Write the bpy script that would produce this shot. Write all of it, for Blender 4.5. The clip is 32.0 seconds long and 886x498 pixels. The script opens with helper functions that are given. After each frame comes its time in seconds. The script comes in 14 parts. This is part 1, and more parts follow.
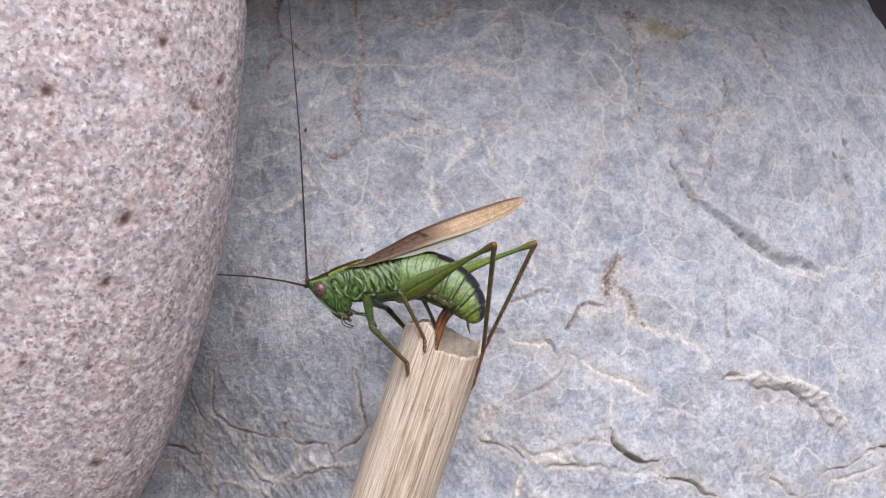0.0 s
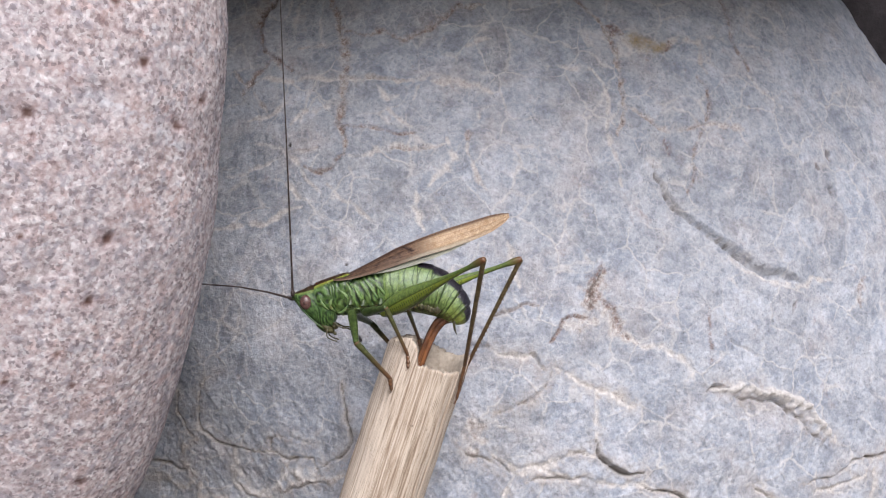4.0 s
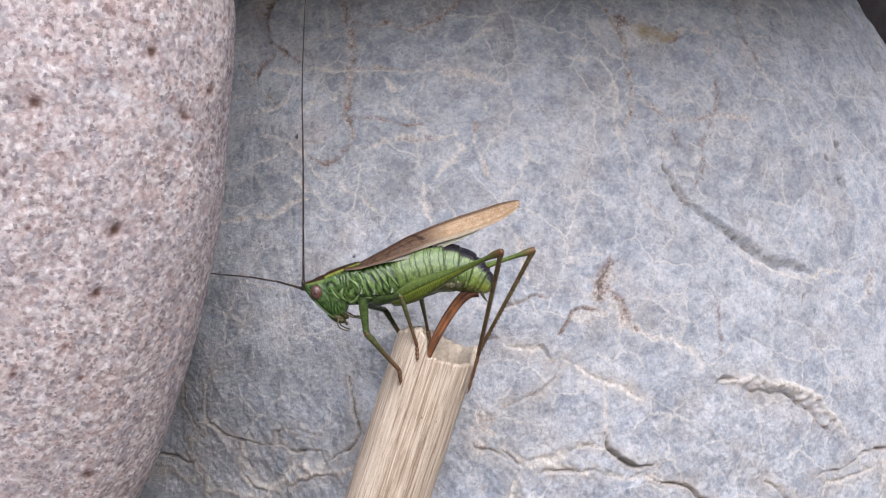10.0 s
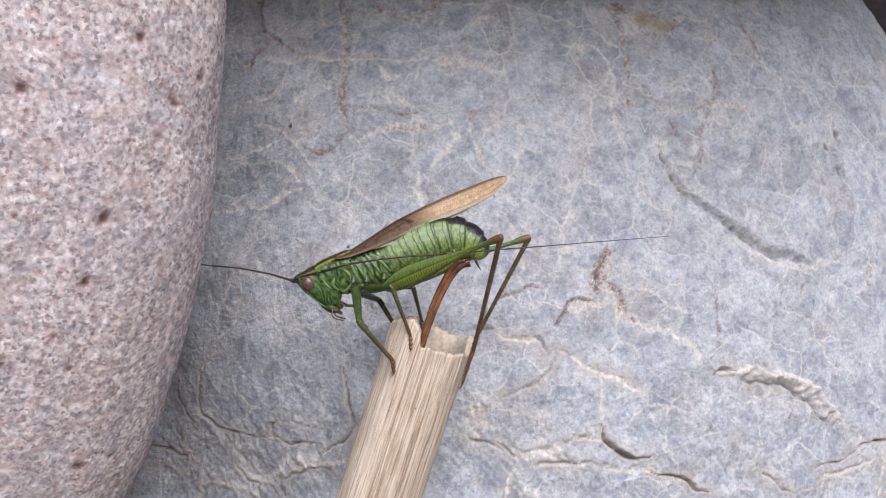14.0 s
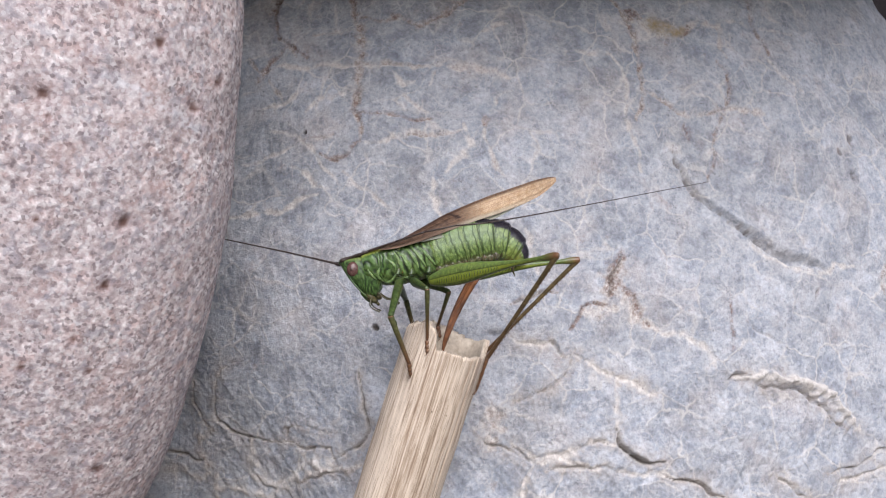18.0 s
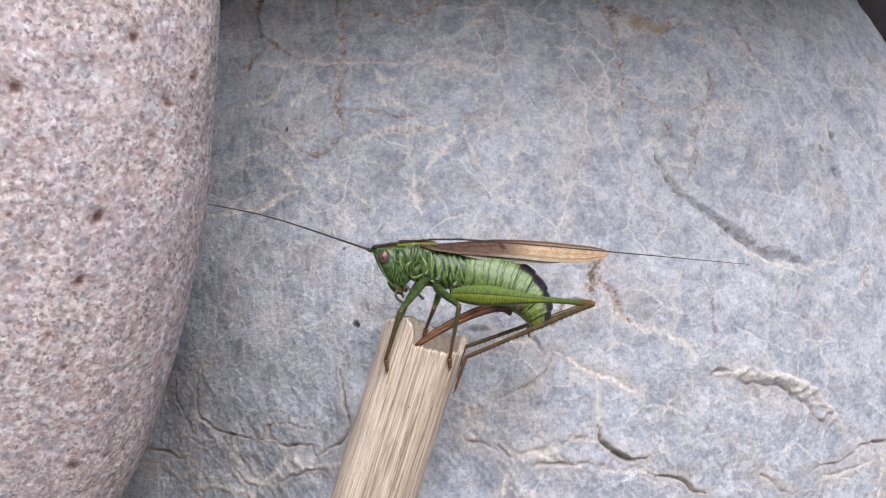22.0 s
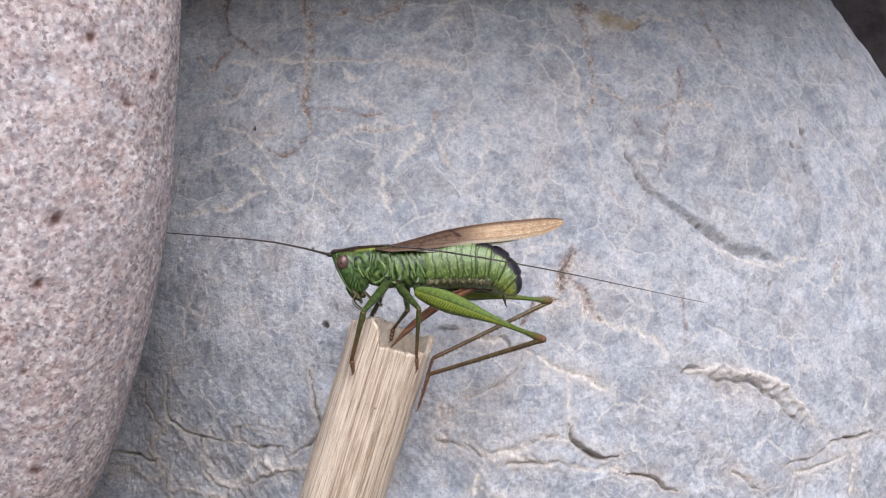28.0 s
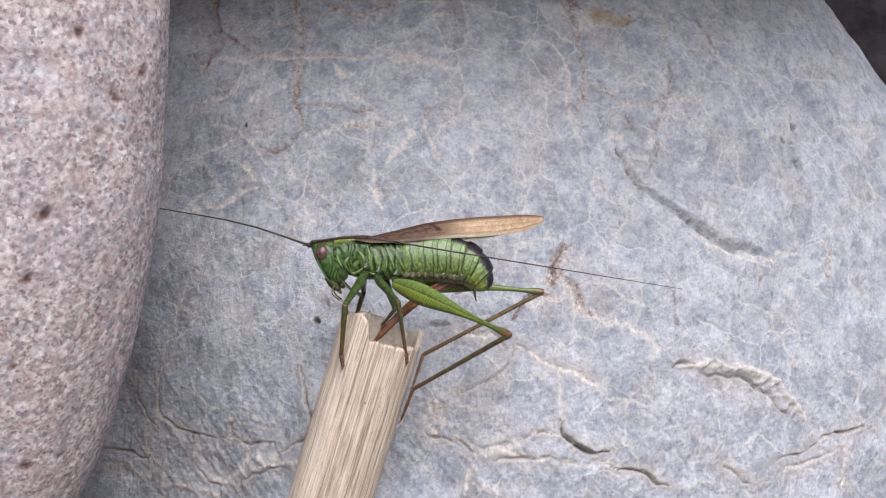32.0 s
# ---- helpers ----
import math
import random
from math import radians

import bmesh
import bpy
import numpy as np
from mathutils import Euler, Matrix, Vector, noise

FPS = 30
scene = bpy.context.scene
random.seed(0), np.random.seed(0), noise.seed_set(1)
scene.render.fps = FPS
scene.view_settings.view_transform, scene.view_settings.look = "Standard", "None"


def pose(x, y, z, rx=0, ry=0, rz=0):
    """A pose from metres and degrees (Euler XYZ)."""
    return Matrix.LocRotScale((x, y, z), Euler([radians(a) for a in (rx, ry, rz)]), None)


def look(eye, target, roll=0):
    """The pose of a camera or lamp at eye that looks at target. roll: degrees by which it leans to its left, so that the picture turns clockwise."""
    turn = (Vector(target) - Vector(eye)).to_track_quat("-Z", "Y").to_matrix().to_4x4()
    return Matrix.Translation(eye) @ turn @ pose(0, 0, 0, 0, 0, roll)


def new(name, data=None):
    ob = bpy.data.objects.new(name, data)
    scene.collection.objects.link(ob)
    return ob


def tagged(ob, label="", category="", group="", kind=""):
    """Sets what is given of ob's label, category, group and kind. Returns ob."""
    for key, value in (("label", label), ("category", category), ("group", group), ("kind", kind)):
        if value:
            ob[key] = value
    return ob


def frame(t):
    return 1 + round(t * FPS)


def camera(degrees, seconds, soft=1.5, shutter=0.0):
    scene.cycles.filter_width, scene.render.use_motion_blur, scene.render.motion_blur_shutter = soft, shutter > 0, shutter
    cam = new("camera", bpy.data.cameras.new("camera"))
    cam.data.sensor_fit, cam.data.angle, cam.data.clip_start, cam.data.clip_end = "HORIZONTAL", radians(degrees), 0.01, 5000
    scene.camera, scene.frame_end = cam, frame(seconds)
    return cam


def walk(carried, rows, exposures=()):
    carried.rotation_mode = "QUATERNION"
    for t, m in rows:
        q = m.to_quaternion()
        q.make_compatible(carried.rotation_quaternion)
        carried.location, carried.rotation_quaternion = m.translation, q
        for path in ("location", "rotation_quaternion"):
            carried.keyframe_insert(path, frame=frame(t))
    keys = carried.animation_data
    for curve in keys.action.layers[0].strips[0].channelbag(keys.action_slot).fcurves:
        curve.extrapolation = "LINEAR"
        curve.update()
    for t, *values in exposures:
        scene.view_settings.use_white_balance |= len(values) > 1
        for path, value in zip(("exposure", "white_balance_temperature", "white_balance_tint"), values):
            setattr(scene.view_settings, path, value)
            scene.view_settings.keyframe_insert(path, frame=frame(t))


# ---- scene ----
cam = camera(50, 32.0, soft=1.15)
walk(cam, [
    (0, pose(0.00000, -0.11500, 0.07000, 90.000, -0.000, -0.000)),
    (0.5, pose(0.00032, -0.11556, 0.07041, 90.106, 0.060, 0.084)),
    (1, pose(0.00070, -0.11563, 0.07070, 90.102, 0.109, 0.016)),
    (1.5, pose(-0.00016, -0.11558, 0.07061, 90.210, 0.211, -0.114)),
    (2, pose(0.00059, -0.11583, 0.07108, 90.246, 0.255, -0.167)),
    (2.5, pose(0.00071, -0.11552, 0.07003, 90.185, 0.329, -0.101)),
    (3, pose(0.00091, -0.11549, 0.07029, 90.189, 0.293, -0.162)),
    (3.5, pose(0.00020, -0.11539, 0.07029, 90.246, 0.325, -0.207)),
    (4, pose(0.00142, -0.11545, 0.07118, 90.352, 0.352, -0.334)),
    (4.5, pose(0.00148, -0.11523, 0.07080, 90.404, 0.351, -0.581)),
    (6.5, pose(0.00164, -0.11499, 0.07163, 90.363, 0.486, -0.377)),
    (7, pose(0.00210, -0.11513, 0.07178, 90.424, 0.508, -0.489)),
    (7.5, pose(0.00143, -0.11514, 0.07174, 90.398, 0.514, -0.452)),
    (8, pose(0.00118, -0.11518, 0.07142, 90.208, 0.450, -0.338)),
    (8.5, pose(0.00149, -0.11467, 0.07178, 90.273, 0.472, -0.661)),
    (9, pose(0.00268, -0.11519, 0.07190, 90.619, 0.648, -0.470)),
    (9.5, pose(0.00167, -0.11480, 0.07155, 90.005, 0.474, -0.233)),
    (10, pose(0.00052, -0.11481, 0.07071, 90.054, 0.490, -0.241)),
    (10.5, pose(0.00047, -0.11471, 0.07047, 89.719, 0.408, -0.023)),
    (11, pose(0.00030, -0.11466, 0.07040, 89.594, 0.298, -0.155)),
    (11.5, pose(0.00059, -0.11421, 0.07017, 89.758, 0.391, -0.303)),
    (12, pose(0.00147, -0.11396, 0.07008, 89.731, 0.376, -0.344)),
    (12.5, pose(0.00050, -0.11400, 0.06964, 89.747, 0.478, 0.063)),
    (13, pose(0.00061, -0.11365, 0.06979, 89.730, 0.500, -0.046)),
    (13.5, pose(0.00104, -0.11365, 0.06945, 89.899, 0.587, -0.083)),
    (14, pose(0.00127, -0.11342, 0.06988, 89.809, 0.501, -0.223)),
    (14.5, pose(0.00194, -0.11345, 0.07028, 89.616, 0.424, -0.217)),
    (16.5, pose(0.00164, -0.11394, 0.06838, 90.373, 0.640, 0.364)),
    (17, pose(0.00048, -0.11388, 0.06854, 90.555, 0.693, 0.467)),
    (17.5, pose(0.00051, -0.11417, 0.06857, 90.344, 0.646, 0.713)),
    (18, pose(0.00052, -0.11398, 0.06909, 90.454, 0.619, 0.352)),
    (18.5, pose(0.00213, -0.11398, 0.06926, 90.583, 0.657, 0.337)),
    (19, pose(0.00143, -0.11408, 0.06893, 90.523, 0.599, 0.340)),
    (19.5, pose(0.00243, -0.11426, 0.06887, 90.520, 0.642, 0.384)),
    (20, pose(0.00256, -0.11424, 0.06906, 90.664, 0.644, 0.123)),
    (20.5, pose(0.00228, -0.11408, 0.06922, 90.687, 0.736, 0.146)),
    (21, pose(0.00363, -0.11434, 0.06948, 90.759, 0.710, 0.025)),
    (21.5, pose(0.00346, -0.11370, 0.06849, 90.688, 0.730, -0.055)),
    (22, pose(0.00289, -0.11388, 0.06818, 90.611, 0.745, 0.201)),
    (22.5, pose(0.00357, -0.11358, 0.06811, 90.536, 0.744, -0.255)),
    (23, pose(0.00295, -0.11375, 0.06865, 90.607, 0.790, -0.200)),
    (23.5, pose(0.00439, -0.11322, 0.06851, 90.626, 0.848, -0.472)),
    (24, pose(0.00435, -0.11318, 0.06836, 90.473, 0.814, -0.438)),
    (24.5, pose(0.00530, -0.11356, 0.06880, 90.476, 0.850, -0.761)),
    (25, pose(0.00521, -0.11335, 0.06846, 90.481, 0.930, -0.825)),
    (25.5, pose(0.00410, -0.11326, 0.06825, 90.420, 0.923, -0.492)),
    (27.5, pose(0.00537, -0.11327, 0.06832, 90.376, 1.116, -0.573)),
    (28, pose(0.00531, -0.11313, 0.06853, 90.393, 1.147, -0.615)),
    (28.5, pose(0.00570, -0.11298, 0.06854, 90.329, 1.161, -0.641)),
    (29, pose(0.00573, -0.11302, 0.06816, 90.238, 1.168, -0.506)),
    (29.5, pose(0.00575, -0.11303, 0.06816, 90.236, 1.166, -0.550)),
    (30, pose(0.00562, -0.11307, 0.06830, 90.237, 1.200, -0.617)),
    (30.5, pose(0.00596, -0.11330, 0.06848, 90.340, 1.213, -0.650)),
    (31, pose(0.00611, -0.11295, 0.06805, 90.324, 1.211, -0.719)),
    (31.5, pose(0.00701, -0.11340, 0.06870, 90.461, 1.290, -1.048)),
    (32, pose(0.00634, -0.11332, 0.06778, 90.436, 1.292, -0.704)),
], exposures=[(0, 0.64, 6070, 14), (32, 0.64, 6070, 14)])

# ---- light: an overcast sky over a stony bank, open behind and above the viewer ----
world = bpy.data.worlds.new("sky")
scene.world = world
world.use_nodes = True
_nt = world.node_tree
_sky = _nt.nodes.new("ShaderNodeTexSky")
_sky.sky_type = "NISHITA"
_sky.sun_disc = False
_sky.sun_elevation = radians(37)
_sky.sun_rotation = radians(163)
_sky.air_density, _sky.dust_density, _sky.ozone_density = 1.0, 3.0, 1.0
_bg = _nt.nodes["Background"]
_bg.inputs["Strength"].default_value = 0.07
_nt.links.new(_sky.outputs["Color"], _bg.inputs["Color"])

_sun = bpy.data.lights.new("sun", "SUN")
_sun.energy, _sun.angle, _sun.color = 2.7, radians(46), (1.0, 0.99, 0.985)
sun = new("sun", _sun)
sun.matrix_world = look((0.21, -1.0, 0.84), (0, 0, 0.05))

# ---- materials ----
MM = 0.001


class Nodes:
    """A short way to write a node material."""

    def __init__(self, name):
        self.material = bpy.data.materials.new(name)
        self.material.use_nodes = True
        self.tree = self.material.node_tree
        self.bsdf = self.tree.nodes["Principled BSDF"]
        self.coords = self.add("ShaderNodeTexCoord").outputs["Object"]

    def add(self, kind, **values):
        node = self.tree.nodes.new(kind)
        for key, value in values.items():
            node.inputs[key].default_value = value
        return node

    def link(self, a, b):
        self.tree.links.new(a, b)

    def stretch(self, vector, scale):
        node = self.add("ShaderNodeMapping")
        node.inputs["Scale"].default_value = scale
        self.link(vector, node.inputs["Vector"])
        return node.outputs["Vector"]

    def noise(self, size, vector=None, detail=4.0, rough=0.55, colour=False):
        node = self.add("ShaderNodeTexNoise", Scale=1 / (size * MM), Detail=detail, Roughness=rough)
        self.link(vector or self.coords, node.inputs["Vector"])
        return node.outputs["Color" if colour else "Fac"]

    def warp(self, size, amount, vector=None):
        colour = self.noise(size, vector, 3.0, colour=True)
        shift = self.add("ShaderNodeVectorMath")
        shift.operation = "MULTIPLY_ADD"
        shift.inputs[1].default_value = (amount * MM,) * 3
        self.link(colour, shift.inputs[0])
        self.link(vector or self.coords, shift.inputs[2])
        return shift.outputs["Vector"]

    def cells(self, size, vector=None, feature="F1", out="Distance", randomness=1.0):
        node = self.add("ShaderNodeTexVoronoi")
        node.feature = feature
        node.inputs["Scale"].default_value = 1 / (size * MM)
        node.inputs["Randomness"].default_value = randomness
        self.link(vector or self.coords, node.inputs["Vector"])
        return node.outputs[out]

    def axis(self, which, vector=None):
        node = self.add("ShaderNodeSeparateXYZ")
        self.link(vector or self.coords, node.inputs["Vector"])
        return node.outputs[which]

    def ramp(self, value, *stops, ease="LINEAR"):
        node = self.add("ShaderNodeValToRGB")
        node.color_ramp.interpolation = ease
        bits = node.color_ramp.elements
        while len(bits) < len(stops):
            bits.new(0.5)
        for bit, (at, colour) in zip(bits, stops):
            bit.position = at
            bit.color = (*colour, 1) if isinstance(colour, tuple) else (colour,) * 3 + (1,)
        self.link(value, node.inputs["Fac"])
        return node.outputs["Color"]

    def range(self, value, a, b, c=0.0, d=1.0):
        node = self.add("ShaderNodeMapRange")
        for key, v in (("From Min", a), ("From Max", b), ("To Min", c), ("To Max", d)):
            node.inputs[key].default_value = v
        self.link(value, node.inputs["Value"])
        return node.outputs["Result"]

    def math(self, op, a, b):
        node = self.add("ShaderNodeMath")
        node.operation = op
        for slot, v in ((0, a), (1, b)):
            if isinstance(v, (int, float)):
                node.inputs[slot].default_value = v
            else:
                self.link(v, node.inputs[slot])
        return node.outputs[0]

    def mix(self, fac, a, b, blend="MIX"):
        node = self.add("ShaderNodeMix")
        node.data_type, node.blend_type = "RGBA", blend
        for slot, v in ((0, fac), (6, a), (7, b)):
            if isinstance(v, tuple):
                node.inputs[slot].default_value = (*v, 1)
            elif isinstance(v, (int, float)):
                node.inputs[slot].default_value = v
            else:
                self.link(v, node.inputs[slot])
        return node.outputs[2]

    def attribute(self, name):
        node = self.add("ShaderNodeAttribute")
        node.attribute_name = name
        return node.outputs["Fac"]

    def bump(self, height, depth, strength=1.0):
        node = self.add("ShaderNodeBump", Distance=depth * MM, Strength=strength)
        self.link(height, node.inputs["Height"])
        if self.bsdf.inputs["Normal"].links:
            self.link(self.bsdf.inputs["Normal"].links[0].from_socket, node.inputs["Normal"])
        self.link(node.outputs["Normal"], self.bsdf.inputs["Normal"])

    def done(self, colour, rough=0.6, **values):
        if isinstance(colour, tuple):
            self.bsdf.inputs["Base Color"].default_value = (*colour, 1)
        else:
            self.link(colour, self.bsdf.inputs["Base Color"])
        if isinstance(rough, (int, float)):
            self.bsdf.inputs["Roughness"].default_value = rough
        else:
            self.link(rough, self.bsdf.inputs["Roughness"])
        for key, value in values.items():
            self.bsdf.inputs[key.replace("_", " ")].default_value = value
        return self.material


def limestone():
    n = Nodes("blue_grey_limestone")
    w = n.warp(9, 4.0, n.warp(2.2, 0.9))
    fine = n.noise(0.55, None, 5, 0.7)
    flake = n.noise(1.5, n.warp(0.7, 0.5), 4, 0.65)
    base = n.mix(n.range(n.noise(13, w, 4), 0.34, 0.66), (0.262, 0.286, 0.33), (0.385, 0.402, 0.436))
    base = n.mix(n.range(n.noise(3.4, w, 4, 0.6), 0.42, 0.62, 0, 0.75), base, (0.43, 0.44, 0.468))
    base = n.mix(n.range(n.noise(4.6, n.warp(3, 2), 4, 0.62), 0.47, 0.36, 0, 0.4), base, (0.225, 0.246, 0.29))
    base = n.mix(n.range(n.noise(7.5, n.warp(4, 3), 5, 0.66), 0.50, 0.66, 0, 0.6), base, (0.362, 0.325, 0.312))
    base = n.mix(n.range(n.noise(3.0, None, 5, 0.7), 0.60, 0.70, 0, 0.6), base, (0.29, 0.225, 0.205))
    base = n.mix(n.range(flake, 0.50, 0.62, 0, 0.48), base, (0.50, 0.50, 0.515))
    base = n.mix(n.range(flake, 0.46, 0.36, 0, 0.6), base, (0.205, 0.222, 0.26))
    # broken networks of beige and whitish veins
    wide = n.warp(2.4, 1.3, n.warp(7, 4.0))
    mid = n.warp(1.3, 0.7, n.warp(4, 1.8))
    base = n.mix(1.0, base, n.range(n.axis("X", n.cells(6.4, wide, "F1", "Color")), 0, 1, 0.86, 1.10), "MULTIPLY")
    base = n.mix(1.0, base, n.range(n.axis("X", n.cells(2.9, mid, "F1", "Color")), 0, 1, 0.90, 1.09), "MULTIPLY")
    web = n.range(n.cells(6.4, wide, "DISTANCE_TO_EDGE"), 0.004, 0.038, 1, 0)
    web2 = n.range(n.cells(2.9, mid, "DISTANCE_TO_EDGE"), 0.006, 0.06, 1, 0)
    web3 = n.range(n.cells(1.1, n.warp(0.6, 0.35), "DISTANCE_TO_EDGE"), 0.0, 0.13, 1, 0)
    gaps = n.range(n.noise(8, None, 4, 0.65), 0.44, 0.57)
    gaps2 = n.range(n.noise(4.5, w, 4), 0.47, 0.62)
    gaps3 = n.range(n.noise(3.2, n.warp(3, 3), 3), 0.46, 0.62)
    veins = n.math("MULTIPLY", web, gaps)
    veins2 = n.math("MULTIPLY", web2, gaps2)
    veins3 = n.math("MULTIPLY", web3, gaps3)
    base = n.mix(n.math("MULTIPLY", veins3, 0.5), base, (0.52, 0.515, 0.52))
    base = n.mix(n.math("MULTIPLY", veins2, 0.33), base, (0.55, 0.53, 0.515))
    base = n.mix(n.math("MULTIPLY", veins, 0.68), base, (0.56, 0.53, 0.50))
    base = n.mix(1.0, base, n.range(fine, 0.3, 0.7, 0.76, 1.22), "MULTIPLY")
    grit = n.noise(0.9, None, 5, 0.75)
    base = n.mix(n.math("MULTIPLY", n.attribute("dust"), n.range(grit, 0.34, 0.58, 0.15, 0.7)), base, (0.36, 0.31, 0.265))
    pale = n.range(n.math("MULTIPLY", n.attribute("pale"), n.range(grit, 0.27, 0.52, 0.6, 1.0)), 0.14, 0.66)
    rust = n.range(n.math("MULTIPLY", n.attribute("rust"), n.range(n.noise(0.6, None, 6, 0.85), 0.39, 0.60, 0.12, 1.15)), 0.06, 0.85)
    base = n.mix(n.math("MULTIPLY", pale, 0.8), base, n.mix(n.range(fine, 0.35, 0.62), (0.43, 0.388, 0.355), (0.69, 0.65, 0.60)))
    base = n.mix(n.math("MULTIPLY", n.attribute("ochre"), n.range(grit, 0.35, 0.6, 0.3, 0.9)), base, (0.30, 0.215, 0.085))
    base = n.mix(n.math("MULTIPLY", rust, 0.88), base, n.mix(n.range(fine, 0.35, 0.6), (0.085, 0.048, 0.04), (0.23, 0.145, 0.11)))
    # crack shade painted near-black; the small pits take the same dark colour
    base = n.mix(n.math("MULTIPLY", n.attribute("shade_and_pits"), 0.95), base, (0.045, 0.034, 0.028))
    fleck = n.range(n.noise(0.42, n.warp(0.8, 0.5), 3, 0.6), 0.38, 0.29, 0, 0.6)
    base = n.mix(fleck, base, (0.13, 0.125, 0.135))
    n.bump(fine, 0.17, 0.9)
    n.bump(n.noise(0.22, None, 4, 0.7), 0.08, 0.8)
    n.bump(flake, 0.30, 0.8)
    n.bump(n.noise(2.6, w, 5, 0.65), 0.45, 0.8)
    n.bump(veins2, 0.03, 0.6)
    n.bump(veins, 0.05, 0.6)
    return n.done(base, n.range(fine, 0.3, 0.7, 0.6, 0.85), Specular_IOR_Level=0.35)


def sandstone():
    n = Nodes("pink_grained_sandstone")
    w = n.warp(0.6, 0.3)
    grain = n.noise(0.74, w, 2.5, 0.55)
    colour = n.ramp(grain, (0.28, (0.205, 0.158, 0.16)), (0.40, (0.365, 0.298, 0.294)), (0.50, (0.485, 0.412, 0.404)), (0.59, (0.58, 0.515, 0.505)), (0.72, (0.73, 0.685, 0.675)))
    colour = n.mix(n.range(n.noise(1.6, n.warp(1.1, 0.7), 3.0, 0.55), 0.52, 0.66, 0, 0.55), colour, (0.47, 0.335, 0.305))
    colour = n.mix(n.range(n.noise(1.3, n.warp(0.9, 0.6), 3.0), 0.51, 0.62, 0, 0.6), colour, (0.275, 0.265, 0.295))
    cells = n.axis("X", n.cells(0.62, w, "F1", "Color"))
    colour = n.mix(1.0, colour, n.range(cells, 0.0, 1.0, 0.82, 1.18), "MULTIPLY")
    dots = n.axis("Y", n.cells(0.34, None, "F1", "Color"))
    colour = n.mix(n.range(dots, 0.86, 0.94, 0, 0.5), colour, (0.68, 0.655, 0.65))
    colour = n.mix(n.range(dots, 0.15, 0.07, 0, 0.62), colour, (0.14, 0.11, 0.115))
    colour = n.mix(n.range(n.noise(11, None, 5, 0.6), 0.4, 0.68, 0, 0.3), colour, (0.33, 0.30, 0.32))
    colour = n.mix(n.range(n.noise(4.5, None, 4), 0.56, 0.70, 0, 0.35), colour, (0.40, 0.30, 0.275))
    colour = n.mix(n.range(n.noise(2.2, w, 4), 0.63, 0.73, 0, 0.6), colour, (0.21, 0.135, 0.13))
    colour = n.mix(n.math("MULTIPLY", n.attribute("quartz"), n.range(grain, 0.40, 0.58, 0.0, 0.5)), colour, (0.60, 0.60, 0.63))
    colour = n.mix(n.math("MULTIPLY", n.attribute("halo"), 0.42), colour, (0.33, 0.19, 0.17))
    colour = n.mix(n.math("MULTIPLY", n.attribute("chip"), n.range(grain, 0.3, 0.7, 0.8, 1.0)), colour, n.mix(n.range(n.noise(1.4, w, 4), 0.4, 0.6), (0.66, 0.645, 0.64), (0.80, 0.785, 0.765)))
    colour = n.mix(n.math("MULTIPLY", n.attribute("chip_rim"), n.range(grain, 0.35, 0.6, 0.3, 0.8)), colour, (0.50, 0.29, 0.20))
    colour = n.mix(n.math("MULTIPLY", n.attribute("shade_and_pits"), 0.9), colour, (0.085, 0.04, 0.028))
    n.bump(grain, 0.16, 0.7)
    n.bump(n.noise(0.3, None, 3, 0.7), 0.08, 0.6)
    return n.done(colour, 0.78, Specular_IOR_Level=0.3)


def dark_rock():
    n = Nodes("dark_basalt")
    colour = n.mix(n.range(n.noise(9, None, 6, 0.65), 0.35, 0.65), (0.012, 0.010, 0.011), (0.034, 0.030, 0.031))
    n.bump(n.noise(4, None, 6, 0.6), 1.5, 0.6)
    return n.done(colour, 0.9, Specular_IOR_Level=0.1)


def gravel():
    n = Nodes("sandy_gravel")
    stone = n.axis("X", n.cells(9, n.warp(6, 3), "F1", "Color"))
    colour = n.ramp(stone, (0.0, (0.06, 0.05, 0.043)), (0.5, (0.12, 0.105, 0.092)), (1.0, (0.22, 0.20, 0.18)))
    colour = n.mix(n.range(n.noise(60, None, 5), 0.4, 0.65), colour, (0.075, 0.064, 0.052))
    n.bump(n.cells(9, n.warp(6, 3)), 4.0, 0.8)
    n.bump(n.noise(1.5, None, 5), 0.8, 0.6)
    return n.done(colour, 0.85)


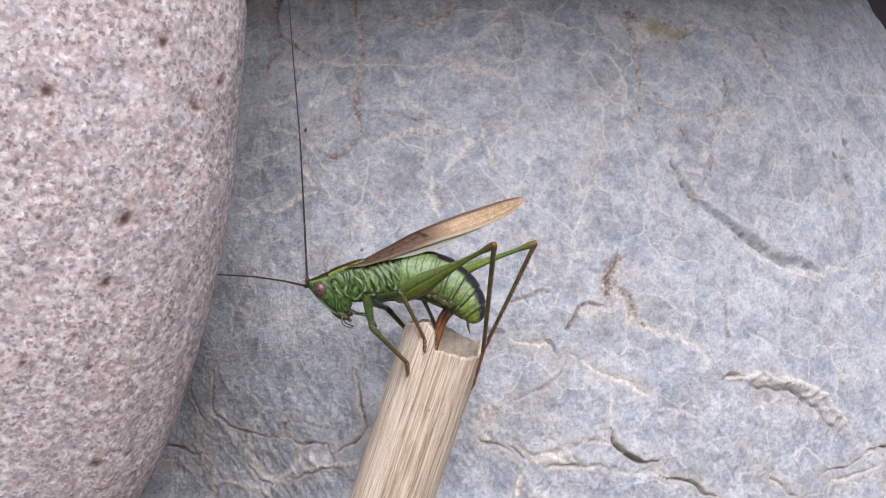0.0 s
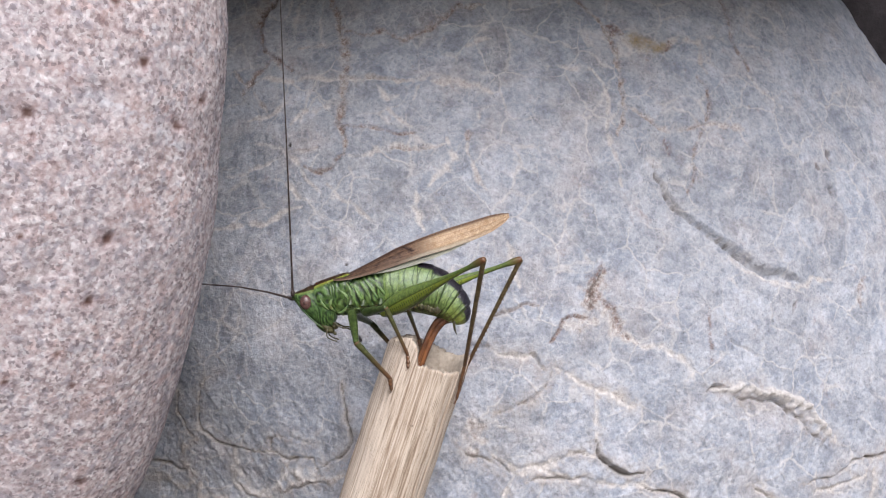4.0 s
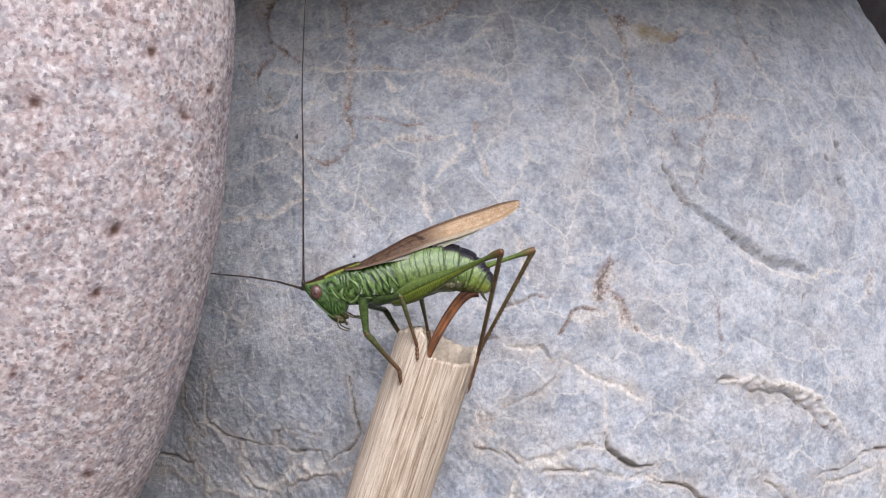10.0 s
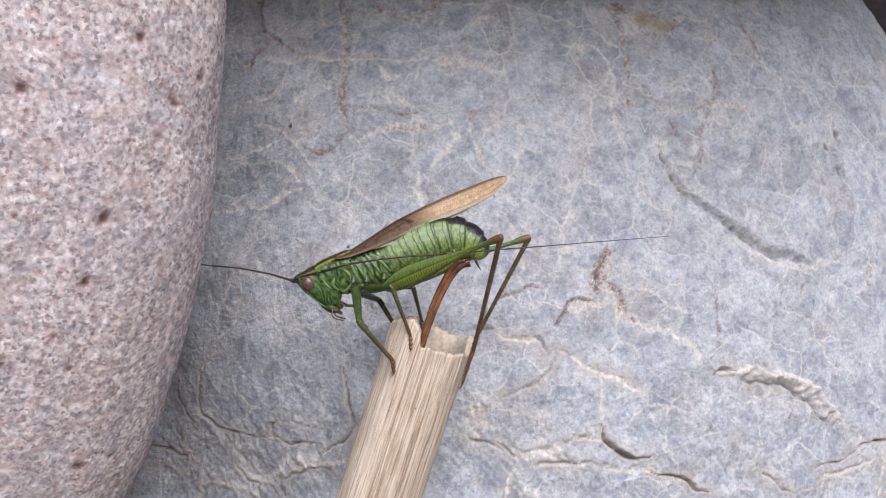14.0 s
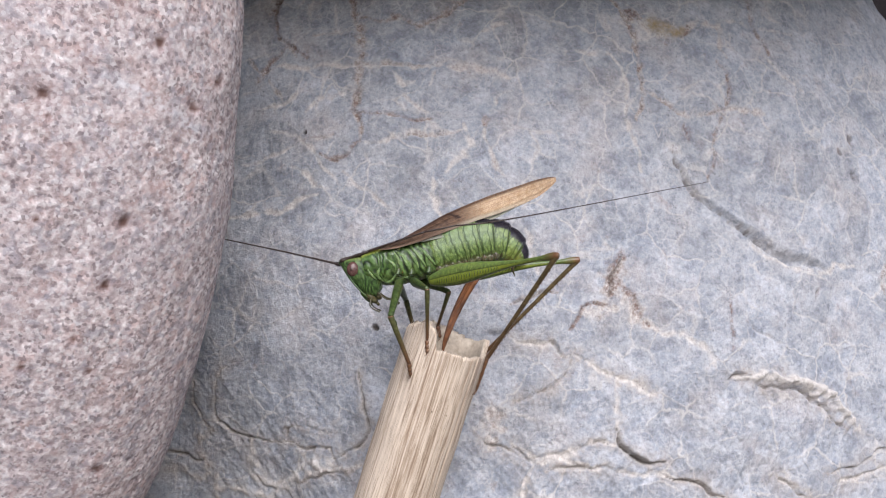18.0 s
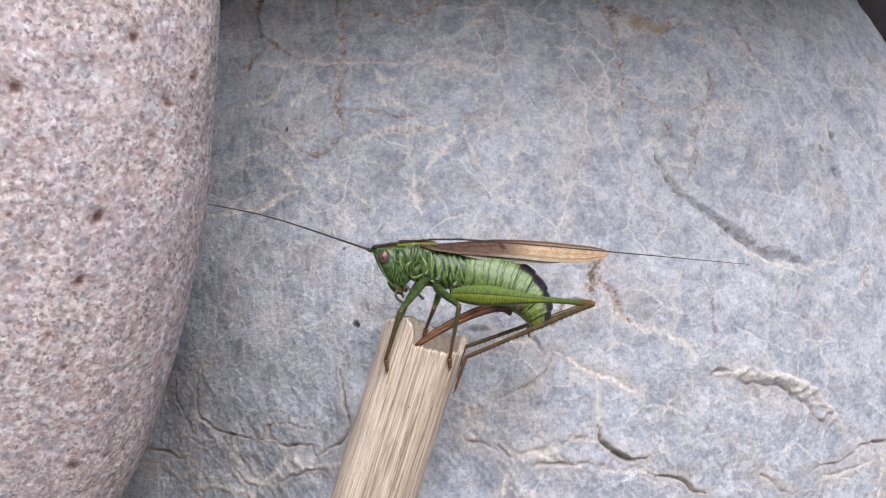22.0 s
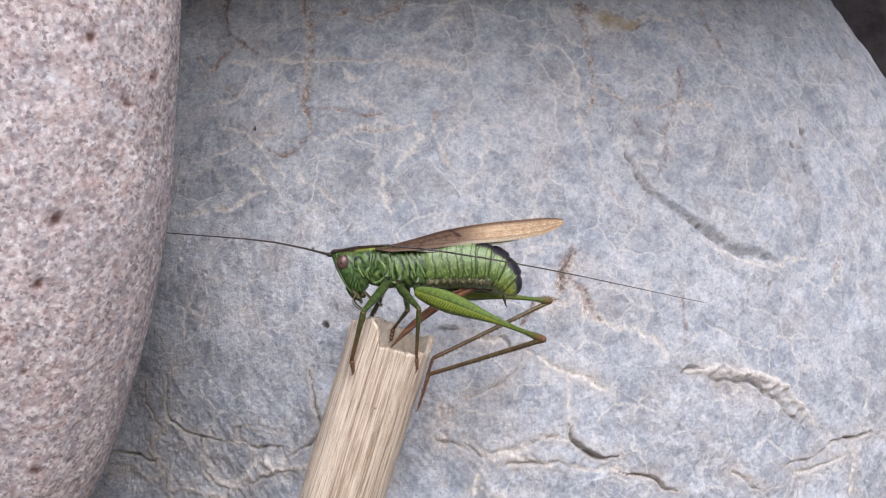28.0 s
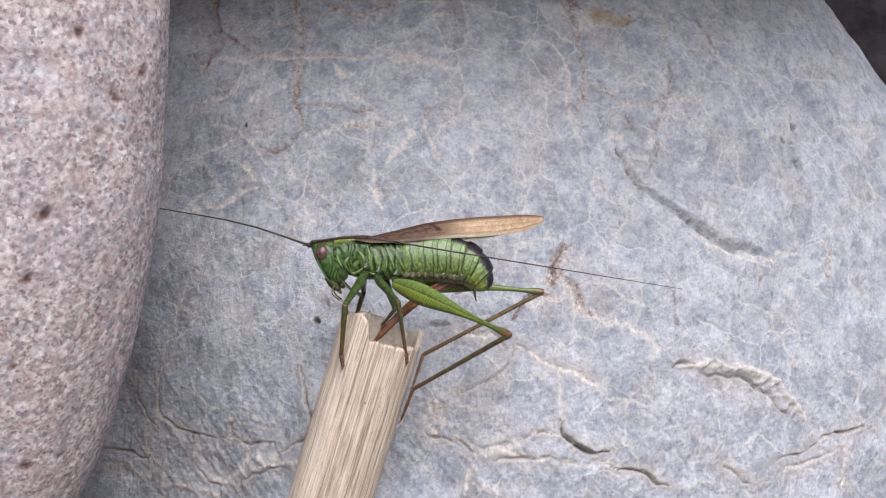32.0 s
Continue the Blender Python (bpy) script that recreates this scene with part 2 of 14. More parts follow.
def straw():
    n = Nodes("dry_reed_straw")
    along = n.stretch(n.coords, (1, 1, 0.012))
    streak = n.noise(0.24, along, 5, 0.8)
    wide = n.noise(2.1, n.stretch(n.coords, (1, 1, 0.02)), 3, 0.55)
    colour = n.mix(n.range(wide, 0.36, 0.62), (0.395, 0.30, 0.218), (0.60, 0.495, 0.385))
    colour = n.mix(n.range(streak, 0.48, 0.58, 0, 0.85), colour, (0.69, 0.59, 0.475))
    colour = n.mix(n.range(streak, 0.47, 0.38, 0, 0.85), colour, (0.20, 0.135, 0.085))
    colour = n.mix(n.range(n.noise(2.6, n.stretch(n.coords, (1, 1, 0.22)), 4), 0.52, 0.66, 0, 0.6), colour, (0.31, 0.225, 0.155))
    speck = n.range(n.cells(1.6, n.stretch(n.coords, (1, 1, 0.7))), 0.075, 0.045, 0, 0.85)
    colour = n.mix(n.math("MULTIPLY", speck, n.range(n.noise(5, None, 2), 0.54, 0.60)), colour, (0.09, 0.055, 0.035))
    colour = n.mix(n.attribute("pith"), colour, n.mix(n.range(n.noise(0.5, None, 5), 0.3, 0.7), (0.42, 0.345, 0.265), (0.62, 0.54, 0.44)))
    thread = n.range(n.noise(0.10, n.stretch(n.coords, (1, 1, 0.03)), 4, 0.7), 0.44, 0.34, 0, 0.7)
    colour = n.mix(n.math("MULTIPLY", thread, n.range(n.attribute("pith"), 0.5, 0.0)), colour, (0.19, 0.135, 0.09))
    n.bump(streak, 0.14, 0.9)
    n.bump(n.noise(0.15, n.stretch(n.coords, (1, 1, 0.05)), 4), 0.05, 0.7)
    return n.done(colour, 0.6, Specular_IOR_Level=0.35)


STONE_BLUE, STONE_PINK, STONE_DARK, GRAVEL, STRAW = limestone(), sandstone(), dark_rock(), gravel(), straw()


# ---- plan, in millimetres ----
# cracks and veins of the boulder: depth, half width, pale tone, rust, step between its sides, line of (x, z)
CRACKS = []


def crack(*what):
    CRACKS.append(what)


crack(0.9, 0.18, 1, 0.1, 0.15, [(-33.6, 52.7), (-35.0, 50.5), (-35.7, 46.5), (-35.5, 43.7), (-33.8, 42.3), (-30.0, 41.7), (-27.1, 41.4), (-24.4, 41.6)])
crack(1.1, 0.198, 0.55, 0.2, 0, [(-24.4, 41.6), (-23.8, 43.7), (-22.9, 44.2)])
crack(0.8, 0.18, 1, 0.2, 0.09, [(-24.2, 41.6), (-22.2, 40.7), (-21.0, 40.5), (-19.0, 41.2), (-17.3, 41.1), (-16.9, 39.6)])
crack(0.9, 0.18, 0.85, 0.15, 0.12, [(-16.9, 39.6), (-14.8, 40.4), (-12.6, 41.9), (-11.6, 44.1), (-11.6, 47.0), (-12.2, 49.0), (-12.7, 51.5), (-12.9, 53.6)])
crack(1.3, 0.216, 0.95, 0.25, 0.12, [(-45.1, 38.5), (-42.8, 38.0), (-40.7, 37.3), (-38.3, 37.1)])
crack(0.7, 0.18, 1, 0.3, 0.09, [(-39.4, 50.2), (-39.6, 46.2), (-38.3, 43.9), (-37.3, 42.8), (-36.4, 42.4)])
crack(-0.3, 0.6325, 0.9, 0.3, 0, [(-36.4, 42.4), (-38.7, 41.0), (-39.5, 38.9), (-38.1, 37.2), (-37.1, 35.0), (-37.0, 30.2)])
crack(-0.3, 0.6325, 0.9, 0.1, 0, [(-30.0, 41.5), (-31.0, 38.2), (-30.3, 35.9), (-28.2, 34.2), (-26.1, 33.8), (-24.4, 34.8), (-22.3, 36.3), (-21.0, 38.7), (-21.4, 40.2)])
crack(0.6, 0.162, 0.55, 0.1, 0.06, [(-29.9, 35.2), (-28.2, 33.7), (-26.1, 33.5)])
crack(-0.3, 0.56925, 0.9, 0.35, 0, [(-23.1, 35.2), (-20.7, 36.7), (-17.9, 37.7), (-14.8, 38.4), (-12.9, 39.0)])
crack(0.5, 0.162, 0.55, 0.2, 0.06, [(-22.7, 35.0), (-20.5, 36.4), (-17.7, 37.3), (-14.8, 37.9)])
crack(0.35, 0.15, 0.5, 0.1, 0.06, [(-22.5, 44.2), (-20.1, 44.1), (-17.4, 43.6)])
crack(-0.3, 0.6325, 0.85, 0.1, 0, [(-37.0, 32.6), (-34.3, 32.5), (-31.2, 33.0), (-28.2, 32.3), (-24.4, 34.1)])
crack(-0.3, 0.506, 0.85, 0.2, 0, [(-47.0, 33.4), (-45.9, 36.0), (-43.4, 35.3), (-40.0, 34.5), (-38.0, 34.8)])
crack(0.7, 0.18, 0.75, 0.2, 0.06, [(-47.4, 33.0), (-46.9, 29.3)])
crack(0.5, 0.27, 1, 0.2, 0, [(-21.0, 40.6), (-21.2, 39.8), (-21.6, 39.0)])
crack(-0.3, 0.759, 0.85, 0.1, 0, [(-21.0, 38.9), (-18.6, 38.9), (-16.9, 38.9)])
crack(0.75, 0.24, 0.3, 1, 0, [(25.0, 69.1), (24.5, 67.0), (23.7, 64.6), (23.1, 62.5)])
crack(0.25, 1.05, 0.3, 0.9, 0, [(25.2, 69.8), (24.5, 67.0), (23.7, 64.6), (23.1, 62.5)])
crack(0.55, 0.16, 0.4, 1, 0, [(22.9, 62.1), (20.8, 62.1), (19.2, 60.9), (17.5, 58.6)])
crack(0.35, 0.5, 0.5, 1, 0, [(25.2, 65.0), (26.4, 63.0), (27.3, 61.4), (29.2, 58.7)])
crack(0.05, 1.84, 0.9, 0.42, 0, [(25.5, 68.3), (24.1, 65.4), (22.9, 62.0), (22.1, 59.6)])
crack(0.05, 1.61, 0.9, 0.25, 0, [(25.4, 63.8), (27.0, 60.9), (30.0, 58.2)])
crack(0.05, 1.265, 0.9, 0.2, 0, [(19.4, 60.7), (21.6, 60.7), (23.7, 61.4)])
crack(1, 0.28, 0.5, 0.05, 0.5, [(34.3, 85.0), (35.5, 81.9), (36.9, 79.5), (39.3, 76.7), (42.2, 74.1), (45.7, 72.0), (48.2, 70.4)])
crack(1.6, 0.66, 0.1, 0, 0.5, [(42.8, 73.5), (45.6, 71.8), (48.6, 70.1), (50.7, 68.6), (54.1, 67.5), (57.9, 66.9)])
crack(0.1, 0.575, 0.8, 0.05, 0, [(45.0, 71.0), (48.5, 68.5), (52.2, 67.0), (56.6, 66.1), (63.0, 67.0)])
crack(-1.5, 0.92, 1, 0, 0, [(42.0, 51.2), (45.0, 51.3), (48.0, 51.0), (51.6, 49.9), (55.0, 49.1), (57.2, 47.9), (59.8, 45.3), (63.1, 42.0)])
crack(1, 0.25, 0.3, 0.15, 0.2, [(40.6, 50.9), (42.0, 51.7), (44.4, 51.6)])
crack(1, 0.22, 0.3, 0.15, 0.1, [(45.5, 50.0), (49.1, 49.1), (53.4, 48.2), (55.3, 46.6), (57.5, 44.9), (60.4, 42.5)])
crack(0.4, 0.345, 0.9, 0.1, 0.1, [(9.3, 57.2), (12.5, 56.5), (15.1, 56.7), (16.3, 55.1)])
crack(0.3, 0.4025, 0.95, 0.1, 0.1, [(17.2, 54.9), (19.9, 53.9), (23.1, 52.3), (26.9, 50.6), (30.1, 48.7)])
crack(0.7, 0.18, 0.6, 0.2, 0.1, [(17.6, 55.0), (17.2, 53.1), (15.1, 50.8), (12.4, 49.2), (9.3, 48.6)])
crack(1.15, 0.24, 0.7, 0.03, 0.5, [(24.1, 44.7), (24.7, 42.3), (26.8, 40.0), (29.3, 38.9), (31.3, 39.0)])
crack(0.3, 0.46, 0.95, 0.1, 0, [(9.3, 42.6), (11.9, 40.6), (16.1, 40.9), (19.8, 42.4), (22.0, 42.6), (24.4, 42.2)])
crack(0.8, 0.18, 0.3, 0.1, 0.1, [(9.3, 42.2), (11.6, 40.2), (12.9, 39.9)])
crack(0.6, 0.18, 0.3, 0.1, 0.1, [(19.8, 42.0), (21.5, 42.4), (23.0, 42.2)])
crack(0.25, 0.46, 0.95, 0.1, 0, [(11.9, 40.0), (16.1, 40.2), (20.9, 39.1), (24.7, 38.5), (29.0, 37.6), (32.3, 37.0)])
crack(0.9, 0.17, 0.9, 0.2, 0.15, [(31.2, 37.0), (33.4, 36.7), (35.7, 36.3), (38.0, 34.8), (40.2, 33.7)])
crack(0.6, 0.18, 0.6, 0.1, 0.1, [(14.0, 38.9), (18.2, 39.3), (22.5, 38.6), (25.7, 38.1)])
crack(1.2, 0.24, 0.8, 0.2, 0.2, [(56.2, 36.2), (60.4, 36.2), (63.1, 36.9), (66.5, 38.6), (69.4, 39.3), (72.7, 39.3), (75.4, 39.2)])
crack(0.2, 0.5, 0.6, 0.5, 0, [(69.1, 67.0), (68.1, 65.0), (68.2, 63.0)])
crack(0.4, 0.23, 0.8, 0.1, 0.1, [(69.8, 38.0), (69.4, 34.6), (69.9, 30.5)])
crack(0.4, 0.345, 0.85, 0.1, 0.1, [(58.2, 34.4), (64.5, 35.1), (67.9, 36.5)])
crack(0.8, 0.22, 0.8, 0.1, 0.1, [(48.5, 35.9), (50.9, 34.5), (52.7, 32.8)])
crack(0.2, 0.15, 0.1, 0.75, 0, [(41.7, 63.1), (41.8, 59.9), (41.6, 55.0)])
crack(0.4, 0.15, 0.4, 0.1, 0.08, [(43.7, 60.7), (45.1, 58.2), (48.1, 56.5), (51.1, 55.3)])
crack(0.7, 0.2, 0.6, 0.45, 0.1, [(9.4, 62.4), (11.5, 63.0), (13.6, 64.1), (16.3, 64.1)])
crack(0.1, 0.46, 0.7, 0, 0, [(35.3, 56.8), (37.5, 55.1), (39.2, 51.9)])
crack(0.5, 0.2, 0.3, 0.2, 0, [(56.6, 64.0), (55.2, 62.1)])
crack(0.4, 0.345, 0.9, 0.1, 0, [(10.3, 34.8), (11.4, 37.4), (12.3, 39.7)])
crack(0.2, 0.46, 0.8, 0, 0, [(30.8, 57.9), (34.7, 57.3), (38.1, 54.6)])
crack(0.15, 0.46, 0.75, 0, 0, [(11.6, 72.8), (12.6, 69.6), (13.4, 66.5)])
crack(0.25, 0.345, 0.8, 0.1, 0.08, [(23.9, 51.7), (24.1, 48.1), (24.2, 44.7)])
crack(0.2, 1.495, 0.9, 0.35, 0, [(6.2, 48.9), (6.7, 46.3), (6.1, 43.7), (6.8, 41.6)])
crack(0.5, 0.16, 0.7, 0.2, 0.1, [(4.3, 44.2), (5.4, 42.8), (7.7, 41.9), (10.3, 40.9)])
crack(1, 0.6, 0.3, 0.2, 0.1, [(6.2, 58.5), (7.1, 58.2), (8.4, 58.0)])
crack(0.8, 0.3, 0.5, 0.1, 0.2, [(14.6, 57.0), (15.6, 56.3), (16.3, 55.0)])
crack(0.15, 0.4, 0.9, 0.1, 0, [(-33.4, 75.1), (-29.3, 75.5), (-24.8, 76.2), (-21.3, 77.5), (-18.6, 78.4)])
crack(0.12, 0.3, 0.8, 0.05, 0, [(-1.6, 81.5), (-1.3, 78.2), (-0.5, 74.1)])
crack(0.12, 0.25, 0.7, 0.15, 0, [(-15.3, 81.7), (-11.9, 79.2), (-7.7, 75.8)])
crack(0.12, 0.25, 0.75, 0.05, 0, [(-15.6, 79.2), (-18.9, 84.4), (-22.5, 87.6), (-26.2, 88.6)])
crack(0.5, 0.36, 0.3, 0.95, 0, [(-23.6, 119.0), (-24.3, 115.5), (-24.8, 112.4), (-25.8, 110.4), (-26.3, 108.0), (-26.2, 106.0)])
crack(0.1, 0.9, 0.55, 0.3, 0, [(-25.2, 115.0), (-26.3, 111.0), (-27.2, 107.5)])
crack(0.45, 0.26, 0.4, 0.9375, 0, [(-26.3, 107.0), (-25.8, 104.8), (-24.7, 102.6), (-22.4, 100.7), (-20.8, 99.6)])
crack(0.3, 0.45, 0.5, 0.625, 0, [(-24.2, 101.6), (-26.1, 99.6), (-28.0, 97.7), (-29.3, 96.3)])
crack(0.2, 0.25, 0.6, 0.375, 0, [(-24.2, 101.6), (-22.4, 99.9)])
crack(0.2, 0.7, 0.7, 0.48, 0, [(-16.2, 116.0), (-15.6, 113.8), (-15.0, 111.3), (-13.9, 108.6), (-12.7, 103.9), (-12.4, 99.5), (-12.5, 95.3), (-12.6, 91.1), (-12.2, 87.8), (-12.5, 85.8)])
crack(0.4, 0.3, 0.2, 0.9, 0, [(-15.5, 114.0), (-15.2, 111.6), (-14.3, 109.6), (-13.6, 107.2), (-13.2, 105.0)])
crack(0.3, 0.24, 0.2, 0.8, 0, [(-13.0, 104.6), (-12.6, 102.8), (-12.4, 101.2)])
crack(0.3, 0.3, 0.2, 0.75, 0, [(-12.3, 99.9), (-12.1, 98.4)])
crack(0.3, 0.4, 0.2, 0.75, 0, [(-12.7, 93.6), (-12.8, 91.1), (-12.2, 89.5), (-12.2, 87.4)])
crack(0.2, 0.35, 0.9, 0.125, 0.06, [(-28.0, 98.1), (-24.5, 98.3), (-21.0, 97.9), (-17.6, 98.1), (-13.0, 97.8), (-8.5, 97.4), (-4.1, 97.1), (0.3, 97.7)])
crack(0.25, 0.6, 0.9, 0.1875, 0, [(0.3, 97.6), (4.3, 96.9), (7.9, 96.5), (9.8, 95.4)])
crack(0.35, 0.14, 0.3, 0.375, 0.06, [(-11.8, 97.9), (-8.5, 97.6), (-6.1, 97.3), (-3.3, 97.3)])
crack(0.35, 0.16, 0.6, 0.6875, 0.06, [(-11.6, 90.3), (-8.4, 89.4), (-5.2, 89.3), (-2.1, 89.5)])
crack(0.2, 0.5, 0.95, 0.125, 0, [(-11.5, 86.0), (-8.3, 85.9), (-6.0, 86.8), (-2.4, 87.0), (0.3, 87.2), (2.6, 87.4)])
crack(0.35, 0.14, 0.3, 0.4375, 0.08, [(-6.4, 86.5), (-2.4, 86.8), (1.9, 87.1)])
crack(0.4, 0.2, 0.5, 0.6875, 0.06, [(-18.0, 84.2), (-16.4, 83.7), (-14.3, 84.3), (-12.9, 85.8)])
crack(0.15, 0.3, 0.7, 0.4375, 0, [(-21.4, 86.5), (-18.9, 86.8), (-16.4, 87.4)])
crack(0.15, 0.25, 0.8, 0.0625, 0, [(-20.7, 90.9), (-18.5, 92.6), (-16.2, 92.9), (-12.9, 93.2)])
crack(0.15, 0.4, 0.7, 0.3125, 0, [(-19.5, 103.7), (-15.3, 103.8), (-13.2, 103.9)])
crack(0.15, 0.5, 0.6, 0.5, 0, [(-12.4, 106.0), (-9.5, 105.0), (-7.2, 105.3), (-3.6, 104.2), (-0.6, 105.2), (2.2, 106.9), (5.2, 108.6), (9.0, 109.6)])
crack(0.35, 0.2, 0.3, 0.75, 0.05, [(-1.6, 104.6), (0.9, 106.0), (3.4, 107.5), (5.4, 109.2)])
crack(0.15, 0.25, 0.7, 0.3125, 0, [(-27.1, 97.0), (-25.6, 94.3), (-24.0, 92.7)])
crack(0.15, 0.5, 0.9, 0.0625, 0, [(3.0, 88.4), (3.6, 85.2), (2.6, 83.2), (0.3, 81.3)])
crack(0.15, 0.45, 0.6, 0.5625, 0, [(6.0, 89.7), (6.4, 88.1)])
crack(0.15, 0.3, 0.8, 0.25, 0, [(6.2, 87.7), (6.5, 85.3), (6.9, 82.9), (8.8, 80.5)])
crack(0.12, 0.3, 0.8, 0.0625, 0, [(-7.7, 96.1), (-6.0, 94.2), (-4.7, 95.0)])
crack(0.12, 0.3, 0.8, 0.125, 0, [(-6.0, 93.6), (-4.2, 91.1), (-2.5, 90.5)])
crack(0.2, 0.3, 0.6, 0.4375, 0, [(-30.4, 100.3), (-28.2, 97.9)])
crack(0.12, 0.25, 0.8, 0.0625, 0, [(-27.7, 92.3), (-24.2, 92.7), (-21.3, 94.5), (-20.7, 95.7)])
crack(0.12, 0.3, 0.8, 0.0625, 0, [(-30.8, 83.5), (-26.5, 84.6), (-22.7, 85.5)])
crack(0.12, 0.3, 0.8, 0, 0, [(-22.6, 82.9), (-19.1, 79.9), (-17.1, 79.1)])
crack(0.12, 0.3, 0.8, 0.125, 0, [(5.9, 103.0), (8.0, 103.7), (10.0, 103.8)])
crack(0.1, 0.3, 0.7, 0.0625, 0, [(-2.1, 94.2), (-0.9, 97.5), (1.1, 98.7)])
crack(0.1, 0.25, 0.7, 0.0625, 0, [(6.6, 90.9), (8.2, 92.6), (9.8, 93.4)])
crack(0.45, 0.42, 0.3, 0.95, 0, [(20.6, 116.0), (21.8, 113.6), (23.0, 111.6), (24.8, 109.6)])
crack(0.3, 0.38, 0.75, 0.5, 0, [(23.6, 110.9), (25.8, 108.4), (27.2, 106.4), (28.8, 103.1), (29.1, 100.3), (29.8, 97.2), (30.0, 94.1), (29.1, 89.3)])
crack(0.4, 0.28, 0.1, 0.875, 0, [(28.4, 104.0), (29.0, 102.4)])
crack(0.4, 0.25, 0.1, 0.875, 0, [(29.4, 98.1), (30.0, 95.4)])
crack(0.3, 0.6, 0.3, 0.9375, 0, [(27.4, 106.8), (28.6, 106.3), (30.2, 105.5)])
crack(0.4, 0.5, 0.3, 0.9, 0, [(37.6, 104.2), (37.4, 103.4), (36.8, 102.4)])
crack(0.1, 1, 0.9, 0.1875, 0, [(27.4, 106.0), (30.0, 104.7), (33.1, 103.5), (36.3, 103.5), (40.2, 104.9), (43.0, 104.6)])
crack(0.15, 0.4, 0.7, 0.25, 0, [(42.1, 104.9), (43.2, 103.9), (42.9, 101.1), (43.4, 98.8)])
crack(0.25, 0.3, 0.5, 0.625, 0, [(47.4, 114.0), (48.1, 110.5), (48.5, 105.8), (50.2, 103.0), (51.1, 100.2)])
crack(0.2, 0.35, 0.85, 0.3125, 0, [(30.3, 94.1), (32.8, 92.4), (35.4, 91.0), (39.0, 90.4), (43.2, 91.1), (49.3, 90.6)])
crack(0.35, 0.15, 0.2, 0.625, 0.05, [(32.8, 92.3), (35.4, 90.9)])
crack(0.35, 0.15, 0.2, 0.625, 0.05, [(39.9, 90.6), (43.4, 91.2)])
crack(0.3, 0.2, 0.4, 0.5625, 0.05, [(41.9, 98.4), (43.1, 96.5), (43.3, 93.3), (43.2, 91.1), (41.6, 88.8), (40.9, 85.7), (40.2, 81.8), (39.2, 80.1)])
crack(0.1, 0.8, 0.2, 0.7, 0, [(36.4, 89.4), (36.6, 88.0), (36.8, 86.5)])
crack(0.4, 0.5, 0.3, 0.625, 0, [(64.0, 88.1), (64.5, 86.2)])
crack(0.9, 0.7, 0.3, 0.125, 0, [(63.7, 81.6), (65.2, 80.9)])
crack(0.3, 0.5, 0.1, 0.5, 0, [(61.9, 85.1), (62.1, 84.2)])
crack(0.12, 0.3, 0.8, 0.0625, 0, [(25.3, 99.0), (26.7, 97.1), (27.4, 93.6), (27.3, 87.1), (29.2, 81.6)])
crack(0.12, 0.3, 0.7, 0.0625, 0, [(42.1, 105.0), (48.0, 105.2), (56.0, 104.0)])
crack(0.12, 0.3, 0.7, 0.0625, 0, [(18.4, 100.0), (21.8, 99.6), (25.3, 99.0)])
crack(0.12, 0.3, 0.7, 0.0625, 0, [(50.3, 99.9), (52.9, 96.1), (56.2, 94.0)])
SPECKS = [(-20.9, 87.9, 0.25, 1.0), (-10.0, 59.3, 0.36, 1.0), (-11.6, 70.1, 0.16, 1.0), (64.6, 87.5, 0.4, 0.55), (62.2, 84.7, 0.32, 0.4), (64.5, 81.2, 0.55, 0.3)]
OCHRE = [(32.0, 104.7), (33.9, 104.1), (35.4, 103.5), (36.6, 103.4)]
COBBLE = (-74.5, -6.1, 98.65, 51.77, 89.2, 24.0)
COBBLE_LEAN = 0.14
RUST_PATCHES = [(-34.6, 89.2, 1.3), (-32.0, 94.6, 1.2), (-37.5, 80.0, 0.9), (-29.5, 76.5, 0.8)]
QUARTZ = [(-33.3, 87.3), (-30.6, 86.2), (-28.0, 84.4), (-26.4, 82.9)]
PITS = [(-32.4, 73.0, 0.75), (-34.3, 66.7, 0.6), (-38.4, 85.2, 0.8), (-26.2, 85.1, 0.6), (-28.8, 91.3, 0.7), (-39.4, 73.2, 0.4), (-36.7, 47.5, 0.6), (-38.1, 83.0, 0.4), (-24.4, 88.4, 0.45), (-31.1, 97.0, 0.6), (-35.6, 95.4, 0.4), (-37.1, 61.5, 0.4), (-41.5, 58.9, 0.4), (-36.2, 58.0, 0.35)]
REED, FLAP_H = ((0.02, 0.2, 58.6), 18.3, 6.0, 5.05, 0.7, 62.0), 2.4

# ---- building helpers: all sizes below are in millimetres ----
def solid(name, verts, faces, material, parent=None, label="", smooth=True):
    mesh = bpy.data.meshes.new(name)
    mesh.from_pydata((np.asarray(verts, float) * MM).tolist(), [], faces)
    mesh.materials.append(material)
    if smooth:
        mesh.polygons.foreach_set("use_smooth", np.ones(len(mesh.polygons), bool))
    mesh.update()
    ob = new(name, mesh)
    ob.parent = parent
    if label:
        tagged(ob, label)
    return ob


def paint(ob, name, values):
    layer = ob.data.attributes.new(name, "FLOAT", "POINT")
    layer.data.foreach_set("value", np.asarray(values, np.float32))


def wrap_faces(rows, cols, close_u=True):
    """Quads of a grid of rows x cols points; close_u joins the last column to the first."""
    last = cols if close_u else cols - 1
    i, j = np.meshgrid(np.arange(rows - 1), np.arange(last), indexing="ij")
    k = (j + 1) % cols
    return np.stack([i * cols + j, i * cols + k, (i + 1) * cols + k, (i + 1) * cols + j], -1).reshape(-1, 4).tolist()


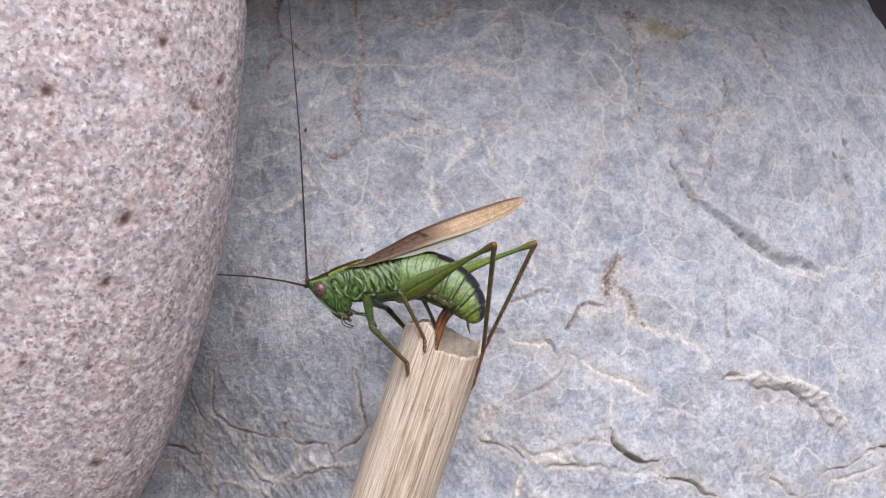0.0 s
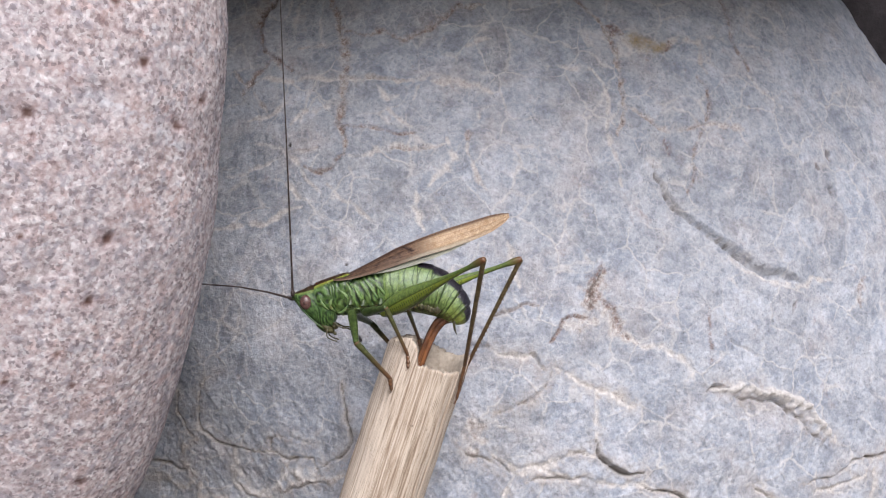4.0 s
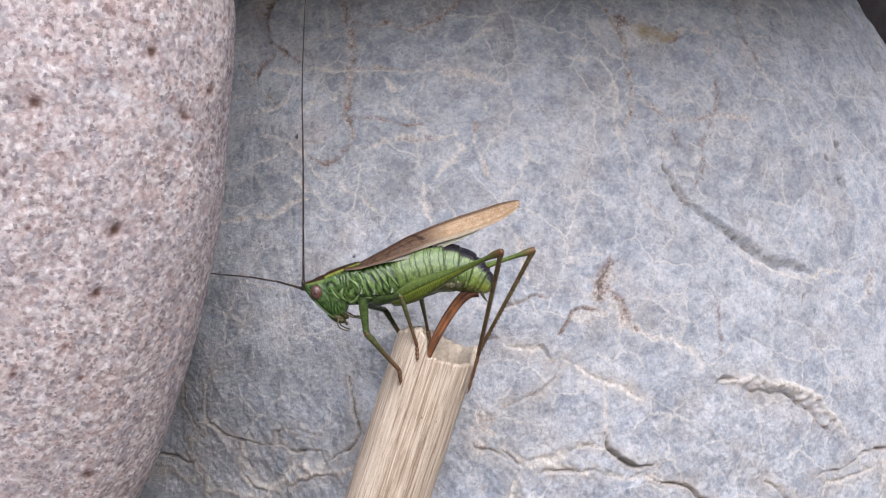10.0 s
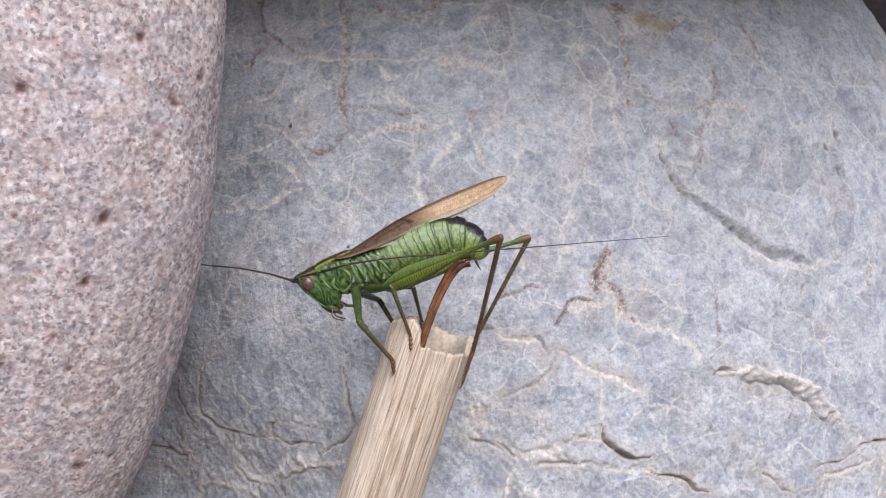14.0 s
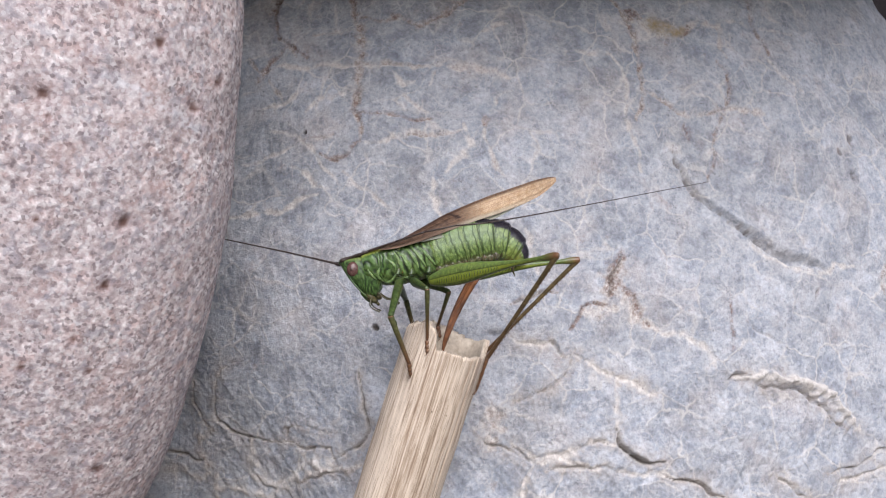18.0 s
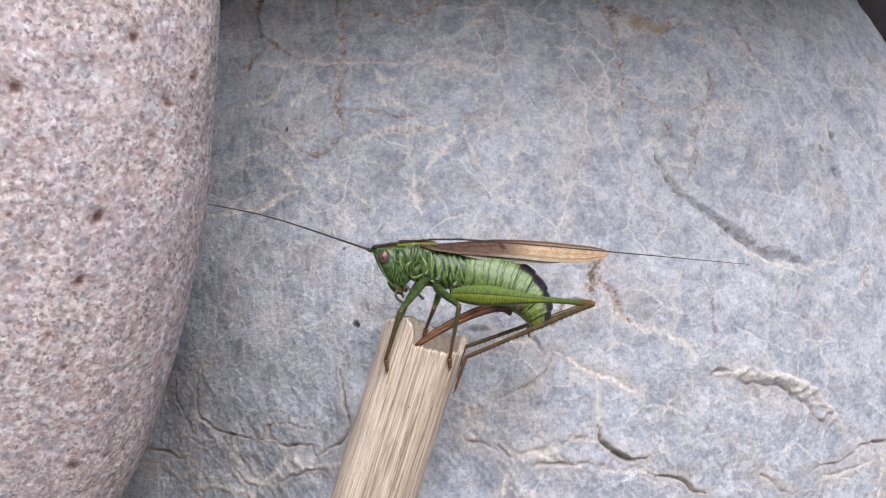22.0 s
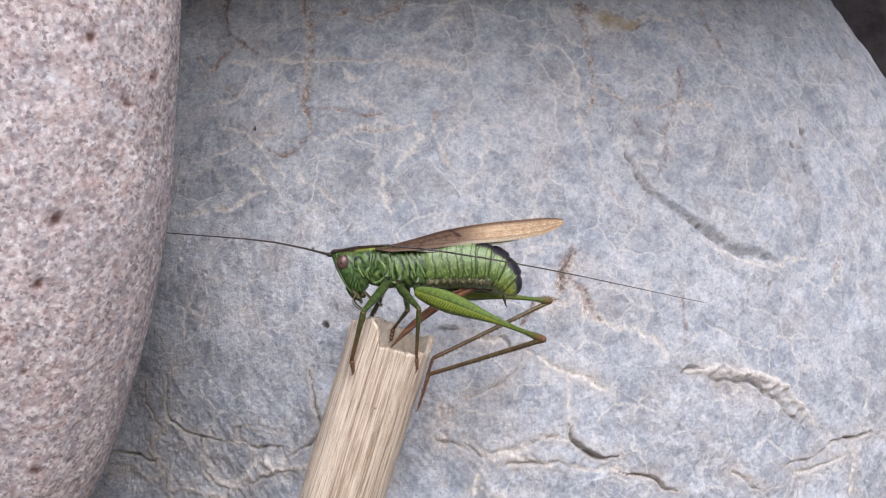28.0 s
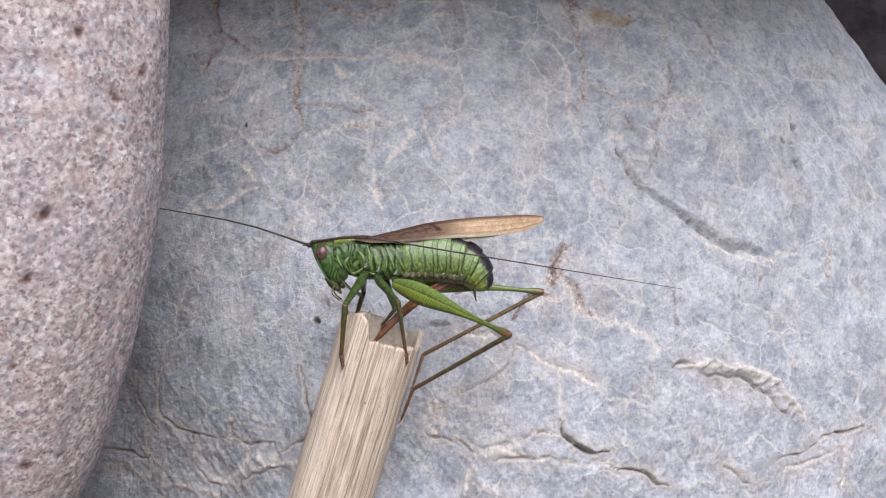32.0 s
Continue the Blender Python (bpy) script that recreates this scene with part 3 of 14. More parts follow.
def lumps(points, size, octaves=4, seed=0, rough=0.5):
    """Smooth random relief, about -1 to 1, from sums of turned sine waves."""
    rng = np.random.default_rng(seed)
    total, gain = np.zeros(len(points)), 1.0
    for o in range(octaves):
        k = rng.normal(size=(7, 3))
        k *= (2 * math.pi / (size / 2 ** o)) / np.linalg.norm(k, axis=1)[:, None] * rng.uniform(0.6, 1.4, 7)[:, None]
        total += gain * np.sin(points @ k.T + rng.uniform(0, 6.28, 7)).mean(1) * 1.6
        gain *= rough
    return total


def axis_steps(lo, a, b, hi, fine, coarse):
    return np.concatenate([np.arange(lo, a, coarse), np.arange(a, b, fine), np.arange(b, hi + coarse * 0.5, coarse)])


def near_line(p, line):
    """Distance of points p (n, 2) to a polyline, how far along it (0 to 1) the nearest place is, and on which side."""
    line = np.asarray(line, float).reshape(-1, 2)
    lengths = np.linalg.norm(np.diff(line, axis=0), axis=1)
    before = np.concatenate([[0], np.cumsum(lengths)])
    best, along, bank = np.full(len(p), 1e9), np.zeros(len(p)), np.zeros(len(p))
    for a, b, s, l in zip(line[:-1], line[1:], before, lengths):
        d = b - a
        t = np.clip(((p - a) @ d) / (d @ d), 0, 1)
        r = np.linalg.norm(p - a - t[:, None] * d, axis=1)
        hit = r < best
        best[hit], along[hit] = r[hit], (s + t[hit] * l) / before[-1]
        bank[hit] = np.sign(d[0] * (p[hit, 1] - a[1]) - d[1] * (p[hit, 0] - a[0]))
    return best, along, bank


# ---- ground ----
_r = np.concatenate([[0], np.geomspace(20, 9e5, 60)])
_a = np.linspace(0, 2 * math.pi, 73)[:-1]
_g = np.stack([np.outer(_r, np.cos(_a)), np.outer(_r, np.sin(_a)), np.zeros((61, 72))], -1).reshape(-1, 3)
_near = np.exp(-(np.linalg.norm(_g[:, :2], axis=1) / 900) ** 2)
_g[:, 2] = 6 + (lumps(_g, 160, 3, 5) * 3 + lumps(_g, 30, 2, 6) * 1.5) * _near
tagged(solid("ground", _g, wrap_faces(61, 72), GRAVEL), "grey-brown sandy gravel bank under the stones", "ground", kind="structure")


# ---- the big blue-grey stone behind ----
def boulder():
    cx, cz, y0 = 5.0, 40.0, 19.3
    a, b, c = 104.4, 115.0, 52.0
    lon = np.radians(axis_steps(-180, -28, 84, 176, 0.11, 4.0))
    lat = np.radians(axis_steps(-88, -9, 54, 88, 0.11, 4.0))
    la, lo = np.meshgrid(lat, lon, indexing="ij")
    p = np.stack([a * np.sin(lo) * np.cos(la), -c * np.cos(lo) * np.cos(la), b * np.sin(la)], -1).reshape(-1, 3)
    p[:, 1] = np.where(p[:, 1] > 0, p[:, 1] * 1.3, p[:, 1])
    p[:, 1] += c + y0 + 0.05 * p[:, 0]
    p[:, 0] += cx
    p[:, 2] += cz
    # its lower left flank falls back
    sx, sz = np.clip((2 - p[:, 0]) / 47, 0, 1), np.clip((74 - p[:, 2]) / 46, 0, 1)
    p[:, 1] += 17.5 * sx * sx * (3 - 2 * sx) * (0.4 + 0.6 * sz * sz * (3 - 2 * sz))
    out = p - np.array([cx, y0 + c, cz])
    out /= np.linalg.norm(out, axis=1)[:, None]
    flat = p[:, [0, 2]] + np.stack([lumps(p, 5.0, 2, 21), lumps(p, 5.0, 2, 22)], -1) * 0.42
    front = p[:, 1] < y0 + c
    low = np.clip((62 - p[:, 2]) / 25, 0, 1)
    relief = lumps(p, 34, 3, 1) * 0.6 + low * (lumps(p, 13, 3, 4, 0.6) * 0.22 + lumps(p, 2.6, 3, 14, 0.7) * 0.12) + lumps(p, 7, 3, 2) * 0.16 + lumps(p, 1.6, 3, 3, 0.7) * 0.045
    pale, rust, shade_and_pits, dust = [np.zeros(len(p)) for _ in range(4)]
    rough = 0.75 + 0.5 * lumps(p, 2.2, 3, 9)
    for depth, width, tone, stain, step, line in CRACKS:
        line = np.asarray(line, float).reshape(-1, 2)
        lo2, hi2 = line.min(0) - 5, line.max(0) + 5
        pick = np.nonzero(front & (flat[:, 0] > lo2[0]) & (flat[:, 0] < hi2[0]) & (flat[:, 1] > lo2[1]) & (flat[:, 1] < hi2[1]))[0]
        d, s, bank = near_line(flat[pick], line)
        swell = np.sin(np.clip(s, 0.02, 0.98) * math.pi) ** 0.6 * (rough[pick].clip(0.75, 1.3) if width > 0.33 else rough[pick].clip(0.6, 1.25))
        w = width * swell + 0.05
        relief[pick] -= depth * swell * np.exp(-(d / w) ** (4 if depth > 1 and width > 0.5 else 2))
        relief[pick] += step * bank * np.sin(np.clip(s, 0.0, 1.0) * math.pi) ** 0.5 * np.exp(-d / 1.6) * (1 - np.exp(-(d / (0.8 * w)) ** 2))
        relief[pick] += 0.12 * abs(depth) * swell * np.exp(-((d - 1.9 * w) / w) ** 2)
        # deeper cracks get their shade painted into the core
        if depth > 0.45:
            shade_and_pits[pick] = np.maximum(shade_and_pits[pick], (0.9 if width < 0.4 else 0.22) * min(depth, 1) * np.exp(-(d / (0.75 * w)) ** 2) * np.clip(1.7 * (rough[pick] - 0.3), 0.1, 1))
        if abs(depth) > 0.25 and line[:, 1].max() < 58:
            dust[pick] = np.maximum(dust[pick], np.exp(-(d / 1.3) ** 2) * rough[pick].clip(0.2, 1))
        band = np.exp(-(d / (w * 1.1 + 0.16)) ** 2)
        halo = np.exp(-(d / (w * 1.1 + 0.14)) ** 2)
        pale[pick] = np.maximum(pale[pick], halo * tone * rough[pick].clip(0.2, 1))
        rust[pick] = np.maximum(rust[pick], np.clip(1.5 * band * stain, 0, 1) * rough[pick].clip(0.5, 1))
    for x, z, r, dark in SPECKS:
        d = np.linalg.norm(flat - np.array([x, z]), axis=1) * (1 + 0.35 * lumps(p, 0.9, 2, 23))
        hole = np.exp(-(d / r) ** 2) * front
        relief -= hole * r * 2.2 * dark
        shade_and_pits = np.maximum(shade_and_pits, dark * np.clip(hole * 4.0 - 0.4, 0, 1))
    d, s, bank = near_line(flat, OCHRE)
    ochre = np.exp(-(d / 0.9) ** 2) * front
    p += out * relief[:, None]
    ob = solid("boulder", p, wrap_faces(len(lat), len(lon)), STONE_BLUE)
    paint(ob, "pale", pale)
    paint(ob, "rust", rust)
    paint(ob, "ochre", ochre)
    paint(ob, "dust", dust)
    paint(ob, "shade_and_pits", shade_and_pits)
    return tagged(ob, "big rounded blue-grey limestone boulder with pale veins, cracks and rust stains", "boulder")


# ---- the pink stone in front of it ----
def cobble():
    cx, cy, cz, a, b, c = COBBLE
    lon = np.radians(axis_steps(-180, -40, 104, 176, 0.3, 4.0))
    lat = np.radians(axis_steps(-88, -46, 34, 88, 0.3, 4.0))
    la, lo = np.meshgrid(lat, lon, indexing="ij")
    p = np.stack([a * np.sin(lo) * np.cos(la), -c * np.cos(lo) * np.cos(la), b * np.sin(la)], -1).reshape(-1, 3)
    p[:, 2] = np.where(p[:, 2] > 0, p[:, 2] * 0.34, p[:, 2])  # a blunt upper end
    p[:, 2] = np.where(p[:, 2] < -0.7 * b, -0.7 * b + (p[:, 2] + 0.7 * b) * 1.25, p[:, 2])
    out = p / np.array([a * a, c * c, b * b])
    out /= np.linalg.norm(out, axis=1)[:, None]
    p[:, 1] = np.where(p[:, 1] > 0, p[:, 1] * 0.6, p[:, 1])
    p += np.array([cx, cy, cz])
    # the lower end leans back, away from the open side
    lean = 1 + COBBLE_LEAN * np.clip((100 - p[:, 2]) / 60, 0, 1.4)[:, None] ** 1.3
    p = np.array([0, -115, 70]) + (p - np.array([0, -115, 70])) * lean
    relief = lumps(p, 60, 2, 31) * 0.5 + lumps(p, 9, 3, 32) * 0.12 + lumps(p, 1.1, 3, 33, 0.8) * 0.045
    front = out[:, 1] < 0.15
    shade_and_pits, halo = np.zeros(len(p)), np.zeros(len(p))
    seen = p[:, [0, 2]] / lean + np.array([0, 70]) * (1 - 1 / lean)
    for x, z, wide in PITS:
        r = 0.74 * wide
        d = np.linalg.norm(seen - np.array([x, z]), axis=1) * (1 + 0.3 * lumps(p, 1.4, 2, 35))
        hole = np.exp(-(d / r) ** 2) * front
        relief -= hole * r * 0.7
        shade_and_pits = np.maximum(shade_and_pits, np.clip(hole * 2.0 - 0.5, 0, 1))
        halo = np.maximum(halo, np.exp(-(d / (1.7 * r)) ** 2) * front)
    for x, z, wide in RUST_PATCHES:
        d = np.linalg.norm(seen - np.array([x, z]), axis=1)
        halo = np.maximum(halo, np.exp(-(d / wide) ** 2) * front * np.clip(0.6 + 0.9 * lumps(p, 0.9, 3, 37), 0, 1))
    # a white chipped patch with a rusty rim near the top
    chip = np.hypot((seen[:, 0] + 30.4) / 4.9, (seen[:, 1] - 101.0) / 3.2) + 0.09 * lumps(p, 2.0, 3, 38)
    inside = np.clip((1.0 - chip) / 0.08, 0, 1) * front
    relief -= 0.25 * inside
    d, s, bank = near_line(seen, QUARTZ)
    p += out * relief[:, None]
    ob = solid("cobble", p, wrap_faces(len(lat), len(lon)), STONE_PINK)
    paint(ob, "shade_and_pits", shade_and_pits)
    paint(ob, "halo", halo)
    paint(ob, "chip", inside)
    paint(ob, "chip_rim", np.exp(-((chip - 1.0) / 0.06) ** 2) * front)
    paint(ob, "quartz", np.exp(-(d / 0.6) ** 2) * front)
    return tagged(ob, "upright pinkish-grey grained sandstone cobble with small dark pits", "stone")


# ---- the dark rock behind, and an unseen slab added above for shade ----
def rough_rock(name, centre, size, seed, material, label, boxy=0.8):
    lat, lon = np.radians(np.linspace(-88, 88, 60)), np.radians(np.linspace(-180, 174, 60))
    la, lo = np.meshgrid(lat, lon, indexing="ij")
    p = np.stack([np.sin(lo) * np.cos(la), -np.cos(lo) * np.cos(la), np.sin(la)], -1).reshape(-1, 3)
    p = np.sign(p) * np.abs(p) ** boxy
    p = p * np.array(size) + p * (lumps(p * np.array(size), 70, 3, seed) * 0.04)[:, None]
    return tagged(solid(name, p + np.array(centre), wrap_faces(60, 60), material), label, "rock")


boulder()
cobble()
rough_rock("dark_rock", (150, 185, 130), (170, 70, 150), 41, STONE_DARK, "dark basalt rock in the shade behind the pale boulder")
# out of view; placed overhead so its shadow darkens the boulder's top
rough_rock("dark_rock", (-25, 86, 186), (135, 132, 62), 43, STONE_DARK, "unseen dark slab on the cobble and boulder, added to shade the boulder top", 0.4)


# ---- the cut reed ----
def reed():
    """A hollow dry stem with fine ribs; its upper end is cut and split, with a raised flap."""
    top, lean, pitch, r_out, wall, length = REED
    n_a, n_l = 220, 70
    ang = np.linspace(0, 2 * math.pi, n_a + 1)[:-1]
    rng = np.random.default_rng(3)
    ribs = np.zeros(n_a)
    for k in range(26):
        at, wide = rng.uniform(0, 2 * math.pi), rng.uniform(0.015, 0.05)
        d = np.abs((ang - at + math.pi) % (2 * math.pi) - math.pi)
        ribs += rng.uniform(-0.22, 0.12) * np.exp(-(d / wide) ** 2)
    ribs += rng.normal(0, 0.018, n_a)

    # angle 0 faces the viewer, +90 degrees the viewer's right
    turn = np.degrees((ang + math.pi) % (2 * math.pi) - math.pi)
    flap = np.interp(turn, [-180, -120, -92, -60, -42, -30, -19, -14, -11, 180], [0.1, 0.1, 0.15, 0.62, 0.95, 1.0, 0.8, 0.3, 0, 0.0])
    rim = FLAP_H * flap + np.interp(turn, [-180, -150, -120, -100, 70, 88, 100, 112, 130, 180], [0.9, 1.1, 0.8, 0.0, 0.0, -0.1, 1.9, 1.5, 0.7, 0.9])
    rim = rim + 0.09 * rng.normal(size=n_a) + 0.09 * np.sin(ang * 9) + 0.07 * np.sin(ang * 23 + 1)
    steps = np.concatenate([np.linspace(0, 1, n_l - 12) ** 1.0 * 0.93, 0.93 + 0.07 * np.linspace(0.1, 1, 12)])
    rings, pith = [], []
    for s in steps:
        h = -length + s * (length + rim)
        r = r_out - 0.002 * np.minimum(-np.minimum(h, 0), 30) + ribs * 0.8 + 0.04 * np.sin(h * 0.8 + ang * 3)
        rings.append(np.stack([r * np.sin(ang), -r * np.cos(ang), h], -1))
        pith.append(np.zeros(n_a))
    for s in np.linspace(0, 1, 30):
        h = rim - s * (length * 0.6 + rim)
        r = r_out - wall - 0.05 * np.sin(ang * 7) - 0.1 * min(s * 8, 1)
        rings.append(np.stack([r * np.sin(ang), -r * np.cos(ang), h - 0.03], -1))
        pith.append(np.ones(n_a))
    p = np.concatenate(rings)
    m = Matrix.Translation(top) @ Euler((radians(pitch), radians(lean), 0)).to_matrix().to_4x4()
    ob = solid("reed_stem", p, wrap_faces(len(rings), n_a), STRAW)
    ob.matrix_world = Matrix.Translation(m.translation * MM) @ m.to_3x3().to_4x4()
    paint(ob, "pith", np.concatenate(pith))
    rng2 = np.random.default_rng(8)
    for k in range(14):
        a0 = radians(rng2.uniform(-80, 80))
        h0 = rng2.uniform(0.1, 1.2) + float(np.interp(a0 % (2 * math.pi), ang, rim)) - 1.0
        r = r_out - 0.15
        base = np.array([r * math.sin(a0), -r * math.cos(a0), h0])
        tip = base + np.array([rng2.normal(0, 0.25), rng2.normal(0, 0.2), rng2.uniform(0.5, 1.0)])
        side = np.array([math.cos(a0), math.sin(a0), 0]) * 0.05
        deep = np.array([math.sin(a0), -math.cos(a0), 0]) * 0.05
        q = np.array([base + side, base - side, base + deep, tip])
        sliver = solid("splinter", q, [(0, 1, 3), (1, 2, 3), (2, 0, 3)], STRAW, ob, smooth=False)
        paint(sliver, "pith", np.zeros(4))
    return tagged(ob, "hollow dry straw-coloured reed stem, cut and split at its end", "reed")


reed()

# ---- the bush-cricket ----
FEM_F, TIB_F, FEM_M, TIB_M, FEM_H, TIB_H = 6.2, 6.3, 5.2, 6.6, 17.6, 16.6
ANT_NEAR, ANT_FAR, ANT_STEP, RING_SPAN = 12, 8, 3.7, 2.15
def chitin(name, light, dark, line, size=1.0, rough=0.36, stripes=0.0, crest=None):
    """Mottled insect skin with fine dark wrinkles."""
    n = Nodes(name)
    w = n.warp(0.9 * size, 0.7 * size)
    colour = n.mix(n.range(n.noise(0.8 * size, w, 5, 0.6), 0.36, 0.64), dark, light)
    # pleats carry painted shade in their troughs and painted highlights on their crests
    if crest:
        c = n.attribute("crest")
        colour = n.mix(n.range(c, 0.46, 0.18, 0, 0.95), colour, line)
        colour = n.mix(n.range(c, 0.62, 0.95, 0, 0.85), colour, crest)
    wrinkle = n.range(n.cells(0.95 * size, n.stretch(w, (1.5, 1.0, 0.62)), "DISTANCE_TO_EDGE"), 0.02, 0.20, 1, 0)
    colour = n.mix(n.math("MULTIPLY", wrinkle, stripes), colour, line)
    speck = n.range(n.noise(0.16 * size, None, 3), 0.60, 0.72, 0, 0.35)
    colour = n.mix(speck, colour, line)
    n.bump(wrinkle, 0.16 * size, -0.9)
    n.bump(n.noise(0.25 * size, None, 4), 0.07 * size, 0.7)
    return n, colour


def skin(name, light, dark, line, rough=0.38, size=1.0, stripes=0.0, sheen=0.45, crest=None):
    n, colour = chitin(name, light, dark, line, size, rough, stripes, crest)
    return n.done(colour, rough, Specular_IOR_Level=sheen, Subsurface_Weight=0.06, Subsurface_Scale=0.0006)


def back_striped(name, light, dark, line, band, edge):
    """Green side with a dark stripe along the back, bordered by a yellow line."""
    n, colour = chitin(name, light, dark, line, 0.8, 0.36, 0.3, (0.10, 0.175, 0.045))
    up = n.attribute("up")
    colour = n.mix(n.range(up, 0.80, 0.87, 0, 0.6), colour, edge)
    colour = n.mix(n.range(up, 0.885, 0.91), colour, band)
    return n.done(colour, 0.36, Specular_IOR_Level=0.45, Subsurface_Weight=0.06, Subsurface_Scale=0.0006)


def abdomen_skin():
    n, colour = chitin("abdomen_green", (0.225, 0.30, 0.082), (0.098, 0.16, 0.033), (0.012, 0.024, 0.007), 0.8, 0.36, 0.5)
    # sheen of the upper flanks, painted as a paler green
    pale = n.math("MULTIPLY", n.attribute("pale"), n.range(n.noise(0.7, None, 4), 0.3, 0.65, 0.3, 1.0))
    colour = n.mix(pale, colour, (0.27, 0.36, 0.20))
    pleat = n.add("ShaderNodeTexWave", Scale=1 / (5.6 * MM), Distortion=5.0, Detail=3.0)
    n.link(n.stretch(n.warp(1.6, 0.9), (1.6, 0.25, 0.25)), pleat.inputs["Vector"])
    pleat.inputs["Detail Scale"].default_value = 1.2
    fold = n.range(pleat.outputs["Fac"], 0.12, 0.0)
    colour = n.mix(n.math("MULTIPLY", fold, 0.75), colour, (0.018, 0.036, 0.008))
    rim = n.attribute("rim")
    colour = n.mix(n.math("MULTIPLY", rim, 0.85), colour, (0.013, 0.022, 0.008))
    low = n.attribute("low")
    spots = n.range(n.noise(0.35, None, 4), 0.44, 0.58)
    colour = n.mix(n.math("MULTIPLY", low, spots), colour, (0.055, 0.035, 0.022))
    colour = n.mix(n.attribute("back"), colour, (0.013, 0.010, 0.015))
    colour = n.mix(n.attribute("yellow"), colour, (0.27, 0.29, 0.035))
    n.bump(fold, 0.2, -1.0)
    n.bump(n.noise(0.4, n.stretch(n.coords, (1.6, 0.6, 0.6)), 4, 0.7), 0.12, 0.9)
    return n.done(colour, 0.32, Specular_IOR_Level=0.5, Subsurface_Weight=0.05, Subsurface_Scale=0.0006)


def wing_skin(name, clear):
    n = Nodes(name)
    s, v = n.attribute("along"), n.attribute("down")
    tan = n.mix(n.range(n.noise(0.6, None, 4), 0.35, 0.65), (0.42, 0.285, 0.165), (0.56, 0.42, 0.28))
    brown = n.mix(n.range(n.noise(0.5, None, 4), 0.35, 0.65), (0.034, 0.018, 0.012), (0.105, 0.06, 0.037))
    streak = n.noise(0.28, n.stretch(n.coords, (0.09, 1, 1.2)), 4, 0.7)
    front = n.math("MULTIPLY", n.range(s, 0.60, 0.44), n.range(v, 1.0, 0.70, 0.45, 1.0))
    front = n.math("MULTIPLY", front, n.range(streak, 0.32, 0.52, 0.68, 1.0))
    tan = n.mix(n.range(s, 0.58, 0.38, 0, 0.88), tan, (0.17, 0.115, 0.08))
    colour = n.mix(front, tan, brown)
    colour = n.mix(n.range(v, 0.22, 0.10, 0, 0.92), colour, (0.06, 0.031, 0.021))
    net = n.range(n.cells(0.30, n.stretch(n.warp(0.5, 0.12), (1.25, 1, 0.8)), "DISTANCE_TO_EDGE"), 0.02, 0.14, 1, 0)
    net = n.math("MULTIPLY", net, n.range(s, 0.36, 0.52))
    colour = n.mix(n.math("MULTIPLY", net, 0.6), colour, (0.24, 0.14, 0.075))
    lengthwise = n.math("PINGPONG", n.math("MULTIPLY", v, 7.0), 1.0)
    colour = n.mix(n.range(lengthwise, 0.16, 0.02, 0, 0.55), colour, (0.18, 0.10, 0.06))
    milky = n.math("MULTIPLY", n.range(v, 0.74, 0.92), n.math("MULTIPLY", n.range(s, 0.9, 0.7), n.range(s, 0.35, 0.5)))
    colour = n.mix(n.math("MULTIPLY", milky, 0.6), colour, (0.36, 0.34, 0.27))
    colour = n.mix(n.attribute("mark"), colour, (0.022, 0.011, 0.008))
    n.bump(net, 0.06, 0.6)
    n.bump(lengthwise, 0.10, 0.5)
    if clear:
        colour = n.mix(n.range(v, 0.1, 0.35, 0.2, 0.75), colour, (0.43, 0.44, 0.35))
    n.bsdf.inputs["Transmission Weight"].default_value = clear
    return n.done(colour, 0.58, Specular_IOR_Level=0.22)


def femur_skin():
    n, colour = chitin("hind_femur_green", (0.175, 0.235, 0.042), (0.066, 0.108, 0.016), (0.014, 0.024, 0.005), 0.55, 0.34, 0.55)
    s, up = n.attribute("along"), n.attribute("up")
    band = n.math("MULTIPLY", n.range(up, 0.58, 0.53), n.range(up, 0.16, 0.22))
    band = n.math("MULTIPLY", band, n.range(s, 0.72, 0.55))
    # highlight along the upper side, put into the colour
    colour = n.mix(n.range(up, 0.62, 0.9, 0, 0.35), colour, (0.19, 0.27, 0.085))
    # shaded underside painted as a near-black lower edge
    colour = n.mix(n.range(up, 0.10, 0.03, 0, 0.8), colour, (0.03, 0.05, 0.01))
    colour = n.mix(n.math("MULTIPLY", band, 0.62), colour, (0.26, 0.305, 0.03))
    edge = n.math("MULTIPLY", n.range(up, 0.54, 0.565), n.range(up, 0.63, 0.60))
    colour = n.mix(n.math("MULTIPLY", edge, n.range(s, 0.72, 0.6, 0, 0.75)), colour, (0.025, 0.04, 0.008))
    colour = n.mix(n.range(s, 0.5, 0.75, 0, 0.6), colour, (0.06, 0.085, 0.018))
    colour = n.mix(n.range(s, 0.72, 0.92), colour, (0.135, 0.066, 0.028))
    return n.done(colour, 0.34, Specular_IOR_Level=0.5, Subsurface_Weight=0.06, Subsurface_Scale=0.0006)


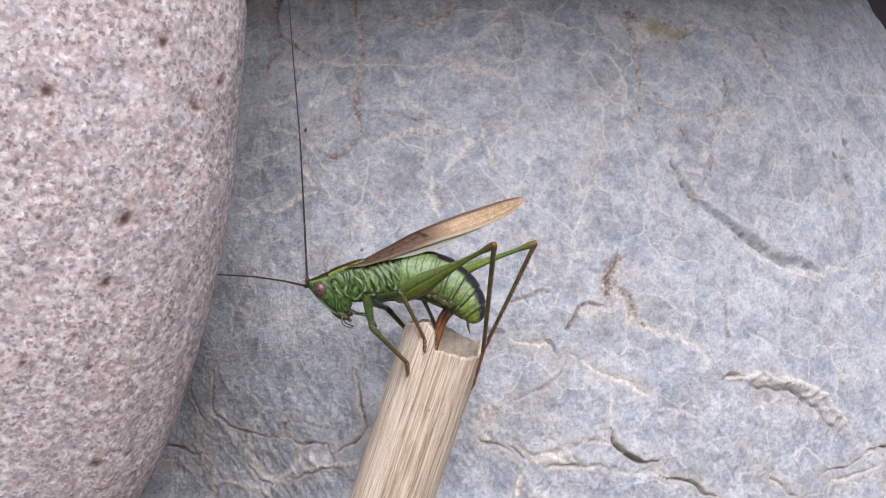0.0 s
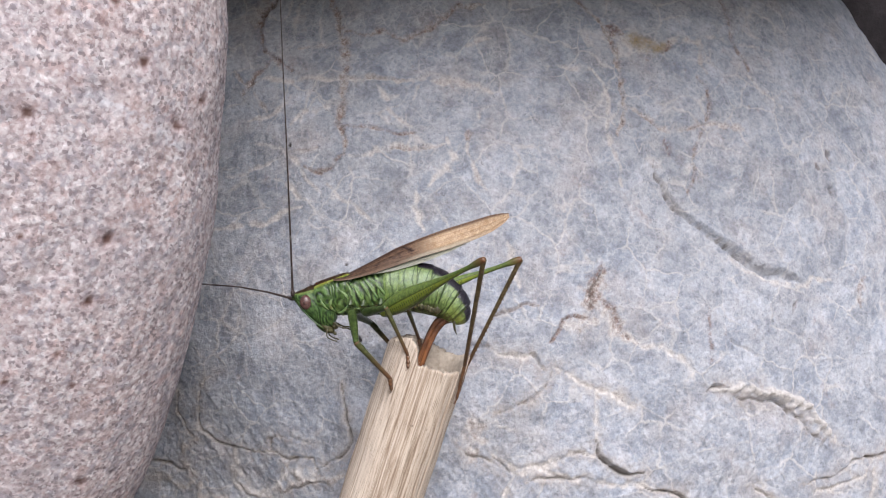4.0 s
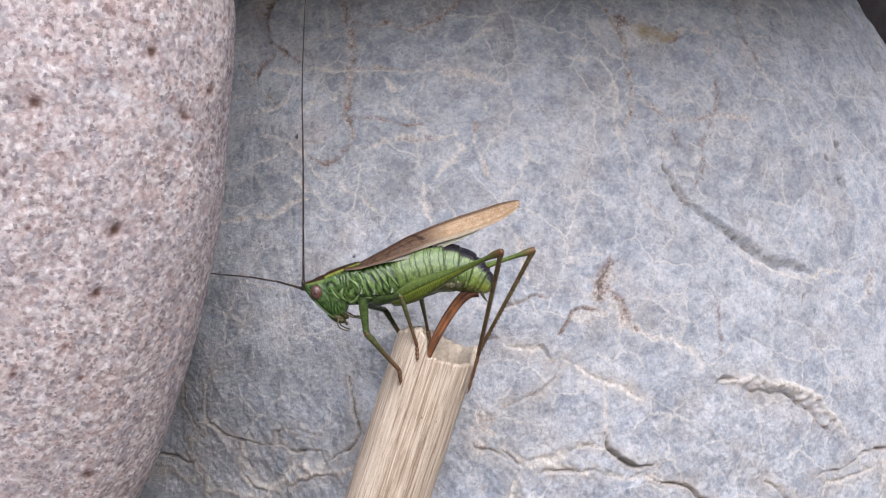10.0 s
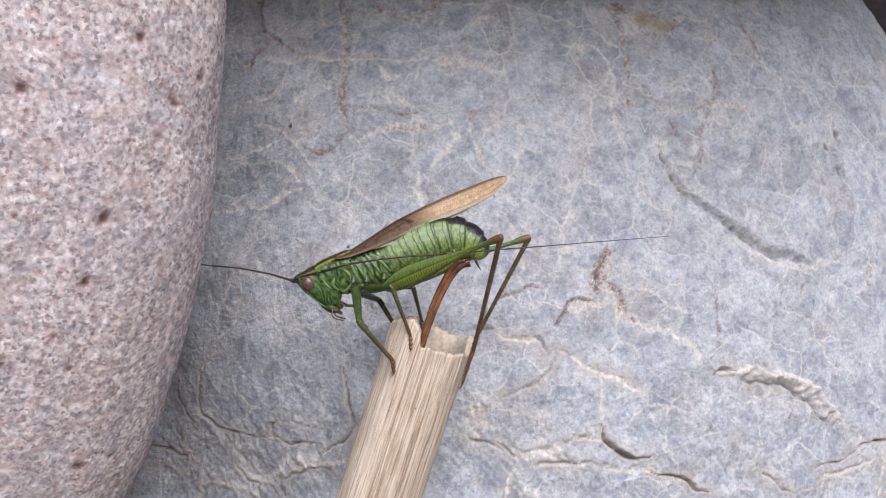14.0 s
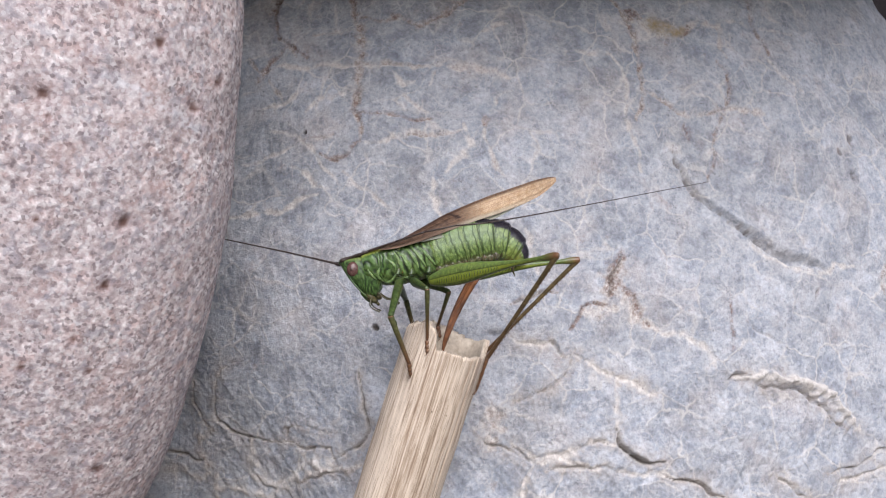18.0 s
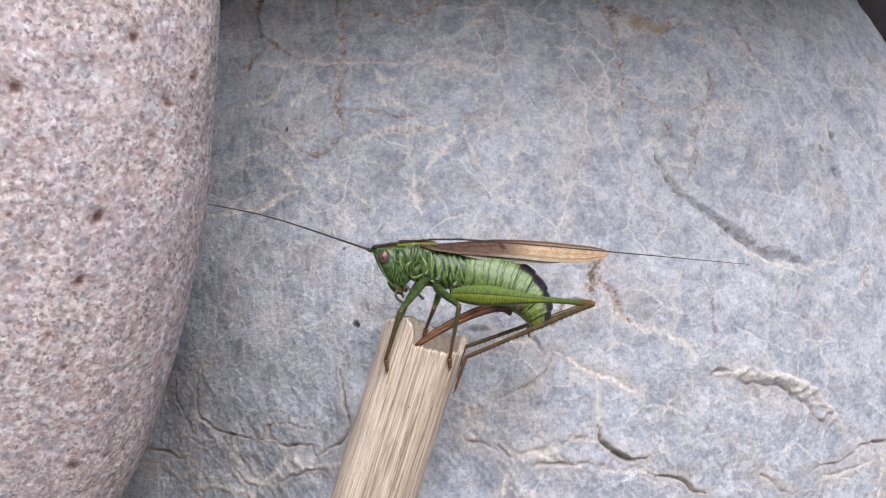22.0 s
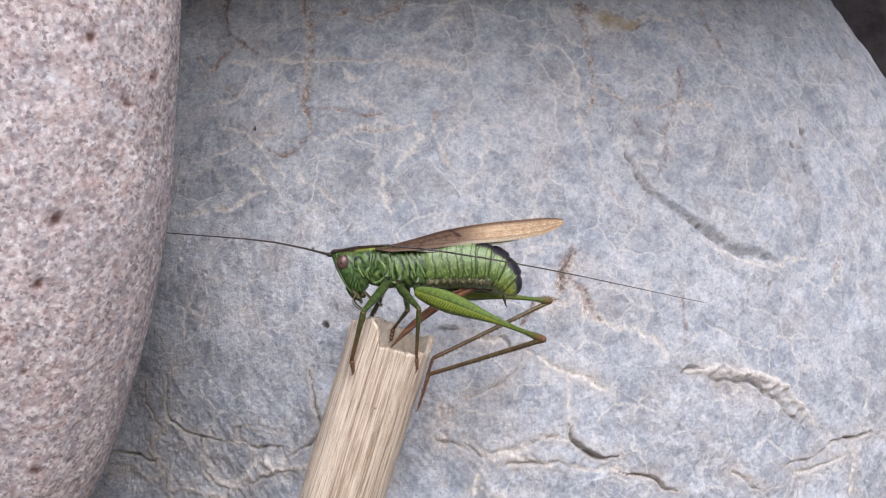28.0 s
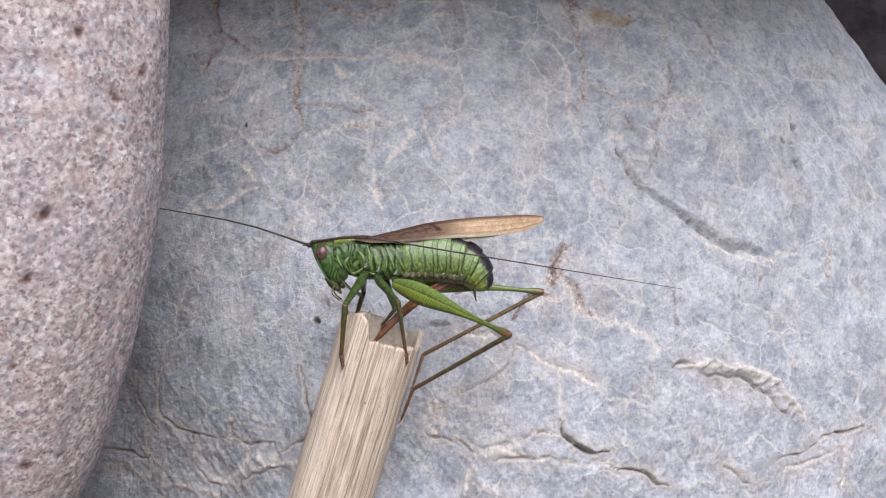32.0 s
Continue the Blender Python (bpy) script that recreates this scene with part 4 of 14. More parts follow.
def blade_skin():
    n, colour = chitin("egg_blade_brown", (0.25, 0.10, 0.038), (0.10, 0.04, 0.017), (0.04, 0.016, 0.008), 2.5, 0.3, 0.1)
    s, up = n.attribute("along"), n.attribute("up")
    grain = n.noise(0.35, n.stretch(n.coords, (0.06, 1, 1)), 4, 0.7)
    colour = n.mix(n.range(grain, 0.54, 0.40, 0, 0.7), colour, (0.055, 0.021, 0.010))
    colour = n.mix(n.range(up, 0.80, 0.97, 0, 0.85), colour, (0.03, 0.012, 0.007))
    colour = n.mix(n.range(up, 0.20, 0.04, 0, 0.85), colour, (0.03, 0.012, 0.007))
    colour = n.mix(n.range(s, 0.34, 0.06, 0, 0.8), colour, (0.045, 0.02, 0.012))
    n.bump(grain, 0.08, 0.8)
    return n.done(colour, 0.3, Specular_IOR_Level=0.5)


def shin_skin(name, light, dark):
    n, colour = chitin(name, light, dark, (0.03, 0.022, 0.012), 0.7, 0.36, 0.2)
    s = n.attribute("along")
    colour = n.mix(n.range(s, 0.55, 0.95), colour, (0.105, 0.05, 0.024))
    colour = n.mix(n.range(s, 0.12, 0.0), colour, (0.12, 0.065, 0.03))
    return n.done(colour, 0.38, Specular_IOR_Level=0.45)


GREEN = skin("thorax_green", (0.10, 0.155, 0.038), (0.026, 0.055, 0.009), (0.008, 0.017, 0.004), stripes=0.2, crest=(0.15, 0.245, 0.072))
FACE = skin("face_green", (0.075, 0.125, 0.032), (0.03, 0.066, 0.013), (0.013, 0.027, 0.006), size=0.7, stripes=0.45)
PALE_GREEN = skin("ridge_green", (0.19, 0.27, 0.10), (0.075, 0.13, 0.035), (0.016, 0.03, 0.008), size=0.45, stripes=0.1)
LEG_GREEN = skin("leg_olive_green", (0.075, 0.11, 0.028), (0.022, 0.04, 0.009), (0.014, 0.018, 0.006), size=0.6, stripes=0.35)
SADDLE = back_striped("pronotum_green", (0.078, 0.135, 0.03), (0.027, 0.06, 0.010), (0.008, 0.016, 0.004), (0.037, 0.018, 0.009), (0.278, 0.290, 0.048))
CROWN = back_striped("head_green", (0.072, 0.128, 0.034), (0.026, 0.06, 0.012), (0.009, 0.02, 0.005), (0.032, 0.018, 0.009), (0.176, 0.228, 0.055))
BELLY = abdomen_skin()
FOLD = skin("belly_fold_brown", (0.17, 0.165, 0.078), (0.05, 0.046, 0.022), (0.028, 0.018, 0.010), size=0.7, stripes=0.6)
WING, HIND_WING = wing_skin("tan_forewing", 0.0), wing_skin("milky_hindwing", 0.35)
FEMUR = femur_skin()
SHIN = shin_skin("shin_olive", (0.10, 0.105, 0.036), (0.04, 0.044, 0.015))
HIND_SHIN = shin_skin("shin_brown", (0.15, 0.108, 0.048), (0.065, 0.045, 0.02))
FOOT = skin("foot_brown", (0.15, 0.075, 0.035), (0.08, 0.038, 0.018), (0.03, 0.014, 0.008), size=0.5)
MOUTH = skin("mouth_straw", (0.085, 0.075, 0.03), (0.034, 0.03, 0.012), (0.022, 0.016, 0.008), size=0.4)
BLADE = blade_skin()
EYE = skin("eye_pinkish_brown", (0.12, 0.062, 0.05), (0.07, 0.035, 0.03), (0.03, 0.017, 0.015), rough=0.25, size=0.35, sheen=0.5)
PUPIL = skin("eye_dark_spot", (0.06, 0.03, 0.025), (0.04, 0.02, 0.018), (0.02, 0.01, 0.01), rough=0.25, size=0.3)
HORN = skin("antenna_dark", (0.05, 0.034, 0.028), (0.024, 0.016, 0.014), (0.012, 0.01, 0.01), size=0.4)
RIDGE = skin("herringbone_dark", (0.05, 0.08, 0.012), (0.025, 0.045, 0.008), (0.015, 0.02, 0.006), size=0.4)


def tube(stations, n=16):
    """Rings along a path in the x-z plane. A station is (x, z, half height, half width) or that and y. Ends are closed."""
    st = np.array([(*s, 0.0) if len(s) == 4 else s for s in stations], float)
    path = st[:, [0, 4, 1]]
    way = np.gradient(path, axis=0)
    way /= np.linalg.norm(way, axis=1)[:, None]
    side = np.cross(np.array([0.0, 0.0, 1.0]), way)
    short = np.linalg.norm(side, axis=1) < 0.2
    side[short] = np.array([0.0, 1.0, 0.0])
    side /= np.linalg.norm(side, axis=1)[:, None]
    up = np.cross(way, side)
    ang = np.linspace(0, 2 * math.pi, n + 1)[:-1]
    v = path[:, None] + st[:, 2, None, None] * np.cos(ang)[None, :, None] * up[:, None] + st[:, 3, None, None] * np.sin(ang)[None, :, None] * side[:, None]
    faces = wrap_faces(len(st), n)
    faces += [tuple(range(n))[::-1], tuple(range((len(st) - 1) * n, len(st) * n))]
    along = np.repeat(np.linspace(0, 1, len(st)), n)
    height = np.tile(0.5 + 0.5 * np.cos(ang), len(st))
    return v.reshape(-1, 3), faces, along, height


def smooth_stations(keys, count):
    keys = np.array([(*s, 0.0) if len(s) == 4 else s for s in keys], float)
    t = np.linspace(0, len(keys) - 1, count)
    i = np.clip(t.astype(int), 0, len(keys) - 2)
    f = (t - i)[:, None]
    pad = np.vstack([2 * keys[0] - keys[1], keys, 2 * keys[-1] - keys[-2]])
    p0, p1, p2, p3 = pad[i], pad[i + 1], pad[i + 2], pad[i + 3]
    out = 0.5 * (2 * p1 + (p2 - p0) * f + (2 * p0 - 5 * p1 + 4 * p2 - p3) * f ** 2 + (3 * p1 - p0 - 3 * p2 + p3) * f ** 3)
    out[:, 2:4] = np.maximum(out[:, 2:4], 0.008)
    return out.tolist()


def limb(name, keys, material, parent, label="", count=24, n=14):
    v, faces, along, up = tube(smooth_stations(keys, count), n)
    ob = solid(name, v, faces, material, parent, label)
    paint(ob, "along", along)
    paint(ob, "up", up)
    return ob


def profile(name, keys, material, parent, label="", count=40, n=28, power=2.3, relief=0.0, seed=0, pleats=None):
    """A body of upright slices. A key is (x, top, bottom, half width)."""
    k = np.array(keys, float)
    t = np.linspace(0, len(k) - 1, count)
    cols = np.stack([np.interp(t, range(len(k)), k[:, c]) for c in range(4)], -1)
    for _ in range(2):
        cols[1:-1] = (cols[:-2] + 2 * cols[1:-1] + cols[2:]) / 4
    ang = np.linspace(0, 2 * math.pi, n + 1)[:-1]
    ca, sa = np.cos(ang), np.sin(ang)
    ca, sa = np.sign(ca) * np.abs(ca) ** (2 / power), np.sign(sa) * np.abs(sa) ** (2 / power)
    mid, half = (cols[:, 1] + cols[:, 2]) / 2, (cols[:, 1] - cols[:, 2]) / 2
    v = np.stack([np.repeat(cols[:, 0], n), np.outer(cols[:, 3], sa).ravel(), (mid[:, None] + np.outer(half, ca)).ravel()], -1)
    crest = np.zeros(len(v))
    if pleats:
        depth, step, slant, wander = pleats
        phase = (v[:, 0] + slant * v[:, 2] + wander * lumps(v, 2.6, 2, seed + 7)) * 2 * math.pi / step
        crest = 0.5 + 0.5 * np.sin(phase) * (0.75 + 0.4 * lumps(v, 1.5, 2, seed + 8))
        v[:, 1] += np.sign(v[:, 1]) * depth * (crest - 0.5) * np.clip(np.abs(v[:, 1]), 0, 1)
    if relief:
        c = v - np.stack([v[:, 0], np.zeros(len(v)), np.repeat(mid, n)], -1)
        v += c * (relief * lumps(v, 1.1, 3, seed))[:, None]
    faces = wrap_faces(count, n) + [tuple(range(n))[::-1], tuple(range((count - 1) * n, count * n))]
    ob = solid(name, v, faces, material, parent, label)
    paint(ob, "up", np.tile(0.5 + 0.5 * np.cos(ang), count))
    paint(ob, "crest", crest)
    return ob


def ball(name, centre, radii, material, parent, label="", tilt=0.0):
    lat, lon = np.radians(np.linspace(-88, 88, 16)), np.radians(np.linspace(0, 345, 24))
    la, lo = np.meshgrid(lat, lon, indexing="ij")
    p = np.stack([np.cos(lo) * np.cos(la), np.sin(lo) * np.cos(la), np.sin(la)], -1).reshape(-1, 3) * np.array(radii)
    c, s = math.cos(radians(tilt)), math.sin(radians(tilt))
    p = np.stack([p[:, 0] * c - p[:, 2] * s, p[:, 1], p[:, 0] * s + p[:, 2] * c], -1) + np.array(centre)
    return solid(name, p, wrap_faces(16, 24), material, parent, label)


def wing(name, top, bottom, side, spread, material, parent, label, rise=0.0, mark=False):
    """A thin folded wing between an upper and a lower edge, given as (x, z) points."""
    n_s, n_v = 160, 24
    top, bottom = np.array(top, float), np.array(bottom, float)
    t = np.linspace(0, 1, n_s)
    xs = top[0, 0] + (top[-1, 0] - top[0, 0]) * t
    te = np.stack([xs, np.interp(xs, top[:, 0], top[:, 1])], -1)
    be = np.stack([xs, np.interp(xs, bottom[:, 0], bottom[:, 1])], -1)
    for _ in range(16):
        te[1:-1] = (te[:-2] + 2 * te[1:-1] + te[2:]) / 4
        be[1:-1] = (be[:-2] + 2 * be[1:-1] + be[2:]) / 4
    v = np.linspace(0, 1, n_v)
    xz = te[:, None] * (1 - v)[None, :, None] + be[:, None] * v[None, :, None]
    taper = np.clip((1 - t) / 0.75, 0.12, 1)
    y = side * (0.12 + rise + spread * np.outer(taper, np.sin(v * math.pi * 0.5) ** 0.8))
    ripple = 0.05 * np.sin(v * 44)[None, :] * np.clip(t * 5, 0, 1)[:, None]
    outer = np.stack([xz[..., 0], y + side * ripple, xz[..., 1]], -1).reshape(-1, 3)
    inner = outer - np.array([0, side * 0.07, 0])
    faces = wrap_faces(n_s, n_v, False)
    m = n_s * n_v
    faces2 = [tuple(m + i for i in f[::-1]) for f in faces]
    edge = [i * n_v for i in range(n_s)] + [(n_s - 1) * n_v + j for j in range(1, n_v)] + [i * n_v + n_v - 1 for i in range(n_s - 2, -1, -1)] + list(range(n_v - 2, 0, -1))
    rims = [(a, b, b + m, a + m) for a, b in zip(edge, edge[1:] + edge[:1])]
    ob = solid(name, np.vstack([outer, inner]), [tuple(f) for f in faces] + faces2 + rims, material, parent, label)
    s_all, v_all = np.tile(np.repeat(t, n_v), 2), np.tile(np.tile(v, n_s), 2)
    paint(ob, "along", s_all)
    paint(ob, "down", v_all)
    spot = np.exp(-((s_all - 0.385 - 0.12 * v_all) / 0.010) ** 2) * (v_all > 0.05) * (v_all < 0.55) if mark else np.zeros(2 * m)
    paint(ob, "mark", spot)
    return ob


RIG = {}
# slices of the chest and of the saddle over it: x, top, bottom, half width
CHEST = [(2.21, 1.21, -2.35, 1.3), (3.55, 1.54, -3.02, 1.75), (5.56, 1.81, -3.22, 2.05), (7.24, 1.74, -3.28, 2.15), (8.91, 1.54, -3.15, 2.15), (10.25, 1.21, -2.88, 2.0)]
NECK = [(1.34, 1.54, -2.08, 1.68), (1.81, 1.71, -2.48, 1.85), (2.75, 1.84, -2.68, 1.95), (3.82, 1.91, -2.35, 2.05), (4.89, 1.94, -1.68, 2.08), (5.63, 1.91, -0.74, 1.95), (6.03, 1.74, -0.2, 1.6)]


def bush_cricket():
    root = new("bush_cricket")
    tagged(root, "green female bush-cricket with tan wings perched on the reed", "insect")

    # head
    head = profile("head", [(-1.61, 1.07, 0.8, 0.10), (-1.41, 1.31, 0.54, 0.30), (-1.01, 1.47, -0.74, 0.85), (-0.4, 1.51, -2.01, 1.25), (0.34, 1.54, -3.08, 1.5), (1.14, 1.61, -3.89, 1.6), (1.94, 1.61, -4.02, 1.65), (2.88, 1.47, -3.02, 1.6)], CROWN, root, "green slanted head with a dark stripe on its crown", relief=0.02, seed=51, count=80, n=48, pleats=(0.05, 0.75, 0.5, 1.3))
    for side in (-1, 1):
        ball("eye", (0, side * 1.28, -0.1), (0.72, 0.5, 0.88), EYE, head, "oval pinkish-brown eye", -12)
        ball("pupil", (-0.13, side * 1.72, -0.13), (0.16, 0.10, 0.22), PUPIL, head, "dark spot in the eye", -12)
        limb("mandible", [(1.01, -3.28, 0.5, 0.35, side * 0.7), (1.47, -4.09, 0.45, 0.3, side * 0.6), (1.81, -4.56, 0.2, 0.15, side * 0.35)], MOUTH, head, "straw-coloured jaw", 12, 10)
        limb("palp", [(1.41, -3.82, 0.091, 0.091, side * 0.8), (1.07, -4.69, 0.084, 0.084, side * 1.2), (1.34, -5.23, 0.077, 0.077, side * 1.3), (2.01, -5.76, 0.09, 0.09, side * 1.2)], MOUTH, head, "thin straw-coloured palp", 20, 8)
        limb("palp", [(2.21, -3.48, 0.105, 0.105, side * 0.8), (3.02, -4.36, 0.098, 0.098, side * 1.1), (3.69, -4.69, 0.098, 0.098, side * 1.2), (4.42, -5.36, 0.119, 0.119, side * 1.2)], MOUTH, head, "thin straw-coloured palp", 20, 8)
        limb("face_ridge", [(-1.14, 0.34, 0.08, 0.08, side * 0.6), (-0.4, -1.47, 0.10, 0.10, side * 1.15), (0.4, -2.95, 0.09, 0.09, side * 1.25), (1.01, -3.82, 0.06, 0.06, side * 1.1)], FACE, head, "", 16, 8)
    for (x, z), r in (((1.68, -4.36), .34), ((2.21, -3.95), .38), ((1.94, -4.82), .2)):
        ball("mouthpart", (x, 0.0, z), (r, 0.8, r * 1.3), MOUTH, head, "", 20)
    limb("lip", [(0.34, -3.02, 0.30, 0.7, 0), (0.87, -3.89, 0.34, 0.75, 0), (1.41, -4.56, 0.18, 0.45, 0)], FACE, head, "", 10, 12)
    RIG["head"] = head

    # chest
    profile("thorax", CHEST, GREEN, root, "green chest with pale and dark oblique folds", relief=0.03, seed=52, count=120, n=56, pleats=(0.12, 0.84, 0.36, 0.4))
    saddle = profile("pronotum", NECK, SADDLE, root, "green saddle with a brown stripe and yellow edges", relief=0.02, seed=53, count=100, n=56, pleats=(0.13, 1.15, -0.25, 1.5))
    RIG["pronotum"] = saddle
    # raised oblique folds on the sides of the chest and the saddle
    chest = np.array(CHEST)
    neck = np.array(NECK)

    def flank(x, z):
        wide = 0.0
        for k in (chest, neck):
            if k[0, 0] <= x <= k[-1, 0]:
                hi, lo, half = [np.interp(x, k[:, 0], k[:, c]) for c in (1, 2, 3)]
                u = min(abs(z - (hi + lo) / 2) / ((hi - lo) / 2), 0.97)
                wide = max(wide, half * (1 - u ** 2.3) ** (1 / 2.3))
        return wide

    folds = [((1.75, -0.3), (1.95, -1.1), (2.5, -1.9), 0.13), ((3.3, -0.5), (2.75, -1.5), (3.2, -2.3), 0.15), ((3.2, -2.3), (4.0, -2.55), (4.9, -1.9), 0.15),
             ((4.1, 0.3), (4.9, -0.7), (4.9, -1.6), 0.15), ((5.2, 0.9), (5.6, -0.5), (5.6, -2.3), 0.16), ((5.9, 0.6), (6.4, -1.0), (6.9, -2.6), 0.12),
             ((6.7, 0.8), (7.4, -0.6), (7.8, -2.5), 0.16), ((7.5, 0.5), (8.2, -0.9), (8.8, -2.4), 0.12), ((8.3, 0.6), (9.0, -0.6), (9.7, -1.9), 0.15), ((5.6, -2.35), (6.3, -2.6), (6.9, -2.4), 0.13)]
    for side in (-1, 1):
        for (x0, z0), (x1, z1), (x2, z2), r in folds:
            limb("fold", [(x0, z0, r * 0.7, r * 0.5, side * (flank(x0, z0) - 0.08)), (x1, z1, r * 1.35, r * 1.1, side * (flank(x1, z1) + 0.05)), (x2, z2, r * 0.8, r * 0.6, side * (flank(x2, z2) - 0.06))], PALE_GREEN, root, "", 14, 8)

    for side in (-1, 1):
        for x, z in ((5.16, -2.68), (6.63, -3.08), (8.71, -3.35)):
            limb("coxa", [(x + 0.27, z + 1.5, .32, .2, side * 1.85), (x + 0.13, z + 0.7, .52, .36, side * 2.0), (x, z + 0.07, .5, .4, side * 1.95), (x - 0.07, z - 0.33, .28, .25, side * 1.8)], LEG_GREEN, root, "", 14, 12)

    # wings folded along the back
    top = [(3.82, 1.68), (5.56, 1.88), (8.51, 2.68), (11.86, 3.65), (15.21, 4.25), (18.29, 4.66), (21.37, 4.92), (23.65, 5.13), (25.5, 5.1), (26.1, 4.9)]
    low = [(3.82, 1.34), (5.56, 1.07), (8.51, 1.21), (11.86, 1.61), (15.21, 1.98), (18.29, 2.22), (21.37, 2.6), (23.65, 3.1), (25.3, 3.8), (26.1, 4.4)]
    under = [(5.56, 1.68), (8.24, 2.08), (11.59, 2.35), (14.94, 2.61), (18.29, 2.95), (21.64, 3.55), (24.32, 4.29)]
    fringe = [(5.56, 1.07), (8.24, 1.14), (11.59, 1.0), (14.94, 1.25), (18.29, 1.85), (21.64, 2.75), (24.32, 3.95)]
    for side in (-1, 1):
        wing("forewing", top, low, side, 2.2, WING, root, "long narrow tan forewing with a brown front edge", 0.03, True)
        wing("hindwing", under, fringe, side, 2.0, HIND_WING, root, "milky hindwing folded under the forewing")

    # abdomen rings, from front to back
    heights = [1.95, 2.5, 2.9, 3.05, 3.05, 2.95, 2.65, 2.2, 1.6]
    for i, h in enumerate(heights):
        nxt = heights[i + 1] if i < 8 else 1.1
        span = RING_SPAN
        keys = [(-0.35, 0, h * 0.93, h * 0.72), (0.1, 0, h * 0.99, h * 0.77), (span * 0.5, 0, h * 1.0, h * 0.78), (span * 0.9, 0, (h + nxt) / 2 * 1.01, (h + nxt) / 2 * 0.79), (span * 1.0, 0, (h + nxt) / 2 * 0.985, (h + nxt) / 2 * 0.77), (span * 1.12, 0, nxt * 0.94, nxt * 0.72)]
        if i == 8:
            keys = [(-0.35, 0, h * 0.95, h * 0.72), (0.3, 0, h, h * 0.76), (1.0, 0, h * 0.93, h * 0.7), (1.6, 0, h * 0.72, h * 0.55), (2.0, 0, h * 0.4, h * 0.3), (2.15, 0, 0.1, 0.1)]
        v, faces, along, up = tube(smooth_stations(keys, 44), 72)
        ob = solid("abdomen_ring", v, faces, BELLY, root, "last ring, yellow-green" if i == 8 else "")
        z = up * 2 - 1
        x = v[:, 0]
        paint(ob, "rim", np.exp(-((x - span * 1.0) / 0.10) ** 2) * (z > -0.5))
        paint(ob, "back", (np.clip((z - (0.86 - 0.10 * max(i - 3, 0))) / 0.06, 0, 1) if i >= 3 else np.zeros(len(z))))
        paint(ob, "low", np.clip((-z - 0.45) / 0.2, 0, 1) * np.clip((1.05 + z) / 0.3, 0, 1))
        if i == 8:
            ob.data.attributes.remove(ob.data.attributes["low"])
            paint(ob, "low", np.clip(0.55 + 0.6 * lumps(v, 1.2, 2, 71), 0, 0.9) * (z < 0.5))
        # where the painted sheen lies on this ring
        paint(ob, "pale", np.exp(-((z - 0.35) / 0.45) ** 2) * np.exp(-((x - span * 0.5) / (span * 0.45)) ** 2) * (0.3, 0.45, 0.65, 0.8, 0.85, 0.7, 0.45, 0.2, 0.0)[i])
        paint(ob, "yellow", np.clip((0.3 - z) / 0.5, 0, 1) * (0.5 if i == 8 else 0.2 if i == 7 else 0))
        RIG[f"ring{i}"] = ob
        if 0 < i < 6:
            for side in (-1, 1):
                wob = np.random.default_rng(60 + i)
                keys = [(x, -h * (0.64 + wob.uniform(-.04, .04)), (wob.uniform(.46, .58) if k % 2 else wob.uniform(.24, .34)) * min(1, h / 2.8), wob.uniform(.18, .26) if k % 2 else 0.1, side * h * 0.56) for k, x in enumerate(np.linspace(-0.5, span + 0.5, 9))]
                keys[0], keys[-1] = [(k[0], k[1] + 0.1, 0.2, 0.06, k[4] * 0.96) for k in (keys[0], keys[-1])]
                limb("belly_fold", keys, FOLD, ob, "brown and green mottled fold along the belly", 34, 12)
        if i == 8:
            for side in (-1, 1):
                limb("cercus", [(1.2, -0.9, 0.2, 0.2, side * 0.6), (1.9, -1.3, 0.15, 0.15, side * 0.62), (2.9, -1.5, 0.03, 0.03, side * 0.45)], MOUTH, ob, "small pointed tail feeler", 14, 8)

    # egg blade: two curved valves
    arc = [(0.0, 0.0), (0.8, 0.75), (2.4, 1.15), (5.2, 1.2), (8.2, 0.9), (11.2, 0.3), (14.0, -0.6)]
    for name, shift, key in (("upper_valve", 0.27, "blade"), ("lower_valve", -0.27, "")):
        keys = [(x, z + shift * (1, 1, 1, 0.95, 0.75, 0.45, 0.05)[i], (0.55, 0.45, 0.36, 0.32, 0.30, 0.24, 0.05)[i], (0.55, 0.45, 0.28, 0.22, 0.2, 0.16, 0.04)[i]) for i, (x, z) in enumerate(arc)]
        ob = limb(name, keys, BLADE, RIG["blade"] if key == "" else root, "curved chestnut-brown egg blade" if key else "", 40, 12)
        if key:
            RIG[key] = ob

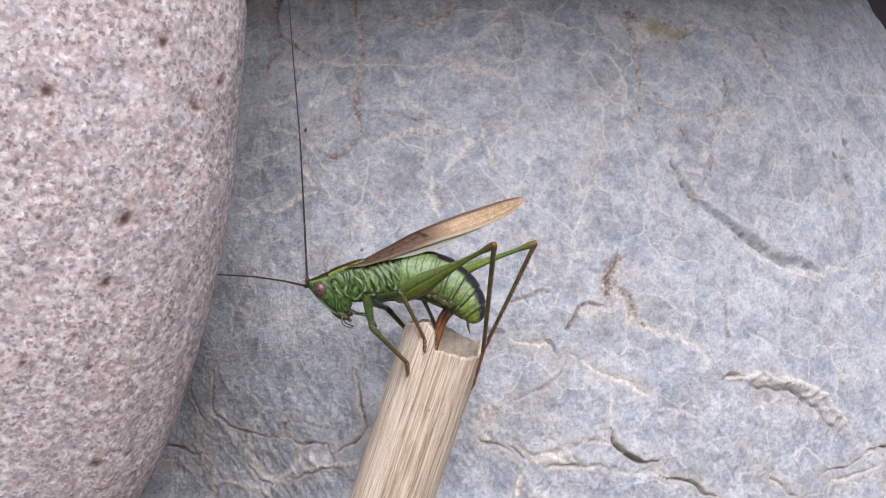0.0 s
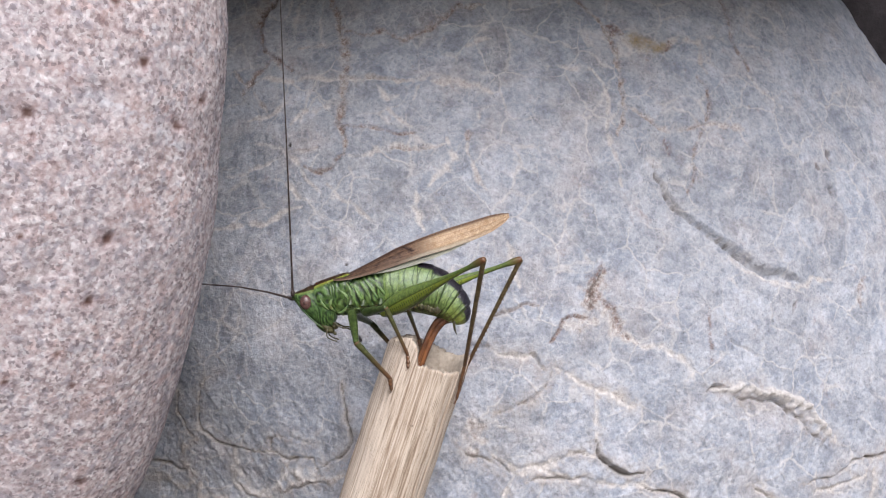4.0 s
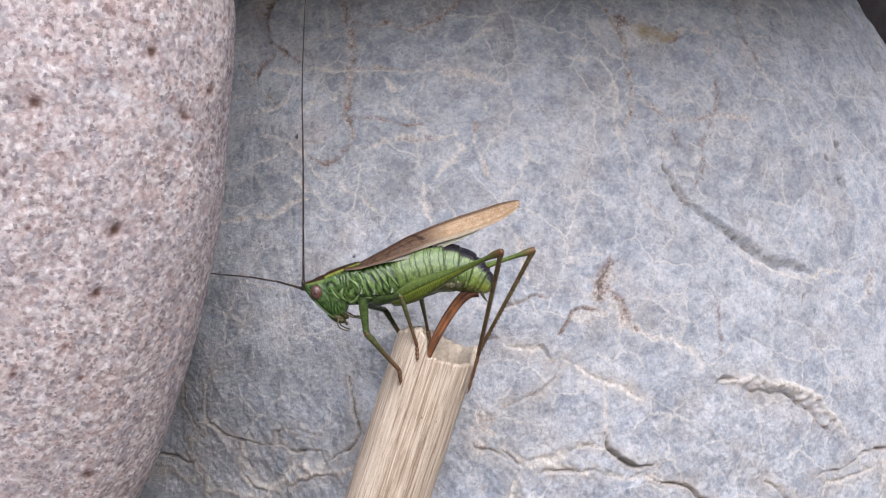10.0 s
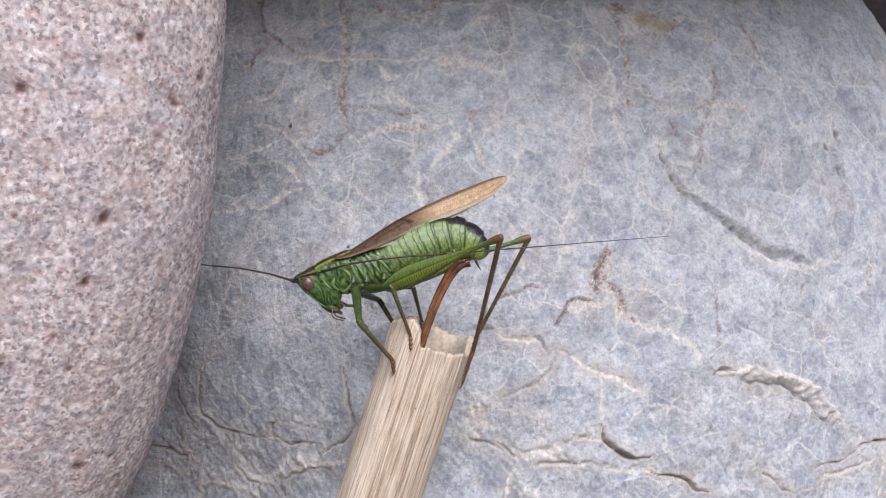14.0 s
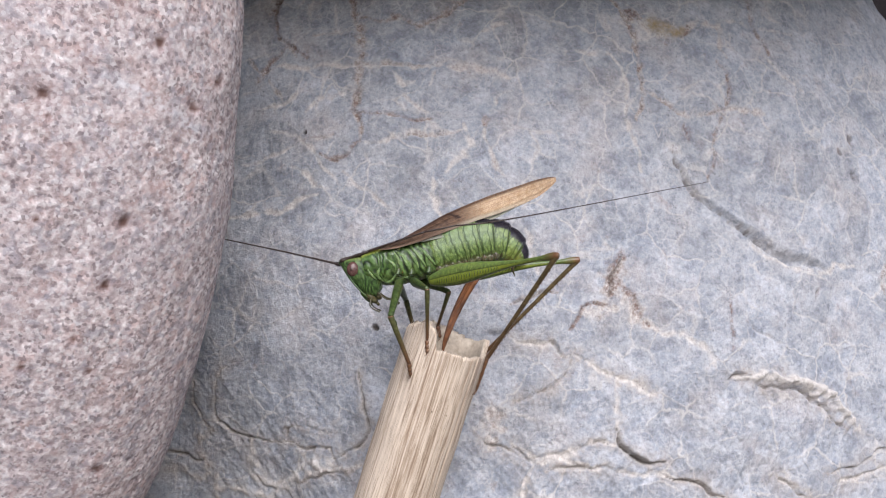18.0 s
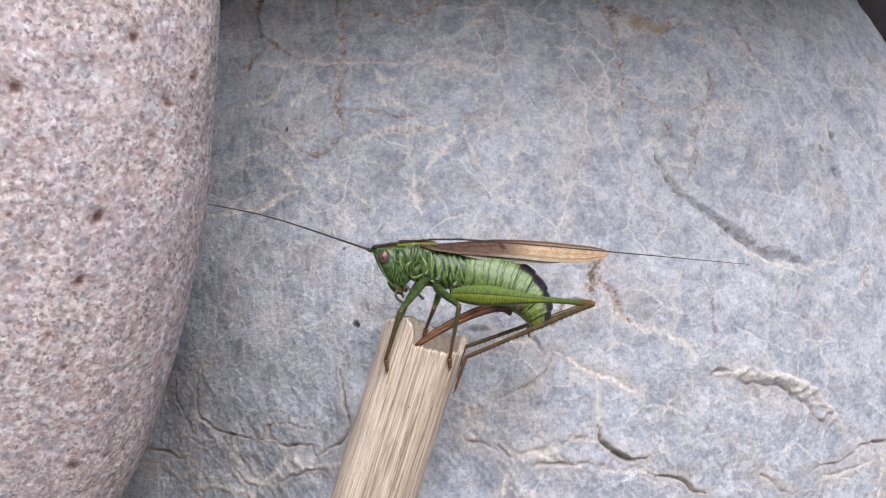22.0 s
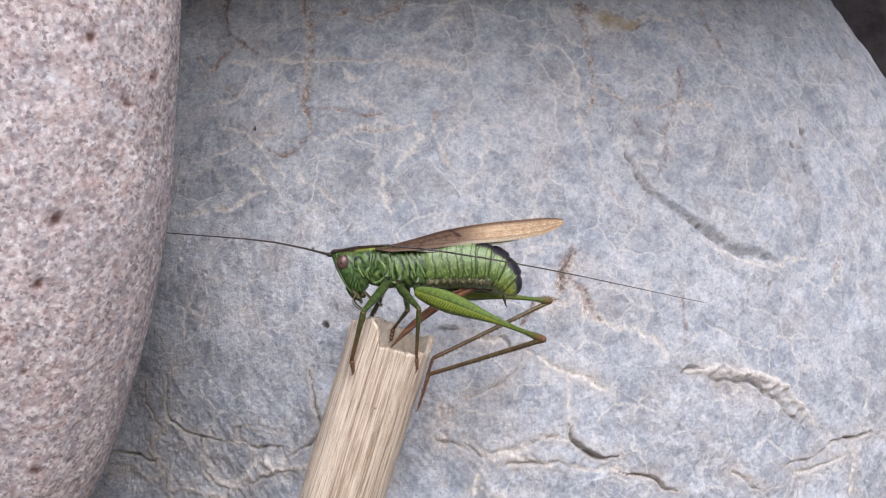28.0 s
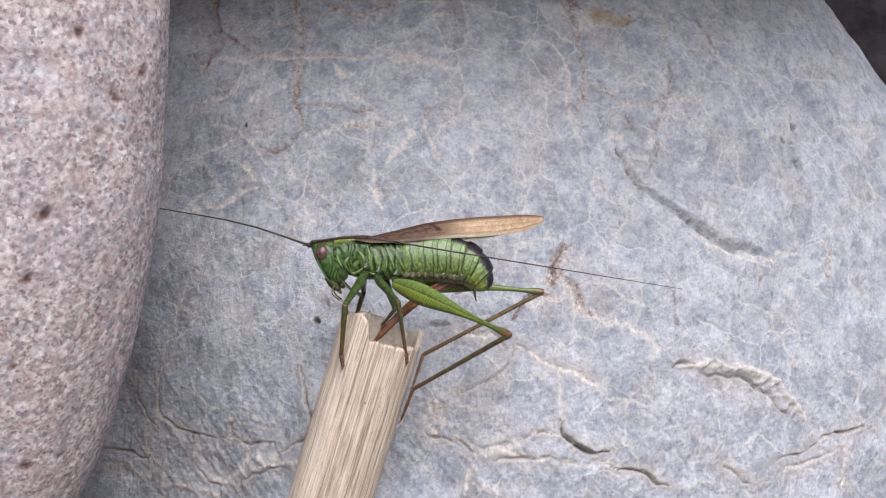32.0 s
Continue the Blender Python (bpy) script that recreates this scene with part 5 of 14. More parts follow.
    # legs
    kinds = {
        "fore": (FEM_F, TIB_F, [(0, 0, .42, .38), (.1, 0, .54, .48), (.4, 0, .52, .46), (.8, 0, .38, .34), (.95, 0, .36, .3), (1, 0, .28, .26)], [(0, 0, .34, .3), (.06, 0, .37, .31), (.2, 0, .34, .3), (.6, 0, .28, .25), (1, 0, .25, .23)], 1.6, LEG_GREEN),
        "mid": (FEM_M, TIB_M, [(0, 0, .42, .38), (.1, 0, .56, .48), (.4, 0, .52, .45), (.8, 0, .36, .32), (.95, 0, .34, .28), (1, 0, .27, .25)], [(0, 0, .28, .26), (.06, 0, .3, .26), (.25, 0, .27, .25), (.6, 0, .22, .2), (1, 0, .2, .19)], 1.5, LEG_GREEN),
        "hind": (FEM_H, TIB_H, [(0, 0, .6, .5), (.05, 0, .85, .66), (.14, .05, 1.12, .8), (.26, .08, 1.22, .86), (.4, .1, 1.0, .72), (.55, .1, .62, .46), (.7, .06, .35, .30), (.86, .02, .27, .25), (.94, 0, .41, .31), (.985, 0, .41, .31), (1.01, 0, .3, .26)], [(0, 0, .3, .26), (.02, 0, .35, .28), (.08, 0, .29, .25), (.3, 0, .27, .24), (.7, 0, .245, .22), (.95, 0, .25, .22), (1, 0, .24, .21)], 4.6, FEMUR),
    }
    for kind, (lf, lt, fk, tk, toe, green) in kinds.items():
        for where, side in (("near", -1), ("far", 1)):
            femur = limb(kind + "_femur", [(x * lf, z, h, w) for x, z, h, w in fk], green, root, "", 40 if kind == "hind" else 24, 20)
            tibia = limb(kind + "_tibia", [(x * lt, z, h, w) for x, z, h, w in tk], HIND_SHIN if kind == "hind" else SHIN, root, "", 30, 12)
            thick = 1.0 if kind == "hind" else 1.3
            foot = limb(kind + "_tarsus", [(toe * k / 12, 0, r * thick, r * 1.15 * thick) for k, r in zip(range(13), (.2, .22, .23, .21, .175, .2, .215, .19, .155, .165, .175, .14, .07))], FOOT, root, "jointed brown foot", 40, 10)
            for hook in (-1, 1):
                limb("claw", [(toe * 0.95, 0, .07, .07, hook * 0.05), (toe * 1.02 + 0.1, -0.10, .05, .05, hook * 0.2), (toe * 1.02 + 0.2, -0.32, .015, .015, hook * 0.26)], FOOT, foot, "", 10, 6)
            RIG[f"{kind}_femur_{where}"], RIG[f"{kind}_tibia_{where}"], RIG[f"{kind}_tarsus_{where}"] = femur, tibia, foot
            if kind == "hind":
                shape = np.array(fk, float)
                for k in range(25):
                    x0 = lf * (0.06 + 0.021 * k)
                    mid, high, wide = [float(np.interp(x0 / lf, shape[:, 0], shape[:, c])) for c in (1, 2, 3)]
                    for s in (-1, 1):
                        bar = [(x0 + lean, mid + u * high, thick, thick * 0.8, s * (wide * math.sqrt(1 - u * u) + 0.012)) for lean, u, thick in ((-0.14, -0.56, .03), (0.0, -0.36, .055), (0.10, -0.14, .05), (0.05, 0.06, .028))]
                        limb("herringbone_bar", bar, RIDGE, femur, "", 8, 6)
                for k in range(22):
                    x0 = lt * (0.12 + 0.038 * k)
                    for s in (-1, 1):
                        v = np.array([(x0 - .06, s * .12 - .04, .2), (x0 - .06, s * .12 + .04, .2), (x0 + .06, s * .12, .2), (x0 + .2, s * .22, .46)])
                        solid("spine", v, [(0, 1, 3), (1, 2, 3), (2, 0, 3)], FOOT, tibia, smooth=False)
            if kind == "fore":
                limb("ear_slit", [(0.5, .28, .06, .08, -0.1), (0.9, .32, .1, .1, -0.1), (1.3, .28, .06, .08, -0.1)], LEG_GREEN, tibia, "", 10, 8)

    # feelers, in short stiff lengths
    for where, count in (("near", ANT_NEAR), ("far", ANT_FAR)):
        for i in range(count):
            r0, r1 = [0.125 * (1 - 0.86 * (i + k) / count) + 0.012 for k in (0, 1)]
            if i == 0:
                keys = [(0, 0, .22, .22), (0.35, 0, .3, .28), (0.7, 0, .2, .2), (1.0, 0, .16, .16), (ANT_STEP + 0.05, 0, r1, r1)]
            else:
                keys = [(-0.05, 0, r0, r0), (ANT_STEP * 0.5, 0, (r0 + r1) / 2, (r0 + r1) / 2), (ANT_STEP + 0.05, 0, r1, r1)]
            RIG[f"ant_{where}{i}"] = limb("antenna_length", keys, HORN, root, "thin dark feeler" if i == 0 else "", 14 if i == 0 else 6, 8)
    RIG["root"] = root


bush_cricket()


# ---- movement: seconds, place in millimetres and turn in degrees, in the space of the animal ----
def glide(part, text):
    rows = [[float(v) for v in line.split()] for line in text.split(";")]
    walk(part, [(t, pose(x * MM, y * MM, z * MM, a, b, c)) for t, x, y, z, a, b, c in rows])


def motions():
    glide(RIG["root"], "0 -14.71 0 65.64 0 -12.9 0; 0.5 -14.77 0 65.58 0 -12.9 0; 1 -14.67 0 65.8 0 -12.5 0; 1.5 -14.72 0 65.75 0 -12.5 0; 2 -14.79 0 65.68 0 -12.9 0; 2.5 -14.76 0 65.63 0 -12.8 0; 3 -14.71 0 65.69 0 -13.2 0; 3.5 -14.7 0 65.82 0 -12.1 0; 4 -14.46 0 66.05 0 -11.8 0; 4.5 -14.6 0 65.86 0 -12.6 0; 6.5 -14.24 0 66.25 0 -11.6 0; 7 -14.31 0 66.19 0 -12.2 0; 7.5 -14.11 0 66.42 0 -11.2 0; 8 -14.05 0 66.31 0 -11.7 0; 8.5 -13.97 0 66.43 0 -11.5 0; 9 -13.84 0 66.67 0 -10.7 0; 9.5 -13.92 0 66.47 0 -11.7 0; 10 -14.18 0 66.26 0 -12.3 0; 10.5 -14.11 0 66.48 0 -12 0; 11 -14.07 0 66.41 0 -12.4 0; 11.5 -14.18 0 66.48 0 -12.5 0; 12 -14.12 0 66.35 0 -13.1 0; 12.5 -14.25 0 66.22 0 -13.8 0; 13 -14.21 0 66.29 0 -14.3 0; 13.5 -14.32 0 66.18 0 -15.1 0; 13.7 -14.32 0 66.11 0 -15.7 0; 13.8 -14.32 0 66.06 0 -16.1 0; 14 -14.31 0 66.02 0 -16.6 0; 14.5 -14.48 0 65.95 0 -17.9 0; 16.5 -13.64 0 65.96 0 -20.2 0; 17 -11.3 0 67.86 0 -7 0; 17.5 -10.93 0 67.92 0 -9.6 0; 18 -10.92 0 67.75 0 -13.2 0; 18.5 -9.51 0 68.78 0 -2.3 0; 19 -9.66 0 68.27 0 -11.3 0; 19.5 -6.44 0 68.98 0 3.6 0; 20 -5.46 0 68.97 0 7.5 0; 20.5 -5.94 0 68.92 0 1.1 0; 21 -4.96 0 69.19 0 7.1 0; 21.5 -5.79 0 68.81 0 2 0; 22 -4.24 0 69.31 0 11.7 0; 22.5 -3.4 0 69.08 0 13.8 0; 23 -2.99 0 69.38 0 17.2 0; 23.5 -3.95 0 68.94 0 10.1 0; 24 -3.96 0 69.12 0 11.5 0; 24.5 -4.21 0 69.05 0 8.4 0; 25 -4.77 0 68.55 0 2.9 0; 25.5 -3.66 0 69.02 0 10.8 0; 27.5 -5.51 0 68.23 0 3.4 0; 28 -5.25 0 68.13 0 1.1 0; 28.5 -4.85 0 68.23 0 2.7 0; 29 -5.55 0 68.04 0 0.4 0; 29.5 -4.37 0 68.45 0 8.4 0; 30 -4.12 0 68.6 0 10.1 0; 30.5 -5.54 0 68.65 0 5.7 0; 31 -5.94 0 68.78 0 5.2 0; 31.5 -6.27 0 68.75 0 3.8 0; 32 -6.47 0 68.79 0 3.3 0")
    glide(RIG["head"], "0 -0.07 0 -0.37 0 -7 0; 0.5 -0.07 0 -0.37 0 -7 0; 1 -0.07 0 -0.37 0 -7 0; 1.5 -0.07 0 -0.37 0 -7 0; 2 -0.07 0 -0.37 0 -7 0; 2.5 -0.07 0 -0.37 0 -7 0; 3 -0.07 0 -0.37 0 -7 0; 3.5 -0.07 0 -0.37 0 -7 0; 4 -0.07 0 -0.37 0 -7 0; 4.5 -0.07 0 -0.37 0 -7 0; 6.5 -0.07 0 -0.37 0 -7 0; 7 -0.07 0 -0.37 0 -7 0; 7.5 -0.07 0 -0.37 0 -7 0; 8 -0.07 0 -0.37 0 -7 0; 8.5 -0.07 0 -0.37 0 -7 0; 9 -0.07 0 -0.37 0 -7 0; 9.5 -0.07 0 -0.37 0 -7 0; 10 -0.07 0 -0.37 0 -7 0; 10.5 -0.07 0 -0.37 0 -7 0; 11 -0.07 0 -0.37 0 -7 0; 11.5 -0.07 0 -0.37 0 -7 0; 12 -0.07 0 -0.37 0 -7 0; 12.5 -0.07 0 -0.37 0 -7 0; 13 -0.07 0 -0.37 0 -7 0; 13.5 -0.07 0 -0.37 0 -7 0; 13.7 -0.07 0 -0.37 0 -7 0; 13.8 -0.07 0 -0.37 0 -7 0; 14 -0.07 0 -0.37 0 -7 0; 14.5 -0.07 0 -0.37 0 -7 0; 16.5 0.06 0 0.22 0 4.2 0; 17 -0.02 0 -0.11 0 -2 0; 17.5 0.01 0 0.03 0 0.6 0; 18 0.02 0 0.06 0 1.2 0; 18.5 -0.05 0 -0.25 0 -4.7 0; 19 0.01 0 0.04 0 0.8 0; 19.5 -0.07 0 -0.41 0 -7.6 0; 20 -0.09 0 -0.62 0 -11.5 0; 20.5 -0.06 0 -0.32 0 -6.1 0; 21 -0.08 0 -0.54 0 -10.1 0; 21.5 -0.06 0 -0.32 0 -6 0; 22 -0.09 0 -0.73 0 -13.7 0; 22.5 -0.09 0 -0.8 0 -14.8 0; 23 -0.08 0 -0.98 0 -18.2 0; 23.5 -0.09 0 -0.62 0 -11.6 0; 24 -0.09 0 -0.67 0 -12.5 0; 24.5 -0.08 0 -0.5 0 -9.4 0; 25 -0.05 0 -0.23 0 -4.4 0; 25.5 -0.09 0 -0.63 0 -11.8 0; 27.5 -0.04 0 -0.21 0 -3.9 0; 28 -0.01 0 -0.06 0 -1.1 0; 28.5 -0.03 0 -0.14 0 -2.7 0; 29 -0.02 0 -0.1 0 -1.9 0; 29.5 -0.06 0 -0.34 0 -6.4 0; 30 -0.08 0 -0.49 0 -9.1 0; 30.5 -0.06 0 -0.3 0 -5.7 0; 31 -0.05 0 -0.28 0 -5.2 0; 31.5 -0.04 0 -0.2 0 -3.8 0; 32 -0.04 0 -0.18 0 -3.3 0")
    glide(RIG["pronotum"], "0 -0.04 0 -0.19 0 -3.5 0; 0.5 -0.04 0 -0.19 0 -3.5 0; 1 -0.04 0 -0.19 0 -3.5 0; 1.5 -0.04 0 -0.19 0 -3.5 0; 2 -0.04 0 -0.19 0 -3.5 0; 2.5 -0.04 0 -0.19 0 -3.5 0; 3 -0.04 0 -0.19 0 -3.5 0; 3.5 -0.04 0 -0.19 0 -3.5 0; 4 -0.04 0 -0.19 0 -3.5 0; 4.5 -0.04 0 -0.19 0 -3.5 0; 6.5 -0.04 0 -0.19 0 -3.5 0; 7 -0.04 0 -0.19 0 -3.5 0; 7.5 -0.04 0 -0.19 0 -3.5 0; 8 -0.04 0 -0.19 0 -3.5 0; 8.5 -0.04 0 -0.19 0 -3.5 0; 9 -0.04 0 -0.19 0 -3.5 0; 9.5 -0.04 0 -0.19 0 -3.5 0; 10 -0.04 0 -0.19 0 -3.5 0; 10.5 -0.04 0 -0.19 0 -3.5 0; 11 -0.04 0 -0.19 0 -3.5 0; 11.5 -0.04 0 -0.19 0 -3.5 0; 12 -0.04 0 -0.19 0 -3.5 0; 12.5 -0.04 0 -0.19 0 -3.5 0; 13 -0.04 0 -0.19 0 -3.5 0; 13.5 -0.04 0 -0.19 0 -3.5 0; 13.7 -0.04 0 -0.19 0 -3.5 0; 13.8 -0.04 0 -0.19 0 -3.5 0; 14 -0.04 0 -0.19 0 -3.5 0; 14.5 -0.04 0 -0.19 0 -3.5 0; 16.5 0.03 0 0.11 0 2.1 0; 17 -0.01 0 -0.05 0 -1 0; 17.5 0 0 0.01 0 0.3 0; 18 0.01 0 0.03 0 0.6 0; 18.5 -0.03 0 -0.13 0 -2.4 0; 19 0.01 0 0.02 0 0.4 0; 19.5 -0.04 0 -0.2 0 -3.8 0; 20 -0.06 0 -0.31 0 -5.7 0; 20.5 -0.03 0 -0.16 0 -3 0; 21 -0.05 0 -0.27 0 -5.1 0; 21.5 -0.03 0 -0.16 0 -3 0; 22 -0.07 0 -0.36 0 -6.8 0; 22.5 -0.07 0 -0.4 0 -7.4 0; 23 -0.08 0 -0.49 0 -9.1 0; 23.5 -0.06 0 -0.31 0 -5.8 0; 24 -0.06 0 -0.33 0 -6.3 0; 24.5 -0.05 0 -0.25 0 -4.7 0; 25 -0.03 0 -0.12 0 -2.2 0; 25.5 -0.06 0 -0.31 0 -5.9 0; 27.5 -0.02 0 -0.1 0 -1.9 0; 28 -0.01 0 -0.03 0 -0.6 0; 28.5 -0.02 0 -0.07 0 -1.4 0; 29 -0.01 0 -0.05 0 -1 0; 29.5 -0.04 0 -0.17 0 -3.2 0; 30 -0.05 0 -0.24 0 -4.6 0; 30.5 -0.03 0 -0.15 0 -2.8 0; 31 -0.03 0 -0.14 0 -2.6 0; 31.5 -0.02 0 -0.1 0 -1.9 0; 32 -0.02 0 -0.09 0 -1.7 0")
    glide(RIG["fore_femur_near"], "0 5.16 -1.9 -2.68 -84 31.9 -86.8; 0.5 5.16 -1.9 -2.68 -83.9 31.7 -86.6; 1 5.16 -1.9 -2.68 -83.5 32.5 -86.5; 1.5 5.16 -1.9 -2.68 -84.1 33 -87.7; 2 5.16 -1.9 -2.68 -83.6 32.4 -86.2; 2.5 5.16 -1.9 -2.68 -83.7 32 -86.4; 3 5.16 -1.9 -2.68 -84.2 32.3 -86.9; 3.5 5.16 -1.9 -2.68 -83.6 33.1 -87.5; 4 5.16 -1.9 -2.68 -83.1 32.9 -86.9; 4.5 5.16 -1.9 -2.68 -83.7 32.7 -86.9; 6.5 5.16 -1.9 -2.68 -83.4 33.4 -87.8; 7 5.16 -1.9 -2.68 -83.9 33.6 -87.8; 7.5 5.16 -1.9 -2.68 -83.1 33.9 -88; 8 5.16 -1.9 -2.68 -84 33.2 -88.8; 8.5 5.16 -1.9 -2.68 -83.9 33.6 -88.9; 9 5.16 -1.9 -2.68 -83.2 34.4 -88.8; 9.5 5.16 -1.9 -2.68 -85.1 34.4 -90.7; 10 5.16 -1.9 -2.68 -85.2 34.2 -90; 10.5 5.16 -1.9 -2.68 -84.9 35.3 -89.9; 11 5.16 -1.9 -2.68 -85.5 34.9 -90.5; 11.5 5.16 -1.9 -2.68 -85.3 35.9 -89.8; 12 5.16 -1.9 -2.68 -86.3 35.1 -90.8; 12.5 5.16 -1.9 -2.68 -86.9 35 -90.7; 13 5.16 -1.9 -2.68 -88.4 36.2 -92.7; 13.5 5.16 -1.9 -2.68 -89.1 36.3 -92.8; 13.7 5.16 -1.9 -2.68 -89.9 36.2 -93.3; 13.8 5.16 -1.9 -2.68 -90.5 36.1 -93.7; 14 5.16 -1.9 -2.68 -90.2 35.5 -92.6; 14.5 5.16 -1.9 -2.68 -91.3 36.5 -92.7; 16.5 5.16 -1.9 -2.68 -95.8 34.1 -97.1; 17 5.16 -1.9 -2.68 -87.7 34.6 -101.7; 17.5 5.16 -1.9 -2.68 -92.7 35.4 -106.9; 18 5.16 -1.9 -2.68 -97.2 35.5 -109.9; 18.5 5.16 -1.9 -2.68 -87 36.3 -106.7; 19 5.16 -1.9 -2.68 -99.7 35.7 -116.8; 19.5 5.16 -1.9 -2.68 -86.4 33.3 -112.5; 20 5.16 -1.9 -2.68 -84.5 32.1 -114.4; 20.5 5.16 -1.9 -2.68 -90.1 34.3 -115.6; 21 5.16 -1.9 -2.68 -86.6 34.7 -117.2; 21.5 5.16 -1.9 -2.68 -87.2 34.1 -111.1; 22 5.16 -1.9 -2.68 -80.4 35.8 -111.9; 22.5 5.16 -1.9 -2.68 -82.9 33.6 -118.8; 23 5.16 -1.9 -2.68 -81.4 35.7 -120.4; 23.5 5.16 -1.9 -2.68 -85.5 32.9 -118.4; 24 5.16 -1.9 -2.68 -83.8 34 -117.3; 24.5 5.16 -1.9 -2.68 -86.4 34.3 -117.8; 25 5.16 -1.9 -2.68 -90.8 31.5 -118.3; 25.5 5.16 -1.9 -2.68 -84.7 34.2 -117.9; 27.5 5.16 -1.9 -2.68 -87.5 28.1 -112.6; 28 5.16 -1.9 -2.68 -90.7 28.4 -115.5; 28.5 5.16 -1.9 -2.68 -90.4 28.7 -117.4; 29 5.16 -1.9 -2.68 -91.5 27.2 -115.9; 29.5 5.16 -1.9 -2.68 -84.6 29.2 -114.7; 30 5.16 -1.9 -2.68 -83.8 29.9 -115.9; 30.5 5.16 -1.9 -2.68 -85.1 30.7 -111.1; 31 5.16 -1.9 -2.68 -84.2 31.8 -108.6; 31.5 5.16 -1.9 -2.68 -85.2 31.9 -108.4; 32 5.16 -1.9 -2.68 -86.2 32.2 -109.5")
    glide(RIG["fore_tibia_near"], "0 5.45 -7.16 -5.95 36.1 52.8 42.4; 0.5 5.47 -7.17 -5.94 35.8 52.4 42; 1 5.48 -7.12 -6.01 35.7 53.3 42.1; 1.5 5.37 -7.09 -6.06 34.1 52 40.2; 2 5.51 -7.12 -6 35.4 52.8 41.7; 2.5 5.49 -7.15 -5.96 35.6 52.5 41.9; 3 5.44 -7.13 -6 36.3 53.4 42.6; 3.5 5.39 -7.09 -6.07 33.7 51.8 39.9; 4 5.44 -7.1 -6.05 35.9 54.1 42.7; 4.5 5.44 -7.11 -6.03 36.1 53.8 42.6; 6.5 5.36 -7.07 -6.09 36.9 55.5 44.1; 7 5.36 -7.06 -6.11 37.2 55.7 44.1; 7.5 5.34 -7.04 -6.13 37 56.2 44.4; 8 5.27 -7.09 -6.07 38.2 56.3 45.6; 8.5 5.26 -7.06 -6.11 38.3 56.9 45.9; 9 5.27 -7.01 -6.18 37.9 57.5 45.7; 9.5 5.09 -7.02 -6.18 37.3 56.7 44.6; 10 5.16 -7.03 -6.17 36.6 55.8 43.4; 10.5 5.17 -6.96 -6.26 36.4 56.8 43.4; 11 5.12 -6.98 -6.23 37.3 57 44.2; 11.5 5.17 -6.92 -6.31 36.6 57.4 43.4; 12 5.09 -6.97 -6.25 38 57.5 44.7; 12.5 5.09 -6.98 -6.24 38.2 57.4 44.7; 13 4.92 -6.9 -6.34 37.5 57.9 43.6; 13.5 4.92 -6.89 -6.35 37.9 58.1 43.7; 13.7 4.87 -6.9 -6.34 38.7 58.5 44.5; 13.8 4.84 -6.9 -6.33 39.4 58.8 45.1; 14 4.93 -6.94 -6.28 41.9 59.8 47.8; 14.5 4.92 -6.88 -6.37 42.7 60.8 48.1; 16.5 4.52 -6.99 -6.16 57.9 64.9 64.1; 17 4.12 -6.89 -6.2 45.3 63.7 55.6; 17.5 3.69 -6.73 -6.27 52.8 67.5 62.8; 18 3.44 -6.65 -6.28 63.9 70.1 73.5; 18.5 3.72 -6.69 -6.35 49.7 67.9 62.1; 19 2.89 -6.4 -6.3 72.7 73.2 83.5; 19.5 3.18 -6.69 -6.08 79.7 70.5 94.7; 20 2.98 -6.68 -5.97 77.7 70.5 93.9; 20.5 2.95 -6.52 -6.17 101.2 69.9 116.7; 21 2.83 -6.44 -6.21 89.7 72.2 106.5; 21.5 3.31 -6.69 -6.16 105.8 66.9 121.9; 22 3.28 -6.57 -6.31 91.5 70.5 109.9; 22.5 2.67 -6.42 -6.12 86.4 72.5 105.3; 23 2.61 -6.24 -6.3 72.6 74.8 91.8; 23.5 2.68 -6.48 -6.05 94.6 71 112.7; 24 2.8 -6.47 -6.14 88.8 71.8 107.1; 24.5 2.77 -6.43 -6.18 100 70.7 117.9; 25 2.65 -6.55 -5.92 110.2 67 127; 25.5 2.76 -6.43 -6.17 99.7 70.6 118.4; 27.5 3.06 -6.95 -5.6 98.4 65.7 114.5; 28 2.81 -6.82 -5.63 108.3 64.5 124.5; 28.5 2.66 -6.73 -5.65 107.7 65.7 124.4; 29 2.75 -6.86 -5.51 104.4 65.4 120; 29.5 2.89 -6.82 -5.7 96.6 67.1 114.5; 30 2.81 -6.74 -5.77 92.6 68.6 110.8; 30.5 3.24 -6.88 -5.84 91.4 67.6 107.9; 31 3.48 -6.89 -5.95 89.9 67.6 106; 31.5 3.5 -6.89 -5.96 89.9 67.7 105.4; 32 3.4 -6.85 -5.98 86 68.6 101")
